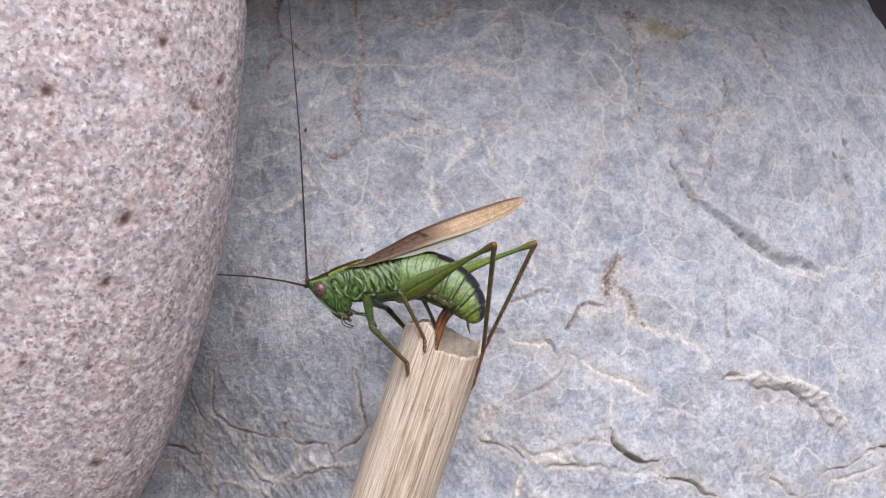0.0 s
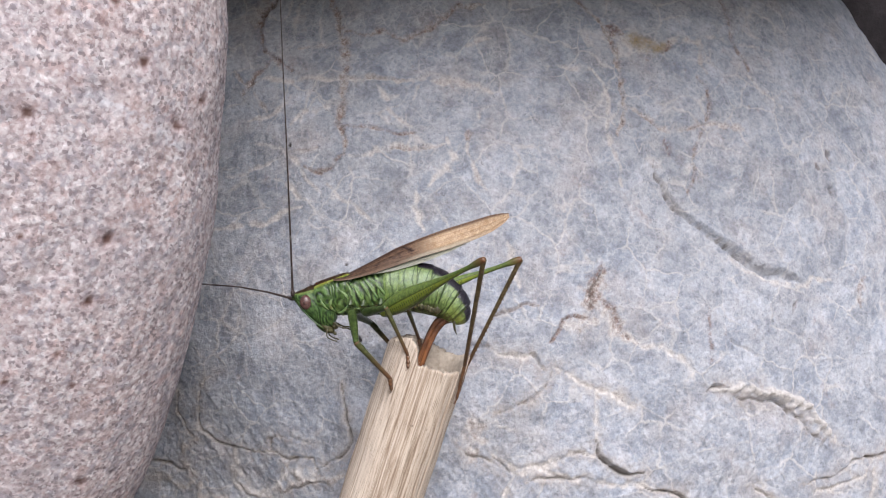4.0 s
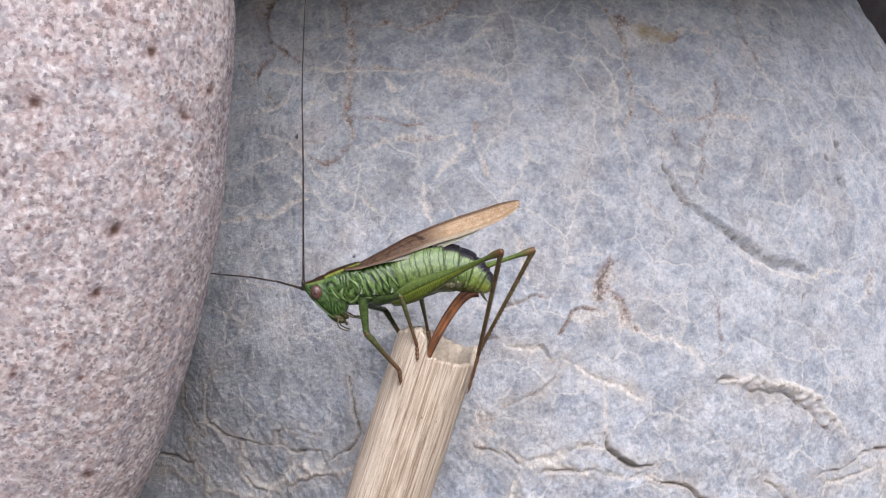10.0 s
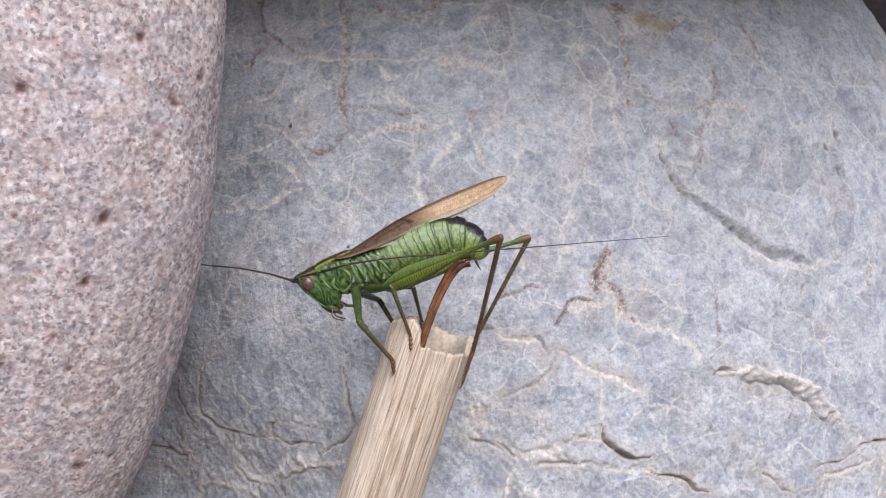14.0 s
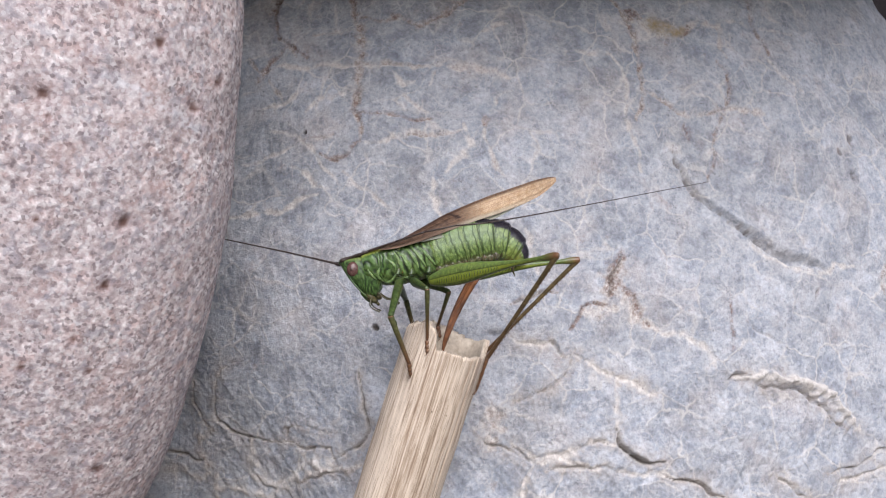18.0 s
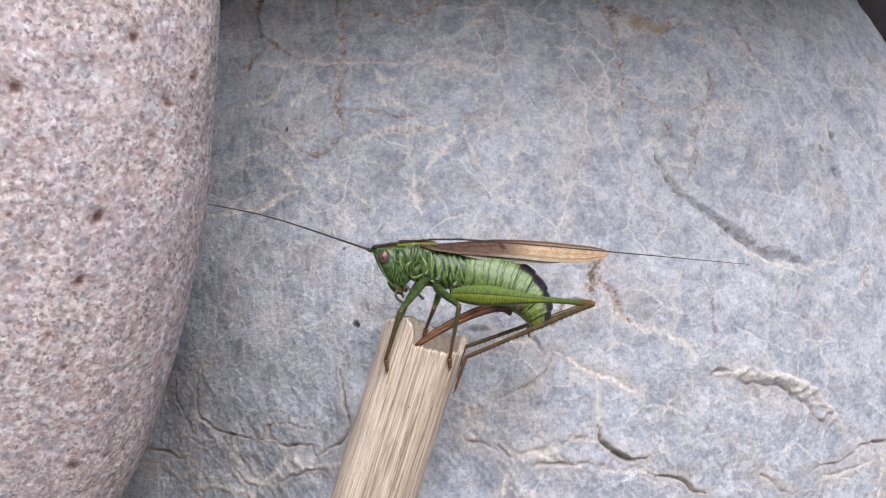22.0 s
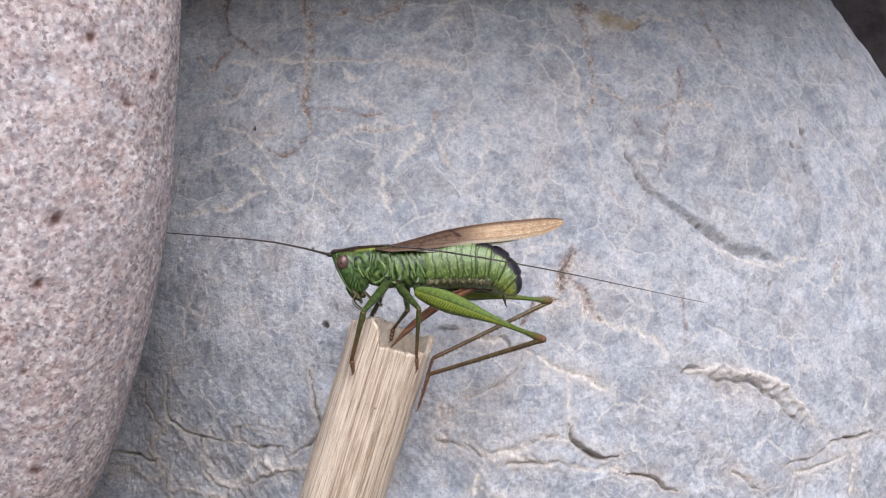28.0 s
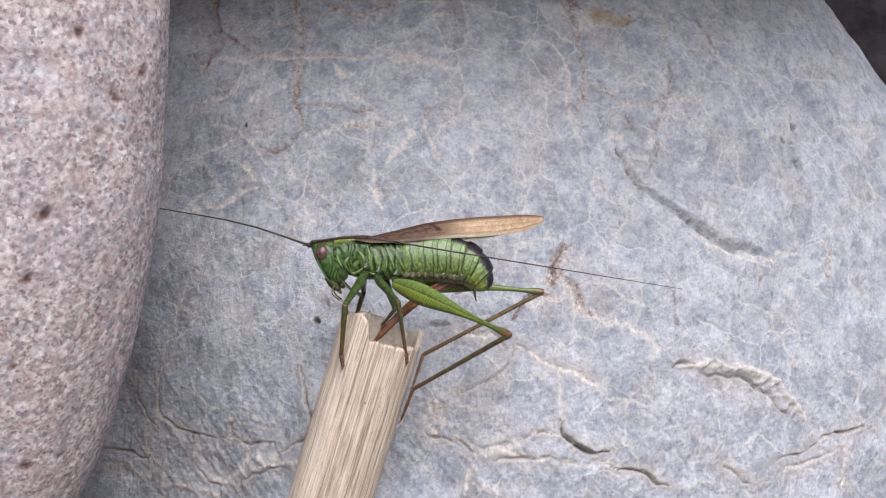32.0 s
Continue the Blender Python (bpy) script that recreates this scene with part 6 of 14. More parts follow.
    glide(RIG["fore_tarsus_near"], "0 8.26 -4.59 -10.98 111.2 68.3 109.8; 0.5 8.33 -4.59 -10.93 111.1 68.3 109.8; 1 8.27 -4.59 -11.06 110.1 68.4 108.8; 1.5 8.33 -4.59 -11.02 110 68.5 108.7; 2 8.35 -4.59 -11.02 111 68.3 109.6; 2.5 8.34 -4.59 -10.96 110.8 68.4 109.5; 3 8.2 -4.59 -11.05 111.8 68.2 110.3; 3.5 8.38 -4.59 -11.02 108.9 68.6 107.7; 4 8.15 -4.59 -11.15 108.1 68.7 107; 4.5 8.18 -4.59 -11.12 110.3 68.4 109; 6.5 7.92 -4.59 -11.29 107.8 68.7 106.7; 7 7.91 -4.59 -11.31 109.1 68.6 107.9; 7.5 7.85 -4.59 -11.37 106.6 68.8 105.6; 8 7.72 -4.59 -11.31 107.9 68.7 106.7; 8.5 7.66 -4.59 -11.39 107.3 68.8 106.2; 9 7.63 -4.59 -11.5 105.4 69 104.4; 9.5 7.56 -4.59 -11.45 108 68.7 106.9; 10 7.74 -4.59 -11.38 109.6 68.5 108.3; 10.5 7.68 -4.59 -11.53 108.7 68.6 107.5; 11 7.58 -4.59 -11.51 109.7 68.5 108.4; 11.5 7.64 -4.59 -11.62 110.1 68.5 108.8; 12 7.49 -4.59 -11.56 111.7 68.2 110.2; 12.5 7.51 -4.59 -11.55 113.4 68 111.8; 13 7.35 -4.59 -11.68 114.6 67.8 113; 13.5 7.33 -4.59 -11.69 116.5 67.5 114.7; 13.7 7.22 -4.59 -11.71 117.9 67.2 116; 13.8 7.14 -4.59 -11.72 118.9 67 116.9; 14 7.06 -4.59 -11.73 119.9 66.8 117.9; 14.5 6.97 -4.59 -11.87 122.7 66.2 120.5; 16.5 5.69 -4.59 -11.87 127.6 64.9 124.9; 17 5.7 -4.59 -11.85 95 69.6 94.6; 17.5 4.79 -4.59 -12.09 102.2 69.2 101.4; 18 4.05 -4.59 -12.2 111.7 68.2 110.3; 18.5 4.84 -4.59 -12.18 81.4 69.4 81.9; 19 3.1 -4.59 -12.33 106.9 68.8 105.8; 19.5 3 -4.59 -12.02 65.8 67.9 67.4; 20 2.84 -4.59 -11.91 56.9 66.1 59.2; 20.5 1.98 -4.59 -12.09 72.2 68.7 73.3; 21 2.29 -4.59 -12.21 57.7 66.3 60; 21.5 2 -4.59 -11.95 69.9 68.4 71.2; 22 2.57 -4.59 -12.25 48.8 63.7 51.8; 22.5 2.17 -4.59 -12.12 45.1 62.4 48.6; 23 2.56 -4.59 -12.38 40.1 60 44.1; 23.5 1.89 -4.59 -12 51.6 64.7 54.4; 24 2.23 -4.59 -12.13 49.1 63.8 52.1; 24.5 1.8 -4.59 -12.12 55.1 65.6 57.5; 25 1.16 -4.59 -11.71 67.6 68.1 69.1; 25.5 1.76 -4.59 -12.11 50.3 64.3 53.2; 27.5 1.98 -4.59 -11.34 66.4 68 67.9; 28 1.28 -4.59 -11.32 72.1 68.7 73.2; 28.5 1.19 -4.59 -11.39 68 68.2 69.4; 29 1.44 -4.59 -11.24 74 68.9 75; 29.5 1.88 -4.59 -11.51 54.9 65.6 57.4; 30 2 -4.59 -11.63 51.7 64.7 54.4; 30.5 2.5 -4.59 -11.67 61 67 62.9; 31 2.82 -4.59 -11.78 62 67.2 63.9; 31.5 2.86 -4.59 -11.79 65.3 67.8 66.9; 32 2.96 -4.59 -11.84 66.5 68 68.1")
    glide(RIG["fore_femur_far"], "0 4.62 1.6 -2.81 42.5 19.4 70.1; 0.5 4.62 1.6 -2.81 42.4 19.2 69.8; 1 4.62 1.6 -2.81 42.5 20.8 71.2; 1.5 4.62 1.6 -2.81 41.9 19.7 69.7; 2 4.62 1.6 -2.81 42.2 19.8 69.5; 2.5 4.62 1.6 -2.81 42.2 19.4 69.7; 3 4.62 1.6 -2.81 42.7 19.8 70.1; 3.5 4.62 1.6 -2.81 41.5 19.7 69.5; 4 4.62 1.6 -2.81 42 21.1 71.7; 4.5 4.62 1.6 -2.81 42.2 20.1 70.2; 6.5 4.62 1.6 -2.81 41.7 20.6 71.2; 7 4.62 1.6 -2.81 41.7 20 69.8; 7.5 4.62 1.6 -2.81 41 20.1 70.1; 8 4.62 1.6 -2.81 41.6 19.6 70.7; 8.5 4.62 1.6 -2.81 41.4 20 70.9; 9 4.62 1.6 -2.81 41.3 21.4 72.3; 9.5 4.62 1.6 -2.81 41.8 20.3 71.1; 10 4.62 1.6 -2.81 41.2 18.5 67.6; 10.5 4.62 1.6 -2.81 40.9 19.5 67.5; 11 4.62 1.6 -2.81 41.3 19.3 67.9; 11.5 4.62 1.6 -2.81 40.8 19.3 66; 12 4.62 1.6 -2.81 41.5 18.9 66.6; 12.5 4.62 1.6 -2.81 41.6 18.2 65; 13 4.62 1.6 -2.81 42.2 19.1 65.2; 13.5 4.62 1.6 -2.81 42.8 19.3 65.2; 13.7 4.62 1.6 -2.81 43.9 20.2 66.9; 13.8 4.62 1.6 -2.81 44.4 20.3 67.1; 14 4.62 1.6 -2.81 45.3 21.1 68.8; 14.5 4.62 1.6 -2.81 47 22.9 70.1; 16.5 4.62 1.6 -2.81 49.5 21.7 71.5; 17 4.62 1.6 -2.81 41.3 21.4 80; 17.5 4.62 1.6 -2.81 46.1 23.7 86.1; 18 4.62 1.6 -2.81 50.2 24.7 88.1; 18.5 4.62 1.6 -2.81 42.2 24.2 92.1; 19 4.62 1.6 -2.81 51.7 25.1 95.3; 19.5 4.62 1.6 -2.81 41.3 20.7 102.4; 20 4.62 1.6 -2.81 38.1 19.5 103.3; 20.5 4.62 1.6 -2.81 43.5 22 102.2; 21 4.62 1.6 -2.81 38.6 22 103.7; 21.5 4.62 1.6 -2.81 41.6 21.9 98.7; 22 4.62 1.6 -2.81 34 22.6 101.7; 22.5 4.62 1.6 -2.81 33.9 20.8 106.5; 23 4.62 1.6 -2.81 30.1 23.1 104.3; 23.5 4.62 1.6 -2.81 35.1 22.3 100.4; 24 4.62 1.6 -2.81 32.9 23.3 97.8; 24.5 4.62 1.6 -2.81 35.5 24.3 97.4; 25 4.62 1.6 -2.81 40.4 23.2 97; 25.5 4.62 1.6 -2.81 34.3 23.7 99.5; 27.5 4.62 1.6 -2.81 38.7 19.9 91.4; 28 4.62 1.6 -2.81 42.8 19.7 97.1; 28.5 4.62 1.6 -2.81 42.7 18.9 101; 29 4.62 1.6 -2.81 43.9 18.2 97.8; 29.5 4.62 1.6 -2.81 38 17.6 102.6; 30 4.62 1.6 -2.81 37 17.9 104.3; 30.5 4.62 1.6 -2.81 38.6 19.8 95.4; 31 4.62 1.6 -2.81 38.1 20.6 92.6; 31.5 4.62 1.6 -2.81 39.3 20.7 92.3; 32 4.62 1.6 -2.81 39.6 21 92")
    glide(RIG["fore_tibia_far"], "0 6.62 7.1 -4.87 -43.1 40.9 -55; 0.5 6.64 7.1 -4.85 -42.8 40.6 -54.5; 1 6.49 7.08 -5.02 -42 40.1 -53.7; 1.5 6.65 7.07 -4.9 -42.6 41 -54.6; 2 6.67 7.06 -4.91 -42.6 41 -54.4; 2.5 6.65 7.08 -4.87 -42.7 40.7 -54.5; 3 6.61 7.08 -4.92 -43.5 41.4 -55.3; 3.5 6.66 7.07 -4.9 -42.2 40.9 -54.4; 4 6.44 7.09 -5.04 -42.2 40.8 -54.7; 4.5 6.6 7.08 -4.94 -43.3 41.7 -55.6; 6.5 6.49 7.09 -5 -44 42.9 -57.6; 7 6.64 7.07 -4.93 -45.3 44.2 -59; 7.5 6.61 7.07 -4.94 -45.2 44.5 -59.6; 8 6.55 7.11 -4.9 -46.1 44.5 -60.5; 8.5 6.53 7.1 -4.94 -46.4 44.9 -61; 9 6.38 7.1 -5.08 -45.1 44.3 -59.9; 9.5 6.51 7.1 -4.97 -47 45.3 -61.7; 10 6.87 7.04 -4.78 -48.4 47 -63.2; 10.5 6.86 7 -4.88 -48.6 47.7 -63.7; 11 6.82 7.02 -4.86 -49.4 47.8 -64.5; 11.5 7.01 6.94 -4.87 -50.2 49.2 -65.5; 12 6.95 6.98 -4.82 -51.5 49.2 -66.6; 12.5 7.11 6.94 -4.75 -52.9 50.2 -68; 13 7.08 6.92 -4.84 -54.2 50.9 -69.3; 13.5 7.08 6.91 -4.87 -54.6 51 -69.2; 13.7 6.91 6.95 -4.95 -54.2 50.1 -68.3; 13.8 6.89 6.96 -4.96 -55 50.3 -68.9; 14 6.72 6.99 -5.04 -54.3 49.4 -67.7; 14.5 6.57 6.97 -5.23 -54 49.2 -66.3; 16.5 6.45 7.06 -5.1 -67.5 51.7 -81.7; 17 5.62 7.29 -5.08 -55.7 48.2 -76.8; 17.5 5.01 7.26 -5.3 -59.4 49 -79.6; 18 4.8 7.23 -5.4 -66 50.1 -85.2; 18.5 4.42 7.25 -5.35 -50.9 48.1 -74.5; 19 4.11 7.19 -5.45 -68.2 50.7 -89.6; 19.5 3.37 7.26 -5.01 -58.1 49.8 -88.4; 20 3.28 7.29 -4.89 -58.1 49.5 -91.5; 20.5 3.4 7.22 -5.13 -70.2 49.3 -102; 21 3.26 7.18 -5.14 -64.1 50.2 -99; 21.5 3.75 7.29 -5.12 -73 47.4 -106.4; 22 3.46 7.21 -5.19 -62.2 49.7 -100.3; 22.5 2.97 7.15 -5.02 -60.9 50.3 -100.4; 23 3.21 7.13 -5.25 -58.6 50.7 -100.1; 23.5 3.59 7.24 -5.16 -70.6 46.9 -110; 24 3.85 7.24 -5.27 -69.5 47 -109.8; 24.5 3.89 7.2 -5.37 -74.7 45.8 -114.2; 25 3.93 7.26 -5.26 -81.6 42.6 -119.1; 25.5 3.68 7.2 -5.31 -72.5 46.3 -113.3; 27.5 4.48 7.43 -4.92 -78.8 42 -115.4; 28 3.9 7.39 -4.9 -80.8 42.2 -116.1; 28.5 3.51 7.36 -4.82 -78 44 -113.5; 29 3.82 7.43 -4.75 -79.1 43.2 -112.8; 29.5 3.33 7.37 -4.69 -68.6 46.6 -105.6; 30 3.17 7.32 -4.72 -65.6 47.9 -102.9; 30.5 4.08 7.41 -4.91 -70.5 46.1 -105.6; 31 4.36 7.4 -5 -70.3 46.4 -104.9; 31.5 4.39 7.4 -5.01 -70.6 46.6 -104.1; 32 4.42 7.38 -5.04 -70.2 47 -103.1")
    glide(RIG["fore_tarsus_far"], "0 9.35 3.2 -9 99.5 44.3 96.7; 0.5 9.42 3.2 -8.95 99.5 44.3 96.7; 1 9.34 3.2 -9.08 99 44.4 96.3; 1.5 9.41 3.2 -9.04 98.9 44.4 96.3; 2 9.44 3.2 -9.05 99.4 44.3 96.6; 2.5 9.43 3.2 -8.99 99.4 44.3 96.6; 3 9.3 3.2 -9.08 99.9 44.3 96.9; 3.5 9.44 3.2 -9.03 98.3 44.4 95.9; 4 9.2 3.2 -9.16 97.9 44.4 95.6; 4.5 9.25 3.2 -9.14 99.1 44.4 96.4; 6.5 8.96 3.2 -9.29 97.7 44.5 95.4; 7 8.97 3.2 -9.32 98.5 44.4 95.9; 7.5 8.88 3.2 -9.36 97.1 44.5 95; 8 8.76 3.2 -9.31 97.8 44.5 95.5; 8.5 8.69 3.2 -9.39 97.5 44.5 95.3; 9 8.64 3.2 -9.48 96.5 44.5 94.6; 9.5 8.6 3.2 -9.45 97.9 44.4 95.5; 10 8.8 3.2 -9.39 98.7 44.4 96.1; 10.5 8.74 3.2 -9.54 98.2 44.4 95.8; 11 8.65 3.2 -9.53 98.8 44.4 96.2; 11.5 8.72 3.2 -9.64 99 44.4 96.3; 12 8.59 3.2 -9.59 99.8 44.3 96.9; 12.5 8.62 3.2 -9.59 100.8 44.2 97.5; 13 8.48 3.2 -9.73 101.5 44.1 98; 13.5 8.49 3.2 -9.76 102.5 44 98.8; 13.7 8.4 3.2 -9.79 103.3 43.9 99.4; 13.8 8.34 3.2 -9.81 104 43.9 99.8; 14 8.27 3.2 -9.82 104.6 43.8 100.2; 14.5 8.22 3.2 -10 106.3 43.5 101.4; 16.5 7.02 3.2 -10.05 109.5 43 103.6; 17 6.58 3.2 -9.78 91.2 44.7 90.9; 17.5 5.76 3.2 -10.06 94.8 44.6 93.4; 18 5.14 3.2 -10.23 99.9 44.3 96.9; 18.5 5.54 3.2 -10.04 84.6 44.6 86.2; 19 4.13 3.2 -10.32 97.3 44.5 95.1; 19.5 3.49 3.2 -9.82 76.4 43.9 80.5; 20 3.17 3.2 -9.68 71.2 43.1 76.9; 20.5 2.55 3.2 -9.91 79.9 44.3 82.9; 21 2.63 3.2 -9.98 71.7 43.2 77.2; 21.5 2.55 3.2 -9.77 78.7 44.2 82.1; 22 2.74 3.2 -10 65.7 42.1 73.2; 22.5 2.25 3.2 -9.87 62.9 41.4 71.3; 23 2.51 3.2 -10.12 58.8 40.3 68.6; 23.5 2.12 3.2 -9.76 67.7 42.5 74.5; 24 2.4 3.2 -9.88 65.9 42.1 73.3; 24.5 2.09 3.2 -9.89 70 42.9 76.1; 25 1.67 3.2 -9.52 77.4 44 81.2; 25.5 1.96 3.2 -9.86 66.8 42.3 73.9; 27.5 2.47 3.2 -9.14 76.7 43.9 80.7; 28 1.85 3.2 -9.14 79.8 44.3 82.9; 28.5 1.7 3.2 -9.2 77.6 44 81.3; 29 2.04 3.2 -9.07 80.8 44.4 83.6; 29.5 2.17 3.2 -9.27 69.9 42.9 76; 30 2.22 3.2 -9.39 67.7 42.5 74.5; 30.5 2.9 3.2 -9.45 73.6 43.5 78.6; 31 3.24 3.2 -9.56 74.2 43.6 79; 31.5 3.33 3.2 -9.59 76.1 43.9 80.3; 32 3.45 3.2 -9.64 76.8 44 80.8")
    glide(RIG["mid_femur_near"], "0 6.63 -2 -3.15 5.4 -3.6 -56.4; 0.5 6.63 -2 -3.15 5.3 -4.6 -54.8; 1 6.63 -2 -3.15 5.6 -3.6 -54.5; 1.5 6.63 -2 -3.15 5.7 -3.9 -54.5; 2 6.63 -2 -3.15 5.4 -3.7 -54.4; 2.5 6.63 -2 -3.15 5.4 -4.3 -54.7; 3 6.63 -2 -3.15 5.1 -3.4 -54.5; 3.5 6.63 -2 -3.15 6 -4.1 -54.6; 4 6.63 -2 -3.15 6.3 -2.7 -56.2; 4.5 6.63 -2 -3.15 5.6 -3.1 -54.5; 6.5 6.63 -2 -3.15 6.3 -2.2 -54.6; 7 6.63 -2 -3.15 5.9 -1.7 -54.5; 7.5 6.63 -2 -3.15 6.7 -1.7 -54.6; 8 6.63 -2 -3.15 6.3 -2.2 -54.9; 8.5 6.63 -2 -3.15 6.5 -1.5 -54.8; 9 6.63 -2 -3.15 7.1 -0.8 -54.7; 9.5 6.63 -2 -3.15 6.3 -0.8 -54.7; 10 6.63 -2 -3.15 5.7 -2.1 -51.2; 10.5 6.63 -2 -3.15 5.9 -0.2 -52.6; 11 6.63 -2 -3.15 5.6 0.2 -54.4; 11.5 6.63 -2 -3.15 5.5 1.3 -54; 12 6.63 -2 -3.15 5 1 -54.3; 12.5 6.63 -2 -3.15 4.5 1.2 -54.2; 13 6.63 -2 -3.15 4 3.1 -55.7; 13.5 6.63 -2 -3.15 3.3 3.7 -55.5; 13.7 6.63 -2 -3.15 2.8 4.1 -55.6; 13.8 6.63 -2 -3.15 2.5 4.4 -55.6; 14 6.63 -2 -3.15 2.1 4.7 -55.6; 14.5 6.63 -2 -3.15 1.1 6.8 -55.3; 16.5 6.63 -2 -3.15 -1.4 9.1 -58.7; 17 6.63 -2 -3.15 9.5 3.5 -66.9; 17.5 6.63 -2 -3.15 6.5 8.5 -71.1; 18 6.63 -2 -3.15 3 12.6 -72; 18.5 6.63 -2 -3.15 13.3 6.8 -71.4; 19 6.63 -2 -3.15 3.3 15.2 -77.7; 19.5 6.63 -2 -3.15 17.1 -5.1 -65.7; 20 6.63 -2 -3.15 22.5 21.5 -53.9; 20.5 6.63 -2 -3.15 20 31 -49.9; 21 6.63 -2 -3.15 22.2 20.8 -55.6; 21.5 6.63 -2 -3.15 24 27.4 -44; 22 6.63 -2 -3.15 28.1 16.4 -52.7; 22.5 6.63 -2 -3.15 28.3 12.5 -60.2; 23 6.63 -2 -3.15 31.3 11.9 -59; 23.5 6.63 -2 -3.15 26.6 15.4 -55.1; 24 6.63 -2 -3.15 27.6 13.9 -55.4; 24.5 6.63 -2 -3.15 24.6 18.4 -57.2; 25 6.63 -2 -3.15 19.5 23 -59.2; 25.5 6.63 -2 -3.15 26.1 16.1 -58.7; 27.5 6.63 -2 -3.15 20.5 20.1 -57.5; 28 6.63 -2 -3.15 17.7 24.8 -60; 28.5 6.63 -2 -3.15 20.1 23.3 -57; 29 6.63 -2 -3.15 17.3 24.8 -59.4; 29.5 6.63 -2 -3.15 22.8 17.9 -62.9; 30 6.63 -2 -3.15 24.2 17.1 -62.9; 30.5 6.63 -2 -3.15 23 21.9 -56.5; 31 6.63 -2 -3.15 23.3 23.6 -55; 31.5 6.63 -2 -3.15 23.2 25 -52.8; 32 6.63 -2 -3.15 21.8 27.2 -55.1")
    glide(RIG["mid_tibia_near"], "0 9.51 -6.32 -2.82 54.4 67.2 56.6; 0.5 9.62 -6.23 -2.73 54.1 68.1 56.3; 1 9.64 -6.23 -2.83 55.7 68.7 58.1; 1.5 9.64 -6.23 -2.8 54.5 68.3 56.8; 2 9.65 -6.22 -2.82 54.2 68.3 56.4; 2.5 9.63 -6.23 -2.76 54.1 68.2 56.3; 3 9.64 -6.23 -2.84 56.8 68.9 59.1; 3.5 9.64 -6.23 -2.78 53.8 68.2 56.2; 4 9.52 -6.32 -2.91 56.9 68 59.7; 4.5 9.65 -6.23 -2.87 57.6 69.1 60.1; 6.5 9.64 -6.24 -2.95 63.3 70.2 66.5; 7 9.65 -6.23 -2.99 63.6 70.3 66.7; 7.5 9.64 -6.24 -2.99 65.3 70.5 68.7; 8 9.62 -6.25 -2.95 67.6 70.7 71.1; 8.5 9.63 -6.25 -3.01 69.4 71 73; 9 9.64 -6.24 -3.08 70.6 71.2 74.6; 9.5 9.64 -6.24 -3.07 71.8 71.2 75.5; 10 9.89 -6.05 -2.96 72 73 75.5; 10.5 9.79 -6.13 -3.13 71.6 72.3 75.2; 11 9.66 -6.23 -3.16 71.3 71.3 74.8; 11.5 9.69 -6.21 -3.27 70.2 71.4 73.6; 12 9.67 -6.22 -3.24 73.2 71.5 76.5; 12.5 9.68 -6.21 -3.26 72.6 71.5 75.7; 13 9.56 -6.29 -3.43 73.9 70.9 76.9; 13.5 9.57 -6.28 -3.48 74.2 71 76.9; 13.7 9.57 -6.28 -3.52 76.4 71.2 79; 13.8 9.56 -6.28 -3.55 78 71.3 80.6; 14 9.56 -6.28 -3.57 79.7 71.4 82.2; 14.5 9.57 -6.24 -3.77 81.7 71.7 83.9; 16.5 9.3 -6.39 -3.97 105.4 69.5 108.1; 17 8.67 -6.78 -3.47 95.1 66.4 101.7; 17.5 8.3 -6.87 -3.92 103.8 64.4 110.1; 18 8.2 -6.83 -4.28 113.5 62.7 119.4; 18.5 8.28 -6.89 -3.76 104.7 63.3 114.3; 19 7.7 -6.9 -4.51 119.1 59.2 126.5; 19.5 8.77 -6.72 -2.69 107.3 76.7 119.4; 20 9.48 -5.91 -5.06 64.2 65.5 76.5; 20.5 9.5 -5.41 -5.83 83.8 70.7 95.1; 21 9.38 -6.01 -5 70.3 76.2 82.9; 21.5 9.96 -5.21 -5.54 95.4 71.8 107.6; 22 9.66 -5.97 -4.62 72.9 71.2 87; 22.5 9.16 -6.4 -4.27 71.4 69.9 86.1; 23 9.25 -6.36 -4.22 66.6 67.3 82.2; 23.5 9.5 -6.11 -4.53 86.4 72.3 100.8; 24 9.5 -6.15 -4.4 77.9 75 92.4; 24.5 9.3 -6.15 -4.79 84.2 74.9 98; 25 9.08 -6.11 -5.18 94.1 71.9 106.7; 25.5 9.23 -6.27 -4.59 82.1 71.1 96.6; 27.5 9.26 -6.12 -4.94 77.3 67 88.8; 28 9 -6.09 -5.33 86.3 64.2 97.7; 28.5 9.24 -6.01 -5.2 91.9 64.4 104.6; 29 9.03 -6.06 -5.33 84.6 64.6 95.3; 29.5 8.88 -6.41 -4.75 72 61.3 85.3; 30 8.9 -6.42 -4.68 70.1 61 84.1; 30.5 9.29 -6.03 -5.09 68.3 64.6 79.6; 31 9.37 -5.91 -5.23 63.5 65.2 74; 31.5 9.48 -5.76 -5.35 64.5 66.7 74.4; 32 9.28 -5.79 -5.52 59.2 65.5 68.5")
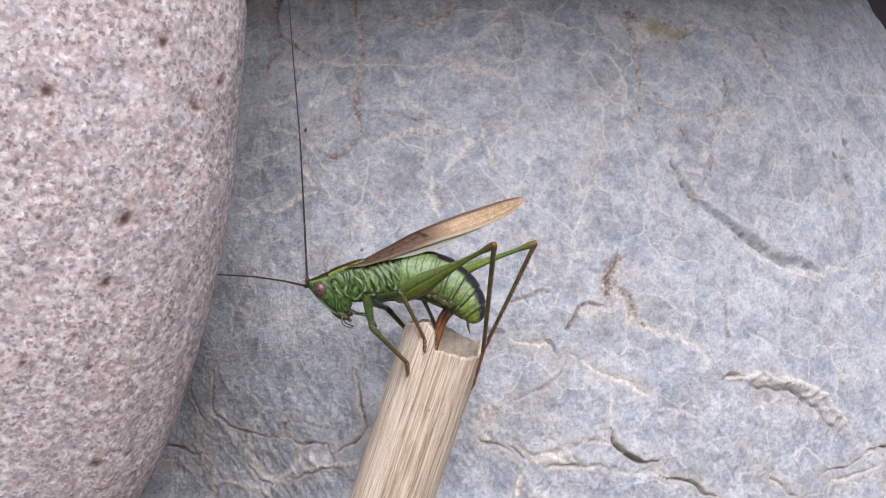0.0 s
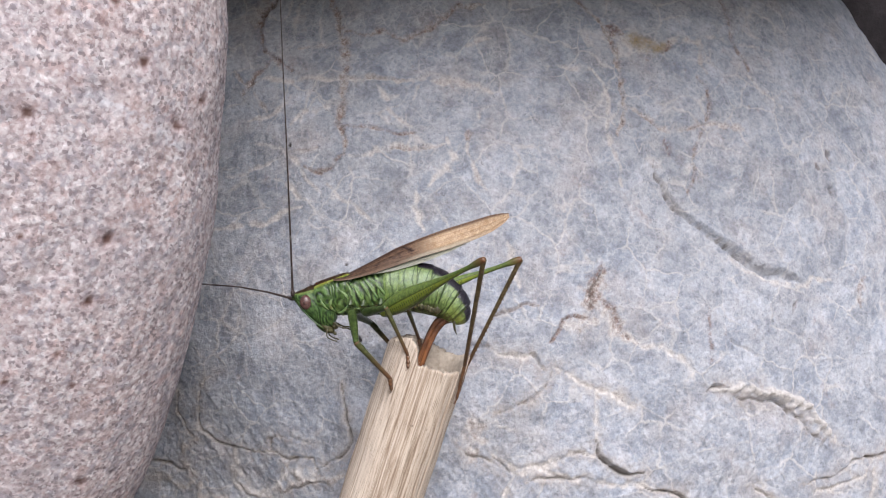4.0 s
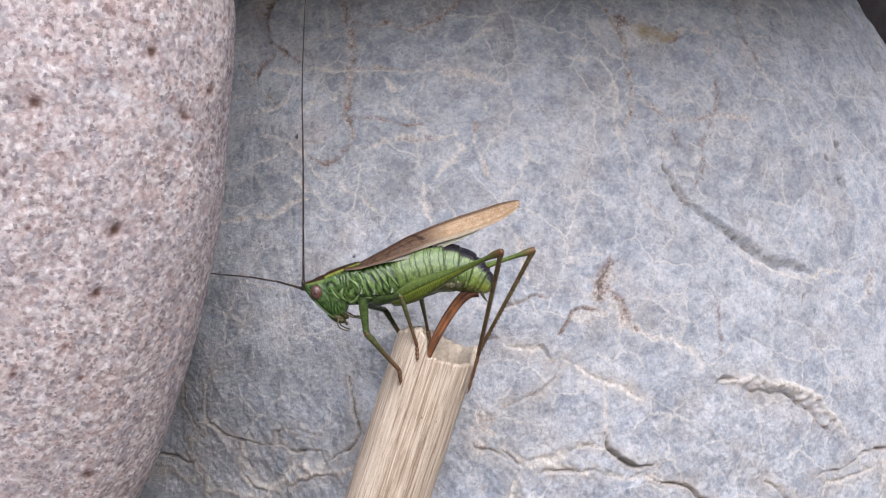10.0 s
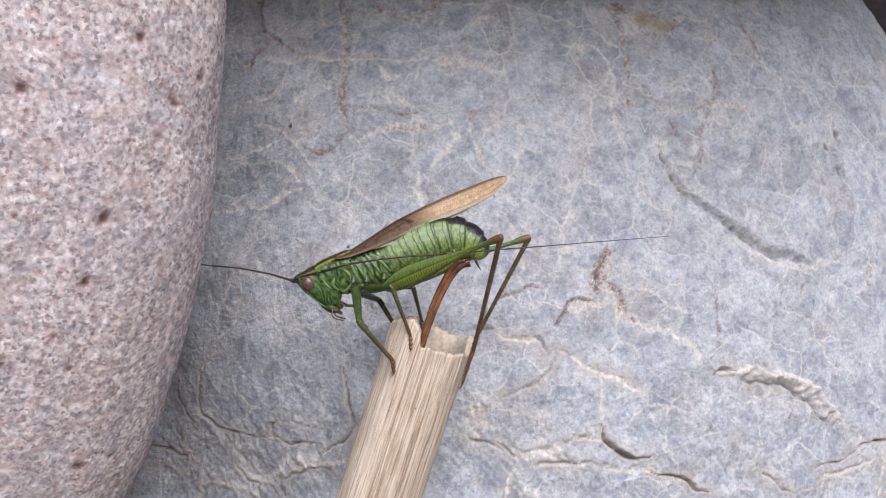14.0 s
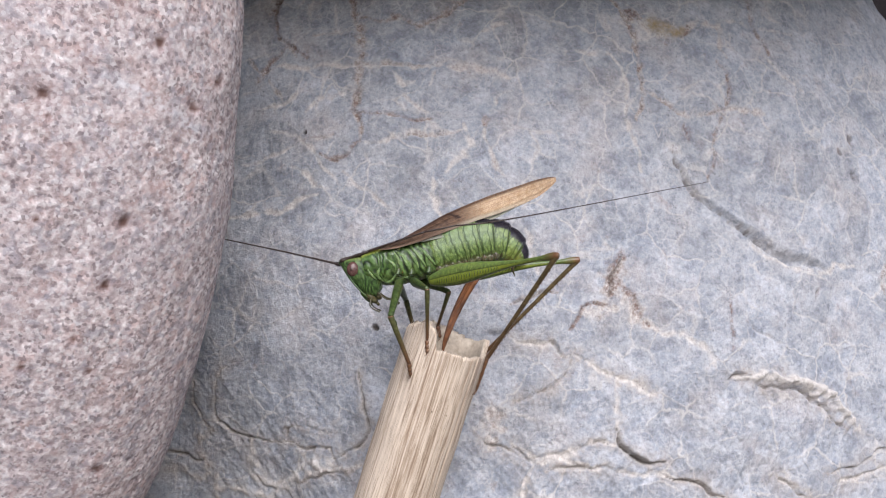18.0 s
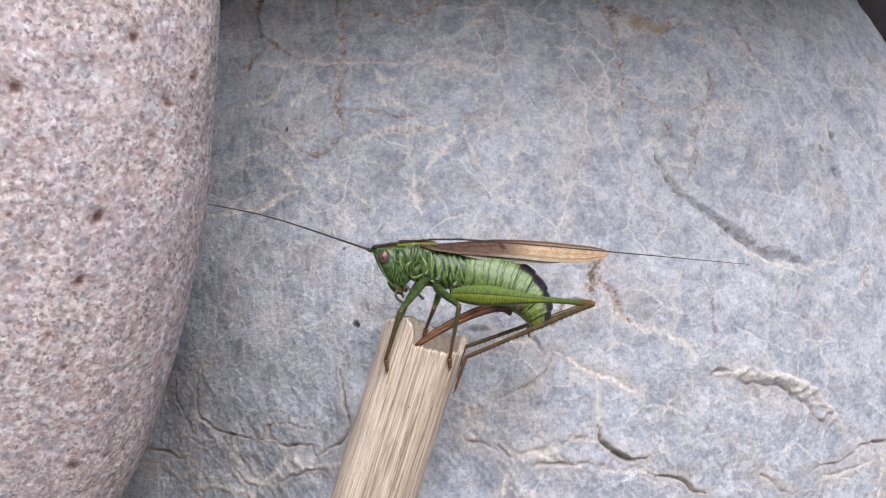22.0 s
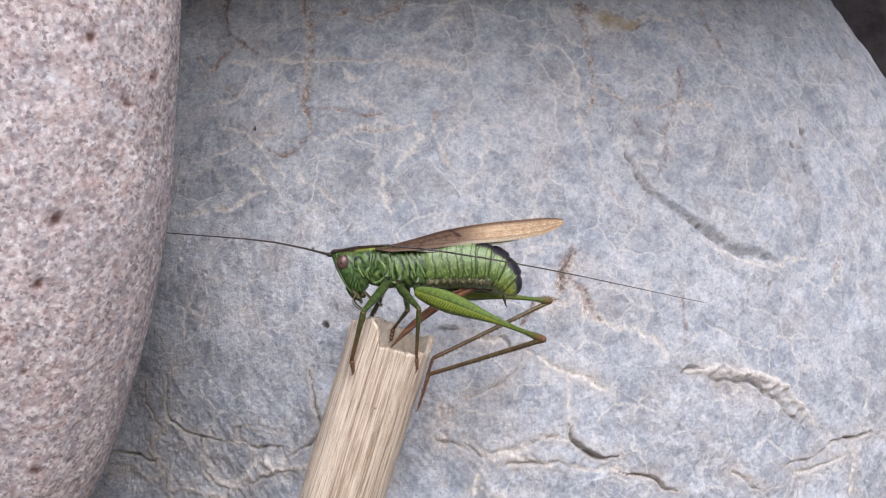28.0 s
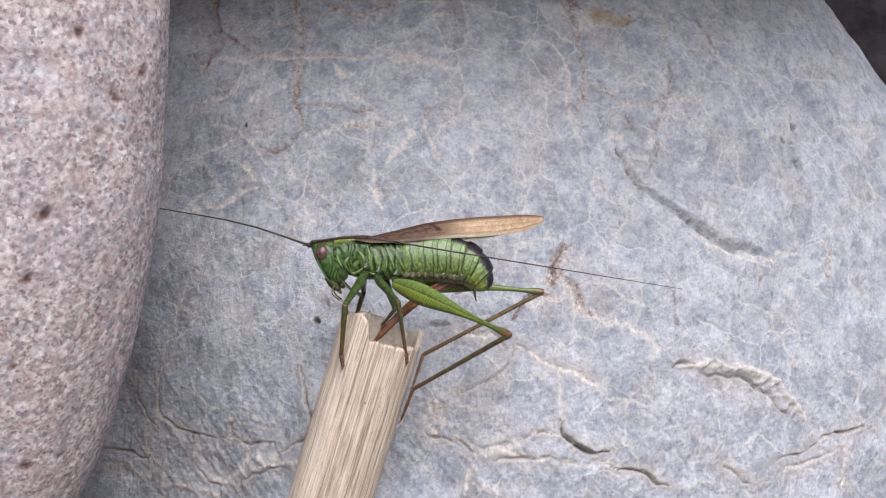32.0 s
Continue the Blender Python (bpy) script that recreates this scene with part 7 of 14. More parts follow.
    glide(RIG["mid_tarsus_near"], "0 10.91 -4.19 -8.9 -159.6 74.6 -158.9; 0.5 10.99 -4.19 -8.85 -159.6 74.6 -158.9; 1 10.91 -4.19 -8.97 -159.1 75 -158.4; 1.5 10.97 -4.19 -8.93 -159 75 -158.3; 2 11 -4.19 -8.95 -159.5 74.7 -158.8; 2.5 10.99 -4.19 -8.89 -159.4 74.7 -158.7; 3 10.87 -4.19 -8.99 -159.9 74.4 -159.2; 3.5 11 -4.19 -8.91 -158.4 75.4 -157.7; 4 10.77 -4.19 -9.03 -157.9 75.7 -157.3; 4.5 10.82 -4.19 -9.03 -159.1 74.9 -158.5; 6.5 10.53 -4.19 -9.16 -157.7 75.8 -157.1; 7 10.53 -4.19 -9.21 -158.5 75.3 -157.9; 7.5 10.44 -4.19 -9.22 -157 76.2 -156.4; 8 10.33 -4.19 -9.18 -157.8 75.8 -157.1; 8.5 10.26 -4.19 -9.25 -157.4 76 -156.8; 9 10.21 -4.19 -9.33 -156.2 76.6 -155.6; 9.5 10.17 -4.19 -9.32 -157.8 75.7 -157.2; 10 10.37 -4.19 -9.28 -158.7 75.2 -158.1; 10.5 10.3 -4.19 -9.42 -158.3 75.5 -157.6; 11 10.21 -4.19 -9.41 -158.8 75.1 -158.2; 11.5 10.28 -4.19 -9.53 -159 75 -158.3; 12 10.16 -4.19 -9.5 -159.9 74.4 -159.2; 12.5 10.19 -4.19 -9.52 -160.7 73.8 -160; 13 10.05 -4.19 -9.67 -161.4 73.3 -160.6; 13.5 10.06 -4.19 -9.73 -162.2 72.5 -161.4; 13.7 9.97 -4.19 -9.77 -162.8 72 -162; 13.8 9.91 -4.19 -9.8 -163.3 71.6 -162.4; 14 9.85 -4.19 -9.83 -163.7 71.1 -162.8; 14.5 9.79 -4.19 -10.04 -164.8 69.9 -163.8; 16.5 8.59 -4.19 -10.15 -166.5 67.6 -165.5; 17 8.13 -4.19 -9.52 -147.4 79.9 -147; 17.5 7.32 -4.19 -9.87 -153.9 77.7 -153.4; 18 6.71 -4.19 -10.14 -159.9 74.4 -159.2; 18.5 7.06 -4.19 -9.66 -124.4 83.4 -124.2; 19 5.7 -4.19 -10.18 -157.2 76.1 -156.6; 19.5 8.03 -5.4 -9.11 -44.2 74.8 -44.3; 20 10.12 -3.24 -11.06 64.5 64.6 66.8; 20.5 9.31 -3.24 -12.06 79.3 66.4 80.3; 21 9.57 -4.44 -11.41 73 52.2 76.5; 21.5 9.33 -3.24 -11.81 77.1 66.2 78.3; 22 9.77 -3.84 -10.87 62.3 56.5 66.4; 22.5 9.31 -4.14 -10.47 61 52.8 66.2; 23 9.6 -3.84 -10.31 53.7 54 59.3; 23.5 9.12 -4.14 -10.82 66.8 54.2 70.9; 24 9.43 -4.44 -10.77 66.2 51 71.2; 24.5 9.06 -4.44 -11.16 71 51.9 74.9; 25 8.49 -4.14 -11.45 79.1 56 81; 25.5 8.98 -4.14 -10.84 65.7 54 70; 27.5 9.31 -3.54 -11.01 75.7 62.4 77.4; 28 8.61 -3.24 -11.28 79.2 66.4 80.1; 28.5 8.52 -3.24 -11.15 75.3 66.1 76.6; 29 8.77 -3.24 -11.29 81 66.5 81.8; 29.5 9.14 -3.24 -10.54 62.5 64.2 65; 30 9.23 -3.24 -10.45 59.1 63.4 61.9; 30.5 9.81 -3.24 -11.05 68.5 65.2 70.4; 31 10.13 -3.24 -11.22 69.5 65.4 71.3; 31.5 10.18 -3.24 -11.41 72.7 65.8 74.3; 32 10.29 -3.24 -11.53 73.9 65.9 75.4")
    glide(RIG["mid_femur_far"], "0 7.3 1.8 -3.22 -6 9.2 -33.1; 0.5 7.3 1.8 -3.22 -5.9 8.7 -33; 1 7.3 1.8 -3.22 -5.7 9.7 -33; 1.5 7.3 1.8 -3.22 -5.7 9.3 -32.9; 2 7.3 1.8 -3.22 -5.7 8.1 -31.5; 2.5 7.3 1.8 -3.22 -5.7 7.7 -31.7; 3 7.3 1.8 -3.22 -5.9 8.8 -31.8; 3.5 7.3 1.8 -3.22 -5.3 7.7 -31.7; 4 7.3 1.8 -3.22 -5.1 7.8 -31; 4.5 7.3 1.8 -3.22 -5.3 6.6 -29.5; 6.5 7.3 1.8 -3.22 -4.9 8.1 -30.1; 7 7.3 1.8 -3.22 -5 7.4 -28.6; 7.5 7.3 1.8 -3.22 -4.6 7.6 -28.9; 8 7.3 1.8 -3.22 -4.7 6.4 -27.9; 8.5 7.3 1.8 -3.22 -4.6 7.2 -28; 9 7.3 1.8 -3.22 -4.5 6.4 -30.1; 9.5 7.3 1.8 -3.22 -5 6.6 -30.2; 10 7.3 1.8 -3.22 -4.9 6.1 -26.2; 10.5 7.3 1.8 -3.22 -4.9 8.6 -27.5; 11 7.3 1.8 -3.22 -5.1 8.9 -27.7; 11.5 7.3 1.8 -3.22 -5.1 9.7 -27.2; 12 7.3 1.8 -3.22 -5.5 9.9 -27.6; 12.5 7.3 1.8 -3.22 -5.7 10 -27.4; 13 7.3 1.8 -3.22 -6.7 11.4 -30.9; 13.5 7.3 1.8 -3.22 -7 12 -30.7; 13.7 7.3 1.8 -3.22 -7.3 12.6 -30.8; 13.8 7.3 1.8 -3.22 -7.6 13.2 -30.8; 14 7.3 1.8 -3.22 -7.8 13.7 -30.9; 14.5 7.3 1.8 -3.22 -9.3 15.2 -33.9; 16.5 7.3 1.8 -3.22 -12.1 18.5 -38.7; 17 7.3 1.8 -3.22 -5.6 11.9 -45.6; 17.5 7.3 1.8 -3.22 -7.7 18.8 -46.9; 18 7.3 1.8 -3.22 -10.7 24.4 -48.1; 18.5 7.3 1.8 -3.22 -2.6 17.5 -46.4; 19 7.3 1.8 -3.22 -11.3 30.4 -52.1; 19.5 7.3 1.8 -3.22 -13.9 28 -77; 20 7.3 1.8 -3.22 -17.6 25.8 -92.1; 20.5 7.3 1.8 -3.22 -23.5 30.3 -92.9; 21 7.3 1.8 -3.22 -19.3 27.9 -95; 21.5 7.3 1.8 -3.22 -20.8 29.6 -88.6; 22 7.3 1.8 -3.22 -15.1 26.1 -94.9; 22.5 7.3 1.8 -3.22 -15.9 23.4 -101.7; 23 7.3 1.8 -3.22 -9.1 25.9 -92.7; 23.5 7.3 1.8 -3.22 -13 28.2 -87.6; 24 7.3 1.8 -3.22 -10.1 28.3 -83.9; 24.5 7.3 1.8 -3.22 -12.4 30.5 -83.3; 25 7.3 1.8 -3.22 -18.1 31.4 -85.3; 25.5 7.3 1.8 -3.22 -10.9 30.1 -84.4; 27.5 7.3 1.8 -3.22 -14.8 27 -78.1; 28 7.3 1.8 -3.22 -20.6 28.8 -86; 28.5 7.3 1.8 -3.22 -21.7 27.7 -91.2; 29 7.3 1.8 -3.22 -22 31.3 -87.8; 29.5 7.3 1.8 -3.22 -16.1 24.8 -91.1; 30 7.3 1.8 -3.22 -15.1 28.6 -92.2; 30.5 7.3 1.8 -3.22 -11.5 33.9 -78.3; 31 7.3 1.8 -3.22 -8.7 37.2 -72.9; 31.5 7.3 1.8 -3.22 -6.9 40.6 -68.7; 32 7.3 1.8 -3.22 -6.6 40.4 -67.6")
    glide(RIG["mid_tibia_far"], "0 11.6 -1 -4.05 78.1 37.4 82.7; 0.5 11.61 -1 -4 77.7 37.3 82.1; 1 11.6 -0.99 -4.09 77.8 37.5 82.8; 1.5 11.61 -0.99 -4.05 77.5 37.5 82.2; 2 11.69 -0.89 -3.95 78 38.9 82.6; 2.5 11.69 -0.91 -3.91 78 38.7 82.7; 3 11.67 -0.91 -4.01 79 38.8 83.8; 3.5 11.69 -0.91 -3.91 77.4 38.7 82.7; 4 11.72 -0.85 -3.92 79.1 39.9 85.7; 4.5 11.8 -0.74 -3.82 79.7 41.3 85.7; 6.5 11.76 -0.78 -3.95 81 41 88.8; 7 11.83 -0.67 -3.89 81.9 42.4 89.5; 7.5 11.81 -0.69 -3.9 81.9 42.1 90.6; 8 11.87 -0.62 -3.8 83.5 43 92.5; 8.5 11.86 -0.62 -3.87 83.9 43 93.2; 9 11.77 -0.8 -3.79 83.2 44.6 93; 9.5 11.77 -0.8 -3.81 84.1 44.6 93.3; 10 11.94 -0.48 -3.77 84.2 44.7 92.8; 10.5 11.87 -0.57 -3.99 83.9 43.6 92.7; 11 11.85 -0.58 -4.02 84.8 43.4 93.5; 11.5 11.86 -0.55 -4.09 84.4 44 92.8; 12 11.85 -0.57 -4.11 85.6 43.6 94; 12.5 11.85 -0.55 -4.12 85.8 43.8 93.5; 13 11.68 -0.82 -4.24 85.9 44.3 93.1; 13.5 11.68 -0.79 -4.3 86.3 44.6 92.9; 13.7 11.66 -0.79 -4.35 87.2 44.5 93.7; 13.8 11.65 -0.79 -4.4 87.9 44.5 94.2; 14 11.64 -0.79 -4.44 88.7 44.5 94.8; 14.5 11.47 -1 -4.58 88.4 45.7 93.1; 16.5 11.15 -1.29 -4.87 97.6 44.3 103.7; 17 10.87 -1.83 -4.29 91 40 107; 17.5 10.67 -1.79 -4.89 96.8 37.8 113.2; 18 10.46 -1.73 -5.37 101.6 36.6 116.9; 18.5 10.72 -1.79 -4.78 94.4 35.1 117.4; 19 10.06 -1.74 -5.85 103.8 31.5 122.6; 19.5 8.34 -2.67 -5.65 79.6 29.1 100.4; 20 7.13 -2.88 -5.48 72.3 26.9 92.2; 20.5 7.08 -2.69 -5.84 80 29.8 96.8; 21 6.9 -2.78 -5.65 74.1 28.4 95.2; 21.5 7.41 -2.72 -5.79 80.9 28.3 100.2; 22 6.9 -2.85 -5.51 70 27.1 95.1; 22.5 6.33 -2.87 -5.28 68 26.7 94.9; 23 7.08 -2.87 -5.49 67.7 25.2 100.5; 23.5 7.5 -2.78 -5.68 76.4 24.1 106.4; 24 7.79 -2.75 -5.68 75.4 24.4 106.8; 24.5 7.83 -2.65 -5.86 79.2 24.7 109.7; 25 7.67 -2.62 -5.92 84.5 24 111.1; 25.5 7.74 -2.68 -5.82 77.5 23.3 110.4; 27.5 8.26 -2.73 -5.58 83.5 23.3 108.9; 28 7.62 -2.75 -5.72 85.2 23.4 108.4; 28.5 7.2 -2.8 -5.64 82.9 23.8 106.1; 29 7.47 -2.64 -5.91 84.4 21.4 104.8; 29.5 7.22 -2.92 -5.4 76.4 23.2 102.6; 30 7.13 -2.76 -5.71 74.4 20.4 101.5; 30.5 8.18 -2.43 -6.12 79.4 19.8 104; 31 8.52 -2.16 -6.36 79.7 18.9 103.9; 31.5 8.74 -1.88 -6.6 81.3 17.8 104.7; 32 8.81 -1.86 -6.59 81.6 18.7 104.3")
    glide(RIG["mid_tarsus_far"], "0 12.27 4.2 -8.06 -92.9 70.8 -92.7; 0.5 12.34 4.2 -8.01 -92.8 70.8 -92.7; 1 12.26 4.2 -8.12 -91.6 70.8 -91.6; 1.5 12.32 4.2 -8.07 -91.5 70.8 -91.4; 2 12.35 4.2 -8.1 -92.6 70.8 -92.5; 2.5 12.34 4.2 -8.03 -92.5 70.8 -92.3; 3 12.22 4.2 -8.15 -93.6 70.8 -93.4; 3.5 12.34 4.2 -8.04 -90.2 70.8 -90.2; 4 12.1 4.2 -8.15 -89.3 70.8 -89.3; 4.5 12.17 4.2 -8.17 -91.8 70.8 -91.7; 6.5 11.86 4.2 -8.28 -88.9 70.8 -89; 7 11.87 4.2 -8.34 -90.5 70.8 -90.5; 7.5 11.77 4.2 -8.33 -87.6 70.8 -87.7; 8 11.66 4.2 -8.3 -89 70.8 -89; 8.5 11.59 4.2 -8.37 -88.4 70.8 -88.4; 9 11.53 3.9 -8.43 -84.9 75.7 -85.1; 9.5 11.5 3.9 -8.44 -88.9 75.8 -88.9; 10 11.71 4.2 -8.41 -91 70.8 -90.9; 10.5 11.64 4.2 -8.55 -90 70.8 -90; 11 11.56 4.2 -8.55 -91.2 70.8 -91.1; 11.5 11.63 4.2 -8.67 -91.5 70.8 -91.5; 12 11.51 4.2 -8.66 -93.4 70.8 -93.3; 12.5 11.56 4.2 -8.69 -95.5 70.7 -95.2; 13 11.42 3.9 -8.85 -99.4 75.6 -99.1; 13.5 11.44 3.9 -8.93 -102.5 75.5 -102.1; 13.7 11.36 3.9 -8.98 -104.7 75.3 -104.3; 13.8 11.31 3.9 -9.03 -106.4 75.2 -105.9; 14 11.25 3.9 -9.07 -108.1 75.1 -107.5; 14.5 11.21 3.6 -9.31 -123.4 79.3 -122.9; 16.5 10.04 3.3 -9.48 -156.5 81 -156.2; 17 9.39 3 -8.53 19.9 84.7 19.9; 17.5 8.62 3 -8.94 36.6 87 36.6; 18 8.07 3 -9.3 122.8 87.8 122.8; 18.5 8.23 3 -8.57 10.4 80.1 10.6; 19 7.02 3 -9.3 69.3 88.1 69.3; 19.5 7.3 3 -8.86 168.8 80 169.5; 20 6.91 3 -8.47 162.3 83.8 162.9; 20.5 6.4 3 -9.12 171 77.5 171.5; 21 6.38 3 -8.79 163.3 83.4 163.9; 21.5 6.38 3 -8.92 170.3 78.4 170.9; 22 6.38 3 -8.51 133.2 87.5 134; 22.5 5.83 3 -8.25 76.6 88.1 77.4; 23 5.99 3 -8.3 25.1 85.8 25.9; 23.5 5.8 3 -8.38 150.5 86.2 151.2; 24 6.04 3 -8.41 135.9 87.3 136.6; 24.5 5.81 3 -8.61 159.5 84.6 160.2; 25 5.5 3 -8.61 169.6 79.3 170.2; 25.5 5.63 3 -8.43 144.5 86.8 145.2; 27.5 6.29 3 -8.19 169.1 79.8 169.7; 28 5.7 3 -8.34 170.9 77.6 171.5; 28.5 5.53 3 -8.3 169.7 79.1 170.3; 29 5.9 3.3 -8.32 -165.4 76.5 -164.2; 29.5 5.89 3 -7.99 159.3 84.7 160; 30 5.9 3.3 -8.01 -133.4 85.1 -132.5; 30.5 6.68 3.6 -8.35 -131.8 78.1 -130.4; 31 7.02 3.9 -8.5 -121.2 73.6 -119.4; 31.5 7.14 4.2 -8.61 -118 68.5 -115.5; 32 7.27 4.2 -8.71 -119.2 68.3 -116.7")
    glide(RIG["hind_femur_near"], "0 8.71 -2.1 -3.55 12.3 -12.3 -45.8; 0.5 8.71 -2.1 -3.55 11 -11.5 -44.4; 1 8.71 -2.1 -3.55 10.8 -11.2 -44.4; 1.5 8.71 -2.1 -3.55 11.1 -11.5 -44.4; 2 8.71 -2.1 -3.55 10.9 -11.4 -44.4; 2.5 8.71 -2.1 -3.55 11.2 -11.7 -44.5; 3 8.71 -2.1 -3.55 10.6 -11 -44.4; 3.5 8.71 -2.1 -3.55 11.6 -12 -44.6; 4 8.71 -2.1 -3.55 11.2 -12.3 -42.9; 4.5 8.71 -2.1 -3.55 11 -12.1 -42.8; 6.5 8.71 -2.1 -3.55 9.7 -11.2 -41.4; 7 8.71 -2.1 -3.55 9.4 -10.9 -41.3; 7.5 8.71 -2.1 -3.55 9.8 -11.3 -41.5; 8 8.71 -2.1 -3.55 9.7 -11.2 -41.5; 8.5 8.71 -2.1 -3.55 9.6 -11.1 -41.4; 9 8.71 -2.1 -3.55 9.9 -12.1 -39.8; 9.5 8.71 -2.1 -3.55 9.1 -11.2 -39.6; 10 8.71 -2.1 -3.55 8.8 -10.2 -41.1; 10.5 8.71 -2.1 -3.55 8.3 -10.2 -39.3; 11 8.71 -2.1 -3.55 7.5 -8.7 -40.9; 11.5 8.71 -2.1 -3.55 7.1 -8.9 -39.1; 12 8.71 -2.1 -3.55 7.7 -9.2 -40.3; 12.5 8.71 -2.1 -3.55 7.1 -8.5 -40.1; 13 8.71 -2.1 -3.55 5.9 -7.1 -39.9; 13.5 8.71 -2.1 -3.55 5.4 -6.6 -39.8; 13.7 8.71 -2.1 -3.55 5.2 -6.6 -38; 13.8 8.71 -2.1 -3.55 4.8 -6.2 -38; 14 8.71 -2.1 -3.55 4.5 -5.7 -37.9; 14.5 8.71 -2.1 -3.55 3.3 -4.3 -37.7; 16.5 8.71 -2.1 -3.55 0.1 -0.1 -37; 17 8.71 -2.1 -3.55 5.3 -7.1 -37.1; 17.5 8.71 -2.1 -3.55 2.6 -3.1 -39.6; 18 8.71 -2.1 -3.55 -1 1.3 -37.7; 18.5 8.71 -2.1 -3.55 5.3 -7.4 -35.7; 19 8.71 -2.1 -3.55 -2.4 3.3 -36.2; 19.5 8.71 -2.1 -3.55 1.7 -3 -30.4; 20 8.71 -2.1 -3.55 2.4 -4.1 -30.7; 20.5 8.71 -2.1 -3.55 -1.1 1.8 -31.4; 21 8.71 -2.1 -3.55 1.7 -2.7 -31.8; 21.5 8.71 -2.1 -3.55 -0.4 0.7 -31.5; 22 8.71 -2.1 -3.55 4.2 -7 -31.3; 22.5 8.71 -2.1 -3.55 4.6 -7.3 -32.4; 23 8.71 -2.1 -3.55 5.9 -9.3 -32.6; 23.5 8.71 -2.1 -3.55 2.2 -3.6 -31.1; 24 8.71 -2.1 -3.55 2.1 -3.5 -30.8; 24.5 8.71 -2.1 -3.55 1.1 -1.8 -30.9; 25 8.71 -2.1 -3.55 -1.6 2.6 -31.6; 25.5 8.71 -2.1 -3.55 1.5 -2.3 -32.8; 27.5 8.71 -2.1 -3.55 -9.2 13.7 -34.5; 28 8.71 -2.1 -3.55 -11.2 15.7 -36.3; 28.5 8.71 -2.1 -3.55 -17.5 20.5 -42; 29 8.71 -2.1 -3.55 -16.2 21.6 -38.2; 29.5 8.71 -2.1 -3.55 -17.9 22.5 -40.1; 30 8.71 -2.1 -3.55 -11 13.6 -39.5; 30.5 8.71 -2.1 -3.55 -12.5 15.2 -40.3; 31 8.71 -2.1 -3.55 -12.1 16.4 -37.3; 31.5 8.71 -2.1 -3.55 -12.8 16.3 -39; 32 8.71 -2.1 -3.55 -13.4 15.4 -41.8")
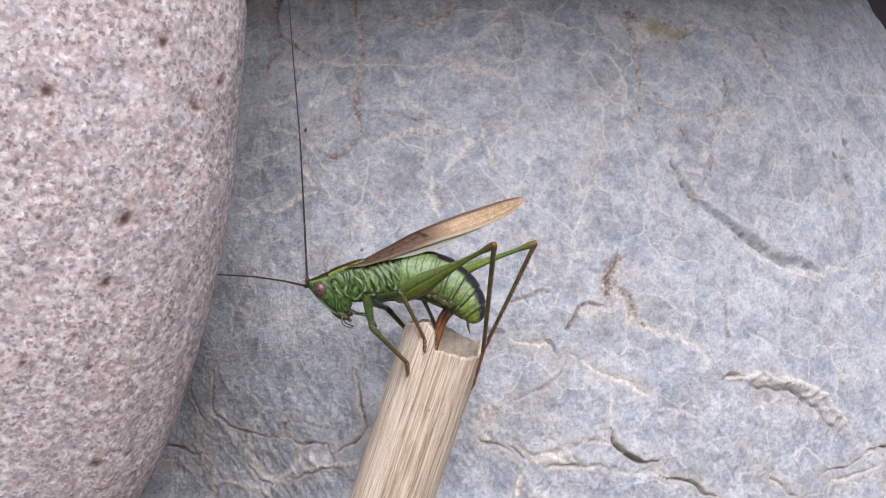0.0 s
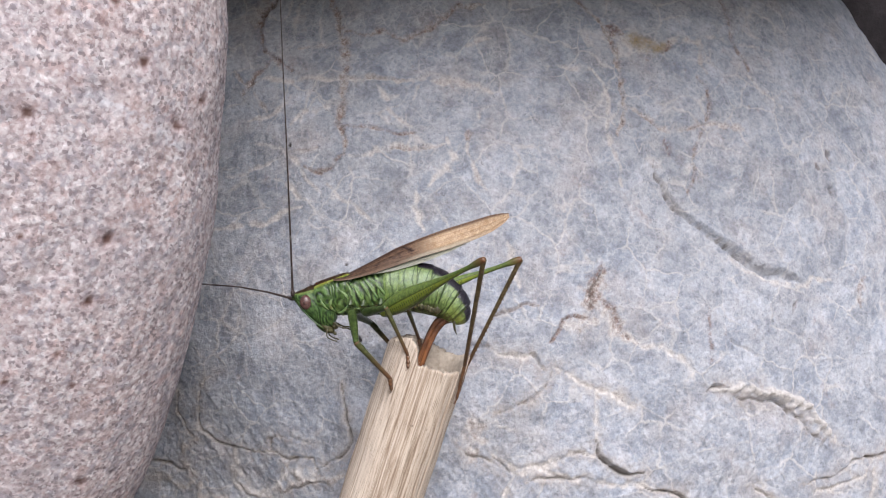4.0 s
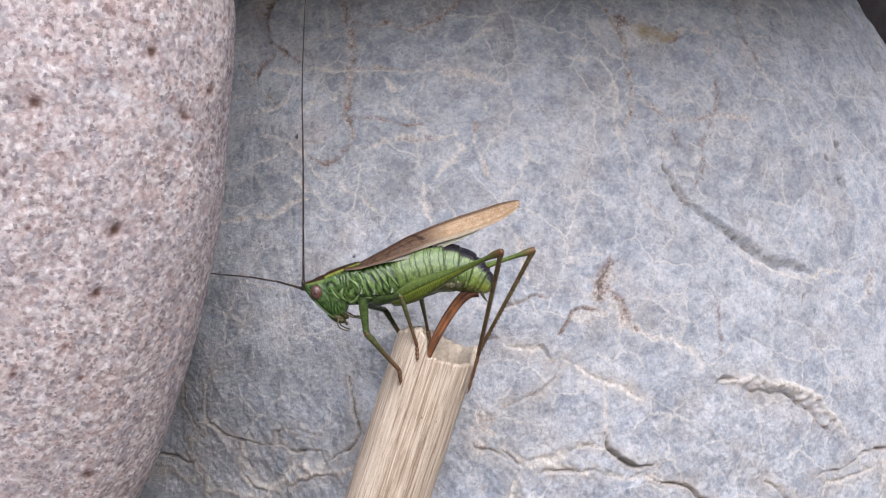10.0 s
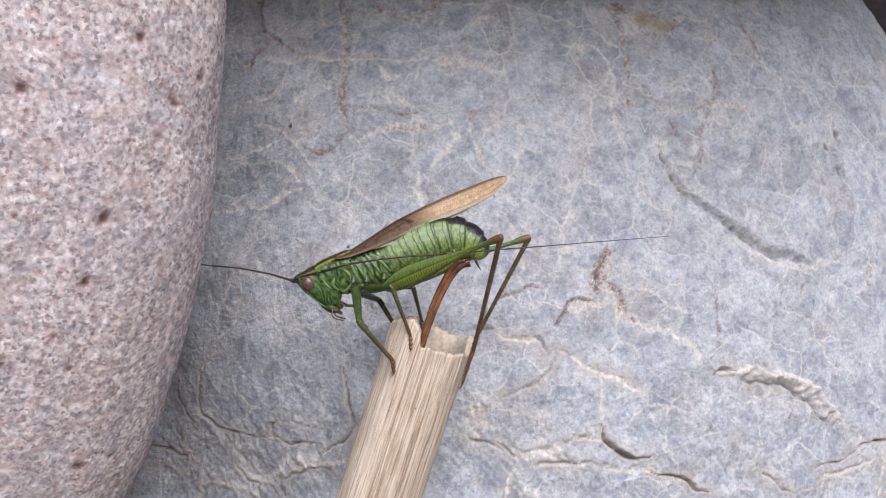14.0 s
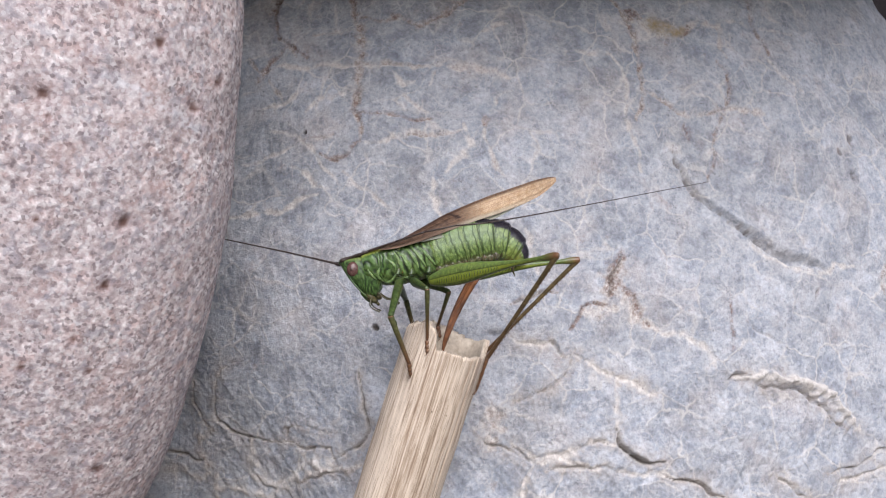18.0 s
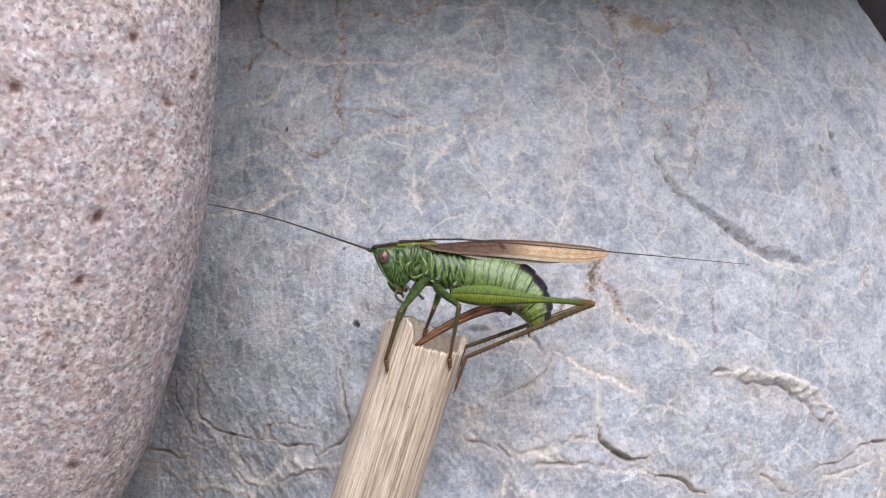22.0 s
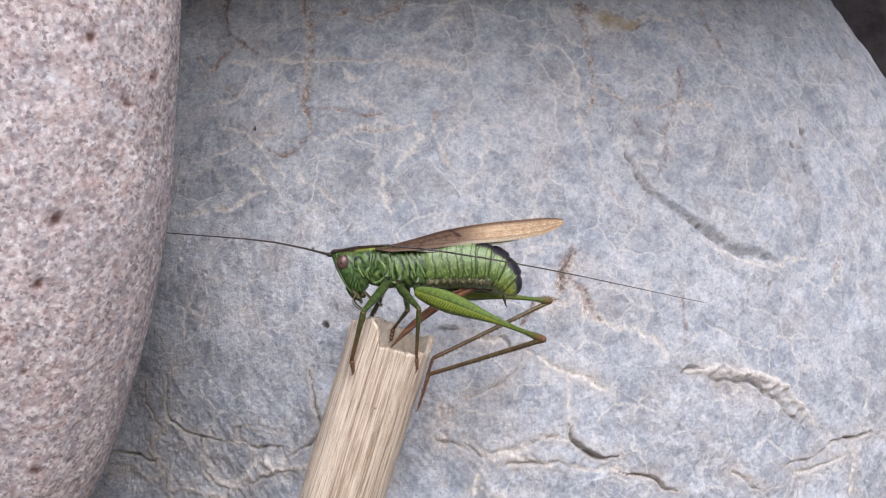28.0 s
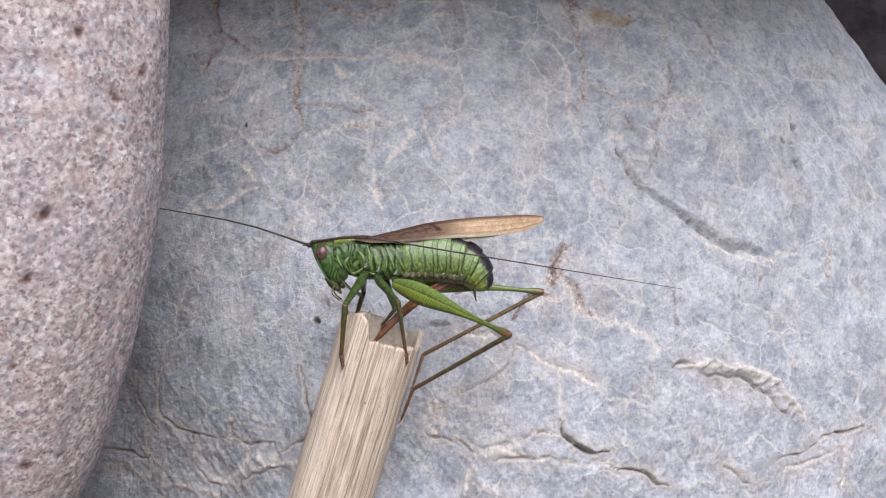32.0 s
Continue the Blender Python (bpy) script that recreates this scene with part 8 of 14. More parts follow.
    glide(RIG["hind_tibia_near"], "0 20.71 -14.42 0.19 114.3 46.7 108.1; 0.5 21.03 -14.17 -0.04 115.9 45.1 109; 1 21.05 -14.17 -0.13 116.5 45 109.4; 1.5 21.03 -14.17 -0.04 116 45.1 109; 2 21.04 -14.17 -0.08 116.1 45.1 109.1; 2.5 21.01 -14.18 0 116 45.1 109; 3 21.06 -14.18 -0.2 117.3 44.7 110; 3.5 20.96 -14.19 0.12 115.6 45.1 108.7; 4 21.3 -13.81 0.2 119.4 45.9 112; 4.5 21.33 -13.8 0.15 119.1 46 111.9; 6.5 21.66 -13.53 -0.14 121.3 44.4 113; 7 21.69 -13.51 -0.22 121.2 44.4 113; 7.5 21.65 -13.52 -0.1 120.9 44.5 112.8; 8 21.65 -13.53 -0.14 121.5 44.3 113.1; 8.5 21.66 -13.53 -0.17 121.6 44.3 113.2; 9 21.93 -13.12 0.13 123.2 45.6 115.1; 9.5 22.01 -13.11 -0.14 124.4 45.2 115.9; 10 21.75 -13.5 -0.43 121.7 44.3 113.4; 10.5 22.1 -13.08 -0.42 124.6 45.3 116.1; 11 21.86 -13.49 -0.88 123.8 43.7 114.8; 11.5 22.21 -13.06 -0.84 126 44.9 117.1; 12 21.96 -13.34 -0.75 125.8 46 117.4; 12.5 22.02 -13.32 -0.96 126.3 45.9 117.8; 13 22.1 -13.31 -1.38 128.1 45.2 119.1; 13.5 22.14 -13.29 -1.54 128.2 45.3 119.2; 13.7 22.48 -12.87 -1.52 131.2 46 122.1; 13.8 22.5 -12.87 -1.65 131.7 45.7 122.6; 14 22.52 -12.86 -1.79 132.3 45.5 123; 14.5 22.6 -12.83 -2.22 133.2 45.2 123.7; 16.5 22.76 -12.69 -3.51 143.5 42.3 132.2; 17 22.65 -12.63 -1.39 140.2 42.4 129; 17.5 22.24 -13.31 -2.6 142.9 39.9 130.3; 18 22.62 -12.87 -3.96 150.3 36.4 136.1; 18.5 22.88 -12.28 -1.28 146.1 40 133.7; 19 22.89 -12.47 -4.57 155.5 33.3 140.3; 19.5 23.87 -10.99 -2.64 160.4 31.8 146; 20 23.81 -11.06 -2.28 161.2 30.5 146.2; 20.5 23.72 -11.27 -4.1 164.1 27.8 148.5; 21 23.66 -11.35 -2.71 162.5 29.6 147.5; 21.5 23.71 -11.3 -3.75 163.9 28 148.3; 22 23.64 -11.17 -1.4 162.5 32.6 149.6; 22.5 23.45 -11.45 -1.31 163.9 31.4 151.1; 23 23.34 -11.46 -0.7 162.6 33.3 150.4; 23.5 23.75 -11.18 -2.46 164.9 28.9 150.8; 24 23.79 -11.11 -2.48 162.9 28.2 146.8; 24.5 23.81 -11.12 -2.99 165 29 151.1; 25 23.69 -11.3 -4.36 167.4 26.3 153.2; 25.5 23.49 -11.64 -2.86 163.9 28.5 148.9; 27.5 22.81 -11.78 -7.7 164.4 19.1 139.5; 28 22.36 -12.13 -8.31 166.3 17.3 140.7; 28.5 20.97 -13.12 -9.71 152.7 29.2 133.4; 29 21.57 -12.22 -10.03 166.4 14.6 136.2; 29.5 21.15 -12.58 -10.28 125 47.4 117.3; 30 21.91 -12.98 -7.68 158.7 26.1 138.5; 30.5 21.67 -13.08 -8.15 157.3 25.4 135.6; 31 22.15 -12.32 -8.51 158.4 25.3 137.1; 31.5 21.83 -12.74 -8.5 156.6 25.5 134.8; 32 21.35 -13.42 -8.23 154 27 133")
    glide(RIG["hind_tarsus_near"], "0 17.16 -3.6 -11.89 151.8 58.6 147.8; 0.5 17.22 -3.1 -11.81 154.7 59.7 151.3; 1 17.15 -3.1 -11.87 154.1 60.2 150.8; 1.5 17.2 -3.1 -11.8 153.8 60.3 150.5; 2 17.2 -3.1 -11.84 153.9 60.2 150.5; 2.5 17.18 -3.1 -11.75 153.6 60.3 150.2; 3 17.02 -3.1 -11.88 153.7 60.2 150.3; 3.5 17.2 -3.1 -11.65 152.3 61.2 149; 4 16.97 -3.1 -11.72 151.6 61.6 148.5; 4.5 17.04 -3.1 -11.79 152.8 60.8 149.5; 6.5 17.02 -2.6 -11.75 156.4 62.2 153.8; 7 17.05 -2.6 -11.84 157.1 61.7 154.4; 7.5 17.06 -2.6 -11.72 156.5 62.4 153.8; 8 16.98 -2.6 -11.73 157.1 61.9 154.4; 8.5 16.98 -2.6 -11.75 157.1 62 154.4; 9 17.01 -2.6 -11.73 156.7 62.5 154.1; 9.5 16.9 -2.6 -11.93 157.8 61.4 155.1; 10 17.04 -2.6 -12.03 158.6 60.5 155.8; 10.5 16.96 -2.6 -12.22 158.6 60.5 155.8; 11 16.82 -2.6 -12.35 159.2 59.9 156.3; 11.5 16.85 -2.6 -12.56 159.6 59.5 156.6; 12 16.66 -3.1 -12.69 157 57.8 153.4; 12.5 16.62 -3.1 -12.87 157.9 56.9 154.1; 13 16.42 -3.1 -13.17 158.5 56.2 154.7; 13.5 16.44 -3.1 -13.33 159.7 54.9 155.7; 13.7 16.34 -3.1 -13.45 160.4 54.2 156.3; 13.8 16.27 -3.1 -13.54 160.9 53.6 156.7; 14 16.19 -3.1 -13.63 161.3 53 157.1; 14.5 16.12 -3.1 -14.01 162.7 51.3 158.2; 16.5 14.51 -3.6 -14.67 160.9 49.4 155.5; 17 14.93 -3.1 -12.58 155.2 59.4 151.7; 17.5 14.01 -3.6 -13.26 154.5 56.7 150.2; 18 12.99 -3.6 -13.8 156.2 55 151.7; 18.5 14.09 -3.1 -11.95 146 65.8 143.5; 19 12.23 -3.6 -13.69 153 56.9 148.7; 19.5 12.18 -3.1 -11.39 134.7 69.5 132.8; 20 11.93 -3.1 -10.72 124.9 72.5 123.6; 20.5 11.2 -3.6 -11.84 135.6 66.9 133.2; 21 11.48 -3.6 -10.91 122.4 70.7 121; 21.5 11.24 -3.6 -11.54 134.8 67.4 132.5; 22 11.57 -4.1 -10.34 109.3 70.3 108.3; 22.5 11.06 -4.6 -9.97 100.3 68.6 99.6; 23 11.28 -4.6 -9.81 89.6 68.6 89.6; 23.5 11.05 -4.1 -10.47 116.6 68.8 115; 24 11.54 -3.1 -10.31 125.8 72.3 124.5; 24.5 11.1 -4.1 -11.03 123.6 67 121.5; 25 10.41 -4.6 -11.72 129 62.1 125.6; 25.5 11 -4.1 -10.78 117.6 67 115.7; 27.5 10.87 -1.6 -13.13 146.9 71.7 145.5; 28 10.1 -2.1 -13.25 143.8 68.1 141.7; 28.5 11.01 -2.6 -17.81 151 60.3 147.4; 29 9.97 -1.1 -14.21 160.8 69.1 159.5; 29.5 15.99 -2.6 -22.51 56.4 69.5 58.1; 30 10.76 -3.1 -15 119.5 58.6 115.8; 30.5 10.95 -2.6 -15.27 132.9 63.7 129.8; 31 11.16 -2.1 -15.59 131.8 67.6 129.6; 31.5 11.27 -2.1 -15.63 135.2 66.1 132.7; 32 11.27 -2.6 -15.77 133 62.2 129.5")
    glide(RIG["hind_femur_far"], "0 9.04 1.2 -3.28 1.4 -8.1 -9.7; 0.5 9.04 1.2 -3.28 1.5 -8.5 -9.7; 1 9.04 1.2 -3.28 1.4 -8.1 -9.7; 1.5 9.04 1.2 -3.28 1.4 -8.5 -9.7; 2 9.04 1.2 -3.28 1.3 -9.1 -8.1; 2.5 9.04 1.2 -3.28 1.4 -8.5 -9.7; 3 9.04 1.2 -3.28 1.3 -7.5 -9.7; 3.5 9.05 1.2 -3.28 1.5 -8.9 -9.7; 4 9.04 1.2 -3.28 1.4 -8 -9.7; 4.5 9.04 1.2 -3.28 1.3 -7.6 -9.7; 6.5 9.04 1.2 -3.28 1.1 -7.8 -8.1; 7 9.04 1.2 -3.28 1 -7.3 -8.1; 7.5 9.05 1.2 -3.28 1.1 -7.6 -8; 8 9.05 1.2 -3.28 1 -7.1 -8; 8.5 9.04 1.2 -3.28 1 -6.8 -8; 9 9.04 1.2 -3.28 0.8 -7.6 -6.4; 9.5 9.04 1.2 -3.28 0.8 -6.9 -6.4; 10 9.05 1.2 -3.28 0.9 -6.5 -8; 10.5 9.04 1.2 -3.28 0.8 -6 -8; 11 9.04 1.2 -3.28 0.8 -5.5 -8; 11.5 9.04 1.2 -3.28 0.7 -5.2 -8; 12 9.04 1.2 -3.28 0.6 -4.5 -8; 12.5 9.04 1.2 -3.28 0.6 -4.2 -8; 13 9.05 1.2 -3.28 0.4 -2.9 -8; 13.5 9.04 1.2 -3.28 0.3 -2.3 -8; 13.7 9.05 1.2 -3.28 0.2 -1.5 -8; 13.8 9.04 1.2 -3.28 0.2 -1.8 -6.4; 14 9.04 1.2 -3.28 0.1 -1.2 -6.4; 14.5 9.05 1.2 -3.28 0 0.4 -6.4; 16.5 9.05 1.2 -3.28 -0.1 4.1 -1.5; 17 9.04 1.2 -3.28 0.2 -3.1 -4.5; 17.5 9.04 1.2 -3.28 -0.2 2.9 -4.5; 18 9.05 1.2 -3.28 -0.2 7 -1.3; 18.5 9.04 1.2 -3.28 0 -2.9 -0.9; 19 9.05 1.2 -3.28 0.1 9.7 0.5; 19.5 9.04 1.2 -3.28 -0.1 -0.9 6.6; 20 9.05 1.2 -3.28 -0.9 -3.8 12.9; 20.5 9.05 1.2 -3.28 1.1 5.3 11.5; 21 9.04 1.2 -3.28 -0.5 -1.7 17.8; 21.5 9.04 1.2 -3.28 0.9 5 10.4; 22 9.04 1.2 -3.28 -1.4 -5.2 15.6; 22.5 9.04 1.2 -3.28 -1.9 -5.5 19.2; 23 9.05 1.2 -3.28 -2.9 -8.3 19.4; 23.5 9.04 1.2 -3.28 -0.1 -0.3 16.3; 24 9.04 1.2 -3.28 -0.7 -2.4 17.2; 24.5 9.04 1.2 -3.28 -0.1 -0.4 21.5; 25 9.05 1.2 -3.28 1.7 4 23.3; 25.5 9.05 1.2 -3.28 -0.2 -0.5 19.9; 27.5 9.05 1.2 -3.28 0.4 1 19.9; 28 9.05 1.2 -3.28 2.2 6.1 20; 28.5 9.04 1.2 -3.28 2.3 7.3 17.5; 29 9.05 1.2 -3.28 2 5.4 19.9; 29.5 9.04 1.2 -3.28 0.5 1.9 15; 30 9.04 1.2 -3.28 0.4 2 12.3; 30.5 9.04 1.2 -3.28 0.3 1.8 10.1; 31 9.04 1.2 -3.28 0.2 2.2 4.7; 31.5 9.05 1.2 -3.28 0.2 2.5 4.2; 32 9.04 1.2 -3.28 0.2 2.7 4.5")
    glide(RIG["hind_tibia_far"], "0 26.22 -1.73 -0.79 149.1 46.2 140.3; 0.5 26.2 -1.73 -0.67 148.7 46.5 140.1; 1 26.22 -1.73 -0.8 149 46.3 140.3; 1.5 26.2 -1.73 -0.69 148.7 46.6 140; 2 26.25 -1.25 -0.5 149.9 47.9 142; 2.5 26.2 -1.73 -0.68 148.6 46.6 140; 3 26.24 -1.73 -0.98 149.5 45.9 140.6; 3.5 26.18 -1.73 -0.57 148.3 46.9 139.8; 4 26.23 -1.73 -0.84 149.5 45.9 140.6; 4.5 26.24 -1.73 -0.95 149.5 45.9 140.6; 6.5 26.31 -1.24 -0.9 151.9 46.2 143.5; 7 26.33 -1.25 -1.05 152.1 46 143.6; 7.5 26.32 -1.24 -0.97 152.2 45.9 143.7; 8 26.34 -1.24 -1.11 152.8 45.3 144.2; 8.5 26.35 -1.24 -1.21 153.1 45 144.4; 9 26.38 -0.75 -0.96 154.4 46.2 146.4; 9.5 26.41 -0.75 -1.17 154.9 45.7 146.8; 10 26.36 -1.24 -1.3 152.9 45.2 144.2; 10.5 26.38 -1.25 -1.46 153.2 44.9 144.4; 11 26.39 -1.25 -1.6 153.7 44.4 144.7; 11.5 26.4 -1.25 -1.69 153.4 44.6 144.6; 12 26.42 -1.25 -1.89 154.2 43.9 145.1; 12.5 26.43 -1.25 -2 154.3 43.8 145.1; 13 26.45 -1.25 -2.39 155 42.9 145.7; 13.5 26.46 -1.26 -2.58 155.3 42.7 145.8; 13.7 26.47 -1.26 -2.81 155.8 42.1 146.2; 13.8 26.53 -0.77 -2.74 157.4 42.8 148.5; 14 26.53 -0.77 -2.92 157.7 42.3 148.7; 14.5 26.53 -0.78 -3.41 158.3 41.7 149.1; 16.5 26.59 0.73 -4.53 166 38.3 158.1; 17 26.57 -0.17 -2.33 162.8 38.7 153.6; 17.5 26.57 -0.17 -4.18 165.8 33.5 155.3; 18 26.51 0.81 -5.42 169.4 31.3 160.3; 18.5 26.62 0.92 -2.38 167.4 36.5 159.5; 19 26.39 1.35 -6.26 172.2 27.3 163.3; 19.5 26.53 3.21 -3.02 175.3 29.3 170.5; 20 26.17 5.11 -2.11 -174.9 30 -169.9; 20.5 26.22 4.69 -4.92 -176 23.8 -170.2; 21 25.8 6.57 -2.77 -175.3 28.8 -170.2; 21.5 26.29 4.35 -4.83 -175.9 23.1 -169.6; 22 25.93 5.91 -1.7 -179.4 30.3 -178.7; 22.5 25.59 6.97 -1.6 -177.4 28.9 -174.6; 23 25.47 7 -0.74 -177.1 31.3 -174.4; 23.5 25.93 6.15 -3.18 -176.7 24.6 -172.2; 24 25.85 6.39 -2.56 -175.1 26.6 -169.2; 24.5 25.41 7.66 -3.18 -173.8 26.1 -166.2; 25 25.17 8.14 -4.5 -173.9 22.9 -164.7; 25.5 25.59 7.2 -3.14 -175 24.7 -168.1; 27.5 25.59 7.2 -3.6 -176.8 29.9 -173.6; 28 25.49 7.18 -5.15 -177.4 25.2 -174; 28.5 25.69 6.45 -5.52 -178 23.2 -174.9; 29 25.52 7.18 -4.94 -177.3 26.2 -173.9; 29.5 26.04 5.74 -3.88 -178 26.3 -175.6; 30 26.23 4.93 -3.88 -178.6 25.7 -176.8; 30.5 26.36 4.29 -3.84 -179.6 28.8 -179.3; 31 26.57 2.63 -3.96 177.2 29.1 174.2; 31.5 26.58 2.5 -4.05 178.8 29.7 177.6; 32 26.57 2.59 -4.11 177 30 174")
    glide(RIG["hind_tarsus_far"], "0 17.37 5.6 -12.77 -137.5 43.2 -126.7; 0.5 17.45 5.6 -12.72 -137.5 43.2 -126.7; 1 17.4 5.6 -12.8 -137 43.5 -126.4; 1.5 17.46 5.6 -12.75 -137 43.5 -126.4; 2 17.47 5.6 -12.81 -137.4 43.3 -126.7; 2.5 17.46 5.6 -12.74 -137.3 43.3 -126.6; 3 17.31 5.6 -12.89 -137.7 43.1 -126.9; 3.5 17.52 5.6 -12.68 -136.5 43.7 -126.1; 4 17.3 5.6 -12.77 -136.2 43.9 -125.8; 4.5 17.3 5.6 -12.86 -137.1 43.4 -126.5; 6.5 17.08 5.6 -12.88 -136 44 -125.7; 7 17.05 5.6 -12.99 -136.6 43.7 -126.1; 7.5 17.01 5.6 -12.89 -135.5 44.2 -125.4; 8 16.87 5.6 -12.91 -136 44 -125.8; 8.5 16.81 5.6 -12.95 -135.8 44.1 -125.6; 9 16.81 5.6 -12.95 -135 44.5 -125; 9.5 16.71 5.6 -13.05 -136.1 43.9 -125.8; 10 16.87 5.6 -13.07 -136.8 43.6 -126.3; 10.5 16.83 5.6 -13.18 -136.4 43.8 -126; 11 16.71 5.6 -13.22 -136.8 43.6 -126.3; 11.5 16.77 5.6 -13.35 -137 43.5 -126.4; 12 16.6 5.6 -13.39 -137.7 43.1 -126.9; 12.5 16.59 5.6 -13.49 -138.4 42.7 -127.4; 13 16.42 5.6 -13.69 -139 42.4 -127.8; 13.5 16.37 5.6 -13.84 -139.8 41.9 -128.3; 13.7 16.24 5.6 -13.94 -140.4 41.5 -128.7; 13.8 16.14 5.6 -14.02 -140.9 41.3 -129; 14 16.05 5.6 -14.1 -141.3 41 -129.3; 14.5 15.9 5.6 -14.45 -142.6 40.1 -130.2; 16.5 14.5 5.6 -14.81 -145 38.6 -131.7; 17 14.95 5.6 -12.7 -130.5 46.6 -121.8; 17.5 13.99 5.6 -13.35 -133.6 45.2 -124.1; 18 13.16 5.6 -14.04 -137.7 43.1 -126.9; 18.5 14.13 5.6 -12.26 -124.4 48.9 -117.3; 19 12.26 5.6 -13.87 -135.7 44.2 -125.5; 19.5 12.25 5.6 -11.15 -116 51.3 -110.9; 20 12.01 2.6 -10.41 -116.8 62.5 -114.1; 20.5 11.26 2.1 -11.62 -130.5 60.9 -126.8; 21 11.47 4.1 -10.77 -113.4 57.2 -110; 21.5 11.27 1.6 -11.34 -131.6 63 -128.4; 22 11.6 5.6 -10.08 -103.3 53.5 -100.8; 22.5 11.12 5.6 -9.62 -99.7 53.9 -97.8; 23 11.35 5.6 -9.36 -94 54.2 -93.3; 23.5 10.98 4.1 -10.09 -108 58.1 -105.4; 24 11.27 3.6 -9.99 -106.3 60.2 -104.2; 24.5 10.94 4.1 -10.48 -111.1 57.6 -108.1; 25 10.42 4.1 -10.96 -120.4 55.5 -115.8; 25.5 10.83 4.1 -10.08 -106.7 58.3 -104.3; 27.5 11.29 5.6 -11.89 -115.5 47.7 -109.5; 28 10.56 5.6 -12.23 -118.6 46.9 -111.7; 28.5 10.49 5.1 -12.05 -117.3 49 -111.3; 29 10.7 5.6 -12.27 -119.6 46.6 -112.5; 29.5 11.2 4.6 -11.23 -109.6 52.4 -105.8; 30 11.3 4.1 -11.09 -107.7 54.6 -104.6; 30.5 11.82 4.1 -11.84 -114.9 53.3 -110.4; 31 12.14 4.1 -12.03 -115.6 53.1 -111; 31.5 12.17 3.1 -12.27 -120.5 56.1 -116; 32 12.27 4.1 -12.41 -118.5 52.4 -113.3")
    glide(RIG["ring0"], "0 6.77 0 -0.67 0 2.3 0; 0.5 6.77 0 -0.67 0 2 0; 1 6.77 0 -0.67 0 1.9 0; 1.5 6.77 0 -0.67 0 1.6 0; 2 6.77 0 -0.67 0 1.4 0; 2.5 6.77 0 -0.67 0 1.2 0; 3 6.77 0 -0.67 0 1.1 0; 3.5 6.77 0 -0.67 0 0.7 0; 4 6.77 0 -0.67 0 0.7 0; 4.5 6.77 0 -0.67 0 0.5 0; 6.5 6.77 0 -0.67 0 -0.3 0; 7 6.77 0 -0.67 0 -0.4 0; 7.5 6.77 0 -0.67 0 -0.8 0; 8 6.77 0 -0.67 0 -1.1 0; 8.5 6.77 0 -0.67 0 -1.3 0; 9 6.77 0 -0.67 0 -1.6 0; 9.5 6.77 0 -0.67 0 -1.6 0; 10 6.77 0 -0.67 0 -1.6 0; 10.5 6.77 0 -0.67 0 -1.5 0; 11 6.77 0 -0.67 0 -1.8 0; 11.5 6.77 0 -0.67 0 -2 0; 12 6.77 0 -0.67 0 -2.3 0; 12.5 6.77 0 -0.67 0 -2.5 0; 13 6.77 0 -0.67 0 -2.6 0; 13.5 6.77 0 -0.67 0 -3 0; 13.7 6.77 0 -0.67 0 -3.1 0; 13.8 6.77 0 -0.67 0 -3.2 0; 14 6.77 0 -0.67 0 -3.3 0; 14.5 6.77 0 -0.67 0 -3.4 0; 16.5 6.77 0 -0.67 0 -3 0; 17 6.77 0 -0.67 0 -1.9 0; 17.5 6.77 0 -0.67 0 -1.9 0; 18 6.77 0 -0.67 0 -2.6 0; 18.5 6.77 0 -0.67 0 -0.2 0; 19 6.77 0 -0.67 0 -2.5 0; 19.5 6.77 0 -0.67 0 -1.7 0; 20 6.77 0 -0.67 0 -1.8 0; 20.5 6.77 0 -0.67 0 -0.4 0; 21 6.77 0 -0.67 0 -1.7 0; 21.5 6.77 0 -0.67 0 -0.6 0; 22 6.77 0 -0.67 0 -1.3 0; 22.5 6.77 0 -0.67 0 -1.4 0; 23 6.77 0 -0.67 0 -1.6 0; 23.5 6.77 0 -0.67 0 -1.1 0; 24 6.77 0 -0.67 0 -1.1 0; 24.5 6.77 0 -0.67 0 -1.2 0; 25 6.77 0 -0.67 0 -2.5 0; 25.5 6.77 0 -0.67 0 -1.7 0; 27.5 6.77 0 -0.67 0 -2.6 0; 28 6.77 0 -0.67 0 -2.8 0; 28.5 6.77 0 -0.67 0 -2.5 0; 29 6.77 0 -0.67 0 -2.6 0; 29.5 6.77 0 -0.67 0 -1.9 0; 30 6.77 0 -0.67 0 -2.3 0; 30.5 6.77 0 -0.67 0 -2.5 0; 31 6.77 0 -0.67 0 -2.5 0; 31.5 6.77 0 -0.67 0 -2.5 0; 32 6.77 0 -0.67 0 -2.7 0")
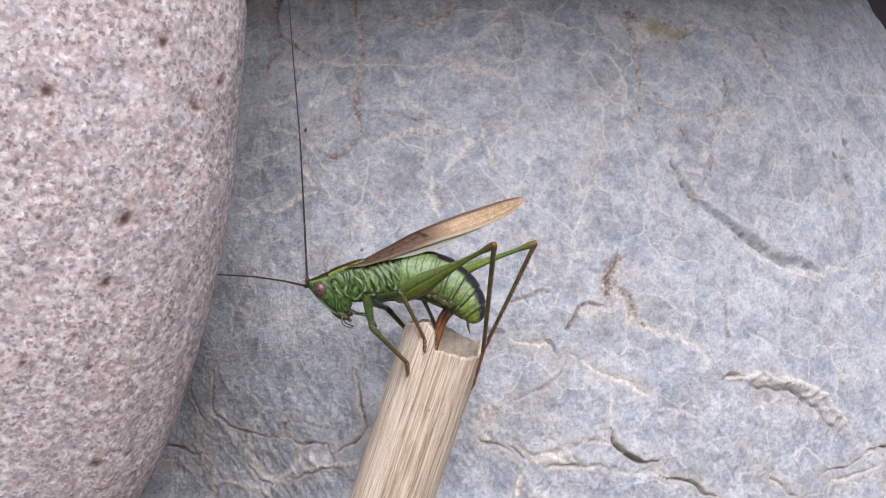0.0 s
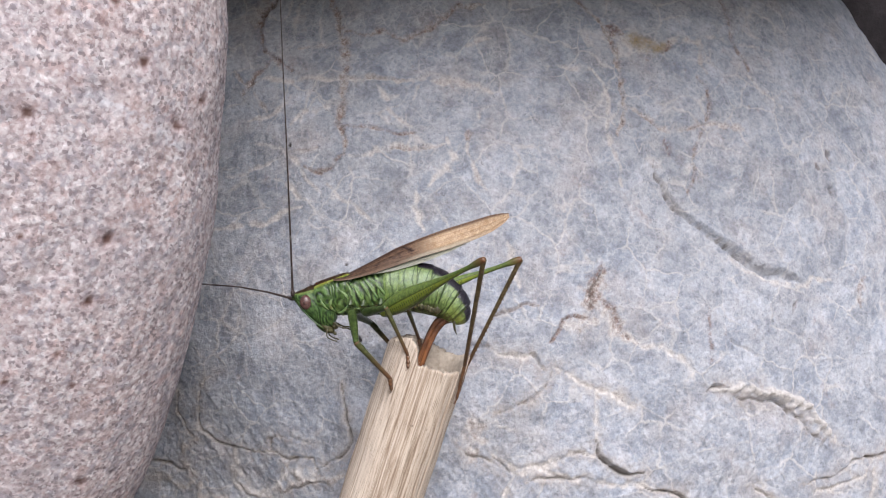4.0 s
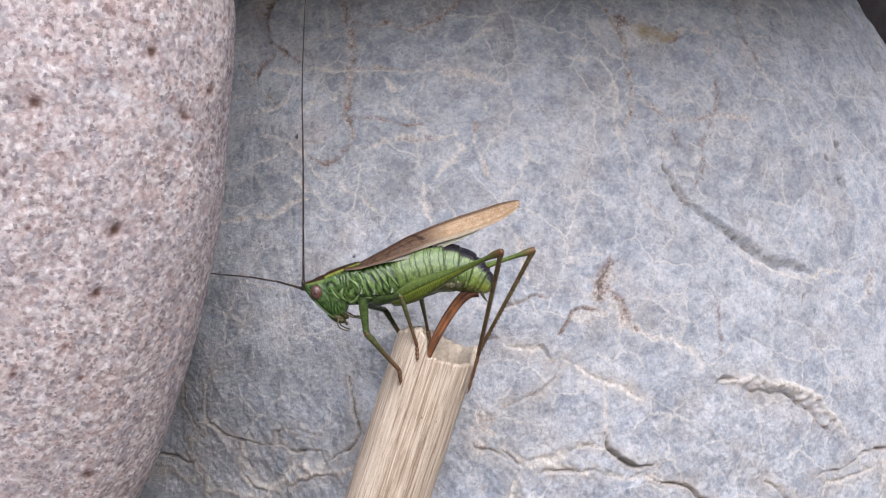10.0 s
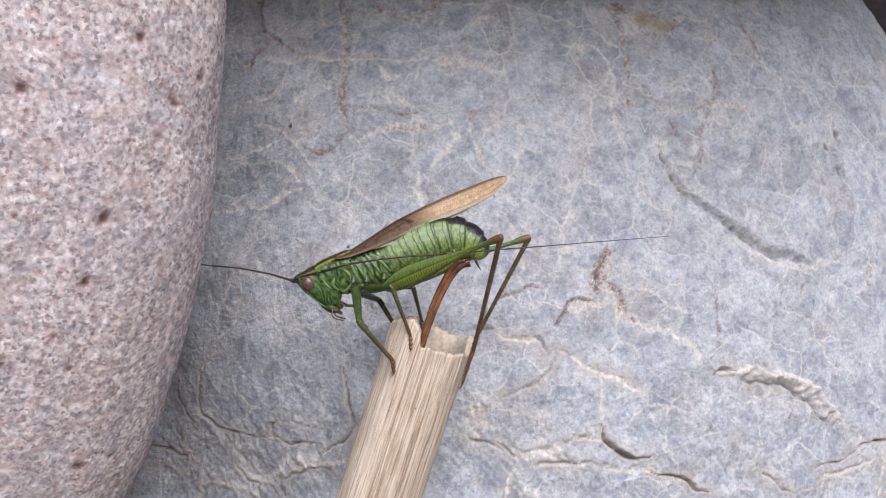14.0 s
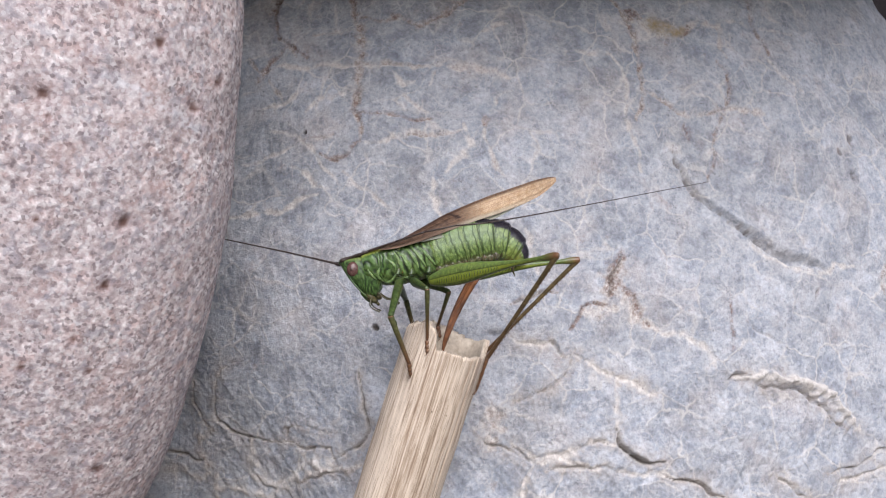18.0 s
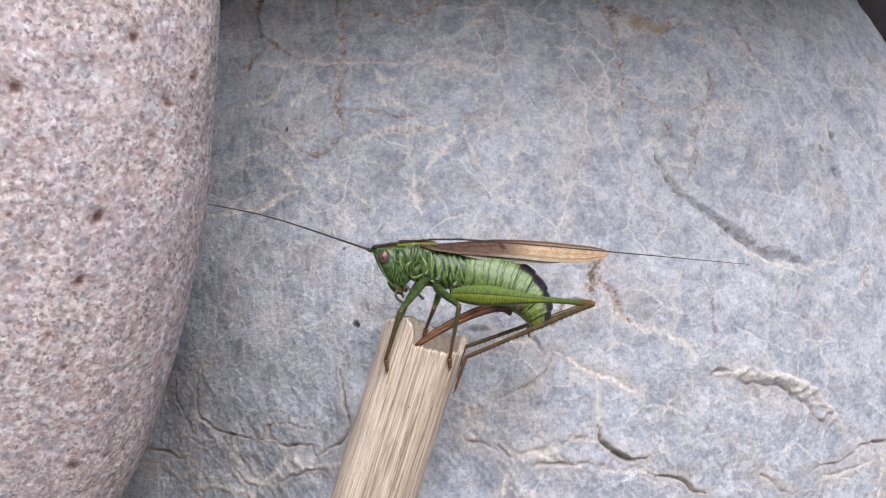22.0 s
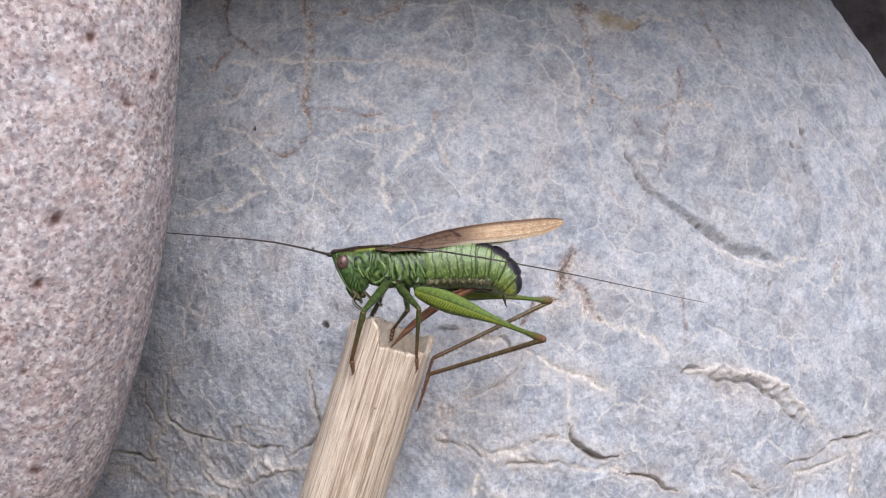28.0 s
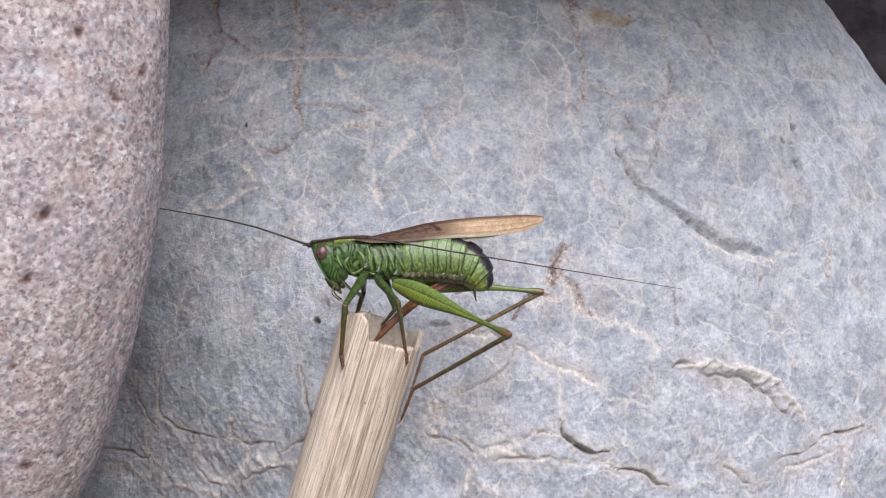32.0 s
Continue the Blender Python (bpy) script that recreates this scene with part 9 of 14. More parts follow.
    glide(RIG["ring1"], "0 8.36 0 -0.72 0 7.8 0; 0.5 8.36 0 -0.71 0 7 0; 1 8.35 0 -0.71 0 6.8 0; 1.5 8.34 0 -0.7 0 6.1 0; 2 8.35 0 -0.7 0 5.6 0; 2.5 8.34 0 -0.69 0 5 0; 3 8.33 0 -0.69 0 4.9 0; 3.5 8.32 0 -0.68 0 3.8 0; 4 8.29 0 -0.68 0 3.8 0; 4.5 8.32 0 -0.67 0 3.3 0; 6.5 8.3 0 -0.66 0 1.6 0; 7 8.32 0 -0.65 0 1.2 0; 7.5 8.31 0 -0.65 0 0.3 0; 8 8.33 0 -0.64 0 -0.3 0; 8.5 8.35 0 -0.63 0 -0.9 0; 9 8.37 0 -0.63 0 -1.6 0; 9.5 8.38 0 -0.63 0 -1.5 0; 10 8.41 0 -0.62 0 -1.7 0; 10.5 8.4 0 -0.63 0 -1.5 0; 11 8.41 0 -0.62 0 -2.2 0; 11.5 8.44 0 -0.61 0 -2.7 0; 12 8.44 0 -0.61 0 -3.3 0; 12.5 8.48 0 -0.6 0 -3.9 0; 13 8.49 0 -0.6 0 -4 0; 13.5 8.5 0 -0.58 0 -5.1 0; 13.7 8.5 0 -0.58 0 -5.4 0; 13.8 8.5 0 -0.58 0 -5.5 0; 14 8.5 0 -0.58 0 -5.6 0; 14.5 8.52 0 -0.57 0 -5.9 0; 16.5 8.55 0 -0.58 0 -4.9 0; 17 8.46 0 -0.62 0 -2.4 0; 17.5 8.4 0 -0.62 0 -2.3 0; 18 8.4 0 -0.6 0 -3.8 0; 18.5 8.42 0 -0.66 0 1.9 0; 19 8.48 0 -0.6 0 -3.8 0; 19.5 8.44 0 -0.62 0 -1.7 0; 20 8.42 0 -0.62 0 -2.1 0; 20.5 8.41 0 -0.65 0 1.3 0; 21 8.44 0 -0.62 0 -1.9 0; 21.5 8.37 0 -0.65 0 0.8 0; 22 8.44 0 -0.63 0 -0.8 0; 22.5 8.39 0 -0.63 0 -1.1 0; 23 8.44 0 -0.62 0 -1.6 0; 23.5 8.4 0 -0.64 0 -0.4 0; 24 8.46 0 -0.64 0 -0.4 0; 24.5 8.35 0 -0.64 0 -0.6 0; 25 8.43 0 -0.6 0 -3.7 0; 25.5 8.41 0 -0.62 0 -1.8 0; 27.5 8.48 0 -0.6 0 -4.1 0; 28 8.43 0 -0.59 0 -4.3 0; 28.5 8.45 0 -0.6 0 -3.6 0; 29 8.45 0 -0.6 0 -4 0; 29.5 8.41 0 -0.62 0 -2.4 0; 30 8.42 0 -0.61 0 -3.3 0; 30.5 8.41 0 -0.6 0 -3.7 0; 31 8.34 0 -0.61 0 -3.7 0; 31.5 8.33 0 -0.61 0 -3.5 0; 32 8.31 0 -0.6 0 -4 0")
    glide(RIG["ring2"], "0 9.94 0 -0.93 0 14.6 0; 0.5 9.94 0 -0.9 0 13.4 0; 1 9.92 0 -0.89 0 13 0; 1.5 9.91 0 -0.86 0 11.8 0; 2 9.92 0 -0.85 0 11 0; 2.5 9.9 0 -0.82 0 10 0; 3 9.89 0 -0.82 0 9.9 0; 3.5 9.87 0 -0.78 0 8.1 0; 4 9.82 0 -0.77 0 8.1 0; 4.5 9.87 0 -0.76 0 7.3 0; 6.5 9.83 0 -0.7 0 4.6 0; 7 9.87 0 -0.68 0 4.1 0; 7.5 9.86 0 -0.65 0 2.7 0; 8 9.9 0 -0.63 0 1.6 0; 8.5 9.94 0 -0.61 0 0.7 0; 9 9.96 0 -0.58 0 -0.4 0; 9.5 9.99 0 -0.58 0 -0.2 0; 10 10.06 0 -0.57 0 -0.6 0; 10.5 10.03 0 -0.58 0 -0.2 0; 11 10.05 0 -0.56 0 -1.3 0; 11.5 10.1 0 -0.53 0 -2.2 0; 12 10.12 0 -0.51 0 -3.1 0; 12.5 10.19 0 -0.48 0 -4 0; 13 10.21 0 -0.47 0 -4.3 0; 13.5 10.23 0 -0.43 0 -5.9 0; 13.7 10.22 0 -0.42 0 -6.2 0; 13.8 10.22 0 -0.41 0 -6.4 0; 14 10.22 0 -0.4 0 -6.6 0; 14.5 10.26 0 -0.39 0 -6.9 0; 16.5 10.33 0 -0.42 0 -5.5 0; 17 10.14 0 -0.55 0 -1.6 0; 17.5 10.03 0 -0.55 0 -1.5 0; 18 10.04 0 -0.49 0 -3.8 0; 18.5 10.07 0 -0.71 0 5.3 0; 19 10.18 0 -0.48 0 -3.8 0; 19.5 10.11 0 -0.57 0 -0.6 0; 20 10.07 0 -0.56 0 -1.1 0; 20.5 10.05 0 -0.69 0 4.3 0; 21 10.12 0 -0.57 0 -0.8 0; 21.5 9.98 0 -0.67 0 3.3 0; 22 10.11 0 -0.61 0 0.8 0; 22.5 10.01 0 -0.6 0 0.4 0; 23 10.12 0 -0.57 0 -0.4 0; 23.5 10.03 0 -0.62 0 1.4 0; 24 10.15 0 -0.62 0 1.5 0; 24.5 9.94 0 -0.62 0 1.2 0; 25 10.08 0 -0.49 0 -3.6 0; 25.5 10.06 0 -0.57 0 -0.7 0; 27.5 10.19 0 -0.47 0 -4.2 0; 28 10.09 0 -0.47 0 -4.6 0; 28.5 10.14 0 -0.49 0 -3.6 0; 29 10.14 0 -0.48 0 -4.1 0; 29.5 10.06 0 -0.55 0 -1.6 0; 30 10.08 0 -0.51 0 -3 0; 30.5 10.04 0 -0.5 0 -3.6 0; 31 9.92 0 -0.5 0 -3.6 0; 31.5 9.88 0 -0.51 0 -3.3 0; 32 9.86 0 -0.5 0 -4 0")
    glide(RIG["ring3"], "0 11.48 0 -1.33 0 22.5 0; 0.5 11.49 0 -1.26 0 20.8 0; 1 11.46 0 -1.24 0 20.4 0; 1.5 11.46 0 -1.18 0 18.8 0; 2 11.48 0 -1.15 0 17.7 0; 2.5 11.45 0 -1.09 0 16.3 0; 3 11.44 0 -1.08 0 16.1 0; 3.5 11.41 0 -0.99 0 13.8 0; 4 11.33 0 -0.98 0 13.8 0; 4.5 11.41 0 -0.95 0 12.7 0; 6.5 11.35 0 -0.81 0 9.2 0; 7 11.41 0 -0.79 0 8.5 0; 7.5 11.41 0 -0.72 0 6.6 0; 8 11.47 0 -0.67 0 5.2 0; 8.5 11.53 0 -0.62 0 4 0; 9 11.56 0 -0.57 0 2.6 0; 9.5 11.6 0 -0.58 0 2.8 0; 10 11.7 0 -0.56 0 2.3 0; 10.5 11.67 0 -0.58 0 2.8 0; 11 11.69 0 -0.52 0 1.4 0; 11.5 11.77 0 -0.47 0 0.2 0; 12 11.8 0 -0.42 0 -1.1 0; 12.5 11.9 0 -0.36 0 -2.3 0; 13 11.93 0 -0.34 0 -2.6 0; 13.5 11.95 0 -0.25 0 -4.8 0; 13.7 11.95 0 -0.23 0 -5.3 0; 13.8 11.94 0 -0.21 0 -5.6 0; 14 11.94 0 -0.2 0 -5.8 0; 14.5 12 0 -0.18 0 -6.3 0; 16.5 12.11 0 -0.25 0 -4.6 0; 17 11.83 0 -0.5 0 1 0; 17.5 11.66 0 -0.5 0 0.9 0; 18 11.67 0 -0.38 0 -2.3 0; 18.5 11.72 0 -0.87 0 10.4 0; 19 11.89 0 -0.37 0 -2.3 0; 19.5 11.78 0 -0.55 0 2.3 0; 20 11.72 0 -0.53 0 1.5 0; 20.5 11.68 0 -0.81 0 8.6 0; 21 11.79 0 -0.54 0 1.9 0; 21.5 11.58 0 -0.76 0 7.4 0; 22 11.78 0 -0.63 0 3.9 0; 22.5 11.63 0 -0.61 0 3.3 0; 23 11.79 0 -0.56 0 2.3 0; 23.5 11.66 0 -0.66 0 4.6 0; 24 11.84 0 -0.67 0 4.8 0; 24.5 11.52 0 -0.65 0 4.4 0; 25 11.74 0 -0.39 0 -1.9 0; 25.5 11.71 0 -0.55 0 1.9 0; 27.5 11.9 0 -0.34 0 -2.6 0; 28 11.75 0 -0.33 0 -3.2 0; 28.5 11.82 0 -0.39 0 -1.8 0; 29 11.82 0 -0.35 0 -2.6 0; 29.5 11.7 0 -0.5 0 0.7 0; 30 11.73 0 -0.42 0 -1.1 0; 30.5 11.68 0 -0.39 0 -1.8 0; 31 11.5 0 -0.4 0 -1.9 0; 31.5 11.44 0 -0.42 0 -1.5 0; 32 11.41 0 -0.39 0 -2.4 0")
    glide(RIG["ring4"], "0 12.96 0 -1.93 0 31.8 0; 0.5 12.98 0 -1.83 0 29.8 0; 1 12.94 0 -1.78 0 29.2 0; 1.5 12.95 0 -1.68 0 27.4 0; 2 12.99 0 -1.62 0 26.1 0; 2.5 12.96 0 -1.52 0 24.3 0; 3 12.94 0 -1.51 0 24.1 0; 3.5 12.93 0 -1.36 0 21.3 0; 4 12.81 0 -1.34 0 21.3 0; 4.5 12.92 0 -1.29 0 20.1 0; 6.5 12.86 0 -1.05 0 15.8 0; 7 12.95 0 -1.01 0 15 0; 7.5 12.95 0 -0.89 0 12.8 0; 8 13.03 0 -0.81 0 11.1 0; 8.5 13.11 0 -0.73 0 9.7 0; 9 13.16 0 -0.64 0 7.9 0; 9.5 13.21 0 -0.65 0 8.2 0; 10 13.35 0 -0.62 0 7.7 0; 10.5 13.3 0 -0.65 0 8.2 0; 11 13.33 0 -0.56 0 6.5 0; 11.5 13.44 0 -0.47 0 5 0; 12 13.48 0 -0.38 0 3.5 0; 12.5 13.61 0 -0.29 0 2.1 0; 13 13.66 0 -0.26 0 1.6 0; 13.5 13.68 0 -0.1 0 -1.3 0; 13.7 13.67 0 -0.07 0 -1.9 0; 13.8 13.67 0 -0.04 0 -2.3 0; 14 13.66 0 -0.03 0 -2.7 0; 14.5 13.74 0 0.02 0 -3.6 0; 16.5 13.89 0 -0.11 0 -1.7 0; 17 13.52 0 -0.53 0 6 0; 17.5 13.29 0 -0.53 0 5.6 0; 18 13.31 0 -0.31 0 1.1 0; 18.5 13.34 0 -1.16 0 17.4 0; 19 13.6 0 -0.3 0 1.1 0; 19.5 13.45 0 -0.62 0 7.5 0; 20 13.38 0 -0.57 0 6.4 0; 20.5 13.31 0 -1.06 0 15.2 0; 21 13.47 0 -0.6 0 6.9 0; 21.5 13.17 0 -0.96 0 13.6 0; 22 13.45 0 -0.74 0 9.3 0; 22.5 13.25 0 -0.7 0 8.5 0; 23 13.47 0 -0.63 0 7.2 0; 23.5 13.28 0 -0.79 0 9.9 0; 24 13.53 0 -0.81 0 10.3 0; 24.5 13.1 0 -0.77 0 9.8 0; 25 13.4 0 -0.33 0 2 0; 25.5 13.36 0 -0.6 0 6.7 0; 27.5 13.61 0 -0.26 0 1.4 0; 28 13.41 0 -0.24 0 0.6 0; 28.5 13.51 0 -0.33 0 2.4 0; 29 13.51 0 -0.28 0 1.4 0; 29.5 13.35 0 -0.52 0 5.3 0; 30 13.39 0 -0.39 0 2.9 0; 30.5 13.32 0 -0.34 0 2.1 0; 31 13.07 0 -0.35 0 2.2 0; 31.5 13 0 -0.38 0 2.6 0; 32 12.95 0 -0.32 0 1.4 0")
    glide(RIG["ring5"], "0 14.31 0 -2.77 0 42.5 0; 0.5 14.36 0 -2.61 0 40.5 0; 1 14.32 0 -2.55 0 39.9 0; 1.5 14.36 0 -2.4 0 37.9 0; 2 14.41 0 -2.31 0 36.6 0; 2.5 14.4 0 -2.16 0 34.7 0; 3 14.37 0 -2.14 0 34.5 0; 3.5 14.38 0 -1.91 0 31.5 0; 4 14.23 0 -1.88 0 31.4 0; 4.5 14.38 0 -1.81 0 30.1 0; 6.5 14.34 0 -1.46 0 25.4 0; 7 14.44 0 -1.41 0 24.6 0; 7.5 14.46 0 -1.23 0 22.1 0; 8 14.57 0 -1.1 0 20.2 0; 8.5 14.67 0 -0.99 0 18.6 0; 9 14.74 0 -0.85 0 16.6 0; 9.5 14.8 0 -0.88 0 16.9 0; 10 14.98 0 -0.84 0 16.2 0; 10.5 14.92 0 -0.88 0 16.6 0; 11 14.96 0 -0.74 0 14.8 0; 11.5 15.1 0 -0.62 0 13.3 0; 12 15.15 0 -0.48 0 11.6 0; 12.5 15.32 0 -0.36 0 10.1 0; 13 15.38 0 -0.31 0 9.6 0; 13.5 15.41 0 -0.06 0 6.2 0; 13.7 15.4 0 -0.01 0 5.4 0; 13.8 15.4 0 0.02 0 4.8 0; 14 15.39 0 0.06 0 4.2 0; 14.5 15.49 0 0.12 0 2.7 0; 16.5 15.68 0 -0.06 0 4.4 0; 17 15.2 0 -0.7 0 14.5 0; 17.5 14.91 0 -0.68 0 13.9 0; 18 14.95 0 -0.34 0 8 0; 18.5 14.92 0 -1.66 0 26.7 0; 19 15.31 0 -0.33 0 7.9 0; 19.5 15.11 0 -0.84 0 16.3 0; 20 15.02 0 -0.75 0 15 0; 20.5 14.89 0 -1.48 0 24.8 0; 21 15.13 0 -0.8 0 15.6 0; 21.5 14.73 0 -1.33 0 23 0; 22 15.09 0 -1.01 0 18.2 0; 22.5 14.85 0 -0.93 0 17.1 0; 23 15.13 0 -0.84 0 15.7 0; 23.5 14.89 0 -1.07 0 18.7 0; 24 15.19 0 -1.11 0 19.4 0; 24.5 14.66 0 -1.03 0 18.7 0; 25 15.06 0 -0.39 0 9.6 0; 25.5 15 0 -0.79 0 15.1 0; 27.5 15.33 0 -0.31 0 9.3 0; 28 15.07 0 -0.25 0 8 0; 28.5 15.19 0 -0.4 0 10.3 0; 29 15.2 0 -0.32 0 9.1 0; 29.5 14.98 0 -0.67 0 13.5 0; 30 15.05 0 -0.47 0 10.6 0; 30.5 14.96 0 -0.4 0 9.8 0; 31 14.65 0 -0.4 0 9.9 0; 31.5 14.55 0 -0.44 0 10.3 0; 32 14.5 0 -0.35 0 8.8 0")
    glide(RIG["ring6"], "0 15.49 0 -3.84 0 54.3 0; 0.5 15.57 0 -3.64 0 52.6 0; 1 15.54 0 -3.56 0 52 0; 1.5 15.61 0 -3.36 0 50.3 0; 2 15.68 0 -3.25 0 49.2 0; 2.5 15.69 0 -3.05 0 47.6 0; 3 15.67 0 -3.02 0 47.4 0; 3.5 15.71 0 -2.71 0 44.6 0; 4 15.54 0 -2.66 0 44.4 0; 4.5 15.72 0 -2.58 0 43.2 0; 6.5 15.73 0 -2.1 0 38.3 0; 7 15.86 0 -2.04 0 37.5 0; 7.5 15.89 0 -1.79 0 34.8 0; 8 16.04 0 -1.63 0 33 0; 8.5 16.18 0 -1.48 0 31.2 0; 9 16.27 0 -1.3 0 29.1 0; 9.5 16.34 0 -1.34 0 29 0; 10 16.56 0 -1.29 0 28 0; 10.5 16.48 0 -1.35 0 27.7 0; 11 16.55 0 -1.15 0 26.3 0; 11.5 16.73 0 -1 0 25.2 0; 12 16.79 0 -0.82 0 23.9 0; 12.5 17.01 0 -0.66 0 22.7 0; 13 17.08 0 -0.6 0 22.4 0; 13.5 17.13 0 -0.25 0 19.8 0; 13.7 17.12 0 -0.18 0 19.2 0; 13.8 17.12 0 -0.12 0 18.6 0; 14 17.12 0 -0.07 0 18 0; 14.5 17.24 0 0.04 0 16.1 0; 16.5 17.46 0 -0.2 0 17.6 0; 17 16.84 0 -1.13 0 27.3 0; 17.5 16.49 0 -1.06 0 27.8 0; 18 16.57 0 -0.56 0 21.6 0; 18.5 16.39 0 -2.4 0 37.7 0; 19 17 0 -0.57 0 21.6 0; 19.5 16.71 0 -1.3 0 29.5 0; 20 16.61 0 -1.17 0 28.8 0; 20.5 16.38 0 -2.17 0 38.3 0; 21 16.74 0 -1.25 0 29.4 0; 21.5 16.21 0 -1.95 0 36.7 0; 22 16.68 0 -1.53 0 32.3 0; 22.5 16.4 0 -1.4 0 31.2 0; 23 16.74 0 -1.29 0 29.9 0; 23.5 16.43 0 -1.58 0 33 0; 24 16.78 0 -1.67 0 33.6 0; 24.5 16.16 0 -1.53 0 32.7 0; 25 16.7 0 -0.66 0 23.6 0; 25.5 16.59 0 -1.21 0 29.2 0; 27.5 17.02 0 -0.58 0 23 0; 28 16.72 0 -0.48 0 21.9 0; 28.5 16.85 0 -0.7 0 24.2 0; 29 16.86 0 -0.58 0 23 0; 29.5 16.58 0 -1.05 0 27.6 0; 30 16.68 0 -0.77 0 24.6 0; 30.5 16.57 0 -0.67 0 23.7 0; 31 16.21 0 -0.66 0 23.6 0; 31.5 16.09 0 -0.7 0 24.1 0; 32 16.03 0 -0.57 0 22.5 0")
    glide(RIG["ring7"], "0 16.42 0 -5.13 0 66.5 0; 0.5 16.54 0 -4.9 0 65.3 0; 1 16.51 0 -4.8 0 64.7 0; 1.5 16.62 0 -4.57 0 63.5 0; 2 16.72 0 -4.44 0 62.9 0; 2.5 16.76 0 -4.2 0 61.8 0; 3 16.73 0 -4.16 0 61.7 0; 3.5 16.82 0 -3.79 0 59.4 0; 4 16.64 0 -3.72 0 59 0; 4.5 16.86 0 -3.63 0 58.3 0; 6.5 16.93 0 -3.03 0 53.2 0; 7 17.09 0 -2.97 0 52.5 0; 7.5 17.17 0 -2.66 0 49.8 0; 8 17.36 0 -2.47 0 48.1 0; 8.5 17.54 0 -2.3 0 46.3 0; 9 17.67 0 -2.07 0 44 0; 9.5 17.75 0 -2.11 0 43.1 0; 10 18 0 -2.07 0 41.5 0; 10.5 17.93 0 -2.1 0 39.9 0; 11 18.02 0 -1.88 0 39.4 0; 11.5 18.23 0 -1.71 0 39 0; 12 18.32 0 -1.5 0 38.7 0; 12.5 18.58 0 -1.33 0 38.6 0; 13 18.67 0 -1.27 0 38.9 0; 13.5 18.75 0 -0.85 0 39.6 0; 13.7 18.75 0 -0.75 0 40.1 0; 13.8 18.75 0 -0.68 0 40.4 0; 14 18.76 0 -0.61 0 40.7 0; 14.5 18.91 0 -0.46 0 41.5 0; 16.5 19.15 0 -0.75 0 44.5 0; 17 18.33 0 -1.9 0 42.8 0; 17.5 17.93 0 -1.82 0 47.4 0; 18 18.09 0 -1.15 0 46.2 0; 18.5 17.69 0 -3.41 0 48.8 0; 19 18.59 0 -1.19 0 46.9 0; 19.5 18.16 0 -2.13 0 45.7 0; 20 18.06 0 -1.96 0 47.4 0; 20.5 17.66 0 -3.18 0 54.6 0; 21 18.2 0 -2.07 0 48.1 0; 21.5 17.49 0 -2.9 0 53.9 0; 22 18.09 0 -2.42 0 51.4 0; 22.5 17.78 0 -2.23 0 50.8 0; 23 18.19 0 -2.12 0 50 0; 23.5 17.8 0 -2.46 0 53.2 0; 24 18.18 0 -2.61 0 52.7 0; 24.5 17.5 0 -2.37 0 51.7 0; 25 18.22 0 -1.32 0 45.6 0; 25.5 18.02 0 -2.01 0 49.6 0; 27.5 18.59 0 -1.26 0 42.6 0; 28 18.26 0 -1.1 0 43.4 0; 28.5 18.38 0 -1.39 0 44.5 0; 29 18.41 0 -1.24 0 43.8 0; 29.5 18.04 0 -1.8 0 48 0; 30 18.18 0 -1.45 0 46.8 0; 30.5 18.07 0 -1.32 0 45 0; 31 17.65 0 -1.27 0 44.1 0; 31.5 17.52 0 -1.32 0 44.8 0; 32 17.47 0 -1.14 0 43.8 0")
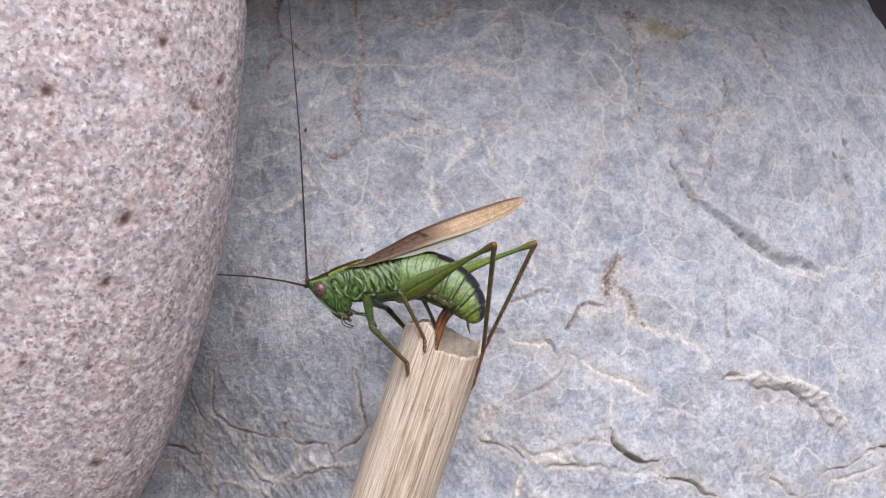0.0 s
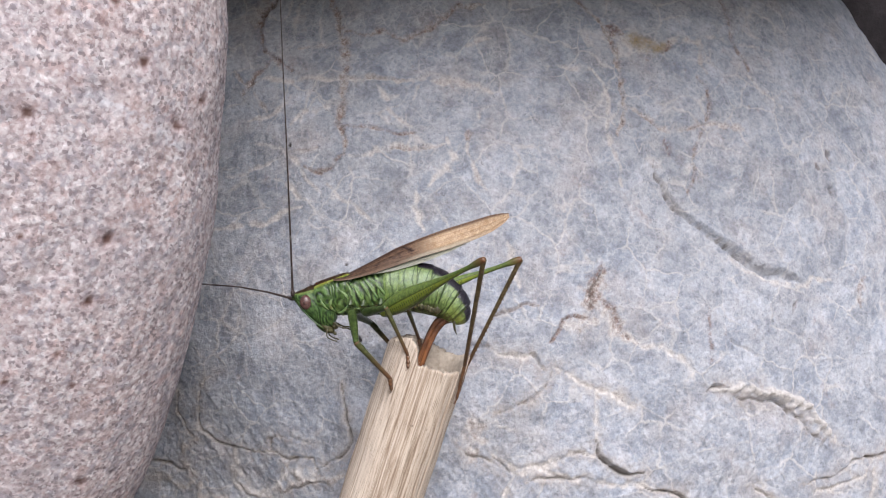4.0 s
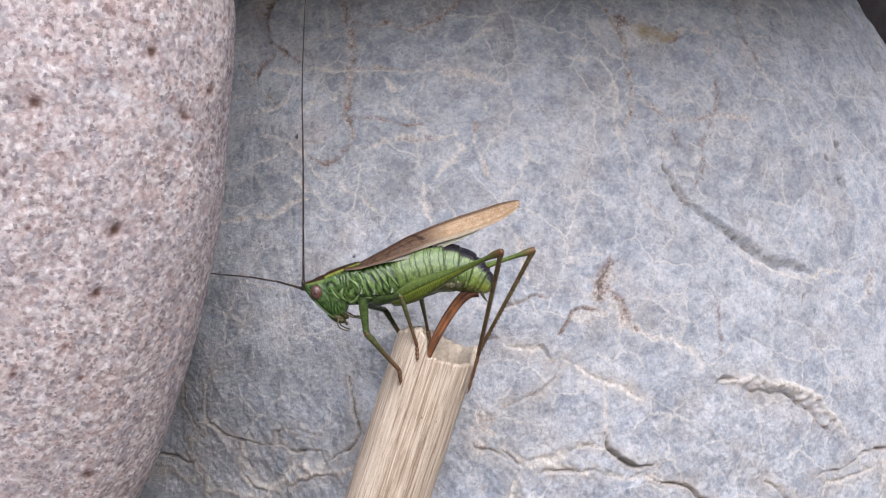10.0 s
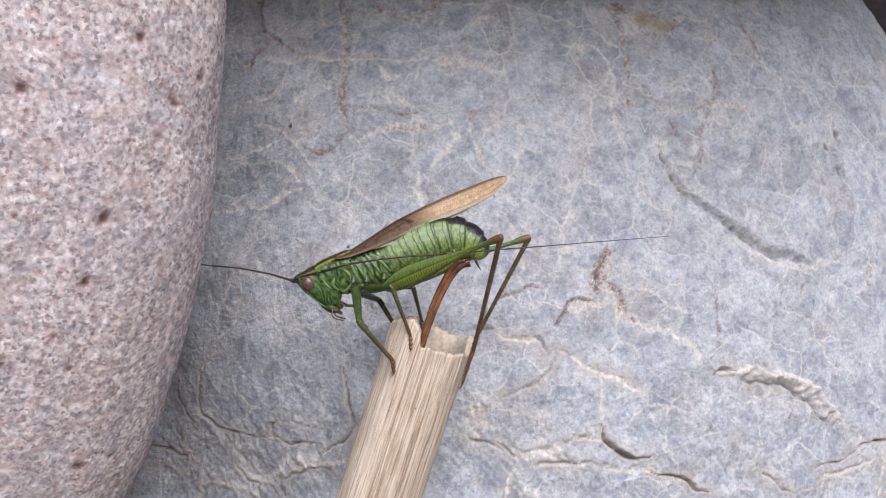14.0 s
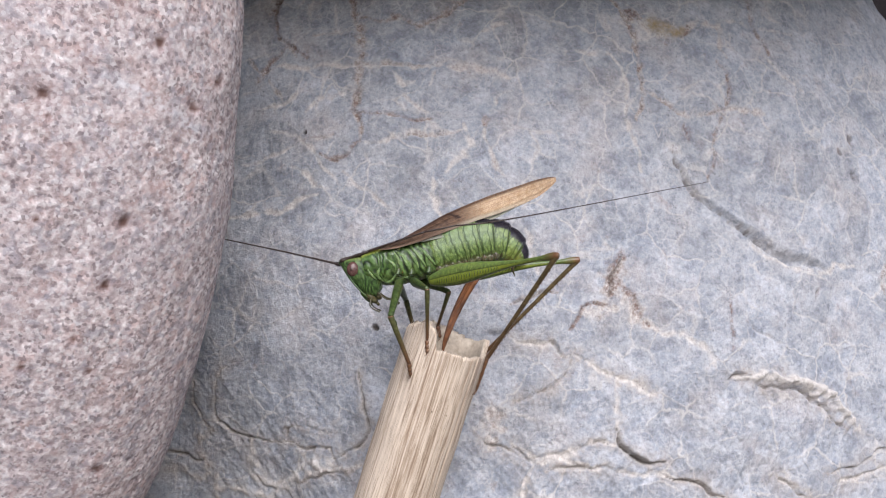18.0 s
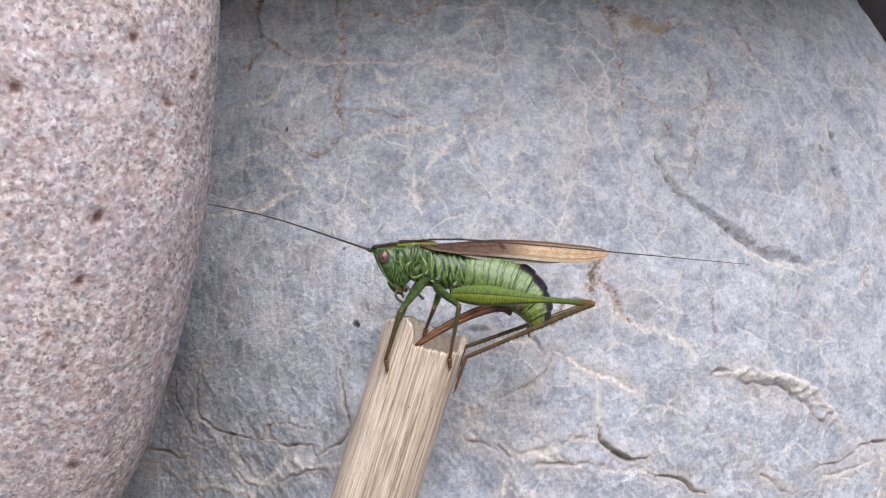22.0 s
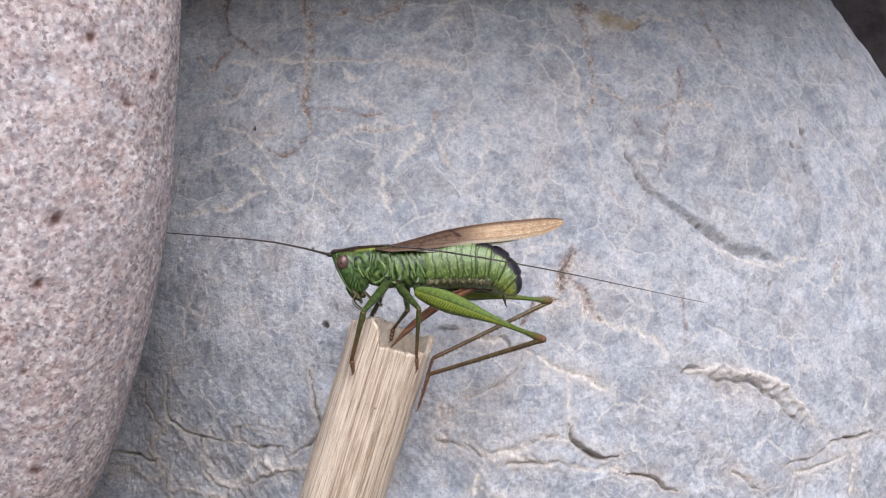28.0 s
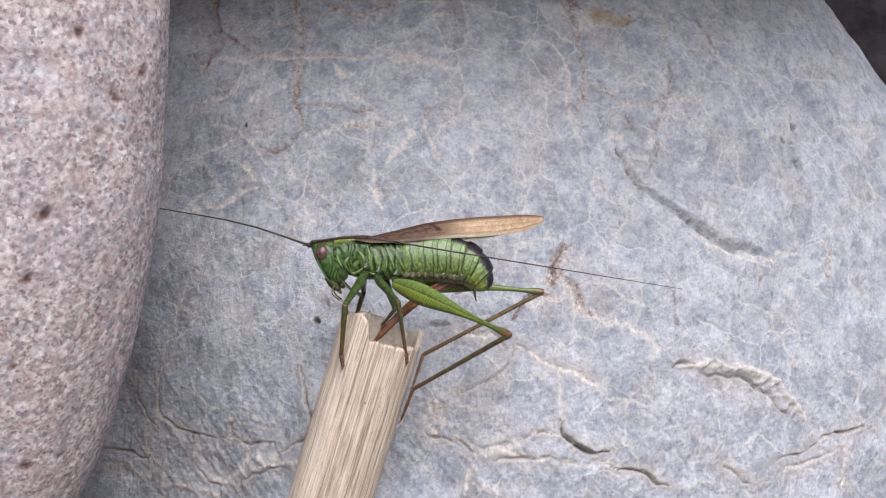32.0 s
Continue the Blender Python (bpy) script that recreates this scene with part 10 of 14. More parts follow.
    glide(RIG["ring8"], "0 17.06 0 -6.58 0 77.8 0; 0.5 17.21 0 -6.34 0 77.2 0; 1 17.19 0 -6.22 0 76.5 0; 1.5 17.32 0 -5.98 0 75.9 0; 2 17.45 0 -5.84 0 75.8 0; 2.5 17.5 0 -5.58 0 75.2 0; 3 17.48 0 -5.53 0 75.2 0; 3.5 17.62 0 -5.12 0 73.5 0; 4 17.43 0 -5.01 0 72.9 0; 4.5 17.68 0 -4.94 0 72.5 0; 6.5 17.86 0 -4.25 0 67.1 0; 7 18.04 0 -4.19 0 66.5 0; 7.5 18.17 0 -3.84 0 63.7 0; 8 18.41 0 -3.63 0 62.2 0; 8.5 18.63 0 -3.44 0 60.2 0; 9 18.82 0 -3.17 0 57.7 0; 9.5 18.92 0 -3.21 0 55.9 0; 10 19.23 0 -3.16 0 53.7 0; 10.5 19.18 0 -3.15 0 50.7 0; 11 19.28 0 -2.92 0 51.2 0; 11.5 19.52 0 -2.76 0 51.7 0; 12 19.63 0 -2.55 0 52.4 0; 12.5 19.91 0 -2.4 0 53.3 0; 13 19.99 0 -2.36 0 54.2 0; 13.5 20.07 0 -1.96 0 58.9 0; 13.7 20.06 0 -1.87 0 61.1 0; 13.8 20.05 0 -1.81 0 62.7 0; 14 20.04 0 -1.75 0 64.3 0; 14.5 20.19 0 -1.62 0 69.7 0; 16.5 20.38 0 -2.01 0 76.1 0; 17 19.56 0 -3.06 0 57.2 0; 17.5 19.03 0 -3.01 0 66.8 0; 18 19.21 0 -2.32 0 73.9 0; 18.5 18.78 0 -4.65 0 58.6 0; 19 19.73 0 -2.44 0 75.4 0; 19.5 19.32 0 -3.32 0 61 0; 20 19.17 0 -3.18 0 65.5 0; 20.5 18.61 0 -4.52 0 70 0; 21 19.31 0 -3.31 0 66.1 0; 21.5 18.44 0 -4.19 0 70.4 0; 22 19.12 0 -3.72 0 70.1 0; 22.5 18.8 0 -3.48 0 70.2 0; 23 19.25 0 -3.4 0 70 0; 23.5 18.77 0 -3.76 0 73.5 0; 24 19.2 0 -3.95 0 71.4 0; 24.5 18.48 0 -3.6 0 70.6 0; 25 19.37 0 -2.5 0 68.2 0; 25.5 19.08 0 -3.26 0 70 0; 27.5 19.83 0 -2.42 0 61.7 0; 28 19.45 0 -2.23 0 65.3 0; 28.5 19.57 0 -2.57 0 64.7 0; 29 19.61 0 -2.41 0 64.7 0; 29.5 19.13 0 -3.02 0 68.4 0; 30 19.3 0 -2.65 0 69.8 0; 30.5 19.22 0 -2.47 0 66.7 0; 31 18.79 0 -2.35 0 65 0; 31.5 18.63 0 -2.4 0 66.1 0; 32 18.59 0 -2.19 0 66 0")
    glide(RIG["blade"], "0 15.18 0 -6.31 0 60.8 180; 0.5 15.43 0 -6.21 0 59.9 180; 1 15.52 0 -6.25 0 59.3 180; 1.5 15.75 0 -6.16 0 58.4 180; 2 15.98 0 -6.16 0 57.4 180; 2.5 16.14 0 -6.04 0 56.6 180; 3 16.21 0 -6.14 0 55.4 180; 3.5 16.47 0 -5.9 0 55.7 180; 4 16.39 0 -5.94 0 55.4 180; 4.5 16.69 0 -5.89 0 53.5 180; 6.5 17.17 0 -5.38 0 51 180; 7 17.41 0 -5.36 0 49.7 180; 7.5 17.52 0 -5.14 0 49.2 180; 8 17.7 0 -5.06 0 47.3 180; 8.5 17.88 0 -4.99 0 46 180; 9 18.04 0 -4.86 0 45.4 180; 9.5 18.22 0 -4.82 0 44.4 180; 10 18.62 0 -4.69 0 43.9 180; 10.5 18.68 0 -4.62 0 44.4 180; 11 18.67 0 -4.36 0 44.7 180; 11.5 18.8 0 -4.19 0 45.3 180; 12 18.77 0 -3.95 0 45.5 180; 12.5 18.93 0 -3.76 0 45.4 180; 13 18.89 0 -3.69 0 45.5 180; 13.5 18.87 0 -3.53 0 46.1 180; 13.7 18.81 0 -3.53 0 46 180; 13.8 18.77 0 -3.52 0 45.9 180; 14 18.72 0 -3.52 0 45.9 180; 14.5 18.72 0 -3.59 0 45.7 180; 16.5 18.33 0 -3.37 0 42.7 180; 17 17.9 0 -3.63 0 45.6 180; 17.5 17.31 0 -3.99 0 44 180; 18 17.39 0 -2.89 0 43.2 180; 18.5 17.1 0 -5 0 38 180; 19 17.28 0 -3.33 0 37.5 180; 19.5 17.45 0 -4.26 0 32.9 180; 20 16.21 0 -3.73 0 36.9 180; 20.5 15.61 0 -4.84 0 34.9 180; 21 16.11 0 -3.66 0 32.8 180; 21.5 15.96 0 -4.64 0 30.9 180; 22 16.01 0 -4.17 0 31.8 180; 22.5 15.82 0 -3.96 0 31.9 180; 23 15.78 0 -3.85 0 31.8 180; 23.5 15.84 0 -3.89 0 31.6 180; 24 16.78 0 -4.2 0 27.2 180; 24.5 16.49 0 -4.04 0 28.3 180; 25 18.1 0 -3.94 0 24.2 180; 25.5 16.72 0 -4.2 0 27 180; 27.5 17.95 0 -3.28 0 26.6 180; 28 17.56 0 -3.1 0 28.5 180; 28.5 17.54 0 -3.37 0 27.3 180; 29 17.48 0 -3.36 0 27.8 180; 29.5 17.32 0 -3.69 0 26 180; 30 17.63 0 -3.44 0 25.9 180; 30.5 17.55 0 -3.4 0 29.3 180; 31 17.04 0 -3.25 0 33.1 180; 31.5 16.93 0 -3.24 0 34.5 180; 32 16.64 0 -3.22 0 35.7 180")
    glide(RIG["ant_near0"], "0 -1.54 -0.5 0.59 132.7 -74.5 -42.5; 0.5 -1.54 -0.5 0.59 131.3 -74.2 -41.2; 1 -1.54 -0.5 0.59 132.8 -74.5 -42.6; 1.5 -1.54 -0.5 0.59 131.6 -74.3 -41.5; 2 -1.54 -0.5 0.59 130.6 -74.2 -40.4; 2.5 -1.54 -0.5 0.59 129 -73.8 -38.9; 3 -1.54 -0.5 0.59 128 -73.5 -38; 3.5 -1.54 -0.5 0.59 130.2 -74.1 -40.1; 4 -1.54 -0.5 0.59 132.8 -74.8 -42.6; 4.5 -1.54 -0.5 0.59 128.9 -73.6 -38.9; 6.5 -1.54 -0.5 0.59 133.4 -74.6 -43.3; 7 -1.54 -0.5 0.59 132 -73.9 -42; 7.5 -1.54 -0.5 0.59 133.1 -74.2 -43; 8 -1.54 -0.5 0.59 130.1 -73.7 -40.2; 8.5 -1.54 -0.5 0.59 127.7 -72.7 -37.9; 9 -1.54 -0.5 0.59 128.2 -72.7 -38.4; 9.5 -1.54 -0.5 0.59 125.4 -71.5 -35.8; 10 -1.54 -0.5 0.59 129.3 -71.7 -39.8; 10.5 -1.54 -0.5 0.59 124.5 -66.9 -35.9; 11 -1.54 -0.5 0.59 123.2 -66.4 -34.6; 11.5 -1.54 -0.5 0.59 124.9 -66.9 -36.3; 12 -1.54 -0.5 0.59 119.5 -63.3 -31.4; 12.5 -1.54 -0.5 0.59 121.5 -65.6 -33.1; 13 -1.54 -0.5 0.59 108.3 -57.5 -21.1; 13.5 -1.54 -0.5 0.59 107.8 -54.2 -21.4; 13.7 -1.54 -0.5 0.59 93.7 -27.1 -10.9; 13.8 -1.54 -0.5 0.59 88.4 -4.2 -10.4; 14 -1.54 -0.5 0.59 86.6 1.8 -20.9; 14.5 -1.54 -0.5 0.59 96.2 -16.4 -26.6; 16.5 -1.19 -0.5 1.46 98.3 -12.6 -40.4; 17 -1.4 -0.5 0.99 94.3 -14.9 -24.7; 17.5 -1.32 -0.5 1.18 90.7 -6.4 -28.2; 18 -1.3 -0.5 1.23 88.9 -5.1 -15.2; 18.5 -1.48 -0.5 0.77 92.4 -11.1 -25; 19 -1.31 -0.5 1.2 89.9 -4.9 -29.1; 19.5 -1.55 -0.5 0.55 91.8 -12.4 -20.7; 20 -1.63 -0.5 0.23 93.9 -15.1 -24.8; 20.5 -1.51 -0.5 0.67 90.3 -8.5 -20.7; 21 -1.6 -0.5 0.35 93 -15.1 -21.4; 21.5 -1.51 -0.5 0.68 90.7 -9.9 -20.1; 22 -1.66 -0.5 0.06 95.5 -17.6 -26.4; 22.5 -1.68 -0.5 -0.04 97.7 -21.6 -27.1; 23 -1.71 -0.5 -0.31 97.8 -23.2 -25.9; 23.5 -1.63 -0.5 0.22 96 -18.2 -26.7; 24 -1.64 -0.5 0.15 98.8 -19 -32.8; 24.5 -1.59 -0.5 0.4 92.4 -13.8 -21.2; 25 -1.47 -0.5 0.8 89.4 -8.5 -14.9; 25.5 -1.63 -0.5 0.21 93.4 -17.1 -20.6; 27.5 -1.46 -0.5 0.84 91.1 -9.6 -23; 28 -1.38 -0.5 1.05 92.1 -9.2 -29.3; 28.5 -1.42 -0.5 0.93 92.2 -10.5 -26.2; 29 -1.4 -0.5 0.99 91.4 -8.5 -27.5; 29.5 -1.52 -0.5 0.64 92.3 -10.8 -26.8; 30 -1.58 -0.5 0.43 93.8 -13.4 -27.7; 30.5 -1.5 -0.5 0.7 93.2 -10.8 -30.8; 31 -1.49 -0.5 0.74 92.1 -8.2 -34.3; 31.5 -1.46 -0.5 0.84 91.3 -7.1 -33; 32 -1.44 -0.5 0.88 92.2 -9.2 -30.7")
    glide(RIG["ant_near1"], "0 -0.81 -1.17 4.16 133.1 -74.3 -42.9; 0.5 -0.78 -1.16 4.16 131.7 -74 -41.6; 1 -0.81 -1.17 4.16 133.2 -74.3 -43; 1.5 -0.79 -1.16 4.16 132 -74.1 -41.9; 2 -0.77 -1.16 4.16 130.9 -73.9 -40.8; 2.5 -0.73 -1.15 4.15 129.4 -73.5 -39.4; 3 -0.71 -1.15 4.14 128.4 -73.3 -38.5; 3.5 -0.76 -1.15 4.15 130.6 -73.9 -40.6; 4 -0.82 -1.16 4.16 133.3 -74.6 -43.1; 4.5 -0.72 -1.16 4.14 129.3 -73.4 -39.3; 6.5 -0.82 -1.17 4.16 133.9 -74.4 -43.8; 7 -0.77 -1.19 4.15 132.7 -73.6 -42.7; 7.5 -0.8 -1.19 4.15 133.6 -74 -43.6; 8 -0.75 -1.17 4.15 130.5 -73.5 -40.7; 8.5 -0.67 -1.17 4.13 128.2 -72.6 -38.5; 9 -0.67 -1.18 4.13 128.8 -72.6 -39.1; 9.5 -0.59 -1.19 4.1 125.9 -71.4 -36.3; 10 -0.64 -1.25 4.11 129.8 -71.4 -40.4; 10.5 -0.36 -1.35 4 125 -66.7 -36.5; 11 -0.32 -1.34 3.98 123.8 -66.2 -35.2; 11.5 -0.37 -1.36 4 125.5 -66.6 -36.9; 12 -0.12 -1.37 3.9 120 -63.1 -32; 12.5 -0.26 -1.33 3.96 122 -65.4 -33.7; 13 0.32 -1.22 3.71 108.8 -57.4 -21.7; 13.5 0.48 -1.29 3.6 108.2 -54 -21.9; 13.7 1.7 -1.12 2.28 93.9 -27.4 -11.3; 13.8 2.09 -1.17 0.87 88.5 -4.3 -10.8; 14 1.92 -1.82 0.48 86.4 2.7 -19.2; 14.5 1.63 -2.09 1.64 93.5 -14.2 -21.2; 16.5 1.55 -2.83 2.26 88.7 -3.8 -13.9; 17 1.84 -1.99 1.94 92.3 -13 -20.4; 17.5 1.92 -2.23 1.6 88.4 -3.1 -19.7; 18 2.26 -1.46 1.56 89 -5.3 -15.4; 18.5 1.81 -2.03 1.49 90.6 -9 -20.4; 19 1.9 -2.29 1.52 87.2 0.1 -18.4; 19.5 1.83 -1.78 1.34 91.2 -11.6 -19.4; 20 1.62 -2 1.2 92.2 -13.2 -21.6; 20.5 1.91 -1.79 1.21 89.8 -7.6 -19.6; 21 1.72 -1.81 1.31 92.2 -14.1 -19.9; 21.5 1.91 -1.75 1.31 90.4 -9.3 -19.2; 22 1.5 -2.07 1.17 93.4 -16 -21.9; 22.5 1.39 -2.07 1.32 94.7 -19.3 -22.1; 23 1.35 -1.98 1.14 95.4 -21.4 -22; 23.5 1.51 -2.08 1.38 93.1 -15.5 -21.5; 24 1.3 -2.39 1.35 92.5 -14.7 -20.7; 24.5 1.76 -1.8 1.29 91.9 -13.2 -20.1; 25 2.07 -1.44 1.35 89.5 -8.7 -15.1; 25.5 1.68 -1.74 1.29 92.9 -16.3 -19.8; 27.5 1.9 -1.93 1.46 89.9 -7.8 -20.4; 28 1.81 -2.28 1.64 87.8 -2.4 -18.5; 28.5 1.84 -2.11 1.6 89.2 -6.1 -20; 29 1.84 -2.19 1.54 88.1 -3.2 -19.5; 29.5 1.72 -2.14 1.33 89.4 -6.8 -20; 30 1.6 -2.17 1.28 90.3 -9.2 -20.1; 30.5 1.62 -2.36 1.39 88.3 -4.1 -18.8; 31 1.53 -2.56 1.26 87.8 -2.8 -18.1; 31.5 1.62 -2.5 1.3 87.5 -1.7 -18.6; 32 1.7 -2.36 1.47 88 -2.9 -19.7")
    glide(RIG["ant_near2"], "0 -0.07 -1.85 7.72 132.9 -74.4 -42.7; 0.5 -0.02 -1.84 7.71 131.5 -74.1 -41.4; 1 -0.08 -1.85 7.72 133 -74.5 -42.8; 1.5 -0.03 -1.84 7.72 131.8 -74.2 -41.7; 2 0.01 -1.83 7.7 130.7 -74.1 -40.6; 2.5 0.08 -1.82 7.69 129.2 -73.6 -39.1; 3 0.13 -1.81 7.68 128.2 -73.3 -38.2; 3.5 0.01 -1.82 7.71 130.4 -74 -40.4; 4 -0.1 -1.83 7.73 133 -74.7 -42.9; 4.5 0.09 -1.83 7.69 129.1 -73.5 -39.1; 6.5 -0.1 -1.86 7.72 133.6 -74.5 -43.5; 7 -0.01 -1.89 7.7 132.2 -73.8 -42.2; 7.5 -0.06 -1.89 7.71 133.2 -74.1 -43.2; 8 0.06 -1.86 7.7 130.3 -73.7 -40.4; 8.5 0.2 -1.86 7.66 127.9 -72.7 -38.1; 9 0.19 -1.88 7.66 128.4 -72.6 -38.6; 9.5 0.37 -1.89 7.61 125.5 -71.5 -36; 10 0.26 -2.01 7.61 129.1 -71.7 -39.7; 10.5 0.82 -2.22 7.4 123.5 -67.3 -34.8; 11 0.91 -2.21 7.36 122.2 -66.6 -33.5; 11.5 0.81 -2.24 7.39 123.8 -67.3 -35.1; 12 1.3 -2.25 7.2 118.4 -63.7 -30.2; 12.5 1.02 -2.19 7.33 120.8 -65.9 -32.3; 13 2.17 -1.95 6.83 108.4 -57.5 -21.1; 13.5 2.5 -2.1 6.59 107.6 -54.4 -21.1; 13.7 4.92 -1.76 3.98 93.8 -27.3 -11.1; 13.8 5.72 -1.86 1.14 88.5 -4.3 -10.6; 14 5.41 -3.03 0.3 85.9 7.8 -10.3; 14.5 4.97 -3.38 2.55 89.1 -8.8 -7.4; 16.5 5.11 -3.71 2.5 87.8 -0.6 -2.8; 17 5.22 -3.25 2.77 88.7 -8.1 -8.4; 17.5 5.38 -3.47 1.8 87.1 1.9 -6; 18 5.81 -2.44 1.9 88.4 -3.6 -13.6; 18.5 5.23 -3.3 2.07 87.6 -2.9 -8; 19 5.4 -3.46 1.51 86.7 5.8 -5.5; 19.5 5.25 -2.98 2.08 88.2 -5.8 -10.9; 20 4.96 -3.32 2.04 87.8 -4.6 -9.2; 20.5 5.36 -3.02 1.7 87.4 -1.5 -11.6; 21 5.09 -3.03 2.21 88.5 -7.5 -11; 21.5 5.36 -2.95 1.91 87.9 -3.9 -11.9; 22 4.79 -3.39 2.19 88.7 -11.1 -8.1; 22.5 4.62 -3.38 2.54 88.7 -11.8 -8.1; 23 4.54 -3.27 2.49 89.3 -14.4 -9.1; 23.5 4.82 -3.39 2.36 88.1 -7.7 -7.8; 24 4.62 -3.65 2.29 87.7 -8.3 -4.3; 24.5 5.14 -3.04 2.13 88.9 -8.6 -12.2; 25 5.6 -2.4 1.91 88.9 -7.3 -13.7; 25.5 5.02 -2.95 2.33 88.7 -7.8 -12.5; 27.5 5.33 -3.2 1.96 87.1 -0.1 -9.7; 28 5.29 -3.45 1.8 86.5 5.5 -5.6; 28.5 5.28 -3.36 1.99 86.5 3.6 -7.1; 29 5.31 -3.42 1.74 86.3 5.9 -6.4; 29.5 5.16 -3.39 1.77 86.7 1.8 -6.9; 30 5.02 -3.42 1.87 87 -0.7 -6.6; 30.5 5.09 -3.54 1.66 86.6 4.6 -5.1; 31 5.02 -3.7 1.44 86.9 1.7 -3.3; 31.5 5.1 -3.67 1.41 86.8 3.1 -3.8; 32 5.15 -3.6 1.66 86.5 6 -4.9")
    glide(RIG["ant_near3"], "0 0.66 -2.52 11.29 131.8 -75 -41.6; 0.5 0.74 -2.51 11.27 130.5 -74.7 -40.3; 1 0.65 -2.52 11.29 131.9 -75 -41.6; 1.5 0.72 -2.51 11.28 130.8 -74.8 -40.6; 2 0.78 -2.49 11.27 129.8 -74.6 -39.6; 2.5 0.89 -2.47 11.25 128.2 -74.1 -38.1; 3 0.96 -2.47 11.23 127.2 -73.8 -37.2; 3.5 0.79 -2.48 11.27 129.4 -74.5 -39.3; 4 0.61 -2.49 11.3 131.8 -75.1 -41.5; 4.5 0.91 -2.49 11.24 128 -74 -37.9; 6.5 0.62 -2.54 11.29 132.1 -75 -41.9; 7 0.76 -2.59 11.25 130.3 -74.4 -40.1; 7.5 0.68 -2.58 11.27 131.6 -74.8 -41.4; 8 0.85 -2.53 11.25 129.3 -74.2 -39.2; 8.5 1.06 -2.54 11.19 126.4 -73.1 -36.5; 9 1.05 -2.57 11.19 126.3 -73 -36.5; 9.5 1.32 -2.58 11.12 124 -71.9 -34.4; 10 1.16 -2.75 11.13 126.5 -72.6 -36.9; 10.5 1.99 -3.03 10.81 117.8 -69.3 -28.5; 11 2.13 -3.02 10.76 116.5 -68.1 -27.2; 11.5 1.98 -3.06 10.81 117.5 -69.4 -28.2; 12 2.71 -3.08 10.52 112.6 -65.6 -23.6; 12.5 2.3 -2.99 10.71 116.1 -67.5 -27; 13 4.03 -2.67 9.95 106.6 -57.5 -19.1; 13.5 4.5 -2.88 9.6 105.3 -55.7 -18.1; 13.7 8.14 -2.4 5.68 93.4 -26.9 -10.5; 13.8 9.34 -2.54 1.42 88.4 -4.1 -9.6; 14 9.01 -3.69 -0.2 86.6 11.7 -3.2; 14.5 8.59 -3.85 3.12 87.9 -5.7 -1.1; 16.5 8.8 -3.89 2.54 87.7 1 -0.5; 17 8.83 -3.79 3.28 87.7 -5.8 -2; 17.5 9.06 -3.86 1.67 87.2 3.9 -1; 18 9.4 -3.31 2.13 87 2.5 -8.7; 18.5 8.88 -3.81 2.25 87.2 0.4 -1.7; 19 9.06 -3.81 1.14 87 7.4 -1.5; 19.5 8.85 -3.68 2.45 87.1 -0.4 -3.4; 20 8.59 -3.91 2.33 87 0.3 -0.8; 20.5 8.98 -3.76 1.8 86.8 5.7 -2.6; 21 8.69 -3.73 2.69 87.1 -1 -2.9; 21.5 8.96 -3.72 2.16 86.9 2.7 -3.2; 22 8.38 -3.9 2.9 87.1 -7 -0.8; 22.5 8.19 -3.88 3.29 87.1 -7.5 -0.9; 23 8.07 -3.83 3.41 87.3 -9.7 -1.5; 23.5 8.44 -3.88 2.85 87.1 -3.3 -0.9; 24 8.27 -3.92 2.82 87.1 -5.5 -0.7; 24.5 8.71 -3.81 2.69 87.1 -2.3 -2; 25 9.16 -3.27 2.38 87.4 -1.8 -9.3; 25.5 8.58 -3.74 2.83 86.6 6.3 -2.9; 27.5 8.97 -3.82 1.97 86.8 5.7 -1.7; 28 8.95 -3.81 1.45 86.8 7.8 -1.5; 28.5 8.94 -3.82 1.76 86.8 7.8 -1.6; 29 8.96 -3.83 1.36 86.8 9.3 -1.4; 29.5 8.82 -3.83 1.65 86.8 5.3 -1.3; 30 8.69 -3.85 1.92 86.9 2.6 -1.2; 30.5 8.76 -3.87 1.36 86.8 6.9 -0.9; 31 8.7 -3.92 1.33 87 4 -0.6; 31.5 8.78 -3.92 1.21 86.9 5.7 -0.6; 32 8.81 -3.91 1.27 86.9 8.1 -0.6")
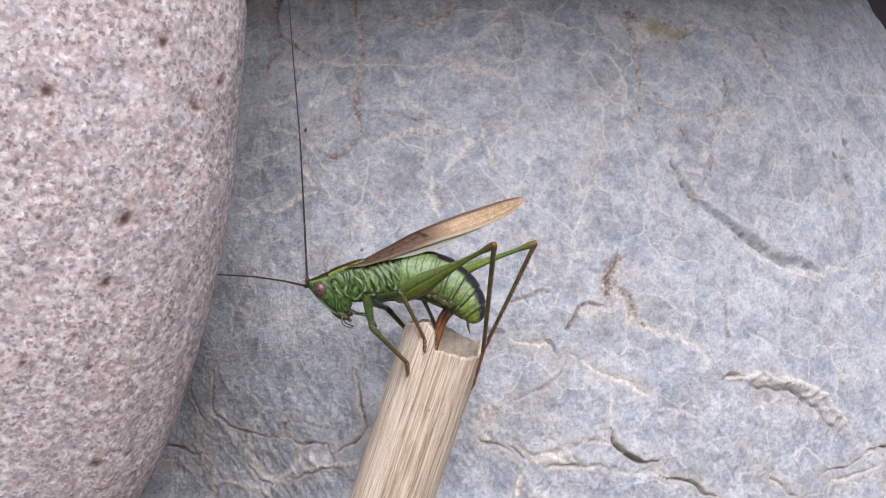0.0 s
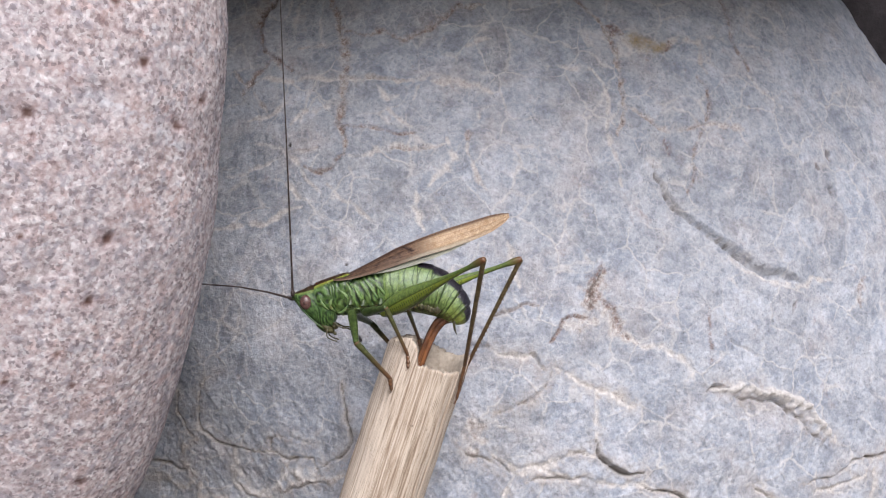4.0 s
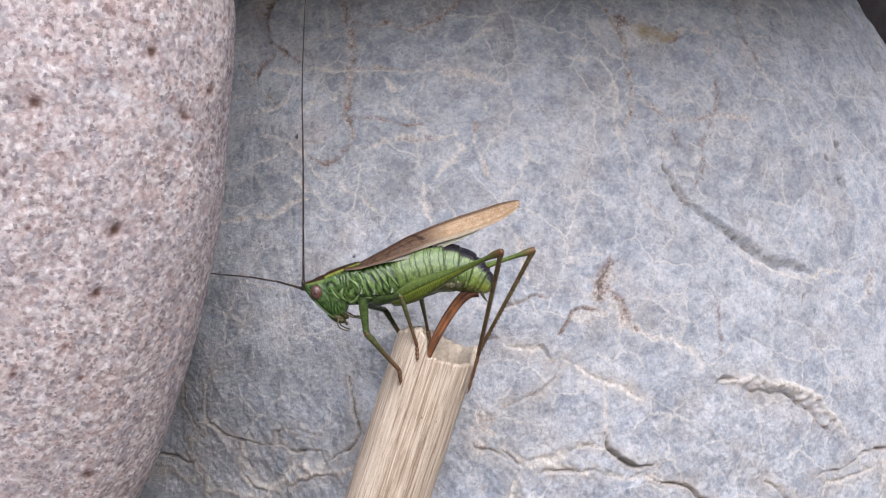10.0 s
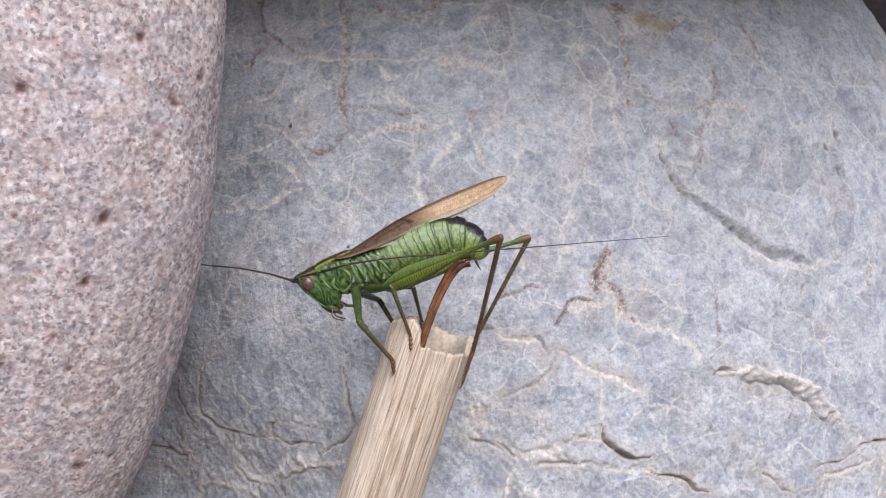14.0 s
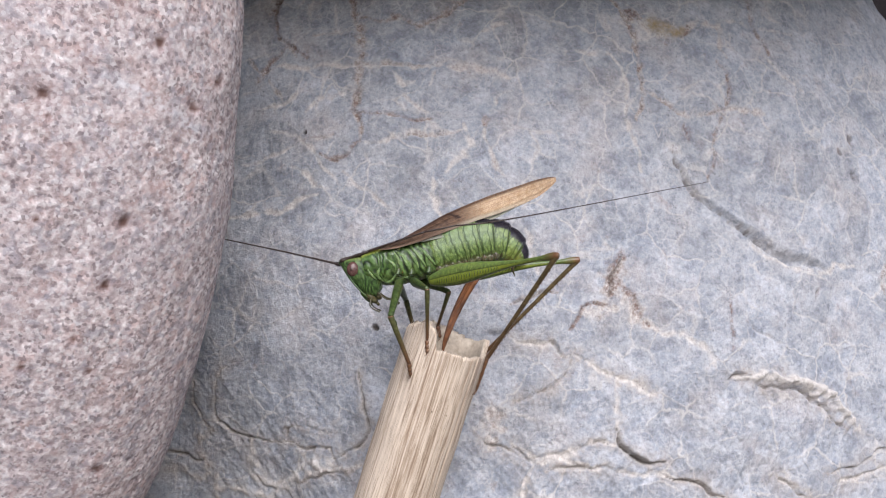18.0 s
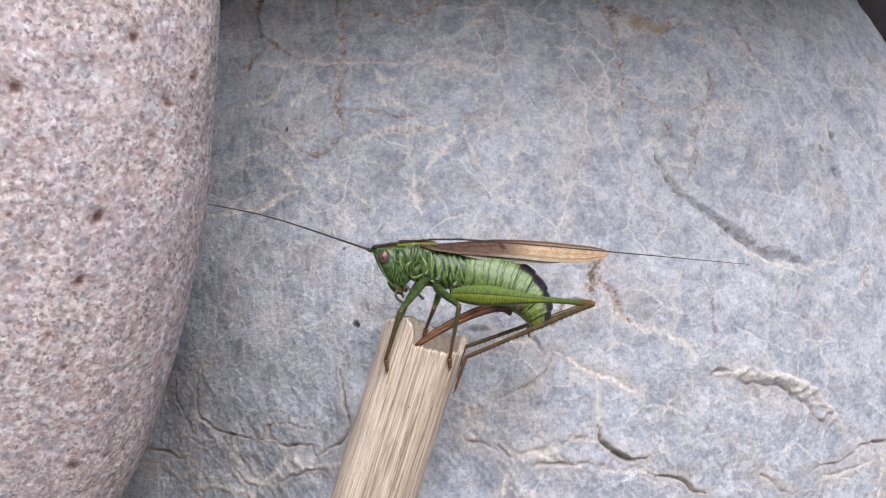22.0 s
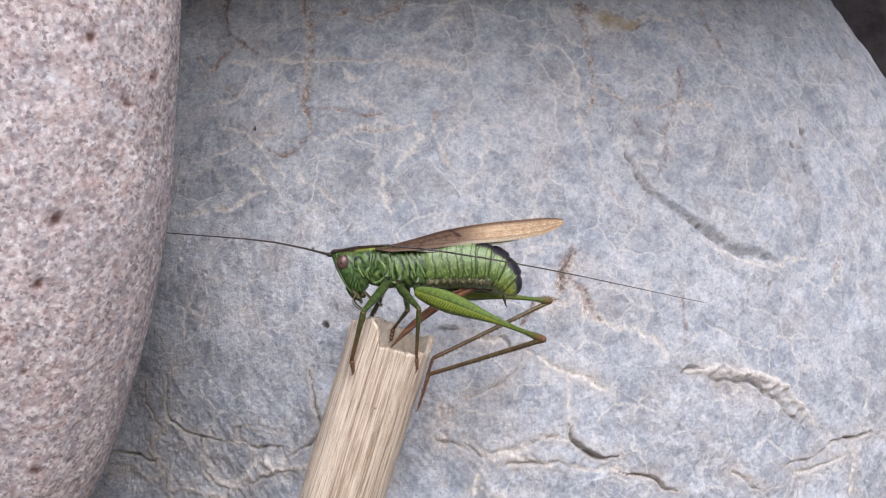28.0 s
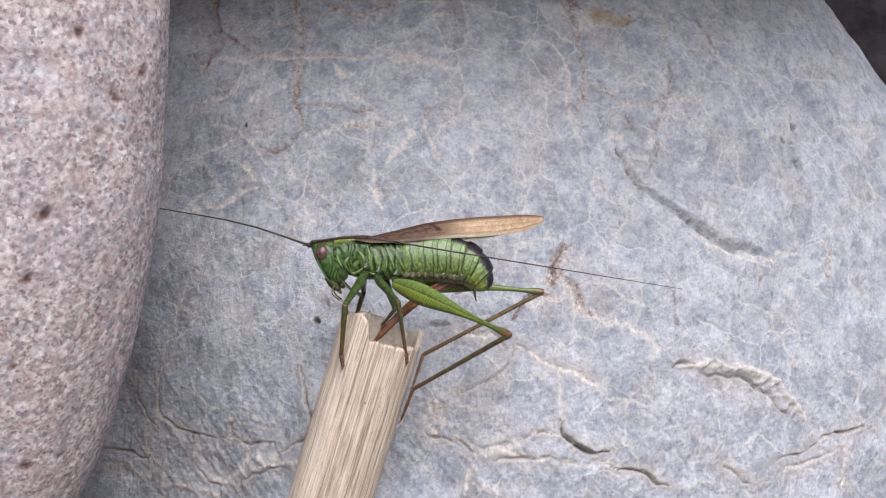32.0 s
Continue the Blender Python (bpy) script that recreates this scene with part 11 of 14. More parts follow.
    glide(RIG["ant_near4"], "0 1.37 -3.16 14.86 128.3 -76.8 -37.7; 0.5 1.48 -3.14 14.84 127.3 -76.4 -36.8; 1 1.36 -3.16 14.86 128.1 -76.7 -37.6; 1.5 1.45 -3.14 14.85 127.3 -76.4 -36.9; 2 1.54 -3.12 14.83 126.6 -76.1 -36.3; 2.5 1.68 -3.1 14.8 125.2 -75.5 -34.8; 3 1.78 -3.09 14.78 124.1 -75.1 -33.8; 3.5 1.55 -3.1 14.83 126.1 -75.8 -35.7; 4 1.32 -3.12 14.88 127.6 -76.4 -37.2; 4.5 1.72 -3.12 14.79 124.5 -75.3 -34.2; 6.5 1.33 -3.18 14.87 127.2 -76.6 -36.8; 7 1.52 -3.23 14.82 123.9 -76.1 -33.5; 7.5 1.41 -3.23 14.84 125.9 -76.6 -35.5; 8 1.63 -3.17 14.8 125.5 -75.9 -35.1; 8.5 1.93 -3.18 14.73 121.4 -74.5 -31.3; 9 1.92 -3.22 14.73 119.8 -74.1 -29.8; 9.5 2.26 -3.22 14.64 119.1 -73.3 -29.1; 10 2.03 -3.41 14.66 117.5 -75.5 -27.3; 10.5 3.14 -3.65 14.27 103.5 -72.6 -13.1; 11 3.35 -3.65 14.2 102.5 -70.7 -12.2; 11.5 3.13 -3.68 14.27 102.4 -72.6 -12.1; 12 4.11 -3.69 13.89 99.9 -68.6 -9.6; 12.5 3.56 -3.64 14.12 103.1 -70.7 -12.9; 13 5.9 -3.32 13.07 101.7 -57.8 -13.4; 13.5 6.49 -3.52 12.65 99 -58.3 -10.2; 13.7 11.39 -3 7.35 92.5 -25.7 -8.9; 13.8 12.98 -3.16 1.68 88.1 -3.7 -7.4; 14 12.62 -3.89 -0.95 87.1 13.1 -0.6; 14.5 12.27 -3.93 3.48 87.8 -2.8 -1.2; 16.5 12.5 -3.93 2.48 87.6 2.6 -0.6; 17 12.51 -3.91 3.66 87.4 -2.8 -0.4; 17.5 12.75 -3.93 1.42 87.2 4.8 -0.7; 18 13.04 -3.87 1.97 87 8.6 -1.3; 18.5 12.58 -3.92 2.22 87.2 0.7 -0.5; 19 12.72 -3.91 0.66 87.1 8.3 -0.4; 19.5 12.55 -3.89 2.48 87 1.4 -0.6; 20 12.29 -3.96 2.32 87 -0.9 -1.4; 20.5 12.65 -3.93 1.43 86.9 6.2 -0.8; 21 12.38 -3.91 2.75 87 0.4 -0.5; 21.5 12.65 -3.92 1.98 87 4.5 -0.7; 22 12.05 -3.96 3.35 87.2 -6.3 -1.5; 22.5 11.86 -3.94 3.77 87.2 -7.6 -1.3; 23 11.72 -3.93 4.03 87.2 -9.6 -0.9; 23.5 12.14 -3.94 3.07 87.1 -3.3 -1.2; 24 11.95 -3.97 3.18 87.2 -5.2 -1.4; 24.5 12.4 -3.94 2.84 87.1 -2.7 -1.3; 25 12.8 -3.87 2.5 86.9 5 -1.5; 25.5 12.25 -3.93 2.42 87 -0.5 -1; 27.5 12.65 -3.93 1.61 86.9 5.5 -0.8; 28 12.62 -3.91 0.94 86.9 9 -0.4; 28.5 12.6 -3.92 1.26 86.9 8.3 -0.4; 29 12.61 -3.92 0.76 86.9 9.7 -0.4; 29.5 12.51 -3.92 1.31 86.9 5.5 -0.5; 30 12.38 -3.92 1.75 86.9 1.7 -0.5; 30.5 12.43 -3.92 0.91 86.9 6 -0.6; 31 12.4 -3.96 1.08 86.9 4.8 -1.4; 31.5 12.46 -3.95 0.84 86.8 6.6 -1.3; 32 12.48 -3.95 0.75 86.8 7.4 -1.2")
    glide(RIG["ant_near5"], "0 2.04 -3.68 18.46 114.1 -80.6 -23; 0.5 2.18 -3.66 18.44 114.2 -80.2 -23.2; 1 2.03 -3.68 18.46 113.5 -80.4 -22.5; 1.5 2.15 -3.66 18.44 113.7 -80 -22.7; 2 2.26 -3.64 18.42 114.3 -79.7 -23.3; 2.5 2.44 -3.63 18.39 113.4 -78.8 -22.5; 3 2.58 -3.62 18.36 112.4 -78.2 -21.6; 3.5 2.29 -3.63 18.42 113.5 -79 -22.7; 4 2.02 -3.65 18.47 112.8 -79.2 -21.9; 4.5 2.49 -3.65 18.37 111.5 -78.4 -20.6; 6.5 2.01 -3.7 18.46 110.4 -79.7 -19.5; 7 2.26 -3.72 18.41 106.5 -78.6 -15.6; 7.5 2.1 -3.72 18.44 108.3 -79.8 -17.3; 8 2.36 -3.68 18.39 113.7 -80.8 -22.8; 8.5 2.77 -3.7 18.3 106.4 -77.3 -15.6; 9 2.8 -3.72 18.28 103.2 -75.7 -12.6; 9.5 3.19 -3.74 18.18 102.9 -76.2 -12.2; 10 2.86 -3.84 18.23 98.2 -78.1 -7.3; 10.5 4.21 -3.91 17.8 94.2 -73 -3.4; 11 4.55 -3.91 17.69 94 -70.4 -3.4; 11.5 4.21 -3.91 17.8 94.5 -72.3 -3.7; 12 5.45 -3.91 17.33 93.6 -68.3 -3; 12.5 4.75 -3.91 17.61 94.5 -70.6 -3.8; 13 7.82 -3.78 16.2 93.8 -57.7 -4.2; 13.5 8.4 -3.87 15.8 92.3 -60.5 -2.2; 13.7 14.68 -3.52 8.96 90.6 -23.1 -5.4; 13.8 16.64 -3.63 1.92 87.9 -3.4 -3.7; 14 16.23 -3.93 -1.79 87 12.9 -0.9; 14.5 15.96 -4 3.66 87.6 -0.1 -2.1; 16.5 16.2 -3.97 2.31 87.4 4.3 -1.5; 17 16.21 -3.94 3.84 87.3 -0.2 -1.2; 17.5 16.43 -3.97 1.11 87.1 5.2 -1.6; 18 16.7 -3.95 1.42 87.2 4.4 -1.6; 18.5 16.28 -3.95 2.18 87.2 -0.3 -1.6; 19 16.39 -3.93 0.12 87.1 9.1 -0.7; 19.5 16.24 -3.93 2.39 87 0.6 -1; 20 15.98 -4.05 2.38 87 -1 -1.2; 20.5 16.33 -3.98 1.03 86.9 5.2 -1.5; 21 16.08 -3.95 2.73 87 -0.7 -1.4; 21.5 16.34 -3.97 1.69 86.9 3.8 -1.5; 22 15.73 -4.05 3.76 87.2 -6 -1.3; 22.5 15.53 -4.03 4.26 87.2 -7.6 -1.5; 23 15.37 -3.99 4.65 87.3 -10.2 -1.7; 23.5 15.83 -4.02 3.28 87.1 -3.4 -1.4; 24 15.63 -4.06 3.51 87.1 -4.8 -1.2; 24.5 16.1 -4.02 3.01 87.1 -3.1 -1.4; 25 16.49 -3.96 2.18 87 1.2 -1.8; 25.5 15.95 -3.99 2.45 87.2 -6.3 -1.6; 27.5 16.33 -3.98 1.25 86.9 4.6 -1.5; 28 16.27 -3.93 0.36 86.9 9.8 -0.6; 28.5 16.26 -3.95 0.73 86.8 7.2 -1.3; 29 16.26 -3.94 0.14 86.8 8.8 -1.1; 29.5 16.19 -3.95 0.95 86.8 4.6 -1.4; 30 16.08 -3.96 1.64 87 -0.1 -1.4; 30.5 16.11 -3.96 0.52 86.9 4.4 -1.4; 31 16.08 -4.05 0.76 86.9 5.4 -1.3; 31.5 16.14 -4.04 0.41 86.8 7.2 -1.3; 32 16.14 -4.03 0.28 86.8 7.2 -1.3")
    glide(RIG["ant_near6"], "0 2.6 -3.91 22.11 102.8 -81.9 -11.5; 0.5 2.76 -3.91 22.08 101.9 -81.7 -10.6; 1 2.6 -3.91 22.11 102.3 -81.6 -11; 1.5 2.74 -3.91 22.08 101.5 -81.4 -10.2; 2 2.87 -3.91 22.06 100.8 -81.4 -9.5; 2.5 3.11 -3.9 22.01 99.6 -80.6 -8.4; 3 3.28 -3.9 21.98 98.9 -79.9 -7.7; 3.5 2.94 -3.9 22.05 99.6 -80.6 -8.4; 4 2.66 -3.91 22.11 99.7 -80.3 -8.5; 4.5 3.19 -3.91 21.99 99.7 -79.7 -8.6; 6.5 2.64 -3.92 22.1 100.7 -79.9 -9.6; 7 2.97 -3.92 22.03 98.2 -79 -7.1; 7.5 2.73 -3.92 22.08 100.3 -80 -9.2; 8 2.91 -3.91 22.04 101.9 -81.3 -10.7; 8.5 3.56 -3.92 21.9 98.4 -76.8 -7.5; 9 3.69 -3.92 21.87 97.5 -74.2 -6.9; 9.5 4.06 -3.93 21.77 99.7 -74.1 -9.1; 10 3.62 -3.94 21.86 101.5 -75.9 -11; 10.5 5.29 -3.97 21.33 99.4 -71.2 -9; 11 5.79 -3.98 21.17 98.2 -68.2 -8; 11.5 5.33 -3.99 21.32 98.9 -69.9 -8.7; 12 6.82 -3.98 20.77 97.4 -65.8 -7.2; 12.5 5.98 -3.99 21.1 98.2 -68 -8.1; 13 9.79 -3.92 19.33 92.8 -55.8 -3.2; 13.5 10.22 -3.94 19.02 94.9 -61 -5.2; 13.7 18.07 -3.84 10.41 88.8 -19.9 -1.5; 13.8 20.33 -3.87 2.14 87.7 -2.7 -0.9; 14 19.83 -3.98 -2.61 86.9 12.4 -1.6; 14.5 19.66 -4.14 3.67 87.5 1.4 -1.9; 16.5 19.88 -4.07 2.03 87.4 5.7 -1.5; 17 19.91 -4.02 3.85 87.2 1.9 -1.4; 17.5 20.12 -4.07 0.78 87.1 5.7 -1.5; 18 20.39 -4.05 1.13 87.3 3.5 -1.4; 18.5 19.98 -4.06 2.2 87.2 -0.6 -1.6; 19 20.04 -3.98 -0.46 86.9 10 -1.7; 19.5 19.94 -4 2.35 87.1 -0.4 -1.7; 20 19.68 -4.13 2.44 87 -1 -1.1; 20.5 20.02 -4.08 0.7 86.9 5.2 -1.2; 21 19.78 -4.04 2.77 87.1 -1 -1.4; 21.5 20.03 -4.06 1.45 86.9 3.9 -1.3; 22 19.4 -4.13 4.14 87.1 -5.8 -1.1; 22.5 19.19 -4.12 4.75 87.2 -7.4 -1.3; 23 19 -4.09 5.3 87.3 -10.1 -1.5; 23.5 19.52 -4.11 3.5 87.1 -3.2 -1.2; 24 19.32 -4.13 3.82 87.1 -4.7 -1; 24.5 19.79 -4.12 3.21 87.1 -3 -1.2; 25 20.18 -4.08 2.1 87.1 0.6 -1.5; 25.5 19.62 -4.09 2.86 87.3 -7.8 -1.3; 27.5 20.02 -4.08 0.96 86.9 4.6 -1.3; 28 19.92 -3.97 -0.27 86.7 10.5 -1.5; 28.5 19.93 -4.03 0.26 86.8 6.7 -1.6; 29 19.91 -4.01 -0.42 86.8 8.3 -1.4; 29.5 19.88 -4.04 0.65 86.8 4.4 -1.4; 30 19.78 -4.05 1.65 87 -0.9 -1.3; 30.5 19.79 -4.05 0.24 86.9 3.7 -1.4; 31 19.76 -4.13 0.42 86.9 5.7 -1.2; 31.5 19.81 -4.12 -0.05 86.8 7.5 -1.1; 32 19.81 -4.11 -0.19 86.8 7.2 -1.1")
    glide(RIG["ant_near7"], "0 3.11 -4.02 25.77 112.9 -80.2 -21.8; 0.5 3.29 -4.01 25.74 112.1 -80 -21.1; 1 3.13 -4.02 25.77 112.2 -80 -21.2; 1.5 3.29 -4.01 25.74 111.6 -79.8 -20.6; 2 3.42 -4 25.71 111.1 -79.7 -20.2; 2.5 3.7 -3.99 25.66 109.7 -79 -18.7; 3 3.93 -3.99 25.62 108.5 -78.4 -17.6; 3.5 3.54 -3.99 25.7 109.8 -79.2 -18.9; 4 3.27 -4 25.75 109.7 -79.2 -18.8; 4.5 3.84 -4.01 25.63 108.5 -78.4 -17.6; 6.5 3.28 -4.02 25.74 107.2 -78.4 -16.4; 7 3.66 -4 25.66 106.3 -78.2 -15.5; 7.5 3.37 -4.02 25.72 107.2 -78.4 -16.4; 8 3.46 -4.02 25.7 108.4 -78.7 -17.5; 8.5 4.39 -4.03 25.51 103.4 -74.2 -13; 9 4.69 -4.04 25.43 101.6 -71.2 -11.4; 9.5 5.06 -4.09 25.33 101 -71.6 -10.7; 10 4.51 -4.11 25.45 102 -74.1 -11.5; 10.5 6.47 -4.16 24.84 99 -70.4 -8.7; 11 7.15 -4.17 24.61 97.6 -67.2 -7.5; 11.5 6.59 -4.18 24.8 98.3 -68.9 -8.1; 12 8.32 -4.17 24.14 94.3 -50.8 -4.6; 12.5 7.35 -4.19 24.54 97.5 -67.1 -7.4; 13 11.86 -4.04 22.39 94.5 -53 -5.7; 13.5 12.01 -4.1 22.26 96.3 -61.7 -6.6; 13.7 21.55 -3.93 11.67 88.9 -20 -1.6; 13.8 24.02 -3.93 2.31 87.7 -1.6 -1.4; 14 23.44 -4.09 -3.41 86.9 12.5 -1.5; 14.5 23.36 -4.26 3.58 87.5 1.9 -1.8; 16.5 23.56 -4.16 1.66 87.3 6.5 -1.4; 17 23.6 -4.11 3.73 87.2 2.9 -1.3; 17.5 23.8 -4.17 0.41 87.1 5.9 -1.4; 18 24.08 -4.14 0.91 87.3 3.2 -1.2; 18.5 23.68 -4.16 2.24 87.2 -0.7 -1.5; 19 23.68 -4.08 -1.1 86.8 11.1 -1.7; 19.5 23.64 -4.11 2.37 87.1 -0.5 -1.6; 20 23.38 -4.2 2.51 87 -1 -1; 20.5 23.7 -4.16 0.36 86.9 5.2 -1.1; 21 23.48 -4.13 2.84 87.1 -1 -1.2; 21.5 23.72 -4.15 1.19 87 4 -1.2; 22 23.08 -4.2 4.52 87.1 -5.7 -1.1; 22.5 22.86 -4.2 5.23 87.2 -7.4 -1.2; 23 22.65 -4.19 5.96 87.3 -10.1 -1.4; 23.5 23.21 -4.19 3.71 87.1 -3.1 -1.1; 24 23 -4.2 4.12 87.1 -4.6 -1; 24.5 23.49 -4.19 3.41 87.1 -3 -1.1; 25 23.88 -4.17 2.06 87.1 0.5 -1.3; 25.5 23.29 -4.18 3.36 87.3 -8.4 -1.2; 27.5 23.71 -4.16 0.66 86.9 4.6 -1.2; 28 23.55 -4.06 -0.94 86.7 11.5 -1.5; 28.5 23.61 -4.13 -0.17 86.8 6.6 -1.4; 29 23.57 -4.11 -0.95 86.8 8.2 -1.3; 29.5 23.56 -4.13 0.37 86.9 4.3 -1.3; 30 23.48 -4.13 1.71 87 -1.1 -1.2; 30.5 23.49 -4.14 0 86.9 3.4 -1.3; 31 23.45 -4.2 0.05 86.9 5.8 -1.1; 31.5 23.48 -4.19 -0.53 86.8 7.6 -1; 32 23.48 -4.18 -0.65 86.8 7.3 -1")
    glide(RIG["ant_near8"], "0 3.69 -4.25 29.42 113 -80 -21.9; 0.5 3.89 -4.24 29.38 112.2 -79.8 -21.2; 1 3.73 -4.25 29.41 112.3 -79.9 -21.3; 1.5 3.9 -4.24 29.38 111.6 -79.6 -20.7; 2 4.04 -4.23 29.36 111.2 -79.5 -20.3; 2.5 4.37 -4.22 29.3 109.8 -78.8 -18.9; 3 4.64 -4.21 29.24 108.7 -78.2 -17.8; 3.5 4.2 -4.22 29.33 109.9 -79 -18.9; 4 3.93 -4.22 29.39 109.8 -79 -18.9; 4.5 4.55 -4.23 29.26 108.5 -78.3 -17.6; 6.5 3.99 -4.23 29.37 106.7 -78.1 -15.8; 7 4.39 -4.2 29.29 106.2 -78.1 -15.3; 7.5 4.08 -4.23 29.35 106.8 -78.1 -16; 8 4.15 -4.24 29.33 107.5 -78.2 -16.8; 8.5 5.38 -4.25 29.06 103 -73.5 -12.6; 9 5.85 -4.28 28.93 101.3 -70.4 -11.2; 9.5 6.2 -4.3 28.84 100.8 -71.3 -10.5; 10 5.49 -4.31 29.01 101.7 -74 -11.3; 10.5 7.7 -4.34 28.32 99 -70.4 -8.7; 11 8.57 -4.36 28.02 97.7 -67.3 -7.5; 11.5 7.91 -4.36 28.25 98.3 -69 -8.1; 12 10.65 -4.36 27.01 92.1 -25 -3.2; 12.5 8.77 -4.37 27.94 97.6 -67.2 -7.5; 13 14.08 -4.26 25.35 94.4 -52 -5.7; 13.5 13.75 -4.3 25.52 96.3 -61.9 -6.6; 13.7 25.02 -4.03 12.94 89.4 -21.1 -2.9; 13.8 27.72 -4.02 2.41 87.6 -0.2 -2.5; 14 27.06 -4.18 -4.21 86.9 12.5 -1.4; 14.5 27.05 -4.38 3.45 87.5 1.6 -1.9; 16.5 27.24 -4.25 1.25 87.3 6.8 -1.4; 17 27.3 -4.2 3.54 87.1 3.4 -1.2; 17.5 27.48 -4.26 0.03 87.1 6 -1.4; 18 27.77 -4.22 0.7 87.3 3.1 -1.2; 18.5 27.37 -4.26 2.28 87.2 -0.7 -1.4; 19 27.31 -4.19 -1.81 86.8 11.7 -1.7; 19.5 27.34 -4.21 2.41 87.1 -0.6 -1.5; 20 27.08 -4.27 2.57 87 -1 -1; 20.5 27.38 -4.23 0.03 86.9 5.2 -1.1; 21 27.18 -4.21 2.91 87.1 -1 -1.2; 21.5 27.41 -4.22 0.93 87 4.1 -1.1; 22 26.77 -4.27 4.88 87.1 -5.7 -1; 22.5 26.53 -4.28 5.7 87.2 -7.3 -1.2; 23 26.29 -4.28 6.6 87.2 -10.1 -1.3; 23.5 26.91 -4.26 3.91 87.1 -3.1 -1.1; 24 26.69 -4.26 4.42 87.1 -4.6 -0.9; 24.5 27.18 -4.26 3.6 87.1 -3 -1.1; 25 27.58 -4.26 2.03 87.1 0.5 -1.3; 25.5 26.95 -4.26 3.9 87.3 -8.6 -1.2; 27.5 27.39 -4.24 0.37 86.9 4.6 -1.1; 28 27.18 -4.16 -1.68 86.7 12 -1.4; 28.5 27.28 -4.22 -0.6 86.8 6.6 -1.4; 29 27.23 -4.19 -1.48 86.8 8.1 -1.2; 29.5 27.25 -4.22 0.09 86.9 4.3 -1.2; 30 27.18 -4.21 1.78 87 -1.3 -1.1; 30.5 27.18 -4.23 -0.22 86.9 3.3 -1.2; 31 27.13 -4.27 -0.32 86.9 5.8 -1.1; 31.5 27.14 -4.26 -1.02 86.8 7.7 -1; 32 27.15 -4.24 -1.12 86.9 7.3 -1")
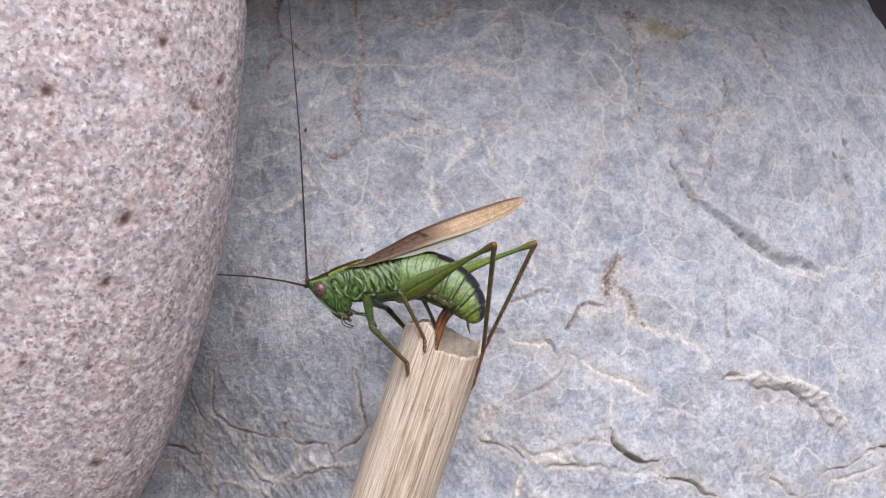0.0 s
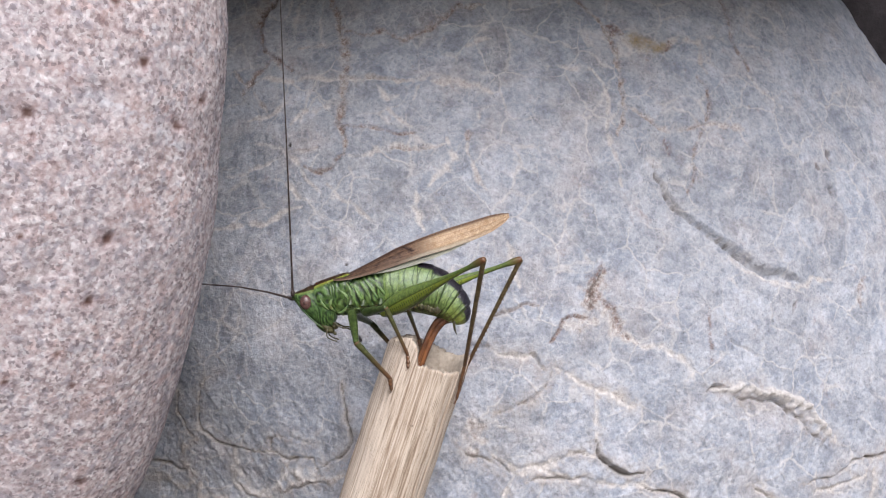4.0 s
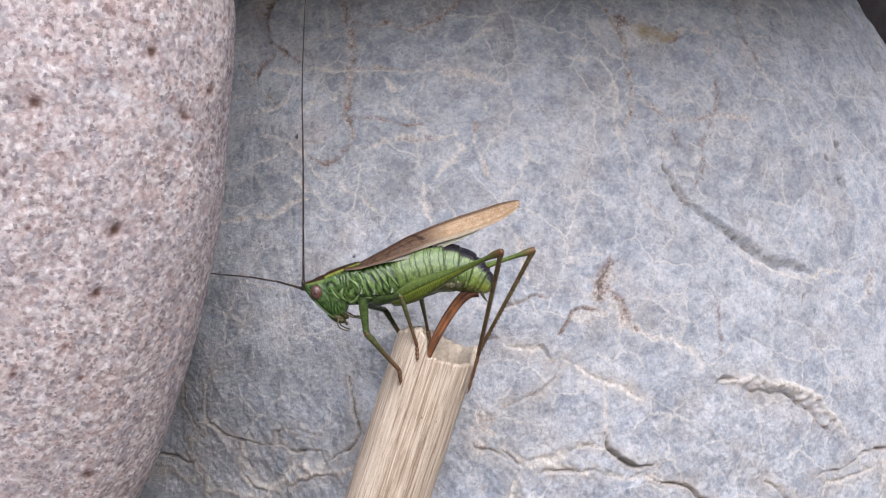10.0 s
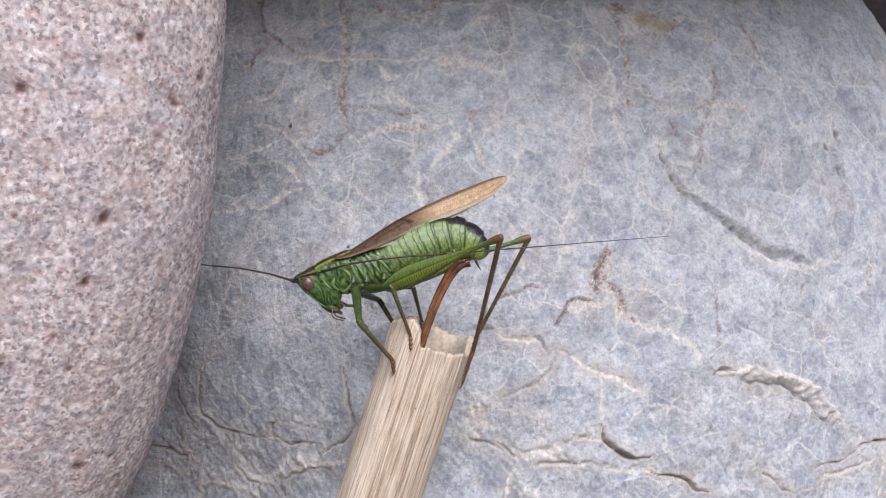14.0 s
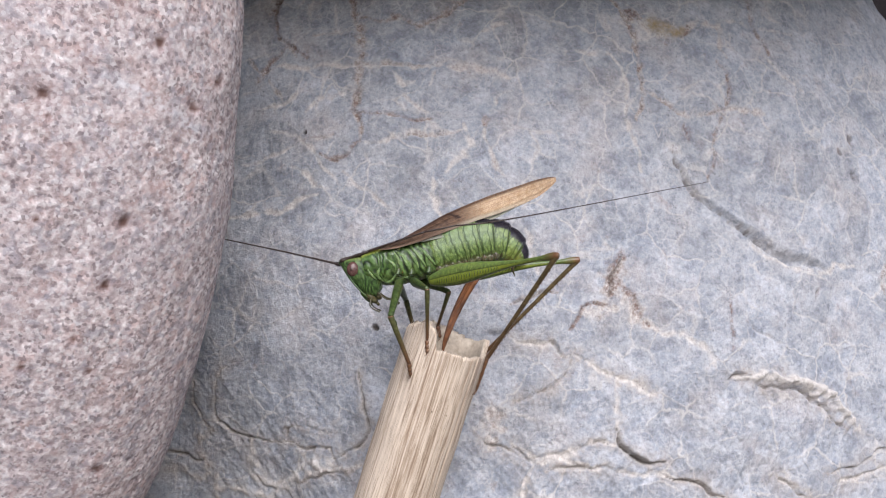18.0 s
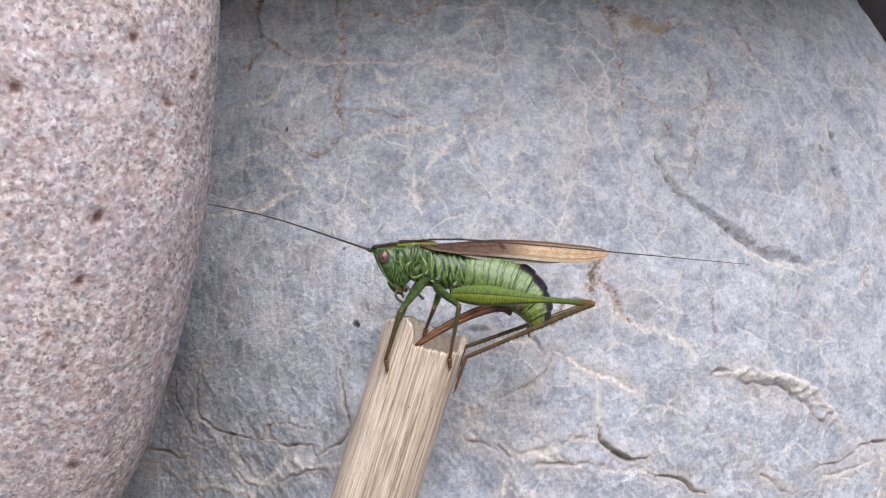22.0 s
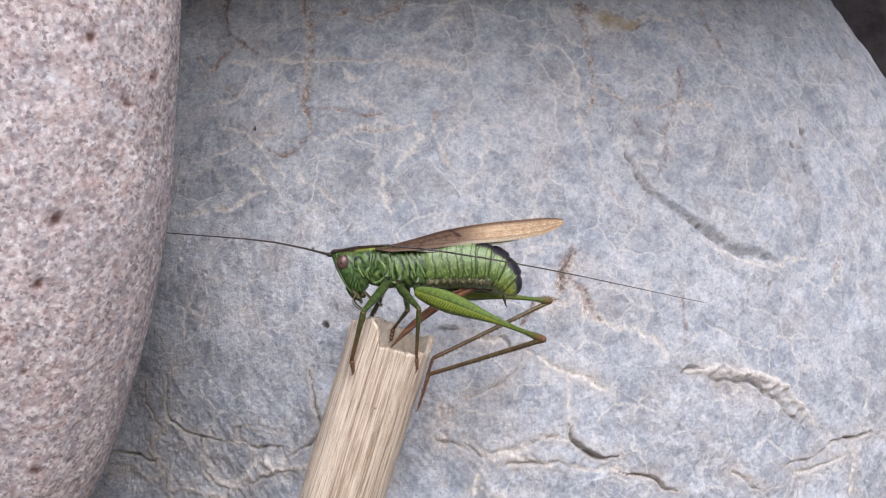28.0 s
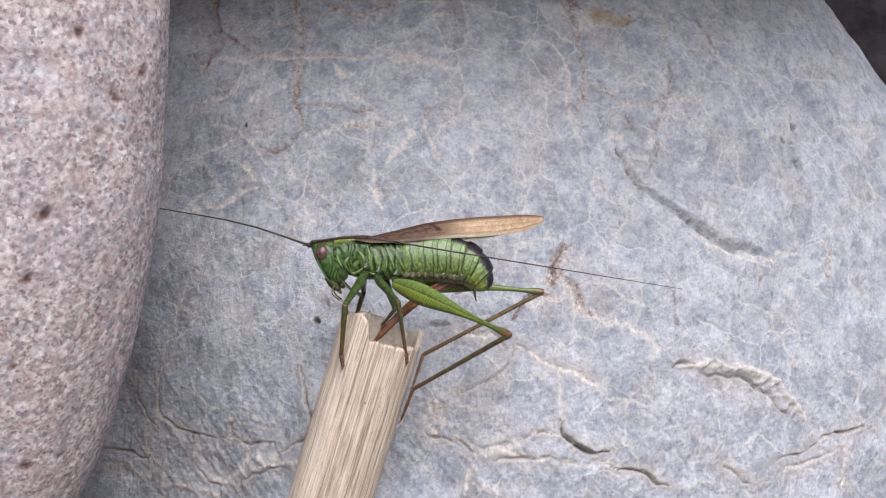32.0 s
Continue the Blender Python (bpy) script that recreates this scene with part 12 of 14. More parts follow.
    glide(RIG["ant_near9"], "0 4.29 -4.49 33.06 112.9 -80.1 -21.9; 0.5 4.5 -4.48 33.02 112.2 -79.8 -21.2; 1 4.34 -4.48 33.06 112.3 -79.9 -21.3; 1.5 4.52 -4.47 33.02 111.6 -79.7 -20.6; 2 4.67 -4.46 33 111.2 -79.6 -20.2; 2.5 5.05 -4.45 32.93 109.8 -78.9 -18.8; 3 5.35 -4.44 32.87 108.6 -78.3 -17.7; 3.5 4.86 -4.44 32.97 109.8 -79.1 -18.9; 4 4.6 -4.45 33.02 109.8 -79.1 -18.9; 4.5 5.27 -4.46 32.88 108.5 -78.3 -17.6; 6.5 4.73 -4.44 32.99 106.9 -78.2 -16; 7 5.13 -4.41 32.91 106.2 -78.1 -15.4; 7.5 4.82 -4.44 32.97 106.9 -78.2 -16.1; 8 4.88 -4.45 32.95 107.8 -78.4 -17; 8.5 6.4 -4.48 32.61 103.2 -73.7 -12.7; 9 7.07 -4.52 32.42 101.4 -70.7 -11.3; 9.5 7.37 -4.52 32.34 100.9 -71.5 -10.6; 10 6.5 -4.51 32.56 102 -74.1 -11.6; 10.5 8.93 -4.53 31.81 99.1 -70.5 -8.7; 11 9.99 -4.54 31.43 97.7 -67.4 -7.5; 11.5 9.22 -4.55 31.7 98.4 -69.1 -8.2; 12 13.99 -4.55 28.58 91.3 -11.1 -3; 12.5 10.19 -4.56 31.36 97.7 -67.3 -7.6; 13 16.35 -4.49 28.26 94.4 -52.4 -5.7; 13.5 15.48 -4.5 28.78 96.3 -61.8 -6.6; 13.7 28.47 -4.2 14.27 89.4 -21.1 -2.9; 13.8 31.42 -4.18 2.42 87.5 0.7 -2.5; 14 30.67 -4.27 -5.01 86.9 12.5 -1.4; 14.5 30.75 -4.5 3.35 87.5 1.4 -1.9; 16.5 30.91 -4.34 0.81 87.3 6.7 -1.4; 17 30.99 -4.27 3.32 87.1 3.6 -1.2; 17.5 31.15 -4.35 -0.36 87.1 6 -1.4; 18 31.47 -4.29 0.5 87.3 3.1 -1.1; 18.5 31.07 -4.35 2.32 87.2 -0.7 -1.5; 19 30.93 -4.3 -2.56 86.8 11.8 -1.7; 19.5 31.04 -4.31 2.44 87.1 -0.6 -1.5; 20 30.78 -4.33 2.63 87 -1 -1; 20.5 31.07 -4.3 -0.31 86.9 5.2 -1; 21 30.87 -4.28 2.97 87.1 -1 -1.1; 21.5 31.1 -4.29 0.67 87 4.1 -1.1; 22 30.45 -4.34 5.25 87.1 -5.7 -1; 22.5 30.2 -4.35 6.18 87.2 -7.4 -1.2; 23 29.93 -4.36 7.25 87.3 -10.1 -1.4; 23.5 30.6 -4.33 4.11 87.1 -3.1 -1.1; 24 30.38 -4.32 4.72 87.1 -4.6 -0.9; 24.5 30.88 -4.33 3.79 87.1 -3 -1.1; 25 31.28 -4.34 2 87.1 0.5 -1.3; 25.5 30.6 -4.33 4.46 87.3 -8.6 -1.2; 27.5 31.08 -4.31 0.08 86.9 4.6 -1.1; 28 30.8 -4.25 -2.45 86.7 12.2 -1.4; 28.5 30.96 -4.31 -1.02 86.8 6.6 -1.4; 29 30.9 -4.27 -2 86.8 8.1 -1.2; 29.5 30.94 -4.3 -0.18 86.9 4.3 -1.2; 30 30.87 -4.28 1.86 87 -1.3 -1.1; 30.5 30.87 -4.3 -0.43 86.9 3.3 -1.2; 31 30.81 -4.34 -0.7 86.9 5.8 -1.1; 31.5 30.81 -4.32 -1.52 86.8 7.7 -1; 32 30.82 -4.3 -1.59 86.9 7.3 -1")
    glide(RIG["ant_near10"], "0 4.88 -4.73 36.71 112.9 -80.1 -21.9; 0.5 5.11 -4.71 36.67 112.2 -79.8 -21.2; 1 4.94 -4.72 36.7 112.3 -79.9 -21.3; 1.5 5.14 -4.71 36.66 111.6 -79.7 -20.6; 2 5.3 -4.69 36.64 111.2 -79.6 -20.2; 2.5 5.73 -4.68 36.56 109.8 -78.9 -18.8; 3 6.07 -4.67 36.49 108.6 -78.3 -17.7; 3.5 5.53 -4.67 36.6 109.8 -79.1 -18.9; 4 5.26 -4.68 36.65 109.8 -79.1 -18.9; 4.5 5.99 -4.69 36.5 108.5 -78.3 -17.6; 6.5 5.46 -4.65 36.61 106.9 -78.2 -16; 7 5.87 -4.61 36.53 106.2 -78.1 -15.4; 7.5 5.54 -4.65 36.59 106.9 -78.2 -16.1; 8 5.59 -4.67 36.57 107.8 -78.4 -17; 8.5 7.42 -4.71 36.16 103.1 -73.7 -12.7; 9 8.27 -4.75 35.91 101.4 -70.7 -11.3; 9.5 8.52 -4.74 35.85 100.9 -71.5 -10.6; 10 7.48 -4.72 36.12 102 -74.1 -11.6; 10.5 10.15 -4.72 35.3 99.1 -70.5 -8.7; 11 11.39 -4.73 34.85 97.7 -67.4 -7.5; 11.5 10.52 -4.74 35.16 98.4 -69.1 -8.2; 12 17.62 -4.74 29.29 91 -5.1 -2.9; 12.5 11.61 -4.75 34.77 97.7 -67.3 -7.6; 13 18.59 -4.71 31.19 94.4 -52.4 -5.7; 13.5 17.22 -4.7 32.04 96.3 -61.8 -6.6; 13.7 31.92 -4.37 15.6 89.4 -21.1 -2.9; 13.8 35.11 -4.35 2.38 87.5 0.7 -2.5; 14 34.28 -4.35 -5.82 86.9 12.5 -1.4; 14.5 34.45 -4.62 3.25 87.5 1.4 -1.9; 16.5 34.59 -4.43 0.38 87.3 6.4 -1.4; 17 34.68 -4.35 3.08 87.1 3.6 -1.2; 17.5 34.83 -4.43 -0.74 87.1 5.9 -1.4; 18 35.16 -4.37 0.3 87.3 3.1 -1.2; 18.5 34.77 -4.44 2.37 87.2 -0.6 -1.5; 19 34.55 -4.41 -3.32 86.8 11.5 -1.7; 19.5 34.74 -4.4 2.48 87.1 -0.5 -1.5; 20 34.48 -4.39 2.69 87 -1 -1; 20.5 34.75 -4.36 -0.65 86.9 5.2 -1.1; 21 34.57 -4.36 3.04 87.1 -1 -1.2; 21.5 34.79 -4.36 0.41 87 4.1 -1.1; 22 34.13 -4.4 5.61 87.1 -5.7 -1.1; 22.5 33.87 -4.43 6.65 87.2 -7.4 -1.2; 23 33.57 -4.45 7.9 87.3 -10.1 -1.4; 23.5 34.3 -4.4 4.31 87.1 -3.1 -1.1; 24 34.07 -4.38 5.01 87.1 -4.6 -1; 24.5 34.57 -4.4 3.98 87.1 -3 -1.1; 25 34.98 -4.42 1.97 87.1 0.5 -1.3; 25.5 34.26 -4.41 5.02 87.3 -8.4 -1.2; 27.5 34.77 -4.38 -0.22 86.9 4.6 -1.1; 28 34.41 -4.33 -3.23 86.7 12.2 -1.4; 28.5 34.63 -4.4 -1.44 86.8 6.6 -1.4; 29 34.56 -4.35 -2.53 86.8 8.1 -1.2; 29.5 34.63 -4.37 -0.46 86.9 4.3 -1.2; 30 34.57 -4.35 1.94 87 -1.3 -1.1; 30.5 34.56 -4.38 -0.64 86.9 3.3 -1.2; 31 34.49 -4.41 -1.07 86.9 5.8 -1.1; 31.5 34.47 -4.39 -2.01 86.8 7.6 -1; 32 34.49 -4.37 -2.06 86.9 7.3 -1")
    glide(RIG["ant_near11"], "0 5.47 -4.96 40.35 112.9 -80.1 -21.9; 0.5 5.72 -4.95 40.31 112.2 -79.8 -21.2; 1 5.54 -4.95 40.34 112.3 -79.9 -21.3; 1.5 5.76 -4.94 40.3 111.6 -79.7 -20.6; 2 5.92 -4.92 40.28 111.2 -79.6 -20.2; 2.5 6.4 -4.91 40.19 109.8 -78.9 -18.8; 3 6.79 -4.9 40.11 108.6 -78.3 -17.7; 3.5 6.19 -4.9 40.23 109.8 -79.1 -18.9; 4 5.92 -4.9 40.29 109.8 -79.1 -18.9; 4.5 6.7 -4.91 40.13 108.5 -78.3 -17.6; 6.5 6.19 -4.86 40.23 106.9 -78.2 -16; 7 6.6 -4.81 40.15 106.2 -78.1 -15.4; 7.5 6.27 -4.86 40.21 106.9 -78.2 -16.1; 8 6.3 -4.89 40.2 107.8 -78.4 -17; 8.5 8.43 -4.94 39.71 103.1 -73.7 -12.7; 9 9.47 -4.99 39.4 101.4 -70.7 -11.3; 9.5 9.68 -4.95 39.36 100.9 -71.5 -10.6; 10 8.46 -4.92 39.68 102 -74.1 -11.6; 10.5 11.37 -4.91 38.79 99.1 -70.5 -8.7; 11 12.81 -4.92 38.27 97.7 -67.4 -7.5; 11.5 11.83 -4.93 38.61 98.4 -69.1 -8.2; 12 21.3 -4.93 29.62 91 -5.1 -2.9; 12.5 13.02 -4.93 38.18 97.7 -67.3 -7.6; 13 20.84 -4.93 34.13 94.4 -52.4 -5.7; 13.5 18.96 -4.9 35.3 96.3 -61.8 -6.6; 13.7 35.37 -4.55 16.93 89.4 -21.1 -2.9; 13.8 38.81 -4.51 2.33 87.5 0.5 -2.5; 14 37.89 -4.44 -6.62 86.9 12.5 -1.4; 14.5 38.14 -4.74 3.16 87.5 1.4 -1.9; 16.5 38.26 -4.52 -0.04 87.3 6.4 -1.4; 17 38.37 -4.42 2.85 87.1 3.3 -1.2; 17.5 38.51 -4.52 -1.12 87.1 5.9 -1.4; 18 38.85 -4.44 0.1 87.3 3.2 -1.2; 18.5 38.47 -4.54 2.41 87.2 -0.6 -1.5; 19 38.18 -4.52 -4.06 86.8 11.5 -1.7; 19.5 38.44 -4.5 2.51 87.1 -0.5 -1.5; 20 38.18 -4.45 2.76 87 -1 -1; 20.5 38.44 -4.43 -0.98 86.9 5.2 -1.1; 21 38.27 -4.43 3.1 87.1 -1 -1.2; 21.5 38.48 -4.43 0.15 87 4 -1.1; 22 37.81 -4.47 5.98 87.1 -5.7 -1.1; 22.5 37.54 -4.51 7.13 87.2 -7.4 -1.2; 23 37.21 -4.54 8.55 87.3 -10.1 -1.4; 23.5 37.99 -4.48 4.52 87.1 -3.2 -1.2; 24 37.76 -4.44 5.31 87.1 -4.6 -1; 24.5 38.26 -4.47 4.18 87.1 -3 -1.1; 25 38.68 -4.5 1.93 87.1 0.5 -1.3; 25.5 37.92 -4.49 5.56 87.3 -8.3 -1.3; 27.5 38.46 -4.45 -0.51 86.9 4.6 -1.2; 28 38.03 -4.42 -4.02 86.7 12 -1.4; 28.5 38.3 -4.49 -1.87 86.8 6.6 -1.4; 29 38.22 -4.42 -3.05 86.8 8.1 -1.3; 29.5 38.32 -4.45 -0.74 86.9 4.3 -1.3; 30 38.27 -4.43 2.03 87 -1.2 -1.2; 30.5 38.26 -4.46 -0.86 86.9 3.4 -1.3; 31 38.17 -4.48 -1.44 86.9 5.7 -1.1; 31.5 38.14 -4.45 -2.5 86.8 7.6 -1.1; 32 38.16 -4.43 -2.53 86.8 7.3 -1")
    glide(RIG["ant_far0"], "0 -1.62 0.6 0.18 -80.7 -23.3 164.7; 0.5 -1.62 0.6 0.18 -80.1 -25.1 164.5; 1 -1.62 0.6 0.18 -80.8 -23.1 164.9; 1.5 -1.62 0.6 0.18 -80.3 -24.7 164.7; 2 -1.62 0.6 0.18 -79.6 -27 164.3; 2.5 -1.62 0.6 0.18 -79.2 -28.4 164.3; 3 -1.62 0.6 0.18 -79.1 -29.2 164.5; 3.5 -1.62 0.6 0.18 -79.7 -27.4 164.7; 4 -1.62 0.6 0.18 -80.7 -25 165.6; 4.5 -1.62 0.6 0.18 -79.3 -29 164.8; 6.5 -1.62 0.6 0.18 -80.6 -25.8 165.9; 7 -1.62 0.6 0.18 -79.9 -27.9 165.5; 7.5 -1.62 0.6 0.18 -81 -24.6 166.2; 8 -1.62 0.6 0.18 -80.5 -26.8 166.2; 8.5 -1.62 0.6 0.18 -80.8 -25.8 166.4; 9 -1.62 0.6 0.18 -81.6 -23.1 166.8; 9.5 -1.62 0.6 0.18 -80.7 -24.5 165.4; 10 -1.62 0.6 0.18 -79.3 -26 163.3; 10.5 -1.62 0.6 0.18 -80.7 -20.2 162.6; 11 -1.62 0.6 0.18 -80.5 -22 163.3; 11.5 -1.62 0.6 0.18 -80.6 -22.1 163.7; 12 -1.62 0.6 0.18 -80.2 -24.8 164.3; 12.5 -1.62 0.6 0.18 -79.4 -27.7 164.4; 13 -1.62 0.6 0.18 -79.8 -27.9 165.1; 13.5 -1.62 0.6 0.18 -79 -29 164.2; 13.7 -1.62 0.6 0.18 -78.7 -29.9 163.9; 13.8 -1.62 0.6 0.18 -78.4 -30.6 163.7; 14 -1.62 0.6 0.18 -78.1 -31.3 163.5; 14.5 -1.62 0.6 0.18 -76.9 -32.7 162.2; 16.5 -1.35 0.6 1.07 -76.2 -31.9 160.4; 17 -1.52 0.6 0.58 -83.3 -23.1 170.8; 17.5 -1.46 0.6 0.78 -82.8 -23.6 170; 18 -1.44 0.6 0.83 -81 -26.1 166.8; 18.5 -1.58 0.6 0.36 -83.4 -21.8 170.7; 19 -1.45 0.6 0.8 -79.7 -31.1 166.4; 19.5 -1.63 0.6 0.13 -84.7 -19.6 173.4; 20 -1.68 0.6 -0.19 -85.9 -8.7 173.6; 20.5 -1.61 0.6 0.25 -84.8 -16.4 172.7; 21 -1.66 0.6 -0.07 -85.7 -10 173.1; 21.5 -1.6 0.6 0.26 -84.5 -19.1 172.8; 22 -1.7 0.6 -0.37 -86.1 -7.6 174.1; 22.5 -1.7 0.6 -0.46 -86.1 -7.5 174; 23 -1.71 0.6 -0.74 -86.3 -5.5 173.6; 23.5 -1.68 0.6 -0.2 -85.3 -12.4 172.7; 24 -1.69 0.6 -0.27 -85.9 -7.5 172.3; 24.5 -1.65 0.6 -0.01 -85.4 -9.6 171.2; 25 -1.57 0.6 0.39 -83.6 -17.2 169; 25.5 -1.68 0.6 -0.21 -85.4 -11.5 172.8; 27.5 -1.56 0.6 0.43 -83.9 -14.1 168.1; 28 -1.5 0.6 0.65 -84 -14 168.5; 28.5 -1.54 0.6 0.52 -84.2 -12.8 168.3; 29 -1.52 0.6 0.59 -83.5 -15.1 167.3; 29.5 -1.61 0.6 0.22 -84.9 -10.6 169.6; 30 -1.65 0.6 0.01 -85.3 -8.7 170; 30.5 -1.6 0.6 0.29 -84.3 -14.3 169.5; 31 -1.59 0.6 0.32 -83.6 -15.6 168; 31.5 -1.56 0.6 0.43 -83.7 -16.9 169.3; 32 -1.55 0.6 0.48 -84.1 -16.8 170.5")
    glide(RIG["ant_far1"], "0 -4.9 1.5 1.64 -81.8 -19.6 165.2; 0.5 -4.85 1.5 1.75 -81.6 -20.5 165; 1 -4.91 1.49 1.63 -81.9 -19.5 165.2; 1.5 -4.86 1.49 1.72 -81.6 -20.3 165.1; 2 -4.79 1.49 1.86 -81.2 -21.7 165; 2.5 -4.75 1.48 1.94 -81 -22.6 165; 3 -4.73 1.47 1.98 -80.8 -23.4 165; 3.5 -4.79 1.47 1.88 -81.2 -22 165.1; 4 -4.87 1.44 1.74 -81.6 -21.1 165.6; 4.5 -4.74 1.45 1.97 -80.8 -23.6 165.1; 6.5 -4.85 1.41 1.79 -81.4 -22.1 165.7; 7 -4.79 1.42 1.91 -81 -23.4 165.4; 7.5 -4.89 1.4 1.72 -81.6 -21.4 165.9; 8 -4.83 1.39 1.85 -81.2 -23.1 165.8; 8.5 -4.86 1.39 1.79 -81.4 -22.6 166; 9 -4.93 1.38 1.63 -82 -20.7 166.3; 9.5 -4.88 1.45 1.71 -81.6 -21.1 165.7; 10 -4.81 1.56 1.8 -81.5 -21 165.3; 10.5 -4.93 1.64 1.46 -82.4 -18.3 165.8; 11 -4.91 1.58 1.57 -82 -19.4 165.6; 11.5 -4.91 1.56 1.57 -81.9 -19.6 165.4; 12 -4.85 1.51 1.73 -81.4 -21.5 165.3; 12.5 -4.77 1.48 1.9 -80.8 -23.6 165; 13 -4.78 1.44 1.91 -80.6 -24.4 165.1; 13.5 -4.73 1.48 1.97 -80.5 -24.8 165; 13.7 -4.7 1.49 2.02 -80.3 -25.5 165; 13.8 -4.68 1.49 2.06 -80.2 -25.9 165; 14 -4.65 1.5 2.1 -80.1 -26.4 165; 14.5 -4.58 1.55 2.18 -79.9 -27.1 164.9; 16.5 -4.31 1.65 3.02 -79.4 -30 165.3; 17 -4.88 1.15 2.03 -83.1 -23 170.5; 17.5 -4.8 1.19 2.26 -82.7 -23.7 169.6; 18 -4.68 1.36 2.46 -81.3 -25.7 167.3; 18.5 -4.97 1.16 1.73 -83.4 -21.6 170.5; 19 -4.53 1.35 2.71 -80.8 -28.4 167.5; 19.5 -5.09 1 1.37 -84.7 -19.7 173.6; 20 -5.31 1.01 0.37 -85.9 -8.8 173.6; 20.5 -5.13 1.05 1.29 -84.8 -16.4 172.7; 21 -5.28 1.04 0.57 -85.7 -10.1 173.1; 21.5 -5.07 1.04 1.47 -84.5 -19.2 172.8; 22 -5.34 0.97 0.12 -86.1 -7.8 174.3; 22.5 -5.35 0.98 0.02 -86.1 -7.8 174.1; 23 -5.37 1.01 -0.39 -86.3 -5.8 173.6; 23.5 -5.26 1.06 0.6 -85.3 -12.4 172.7; 24 -5.32 1.09 0.21 -85.9 -7.4 172.3; 24.5 -5.26 1.16 0.6 -85.5 -9.1 171.3; 25 -5.04 1.27 1.48 -84.2 -15.1 170; 25.5 -5.28 1.06 0.53 -85.4 -11.6 172.8; 27.5 -5.07 1.34 1.33 -84.9 -11.5 170; 28 -5.02 1.32 1.54 -85 -11.1 170.1; 28.5 -5.07 1.33 1.34 -85.1 -10.4 170.2; 29 -5.01 1.38 1.55 -84.7 -12.3 169.9; 29.5 -5.19 1.26 0.91 -85.4 -8.7 170.6; 30 -5.25 1.24 0.57 -85.7 -7.1 170.7; 30.5 -5.12 1.25 1.2 -84.7 -12.7 170.2; 31 -5.08 1.34 1.32 -84.5 -13.2 169.8; 31.5 -5.04 1.26 1.51 -84.2 -15.2 170; 32 -5.04 1.18 1.55 -84.3 -15.8 170.7")
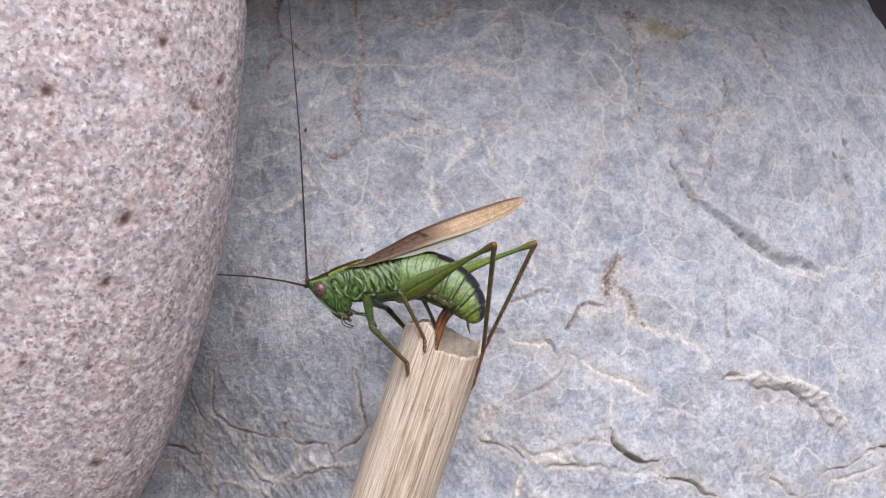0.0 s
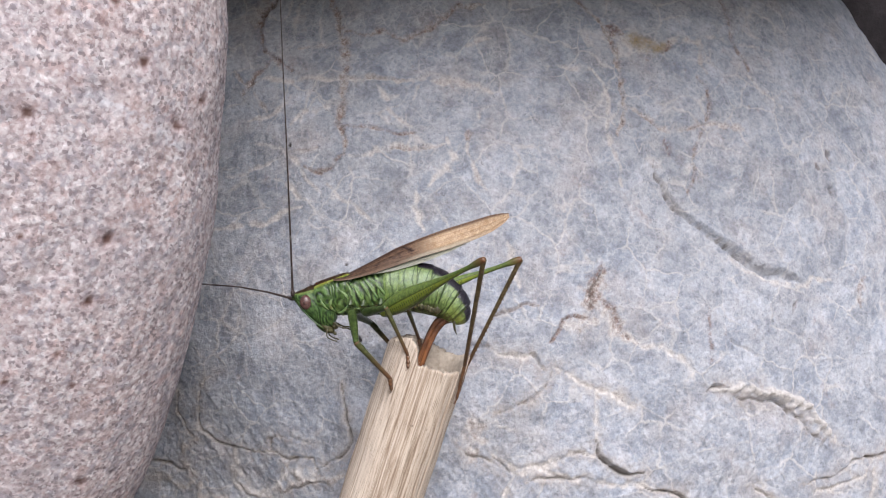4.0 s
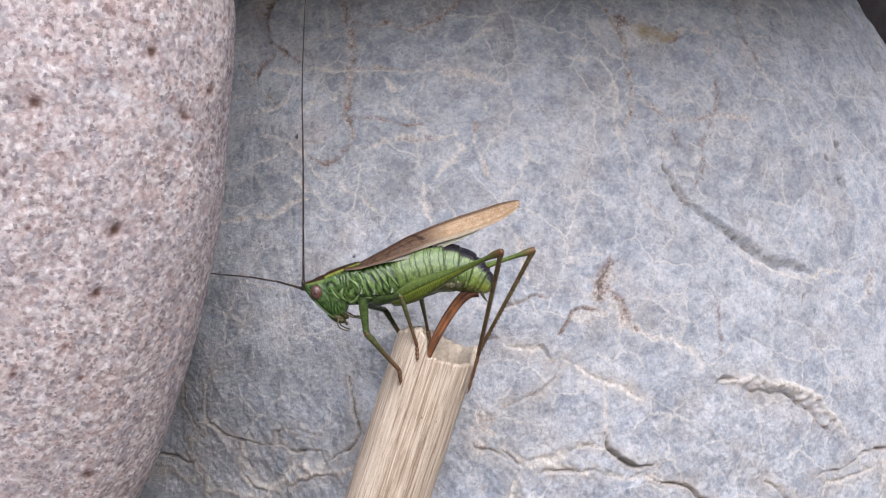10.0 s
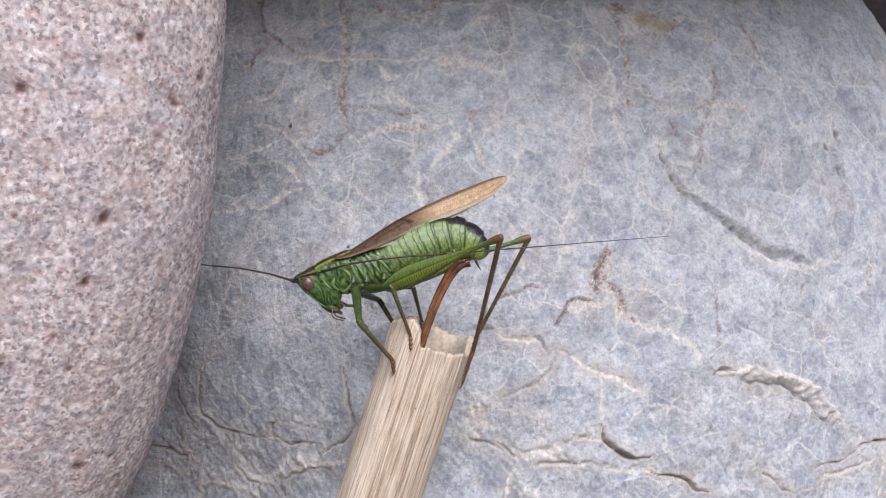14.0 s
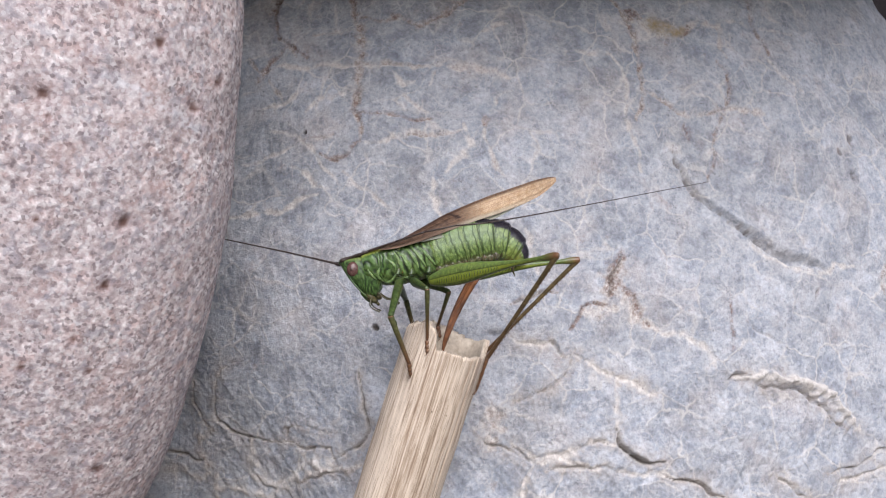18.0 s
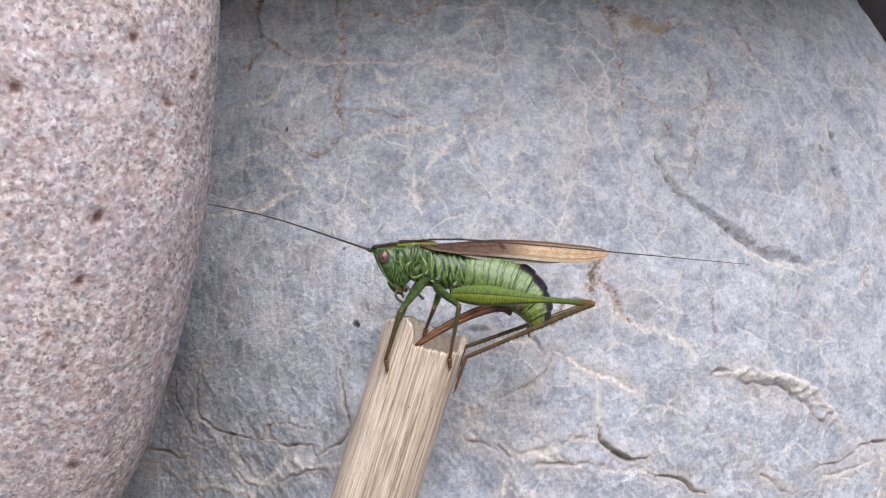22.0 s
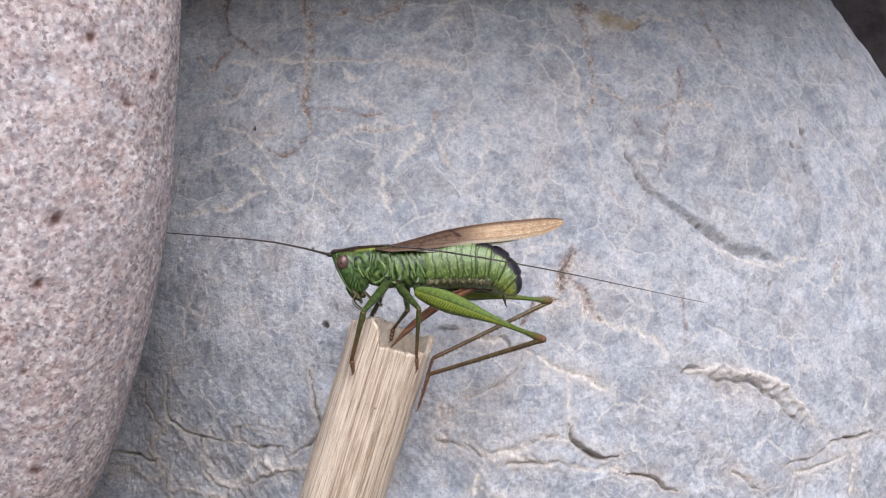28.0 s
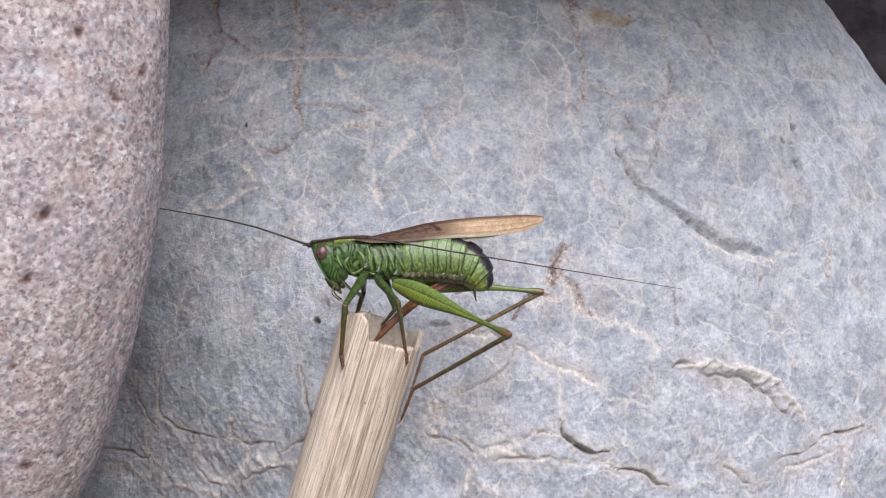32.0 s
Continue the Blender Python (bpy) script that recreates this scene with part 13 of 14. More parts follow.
    glide(RIG["ant_far2"], "0 -8.27 2.39 2.88 -83.1 -15.4 165.6; 0.5 -8.19 2.39 3.04 -83.1 -15.3 165.6; 1 -8.28 2.37 2.86 -83.1 -15.3 165.6; 1.5 -8.21 2.38 3.01 -83.1 -15.2 165.7; 2 -8.11 2.38 3.22 -83.1 -15.5 165.7; 2.5 -8.05 2.36 3.36 -83.1 -15.5 165.6; 3 -8.01 2.34 3.45 -82.9 -16 165.6; 3.5 -8.1 2.34 3.27 -83.2 -15.1 165.7; 4 -8.21 2.29 3.08 -83.1 -15.2 165.6; 4.5 -8.02 2.32 3.45 -83 -15.8 165.6; 6.5 -8.17 2.26 3.18 -83 -15.6 165.4; 7 -8.07 2.27 3.38 -82.8 -16 165.4; 7.5 -8.23 2.24 3.07 -83 -15.5 165.3; 8 -8.12 2.22 3.3 -82.8 -16 165.3; 8.5 -8.17 2.21 3.21 -82.8 -16 165.2; 9 -8.3 2.2 2.93 -82.9 -15.5 165.2; 9.5 -8.22 2.3 3.05 -82.9 -16.4 166; 10 -8.14 2.43 3.12 -83.1 -16.9 166.9; 10.5 -8.34 2.5 2.62 -83.3 -17.2 167.6; 11 -8.29 2.45 2.79 -83.1 -17.5 167.2; 11.5 -8.28 2.44 2.81 -82.9 -17.6 166.7; 12 -8.18 2.38 3.09 -82.6 -18.1 166.2; 12.5 -8.05 2.36 3.38 -82.3 -18.7 165.7; 13 -8.04 2.31 3.44 -81.9 -19.3 165.1; 13.5 -7.97 2.35 3.53 -82 -19.9 165.9; 13.7 -7.92 2.35 3.61 -82 -20.4 166.1; 13.8 -7.89 2.36 3.68 -82 -20.9 166.3; 14 -7.85 2.36 3.75 -82 -21.3 166.4; 14.5 -7.76 2.41 3.86 -81.9 -22.4 167; 16.5 -7.41 2.47 4.87 -80.9 -28.9 167.7; 17 -8.24 1.71 3.48 -81.8 -22.3 166.8; 17.5 -8.13 1.8 3.75 -81.6 -23.7 167; 18 -7.93 2.09 4.06 -82 -24.9 168.4; 18.5 -8.36 1.72 3.1 -83 -20.2 169; 19 -7.71 2.05 4.47 -82.7 -23.3 169.4; 19.5 -8.55 1.39 2.62 -84.5 -19.3 172.8; 20 -8.95 1.41 0.94 -85.9 -8.1 173; 20.5 -8.65 1.5 2.34 -84.9 -14.5 171.9; 21 -8.9 1.48 1.22 -85.8 -8.2 172.4; 21.5 -8.54 1.48 2.68 -84.6 -16.8 172.1; 22 -8.99 1.34 0.62 -86.1 -7.1 173.8; 22.5 -9 1.36 0.52 -86.2 -6.5 173.7; 23 -9.03 1.42 -0.01 -86.5 -3.4 173.2; 23.5 -8.85 1.52 1.39 -85.7 -9.2 172.4; 24 -8.96 1.58 0.68 -86.2 -5.2 172.1; 24.5 -8.87 1.72 1.19 -86 -6.3 171.9; 25 -8.56 1.89 2.45 -85.5 -10.5 172.1; 25.5 -8.87 1.51 1.27 -85.7 -8.9 172.5; 27.5 -8.64 1.97 2.07 -86 -7.7 172.7; 28 -8.59 1.94 2.26 -86.2 -6.4 172.7; 28.5 -8.66 1.95 2 -86.1 -6.8 172.9; 29 -8.56 2.02 2.34 -85.8 -9.1 172.8; 29.5 -8.79 1.86 1.47 -86.3 -4.6 172.8; 30 -8.87 1.83 1.03 -86.5 -3 172.6; 30.5 -8.68 1.87 2.02 -85.7 -8.8 172; 31 -8.62 1.98 2.17 -85.6 -9.6 172.4; 31.5 -8.56 1.88 2.48 -85.4 -10.8 171.8; 32 -8.56 1.76 2.56 -85.2 -11.4 171.4")
    glide(RIG["ant_far3"], "0 -11.72 3.27 3.86 -83 -15.7 165.6; 0.5 -11.65 3.28 4.02 -83 -15.7 165.6; 1 -11.73 3.26 3.84 -83 -15.5 165.6; 1.5 -11.67 3.26 3.98 -83 -15.5 165.6; 2 -11.56 3.27 4.21 -82.9 -15.9 165.6; 2.5 -11.5 3.25 4.34 -83 -15.9 165.6; 3 -11.45 3.23 4.47 -82.8 -16.3 165.6; 3.5 -11.56 3.23 4.23 -83.1 -15.4 165.6; 4 -11.67 3.18 4.04 -83.1 -15.3 165.6; 4.5 -11.46 3.2 4.46 -82.9 -16.1 165.6; 6.5 -11.62 3.16 4.17 -83 -15.6 165.4; 7 -11.51 3.17 4.4 -82.8 -16.1 165.4; 7.5 -11.68 3.14 4.05 -83 -15.4 165.3; 8 -11.56 3.13 4.32 -82.8 -15.8 165.3; 8.5 -11.61 3.12 4.22 -82.8 -15.8 165.2; 9 -11.74 3.11 3.92 -83 -15.3 165.2; 9.5 -11.67 3.16 4.09 -82.9 -16.5 166; 10 -11.59 3.23 4.2 -83 -17.3 166.8; 10.5 -11.79 3.26 3.71 -83.2 -17.3 167.4; 11 -11.73 3.24 3.9 -83 -17.6 167; 11.5 -11.71 3.25 3.94 -82.8 -17.8 166.6; 12 -11.6 3.22 4.24 -82.5 -18.3 166.2; 12.5 -11.44 3.22 4.56 -82.2 -18.9 165.7; 13 -11.41 3.2 4.66 -81.9 -19.4 165.1; 13.5 -11.35 3.2 4.79 -82 -20.1 165.8; 13.7 -11.29 3.19 4.91 -81.9 -20.7 166; 13.8 -11.25 3.18 5 -81.9 -21.1 166.2; 14 -11.2 3.17 5.09 -81.9 -21.5 166.4; 14.5 -11.09 3.18 5.27 -81.8 -22.7 166.9; 16.5 -10.58 3.16 6.66 -80.8 -29 167.5; 17 -11.57 2.49 4.88 -80.1 -21.1 161.9; 17.5 -11.43 2.56 5.24 -80.6 -23.8 164.8; 18 -11.22 2.77 5.62 -82.1 -24.7 168.6; 18.5 -11.77 2.38 4.37 -82.8 -18.6 167.4; 19 -11.05 2.67 5.94 -83.2 -21.7 170; 19.5 -12.02 1.83 3.84 -83.8 -18 170.2; 20 -12.58 1.86 1.46 -86 -5.5 170.8; 20.5 -12.19 2 3.27 -85.2 -9.8 170; 21 -12.53 1.96 1.74 -86.4 -3.2 170.7; 21.5 -12.05 1.97 3.75 -85.1 -10.8 170.4; 22 -12.64 1.74 1.08 -86.3 -4.8 172.4; 22.5 -12.65 1.76 0.94 -86.5 -2.7 172.5; 23 -12.7 1.86 0.21 -87.2 2.4 172.4; 23.5 -12.47 2.01 1.98 -86.4 -3.4 171.9; 24 -12.61 2.09 1.02 -86.6 -2.1 171.9; 24.5 -12.51 2.24 1.59 -86.4 -3.9 172.4; 25 -12.16 2.4 3.12 -85.9 -8.4 173; 25.5 -12.5 1.99 1.84 -86.4 -3.9 172; 27.5 -12.28 2.43 2.56 -86.3 -6.3 173.6; 28 -12.24 2.41 2.67 -86.5 -4.6 173.6; 28.5 -12.3 2.41 2.45 -86.4 -5.6 173.8; 29 -12.19 2.48 2.93 -86.1 -8.1 173.6; 29.5 -12.45 2.32 1.76 -86.7 -2.7 173.8; 30 -12.54 2.31 1.22 -86.8 -0.9 173.5; 30.5 -12.3 2.38 2.58 -86.1 -6.9 172.8; 31 -12.23 2.46 2.78 -85.9 -8.3 173.2; 31.5 -12.15 2.4 3.17 -85.8 -8.7 172.6; 32 -12.14 2.3 3.29 -85.8 -8.1 171.9")
    glide(RIG["ant_far4"], "0 -15.17 4.16 4.86 -83 -15.7 165.6; 0.5 -15.1 4.16 5.02 -83 -15.7 165.6; 1 -15.19 4.15 4.83 -83 -15.5 165.6; 1.5 -15.13 4.15 4.97 -83 -15.6 165.6; 2 -15.01 4.15 5.23 -82.9 -15.9 165.6; 2.5 -14.95 4.13 5.36 -82.9 -15.9 165.6; 3 -14.89 4.11 5.51 -82.8 -16.4 165.6; 3.5 -15.02 4.11 5.21 -83.1 -15.5 165.6; 4 -15.12 4.06 5.02 -83.1 -15.4 165.6; 4.5 -14.91 4.09 5.48 -82.9 -16.2 165.6; 6.5 -15.07 4.05 5.17 -82.9 -15.7 165.4; 7 -14.95 4.07 5.43 -82.8 -16.2 165.4; 7.5 -15.13 4.05 5.04 -82.9 -15.5 165.4; 8 -15.01 4.03 5.33 -82.8 -16 165.3; 8.5 -15.05 4.03 5.23 -82.8 -15.9 165.2; 9 -15.19 4.02 4.9 -82.9 -15.4 165.2; 9.5 -15.11 4.01 5.14 -82.9 -16.6 166; 10 -15.03 4.04 5.3 -83 -17.3 166.7; 10.5 -15.24 4.03 4.81 -83.2 -17.3 167.4; 11 -15.16 4.03 5.03 -83 -17.7 167; 11.5 -15.14 4.06 5.07 -82.8 -17.8 166.6; 12 -15.01 4.06 5.4 -82.5 -18.4 166.2; 12.5 -14.84 4.09 5.76 -82.2 -19 165.7; 13 -14.78 4.1 5.89 -81.9 -19.5 165.1; 13.5 -14.72 4.05 6.06 -82 -20.2 165.8; 13.7 -14.65 4.02 6.21 -81.9 -20.7 166; 13.8 -14.6 4 6.33 -81.9 -21.1 166.2; 14 -14.55 3.98 6.44 -81.9 -21.6 166.3; 14.5 -14.42 3.95 6.7 -81.8 -22.8 166.8; 16.5 -13.74 3.85 8.45 -80.8 -29 167.5; 17 -14.85 3.56 6.22 -80.3 -21.3 162.6; 17.5 -14.7 3.45 6.73 -80.8 -23.7 165.2; 18 -14.51 3.43 7.16 -82 -24.8 168.5; 18.5 -15.2 3.15 5.55 -82.8 -18.7 167.5; 19 -14.43 3.27 7.31 -83 -22.2 169.8; 19.5 -15.49 2.42 4.98 -83 -15.8 166.3; 20 -16.22 2.45 1.81 -86.4 -2.4 168.1; 20.5 -15.78 2.64 3.89 -85.6 -6.7 168.8; 21 -16.17 2.56 1.95 -87.1 0.6 169.4; 21.5 -15.63 2.57 4.44 -85.8 -6.2 169.2; 22 -16.29 2.23 1.39 -86.8 -0.6 169.6; 22.5 -16.31 2.25 1.11 -87.4 3 170.8; 23 -16.36 2.35 0.05 -88.2 8.2 171.5; 23.5 -16.12 2.53 2.2 -87 0.1 171.7; 24 -16.27 2.61 1.16 -86.8 -0.6 171.8; 24.5 -16.17 2.73 1.85 -86.5 -3.2 172.5; 25 -15.8 2.85 3.66 -86 -8 173.1; 25.5 -16.15 2.5 2.09 -86.8 -0.8 171.7; 27.5 -15.94 2.84 2.97 -86.3 -6.1 173.8; 28 -15.9 2.83 2.97 -86.6 -4.3 173.8; 28.5 -15.96 2.81 2.81 -86.4 -5.3 174; 29 -15.83 2.89 3.45 -86.1 -8 173.8; 29.5 -16.13 2.72 1.93 -86.7 -2.1 174.1; 30 -16.21 2.73 1.28 -86.9 -0.3 173.8; 30.5 -15.94 2.83 3.03 -86.1 -6.5 173; 31 -15.87 2.89 3.32 -86 -8.1 173.4; 31.5 -15.78 2.87 3.73 -85.9 -8.3 172.8; 32 -15.77 2.82 3.81 -85.9 -7.4 172")
    glide(RIG["ant_far5"], "0 -18.62 5.05 5.86 -83 -15.7 165.6; 0.5 -18.55 5.05 6.03 -83 -15.7 165.6; 1 -18.64 5.03 5.82 -83 -15.5 165.6; 1.5 -18.58 5.03 5.96 -83 -15.6 165.6; 2 -18.46 5.03 6.24 -82.9 -15.9 165.6; 2.5 -18.4 5.02 6.37 -82.9 -15.9 165.6; 3 -18.33 5 6.55 -82.8 -16.4 165.6; 3.5 -18.47 5 6.2 -83.1 -15.5 165.6; 4 -18.58 4.95 6 -83.1 -15.4 165.6; 4.5 -18.35 4.98 6.51 -82.9 -16.2 165.6; 6.5 -18.52 4.95 6.17 -82.9 -15.7 165.4; 7 -18.38 4.97 6.47 -82.8 -16.2 165.4; 7.5 -18.58 4.95 6.03 -82.9 -15.5 165.4; 8 -18.45 4.94 6.34 -82.8 -16 165.3; 8.5 -18.49 4.93 6.24 -82.8 -15.9 165.2; 9 -18.64 4.93 5.88 -82.9 -15.4 165.2; 9.5 -18.55 4.87 6.19 -82.9 -16.6 166; 10 -18.47 4.85 6.4 -83 -17.3 166.7; 10.5 -18.69 4.79 5.91 -83.2 -17.3 167.4; 11 -18.6 4.82 6.15 -83 -17.7 167; 11.5 -18.57 4.88 6.2 -82.8 -17.8 166.6; 12 -18.42 4.9 6.57 -82.5 -18.4 166.2; 12.5 -18.23 4.96 6.96 -82.2 -19 165.7; 13 -18.15 5 7.12 -81.9 -19.5 165.1; 13.5 -18.08 4.9 7.34 -82 -20.2 165.8; 13.7 -18.01 4.86 7.52 -81.9 -20.7 166; 13.8 -17.95 4.83 7.66 -81.9 -21.1 166.2; 14 -17.89 4.79 7.8 -81.9 -21.6 166.3; 14.5 -17.74 4.73 8.14 -81.8 -22.8 166.8; 16.5 -16.9 4.56 10.24 -80.8 -29 167.5; 17 -18.14 4.59 7.56 -80.3 -21.3 162.6; 17.5 -17.97 4.31 8.22 -80.8 -23.7 165.2; 18 -17.81 4.1 8.71 -82 -24.8 168.5; 18.5 -18.62 3.91 6.74 -82.8 -18.7 167.6; 19 -17.8 3.87 8.71 -83 -22.3 169.8; 19.5 -18.94 3.27 5.99 -83.1 -16.2 166.9; 20 -19.83 3.21 1.97 -86.3 -2.9 168.5; 20.5 -19.39 3.35 4.33 -85.5 -7.7 169.2; 21 -19.81 3.24 1.91 -86.9 -0.3 169.7; 21.5 -19.24 3.26 4.84 -85.6 -7.3 169.5; 22 -19.93 2.89 1.43 -87 0.5 169; 22.5 -19.96 2.84 0.91 -87.7 4.7 170.2; 23 -19.98 2.89 -0.48 -88.4 9.2 171.3; 23.5 -19.78 3.06 2.19 -86.9 -0.2 171.7; 24 -19.93 3.14 1.2 -86.8 -1 171.8; 24.5 -19.83 3.21 2.06 -86.5 -3.6 172.5; 25 -19.43 3.28 4.18 -85.9 -8.5 172.9; 25.5 -19.81 3.04 2.14 -86.8 -1 171.7; 27.5 -19.59 3.24 3.36 -86.2 -6.4 173.6; 28 -19.57 3.23 3.24 -86.5 -4.6 173.6; 28.5 -19.63 3.19 3.15 -86.4 -5.6 173.9; 29 -19.47 3.28 3.96 -86 -8.2 173.5; 29.5 -19.8 3.11 2.07 -86.7 -2.3 173.9; 30 -19.89 3.13 1.3 -86.9 -0.6 173.7; 30.5 -19.59 3.28 3.45 -86.1 -6.9 172.8; 31 -19.51 3.31 3.84 -85.9 -8.5 173.2; 31.5 -19.41 3.33 4.26 -85.8 -8.7 172.6; 32 -19.4 3.33 4.29 -85.8 -8 171.9")
    glide(RIG["ant_far6"], "0 -22.07 5.93 6.86 -83 -15.7 165.6; 0.5 -22 5.94 7.03 -83 -15.7 165.6; 1 -22.09 5.92 6.81 -83 -15.5 165.6; 1.5 -22.03 5.92 6.95 -83 -15.6 165.6; 2 -21.9 5.92 7.26 -82.9 -15.9 165.6; 2.5 -21.84 5.9 7.39 -82.9 -15.9 165.6; 3 -21.77 5.88 7.6 -82.8 -16.4 165.6; 3.5 -21.93 5.88 7.19 -83.1 -15.5 165.6; 4 -22.04 5.83 6.98 -83.1 -15.4 165.6; 4.5 -21.79 5.86 7.54 -82.9 -16.2 165.6; 6.5 -21.96 5.85 7.17 -82.9 -15.7 165.4; 7 -21.82 5.87 7.5 -82.8 -16.2 165.4; 7.5 -22.03 5.85 7.02 -82.9 -15.5 165.4; 8 -21.89 5.84 7.36 -82.8 -16 165.3; 8.5 -21.93 5.84 7.26 -82.8 -15.9 165.2; 9 -22.09 5.84 6.87 -82.9 -15.4 165.2; 9.5 -21.99 5.73 7.25 -82.9 -16.6 166; 10 -21.91 5.66 7.5 -83 -17.3 166.7; 10.5 -22.13 5.56 7.01 -83.2 -17.3 167.4; 11 -22.03 5.61 7.27 -83 -17.7 167; 11.5 -21.99 5.69 7.33 -82.8 -17.8 166.6; 12 -21.83 5.74 7.73 -82.5 -18.4 166.2; 12.5 -21.62 5.82 8.17 -82.2 -19 165.7; 13 -21.53 5.89 8.36 -81.9 -19.5 165.1; 13.5 -21.45 5.76 8.61 -82 -20.2 165.8; 13.7 -21.37 5.7 8.83 -81.9 -20.7 166; 13.8 -21.3 5.65 9 -81.9 -21.1 166.2; 14 -21.23 5.61 9.16 -81.9 -21.6 166.3; 14.5 -21.06 5.51 9.57 -81.8 -22.8 166.8; 16.5 -20.05 5.26 12.04 -80.8 -29 167.5; 17 -21.43 5.63 8.91 -80.3 -21.3 162.6; 17.5 -21.25 5.17 9.71 -80.8 -23.7 165.2; 18 -21.1 4.77 10.26 -82 -24.8 168.5; 18.5 -22.04 4.66 7.93 -82.8 -18.7 167.6; 19 -21.17 4.48 10.11 -83 -22.3 169.8; 19.5 -22.4 4.08 7.02 -83.1 -16.2 166.9; 20 -23.45 3.95 2.15 -86.3 -2.9 168.6; 20.5 -22.99 4.04 4.82 -85.5 -7.6 169.2; 21 -23.45 3.89 1.93 -86.9 -0.4 169.8; 21.5 -22.85 3.92 5.32 -85.6 -7.4 169.6; 22 -23.56 3.6 1.4 -86.9 -0.2 169.4; 22.5 -23.59 3.46 0.61 -87.5 3.6 170.6; 23 -23.59 3.44 -1.07 -88.2 8.1 171.5; 23.5 -23.44 3.6 2.2 -86.8 -0.7 171.7; 24 -23.59 3.66 1.26 -86.8 -1.1 171.8; 24.5 -23.49 3.69 2.29 -86.5 -3.6 172.4; 25 -23.06 3.73 4.72 -85.9 -8.5 172.9; 25.5 -23.47 3.57 2.21 -86.7 -1.4 171.8; 27.5 -23.25 3.65 3.77 -86.2 -6.4 173.6; 28 -23.24 3.64 3.54 -86.5 -4.7 173.6; 28.5 -23.29 3.58 3.51 -86.4 -5.6 173.8; 29 -23.11 3.7 4.49 -86 -8.2 173.5; 29.5 -23.48 3.5 2.22 -86.7 -2.5 173.9; 30 -23.57 3.54 1.34 -86.9 -0.7 173.6; 30.5 -23.24 3.74 3.89 -86.1 -6.9 172.8; 31 -23.14 3.75 4.39 -85.9 -8.5 173.2; 31.5 -23.04 3.8 4.83 -85.8 -8.7 172.6; 32 -23.03 3.84 4.8 -85.8 -8 171.9")
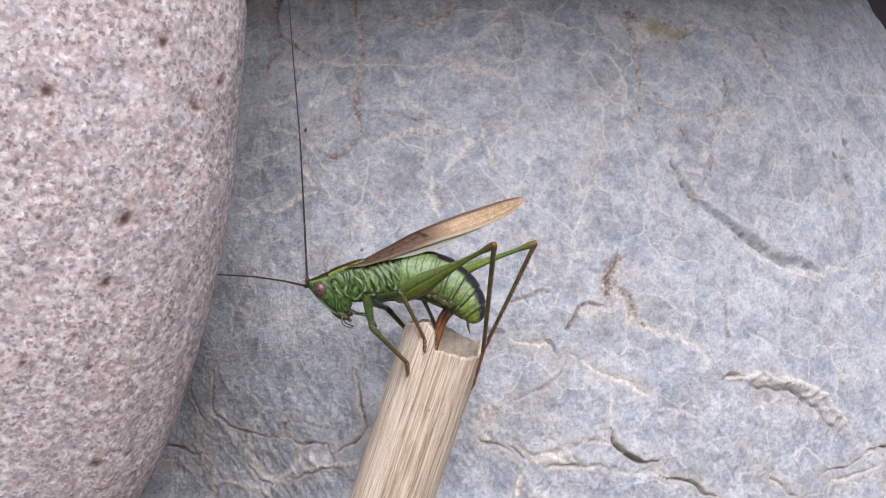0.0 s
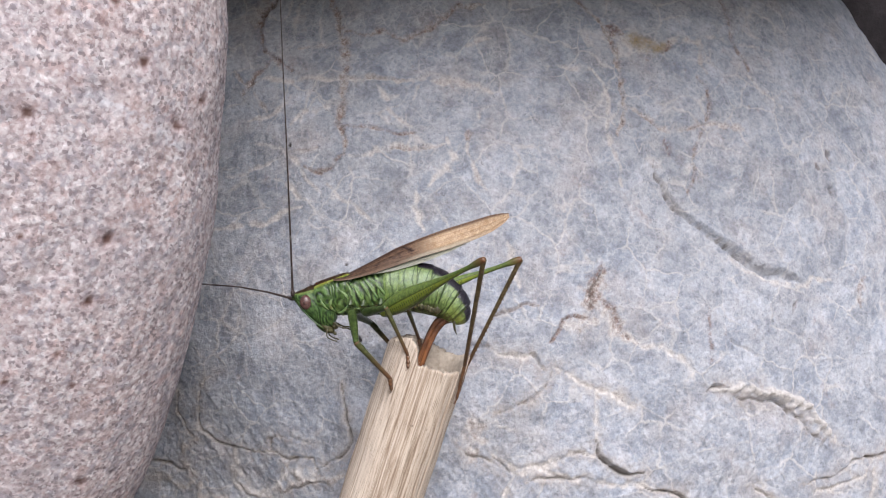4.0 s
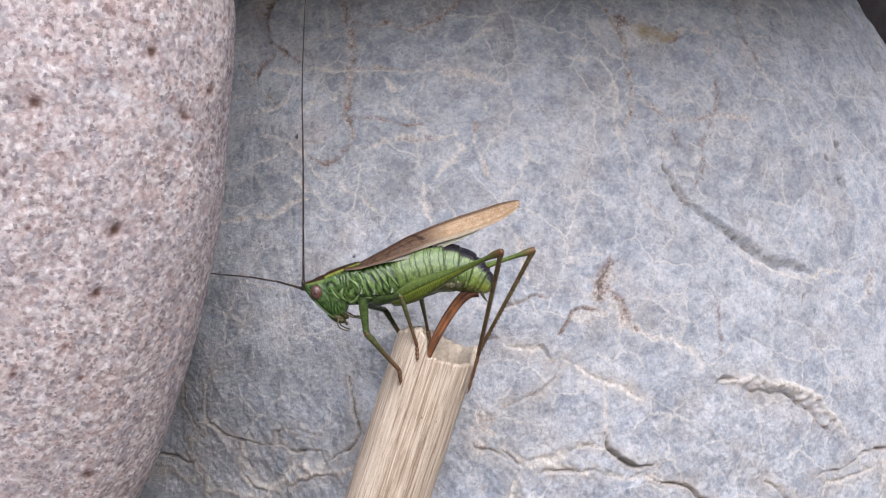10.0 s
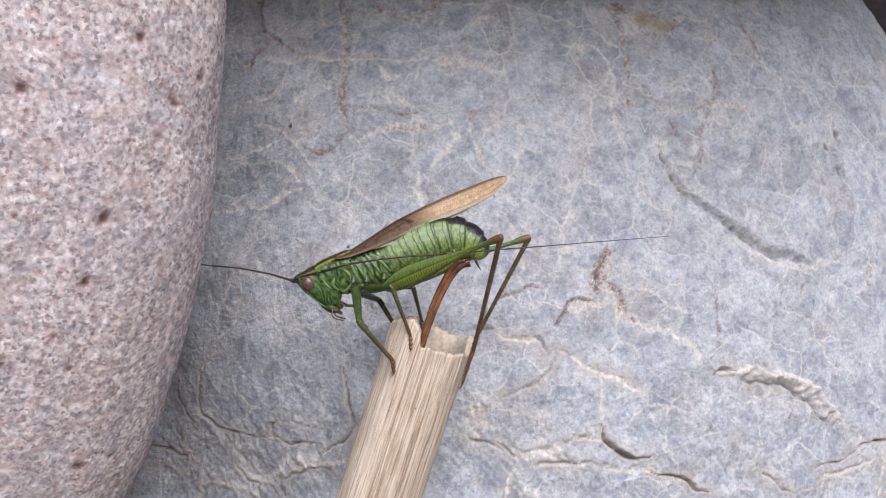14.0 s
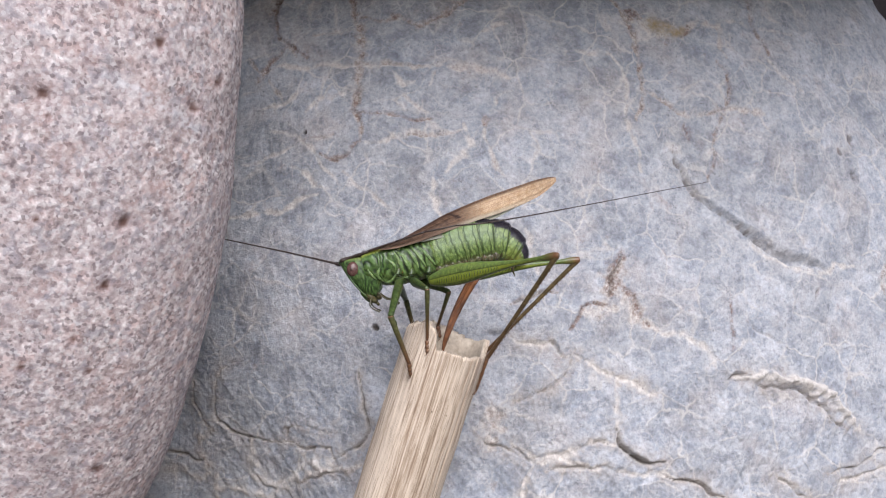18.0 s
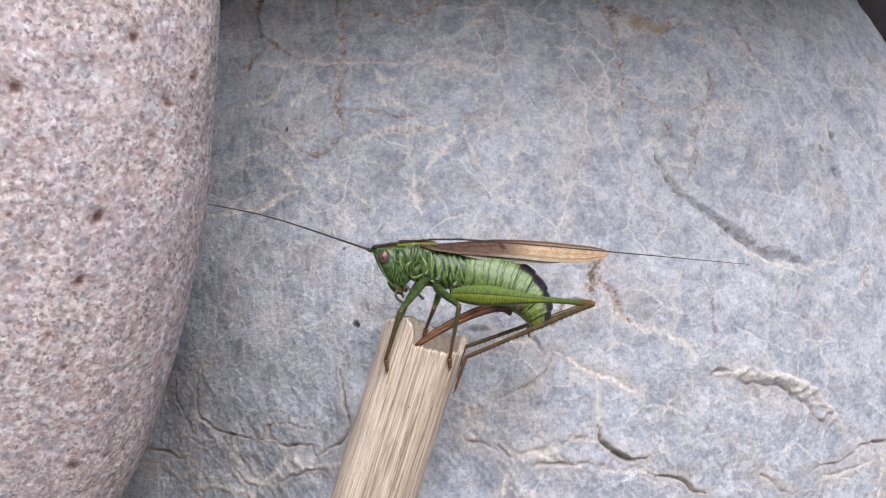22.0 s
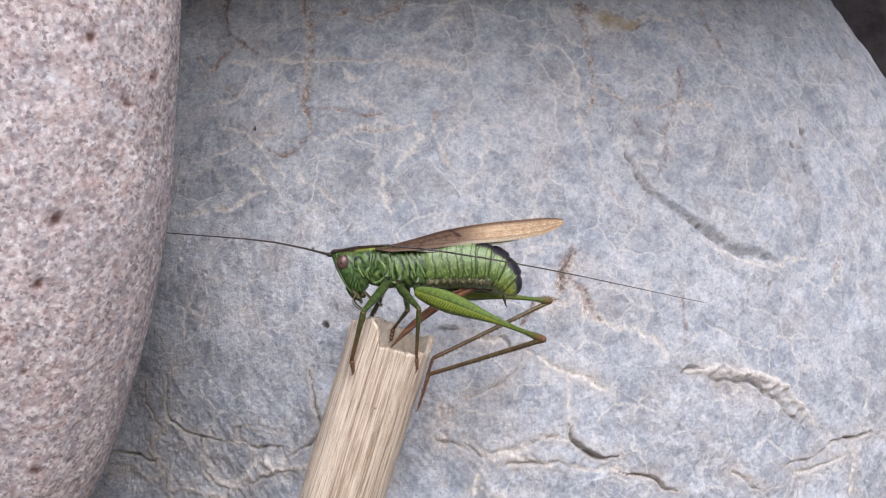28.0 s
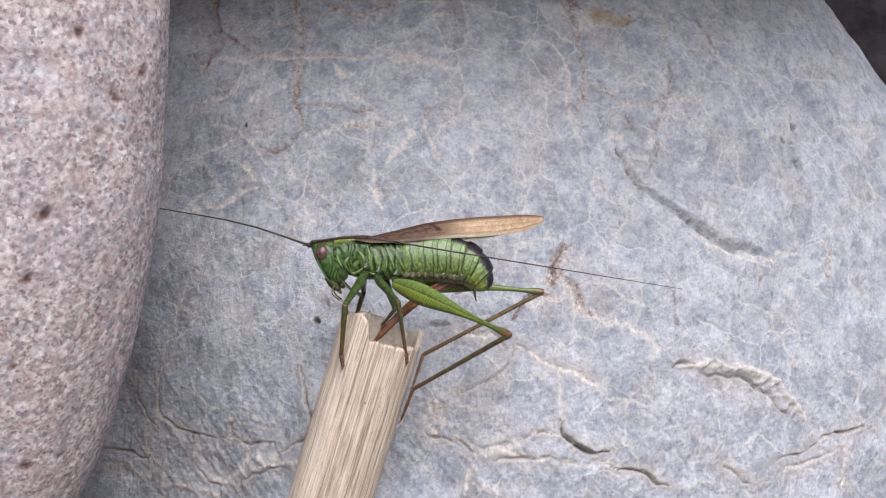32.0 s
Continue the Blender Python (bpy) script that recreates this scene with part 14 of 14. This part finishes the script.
    glide(RIG["ant_far7"], "0 -25.52 6.82 7.86 -83 -15.7 165.6; 0.5 -25.45 6.82 8.03 -83 -15.7 165.6; 1 -25.55 6.8 7.8 -83 -15.5 165.6; 1.5 -25.48 6.8 7.95 -83 -15.6 165.6; 2 -25.35 6.8 8.28 -82.9 -15.9 165.6; 2.5 -25.29 6.79 8.41 -82.9 -15.9 165.6; 3 -25.2 6.77 8.64 -82.8 -16.4 165.6; 3.5 -25.38 6.76 8.18 -83.1 -15.5 165.6; 4 -25.49 6.72 7.97 -83.1 -15.4 165.6; 4.5 -25.23 6.75 8.57 -82.9 -16.2 165.6; 6.5 -25.41 6.74 8.17 -82.9 -15.7 165.4; 7 -25.26 6.77 8.54 -82.8 -16.2 165.4; 7.5 -25.48 6.75 8.01 -82.9 -15.5 165.4; 8 -25.33 6.74 8.38 -82.8 -16 165.3; 8.5 -25.38 6.75 8.27 -82.8 -15.9 165.2; 9 -25.54 6.75 7.85 -82.9 -15.4 165.2; 9.5 -25.43 6.58 8.3 -82.9 -16.6 166; 10 -25.35 6.47 8.6 -83 -17.3 166.7; 10.5 -25.58 6.33 8.11 -83.2 -17.3 167.4; 11 -25.47 6.4 8.39 -83 -17.7 167; 11.5 -25.42 6.51 8.46 -82.8 -17.8 166.6; 12 -25.24 6.58 8.9 -82.5 -18.4 166.2; 12.5 -25.01 6.69 9.37 -82.2 -19 165.7; 13 -24.9 6.79 9.59 -81.9 -19.5 165.1; 13.5 -24.82 6.61 9.89 -82 -20.2 165.8; 13.7 -24.72 6.53 10.14 -81.9 -20.7 166; 13.8 -24.65 6.47 10.33 -81.9 -21.1 166.2; 14 -24.58 6.42 10.52 -81.9 -21.6 166.3; 14.5 -24.38 6.28 11 -81.8 -22.8 166.8; 16.5 -23.21 5.96 13.83 -80.8 -29 167.5; 17 -24.72 6.66 10.25 -80.3 -21.3 162.6; 17.5 -24.52 6.04 11.2 -80.8 -23.7 165.2; 18 -24.39 5.44 11.81 -82 -24.8 168.5; 18.5 -25.46 5.42 9.11 -82.8 -18.7 167.6; 19 -24.54 5.08 11.51 -83 -22.3 169.8; 19.5 -25.87 4.88 8.05 -83.1 -16.2 166.9; 20 -27.08 4.68 2.34 -86.3 -2.9 168.6; 20.5 -26.59 4.73 5.31 -85.5 -7.6 169.2; 21 -27.09 4.55 1.95 -86.9 -0.4 169.8; 21.5 -26.46 4.59 5.79 -85.6 -7.4 169.6; 22 -27.2 4.28 1.41 -86.9 -0.2 169.4; 22.5 -27.24 4.07 0.38 -87.5 3.6 170.6; 23 -27.21 3.98 -1.59 -88.2 8.1 171.5; 23.5 -27.1 4.13 2.24 -86.8 -0.7 171.7; 24 -27.25 4.19 1.33 -86.8 -1.1 171.8; 24.5 -27.15 4.18 2.52 -86.5 -3.6 172.4; 25 -26.7 4.18 5.27 -85.9 -8.5 172.9; 25.5 -27.13 4.1 2.3 -86.7 -1.4 171.8; 27.5 -26.9 4.06 4.19 -86.2 -6.4 173.6; 28 -26.9 4.05 3.84 -86.5 -4.7 173.6; 28.5 -26.95 3.98 3.87 -86.4 -5.6 173.8; 29 -26.75 4.11 5.02 -86 -8.2 173.5; 29.5 -27.16 3.89 2.39 -86.7 -2.5 173.9; 30 -27.24 3.95 1.38 -86.9 -0.7 173.6; 30.5 -26.88 4.2 4.34 -86.1 -6.9 172.8; 31 -26.78 4.19 4.93 -85.9 -8.5 173.2; 31.5 -26.67 4.27 5.39 -85.8 -8.7 172.6; 32 -26.66 4.36 5.31 -85.8 -8 171.9")


motions()
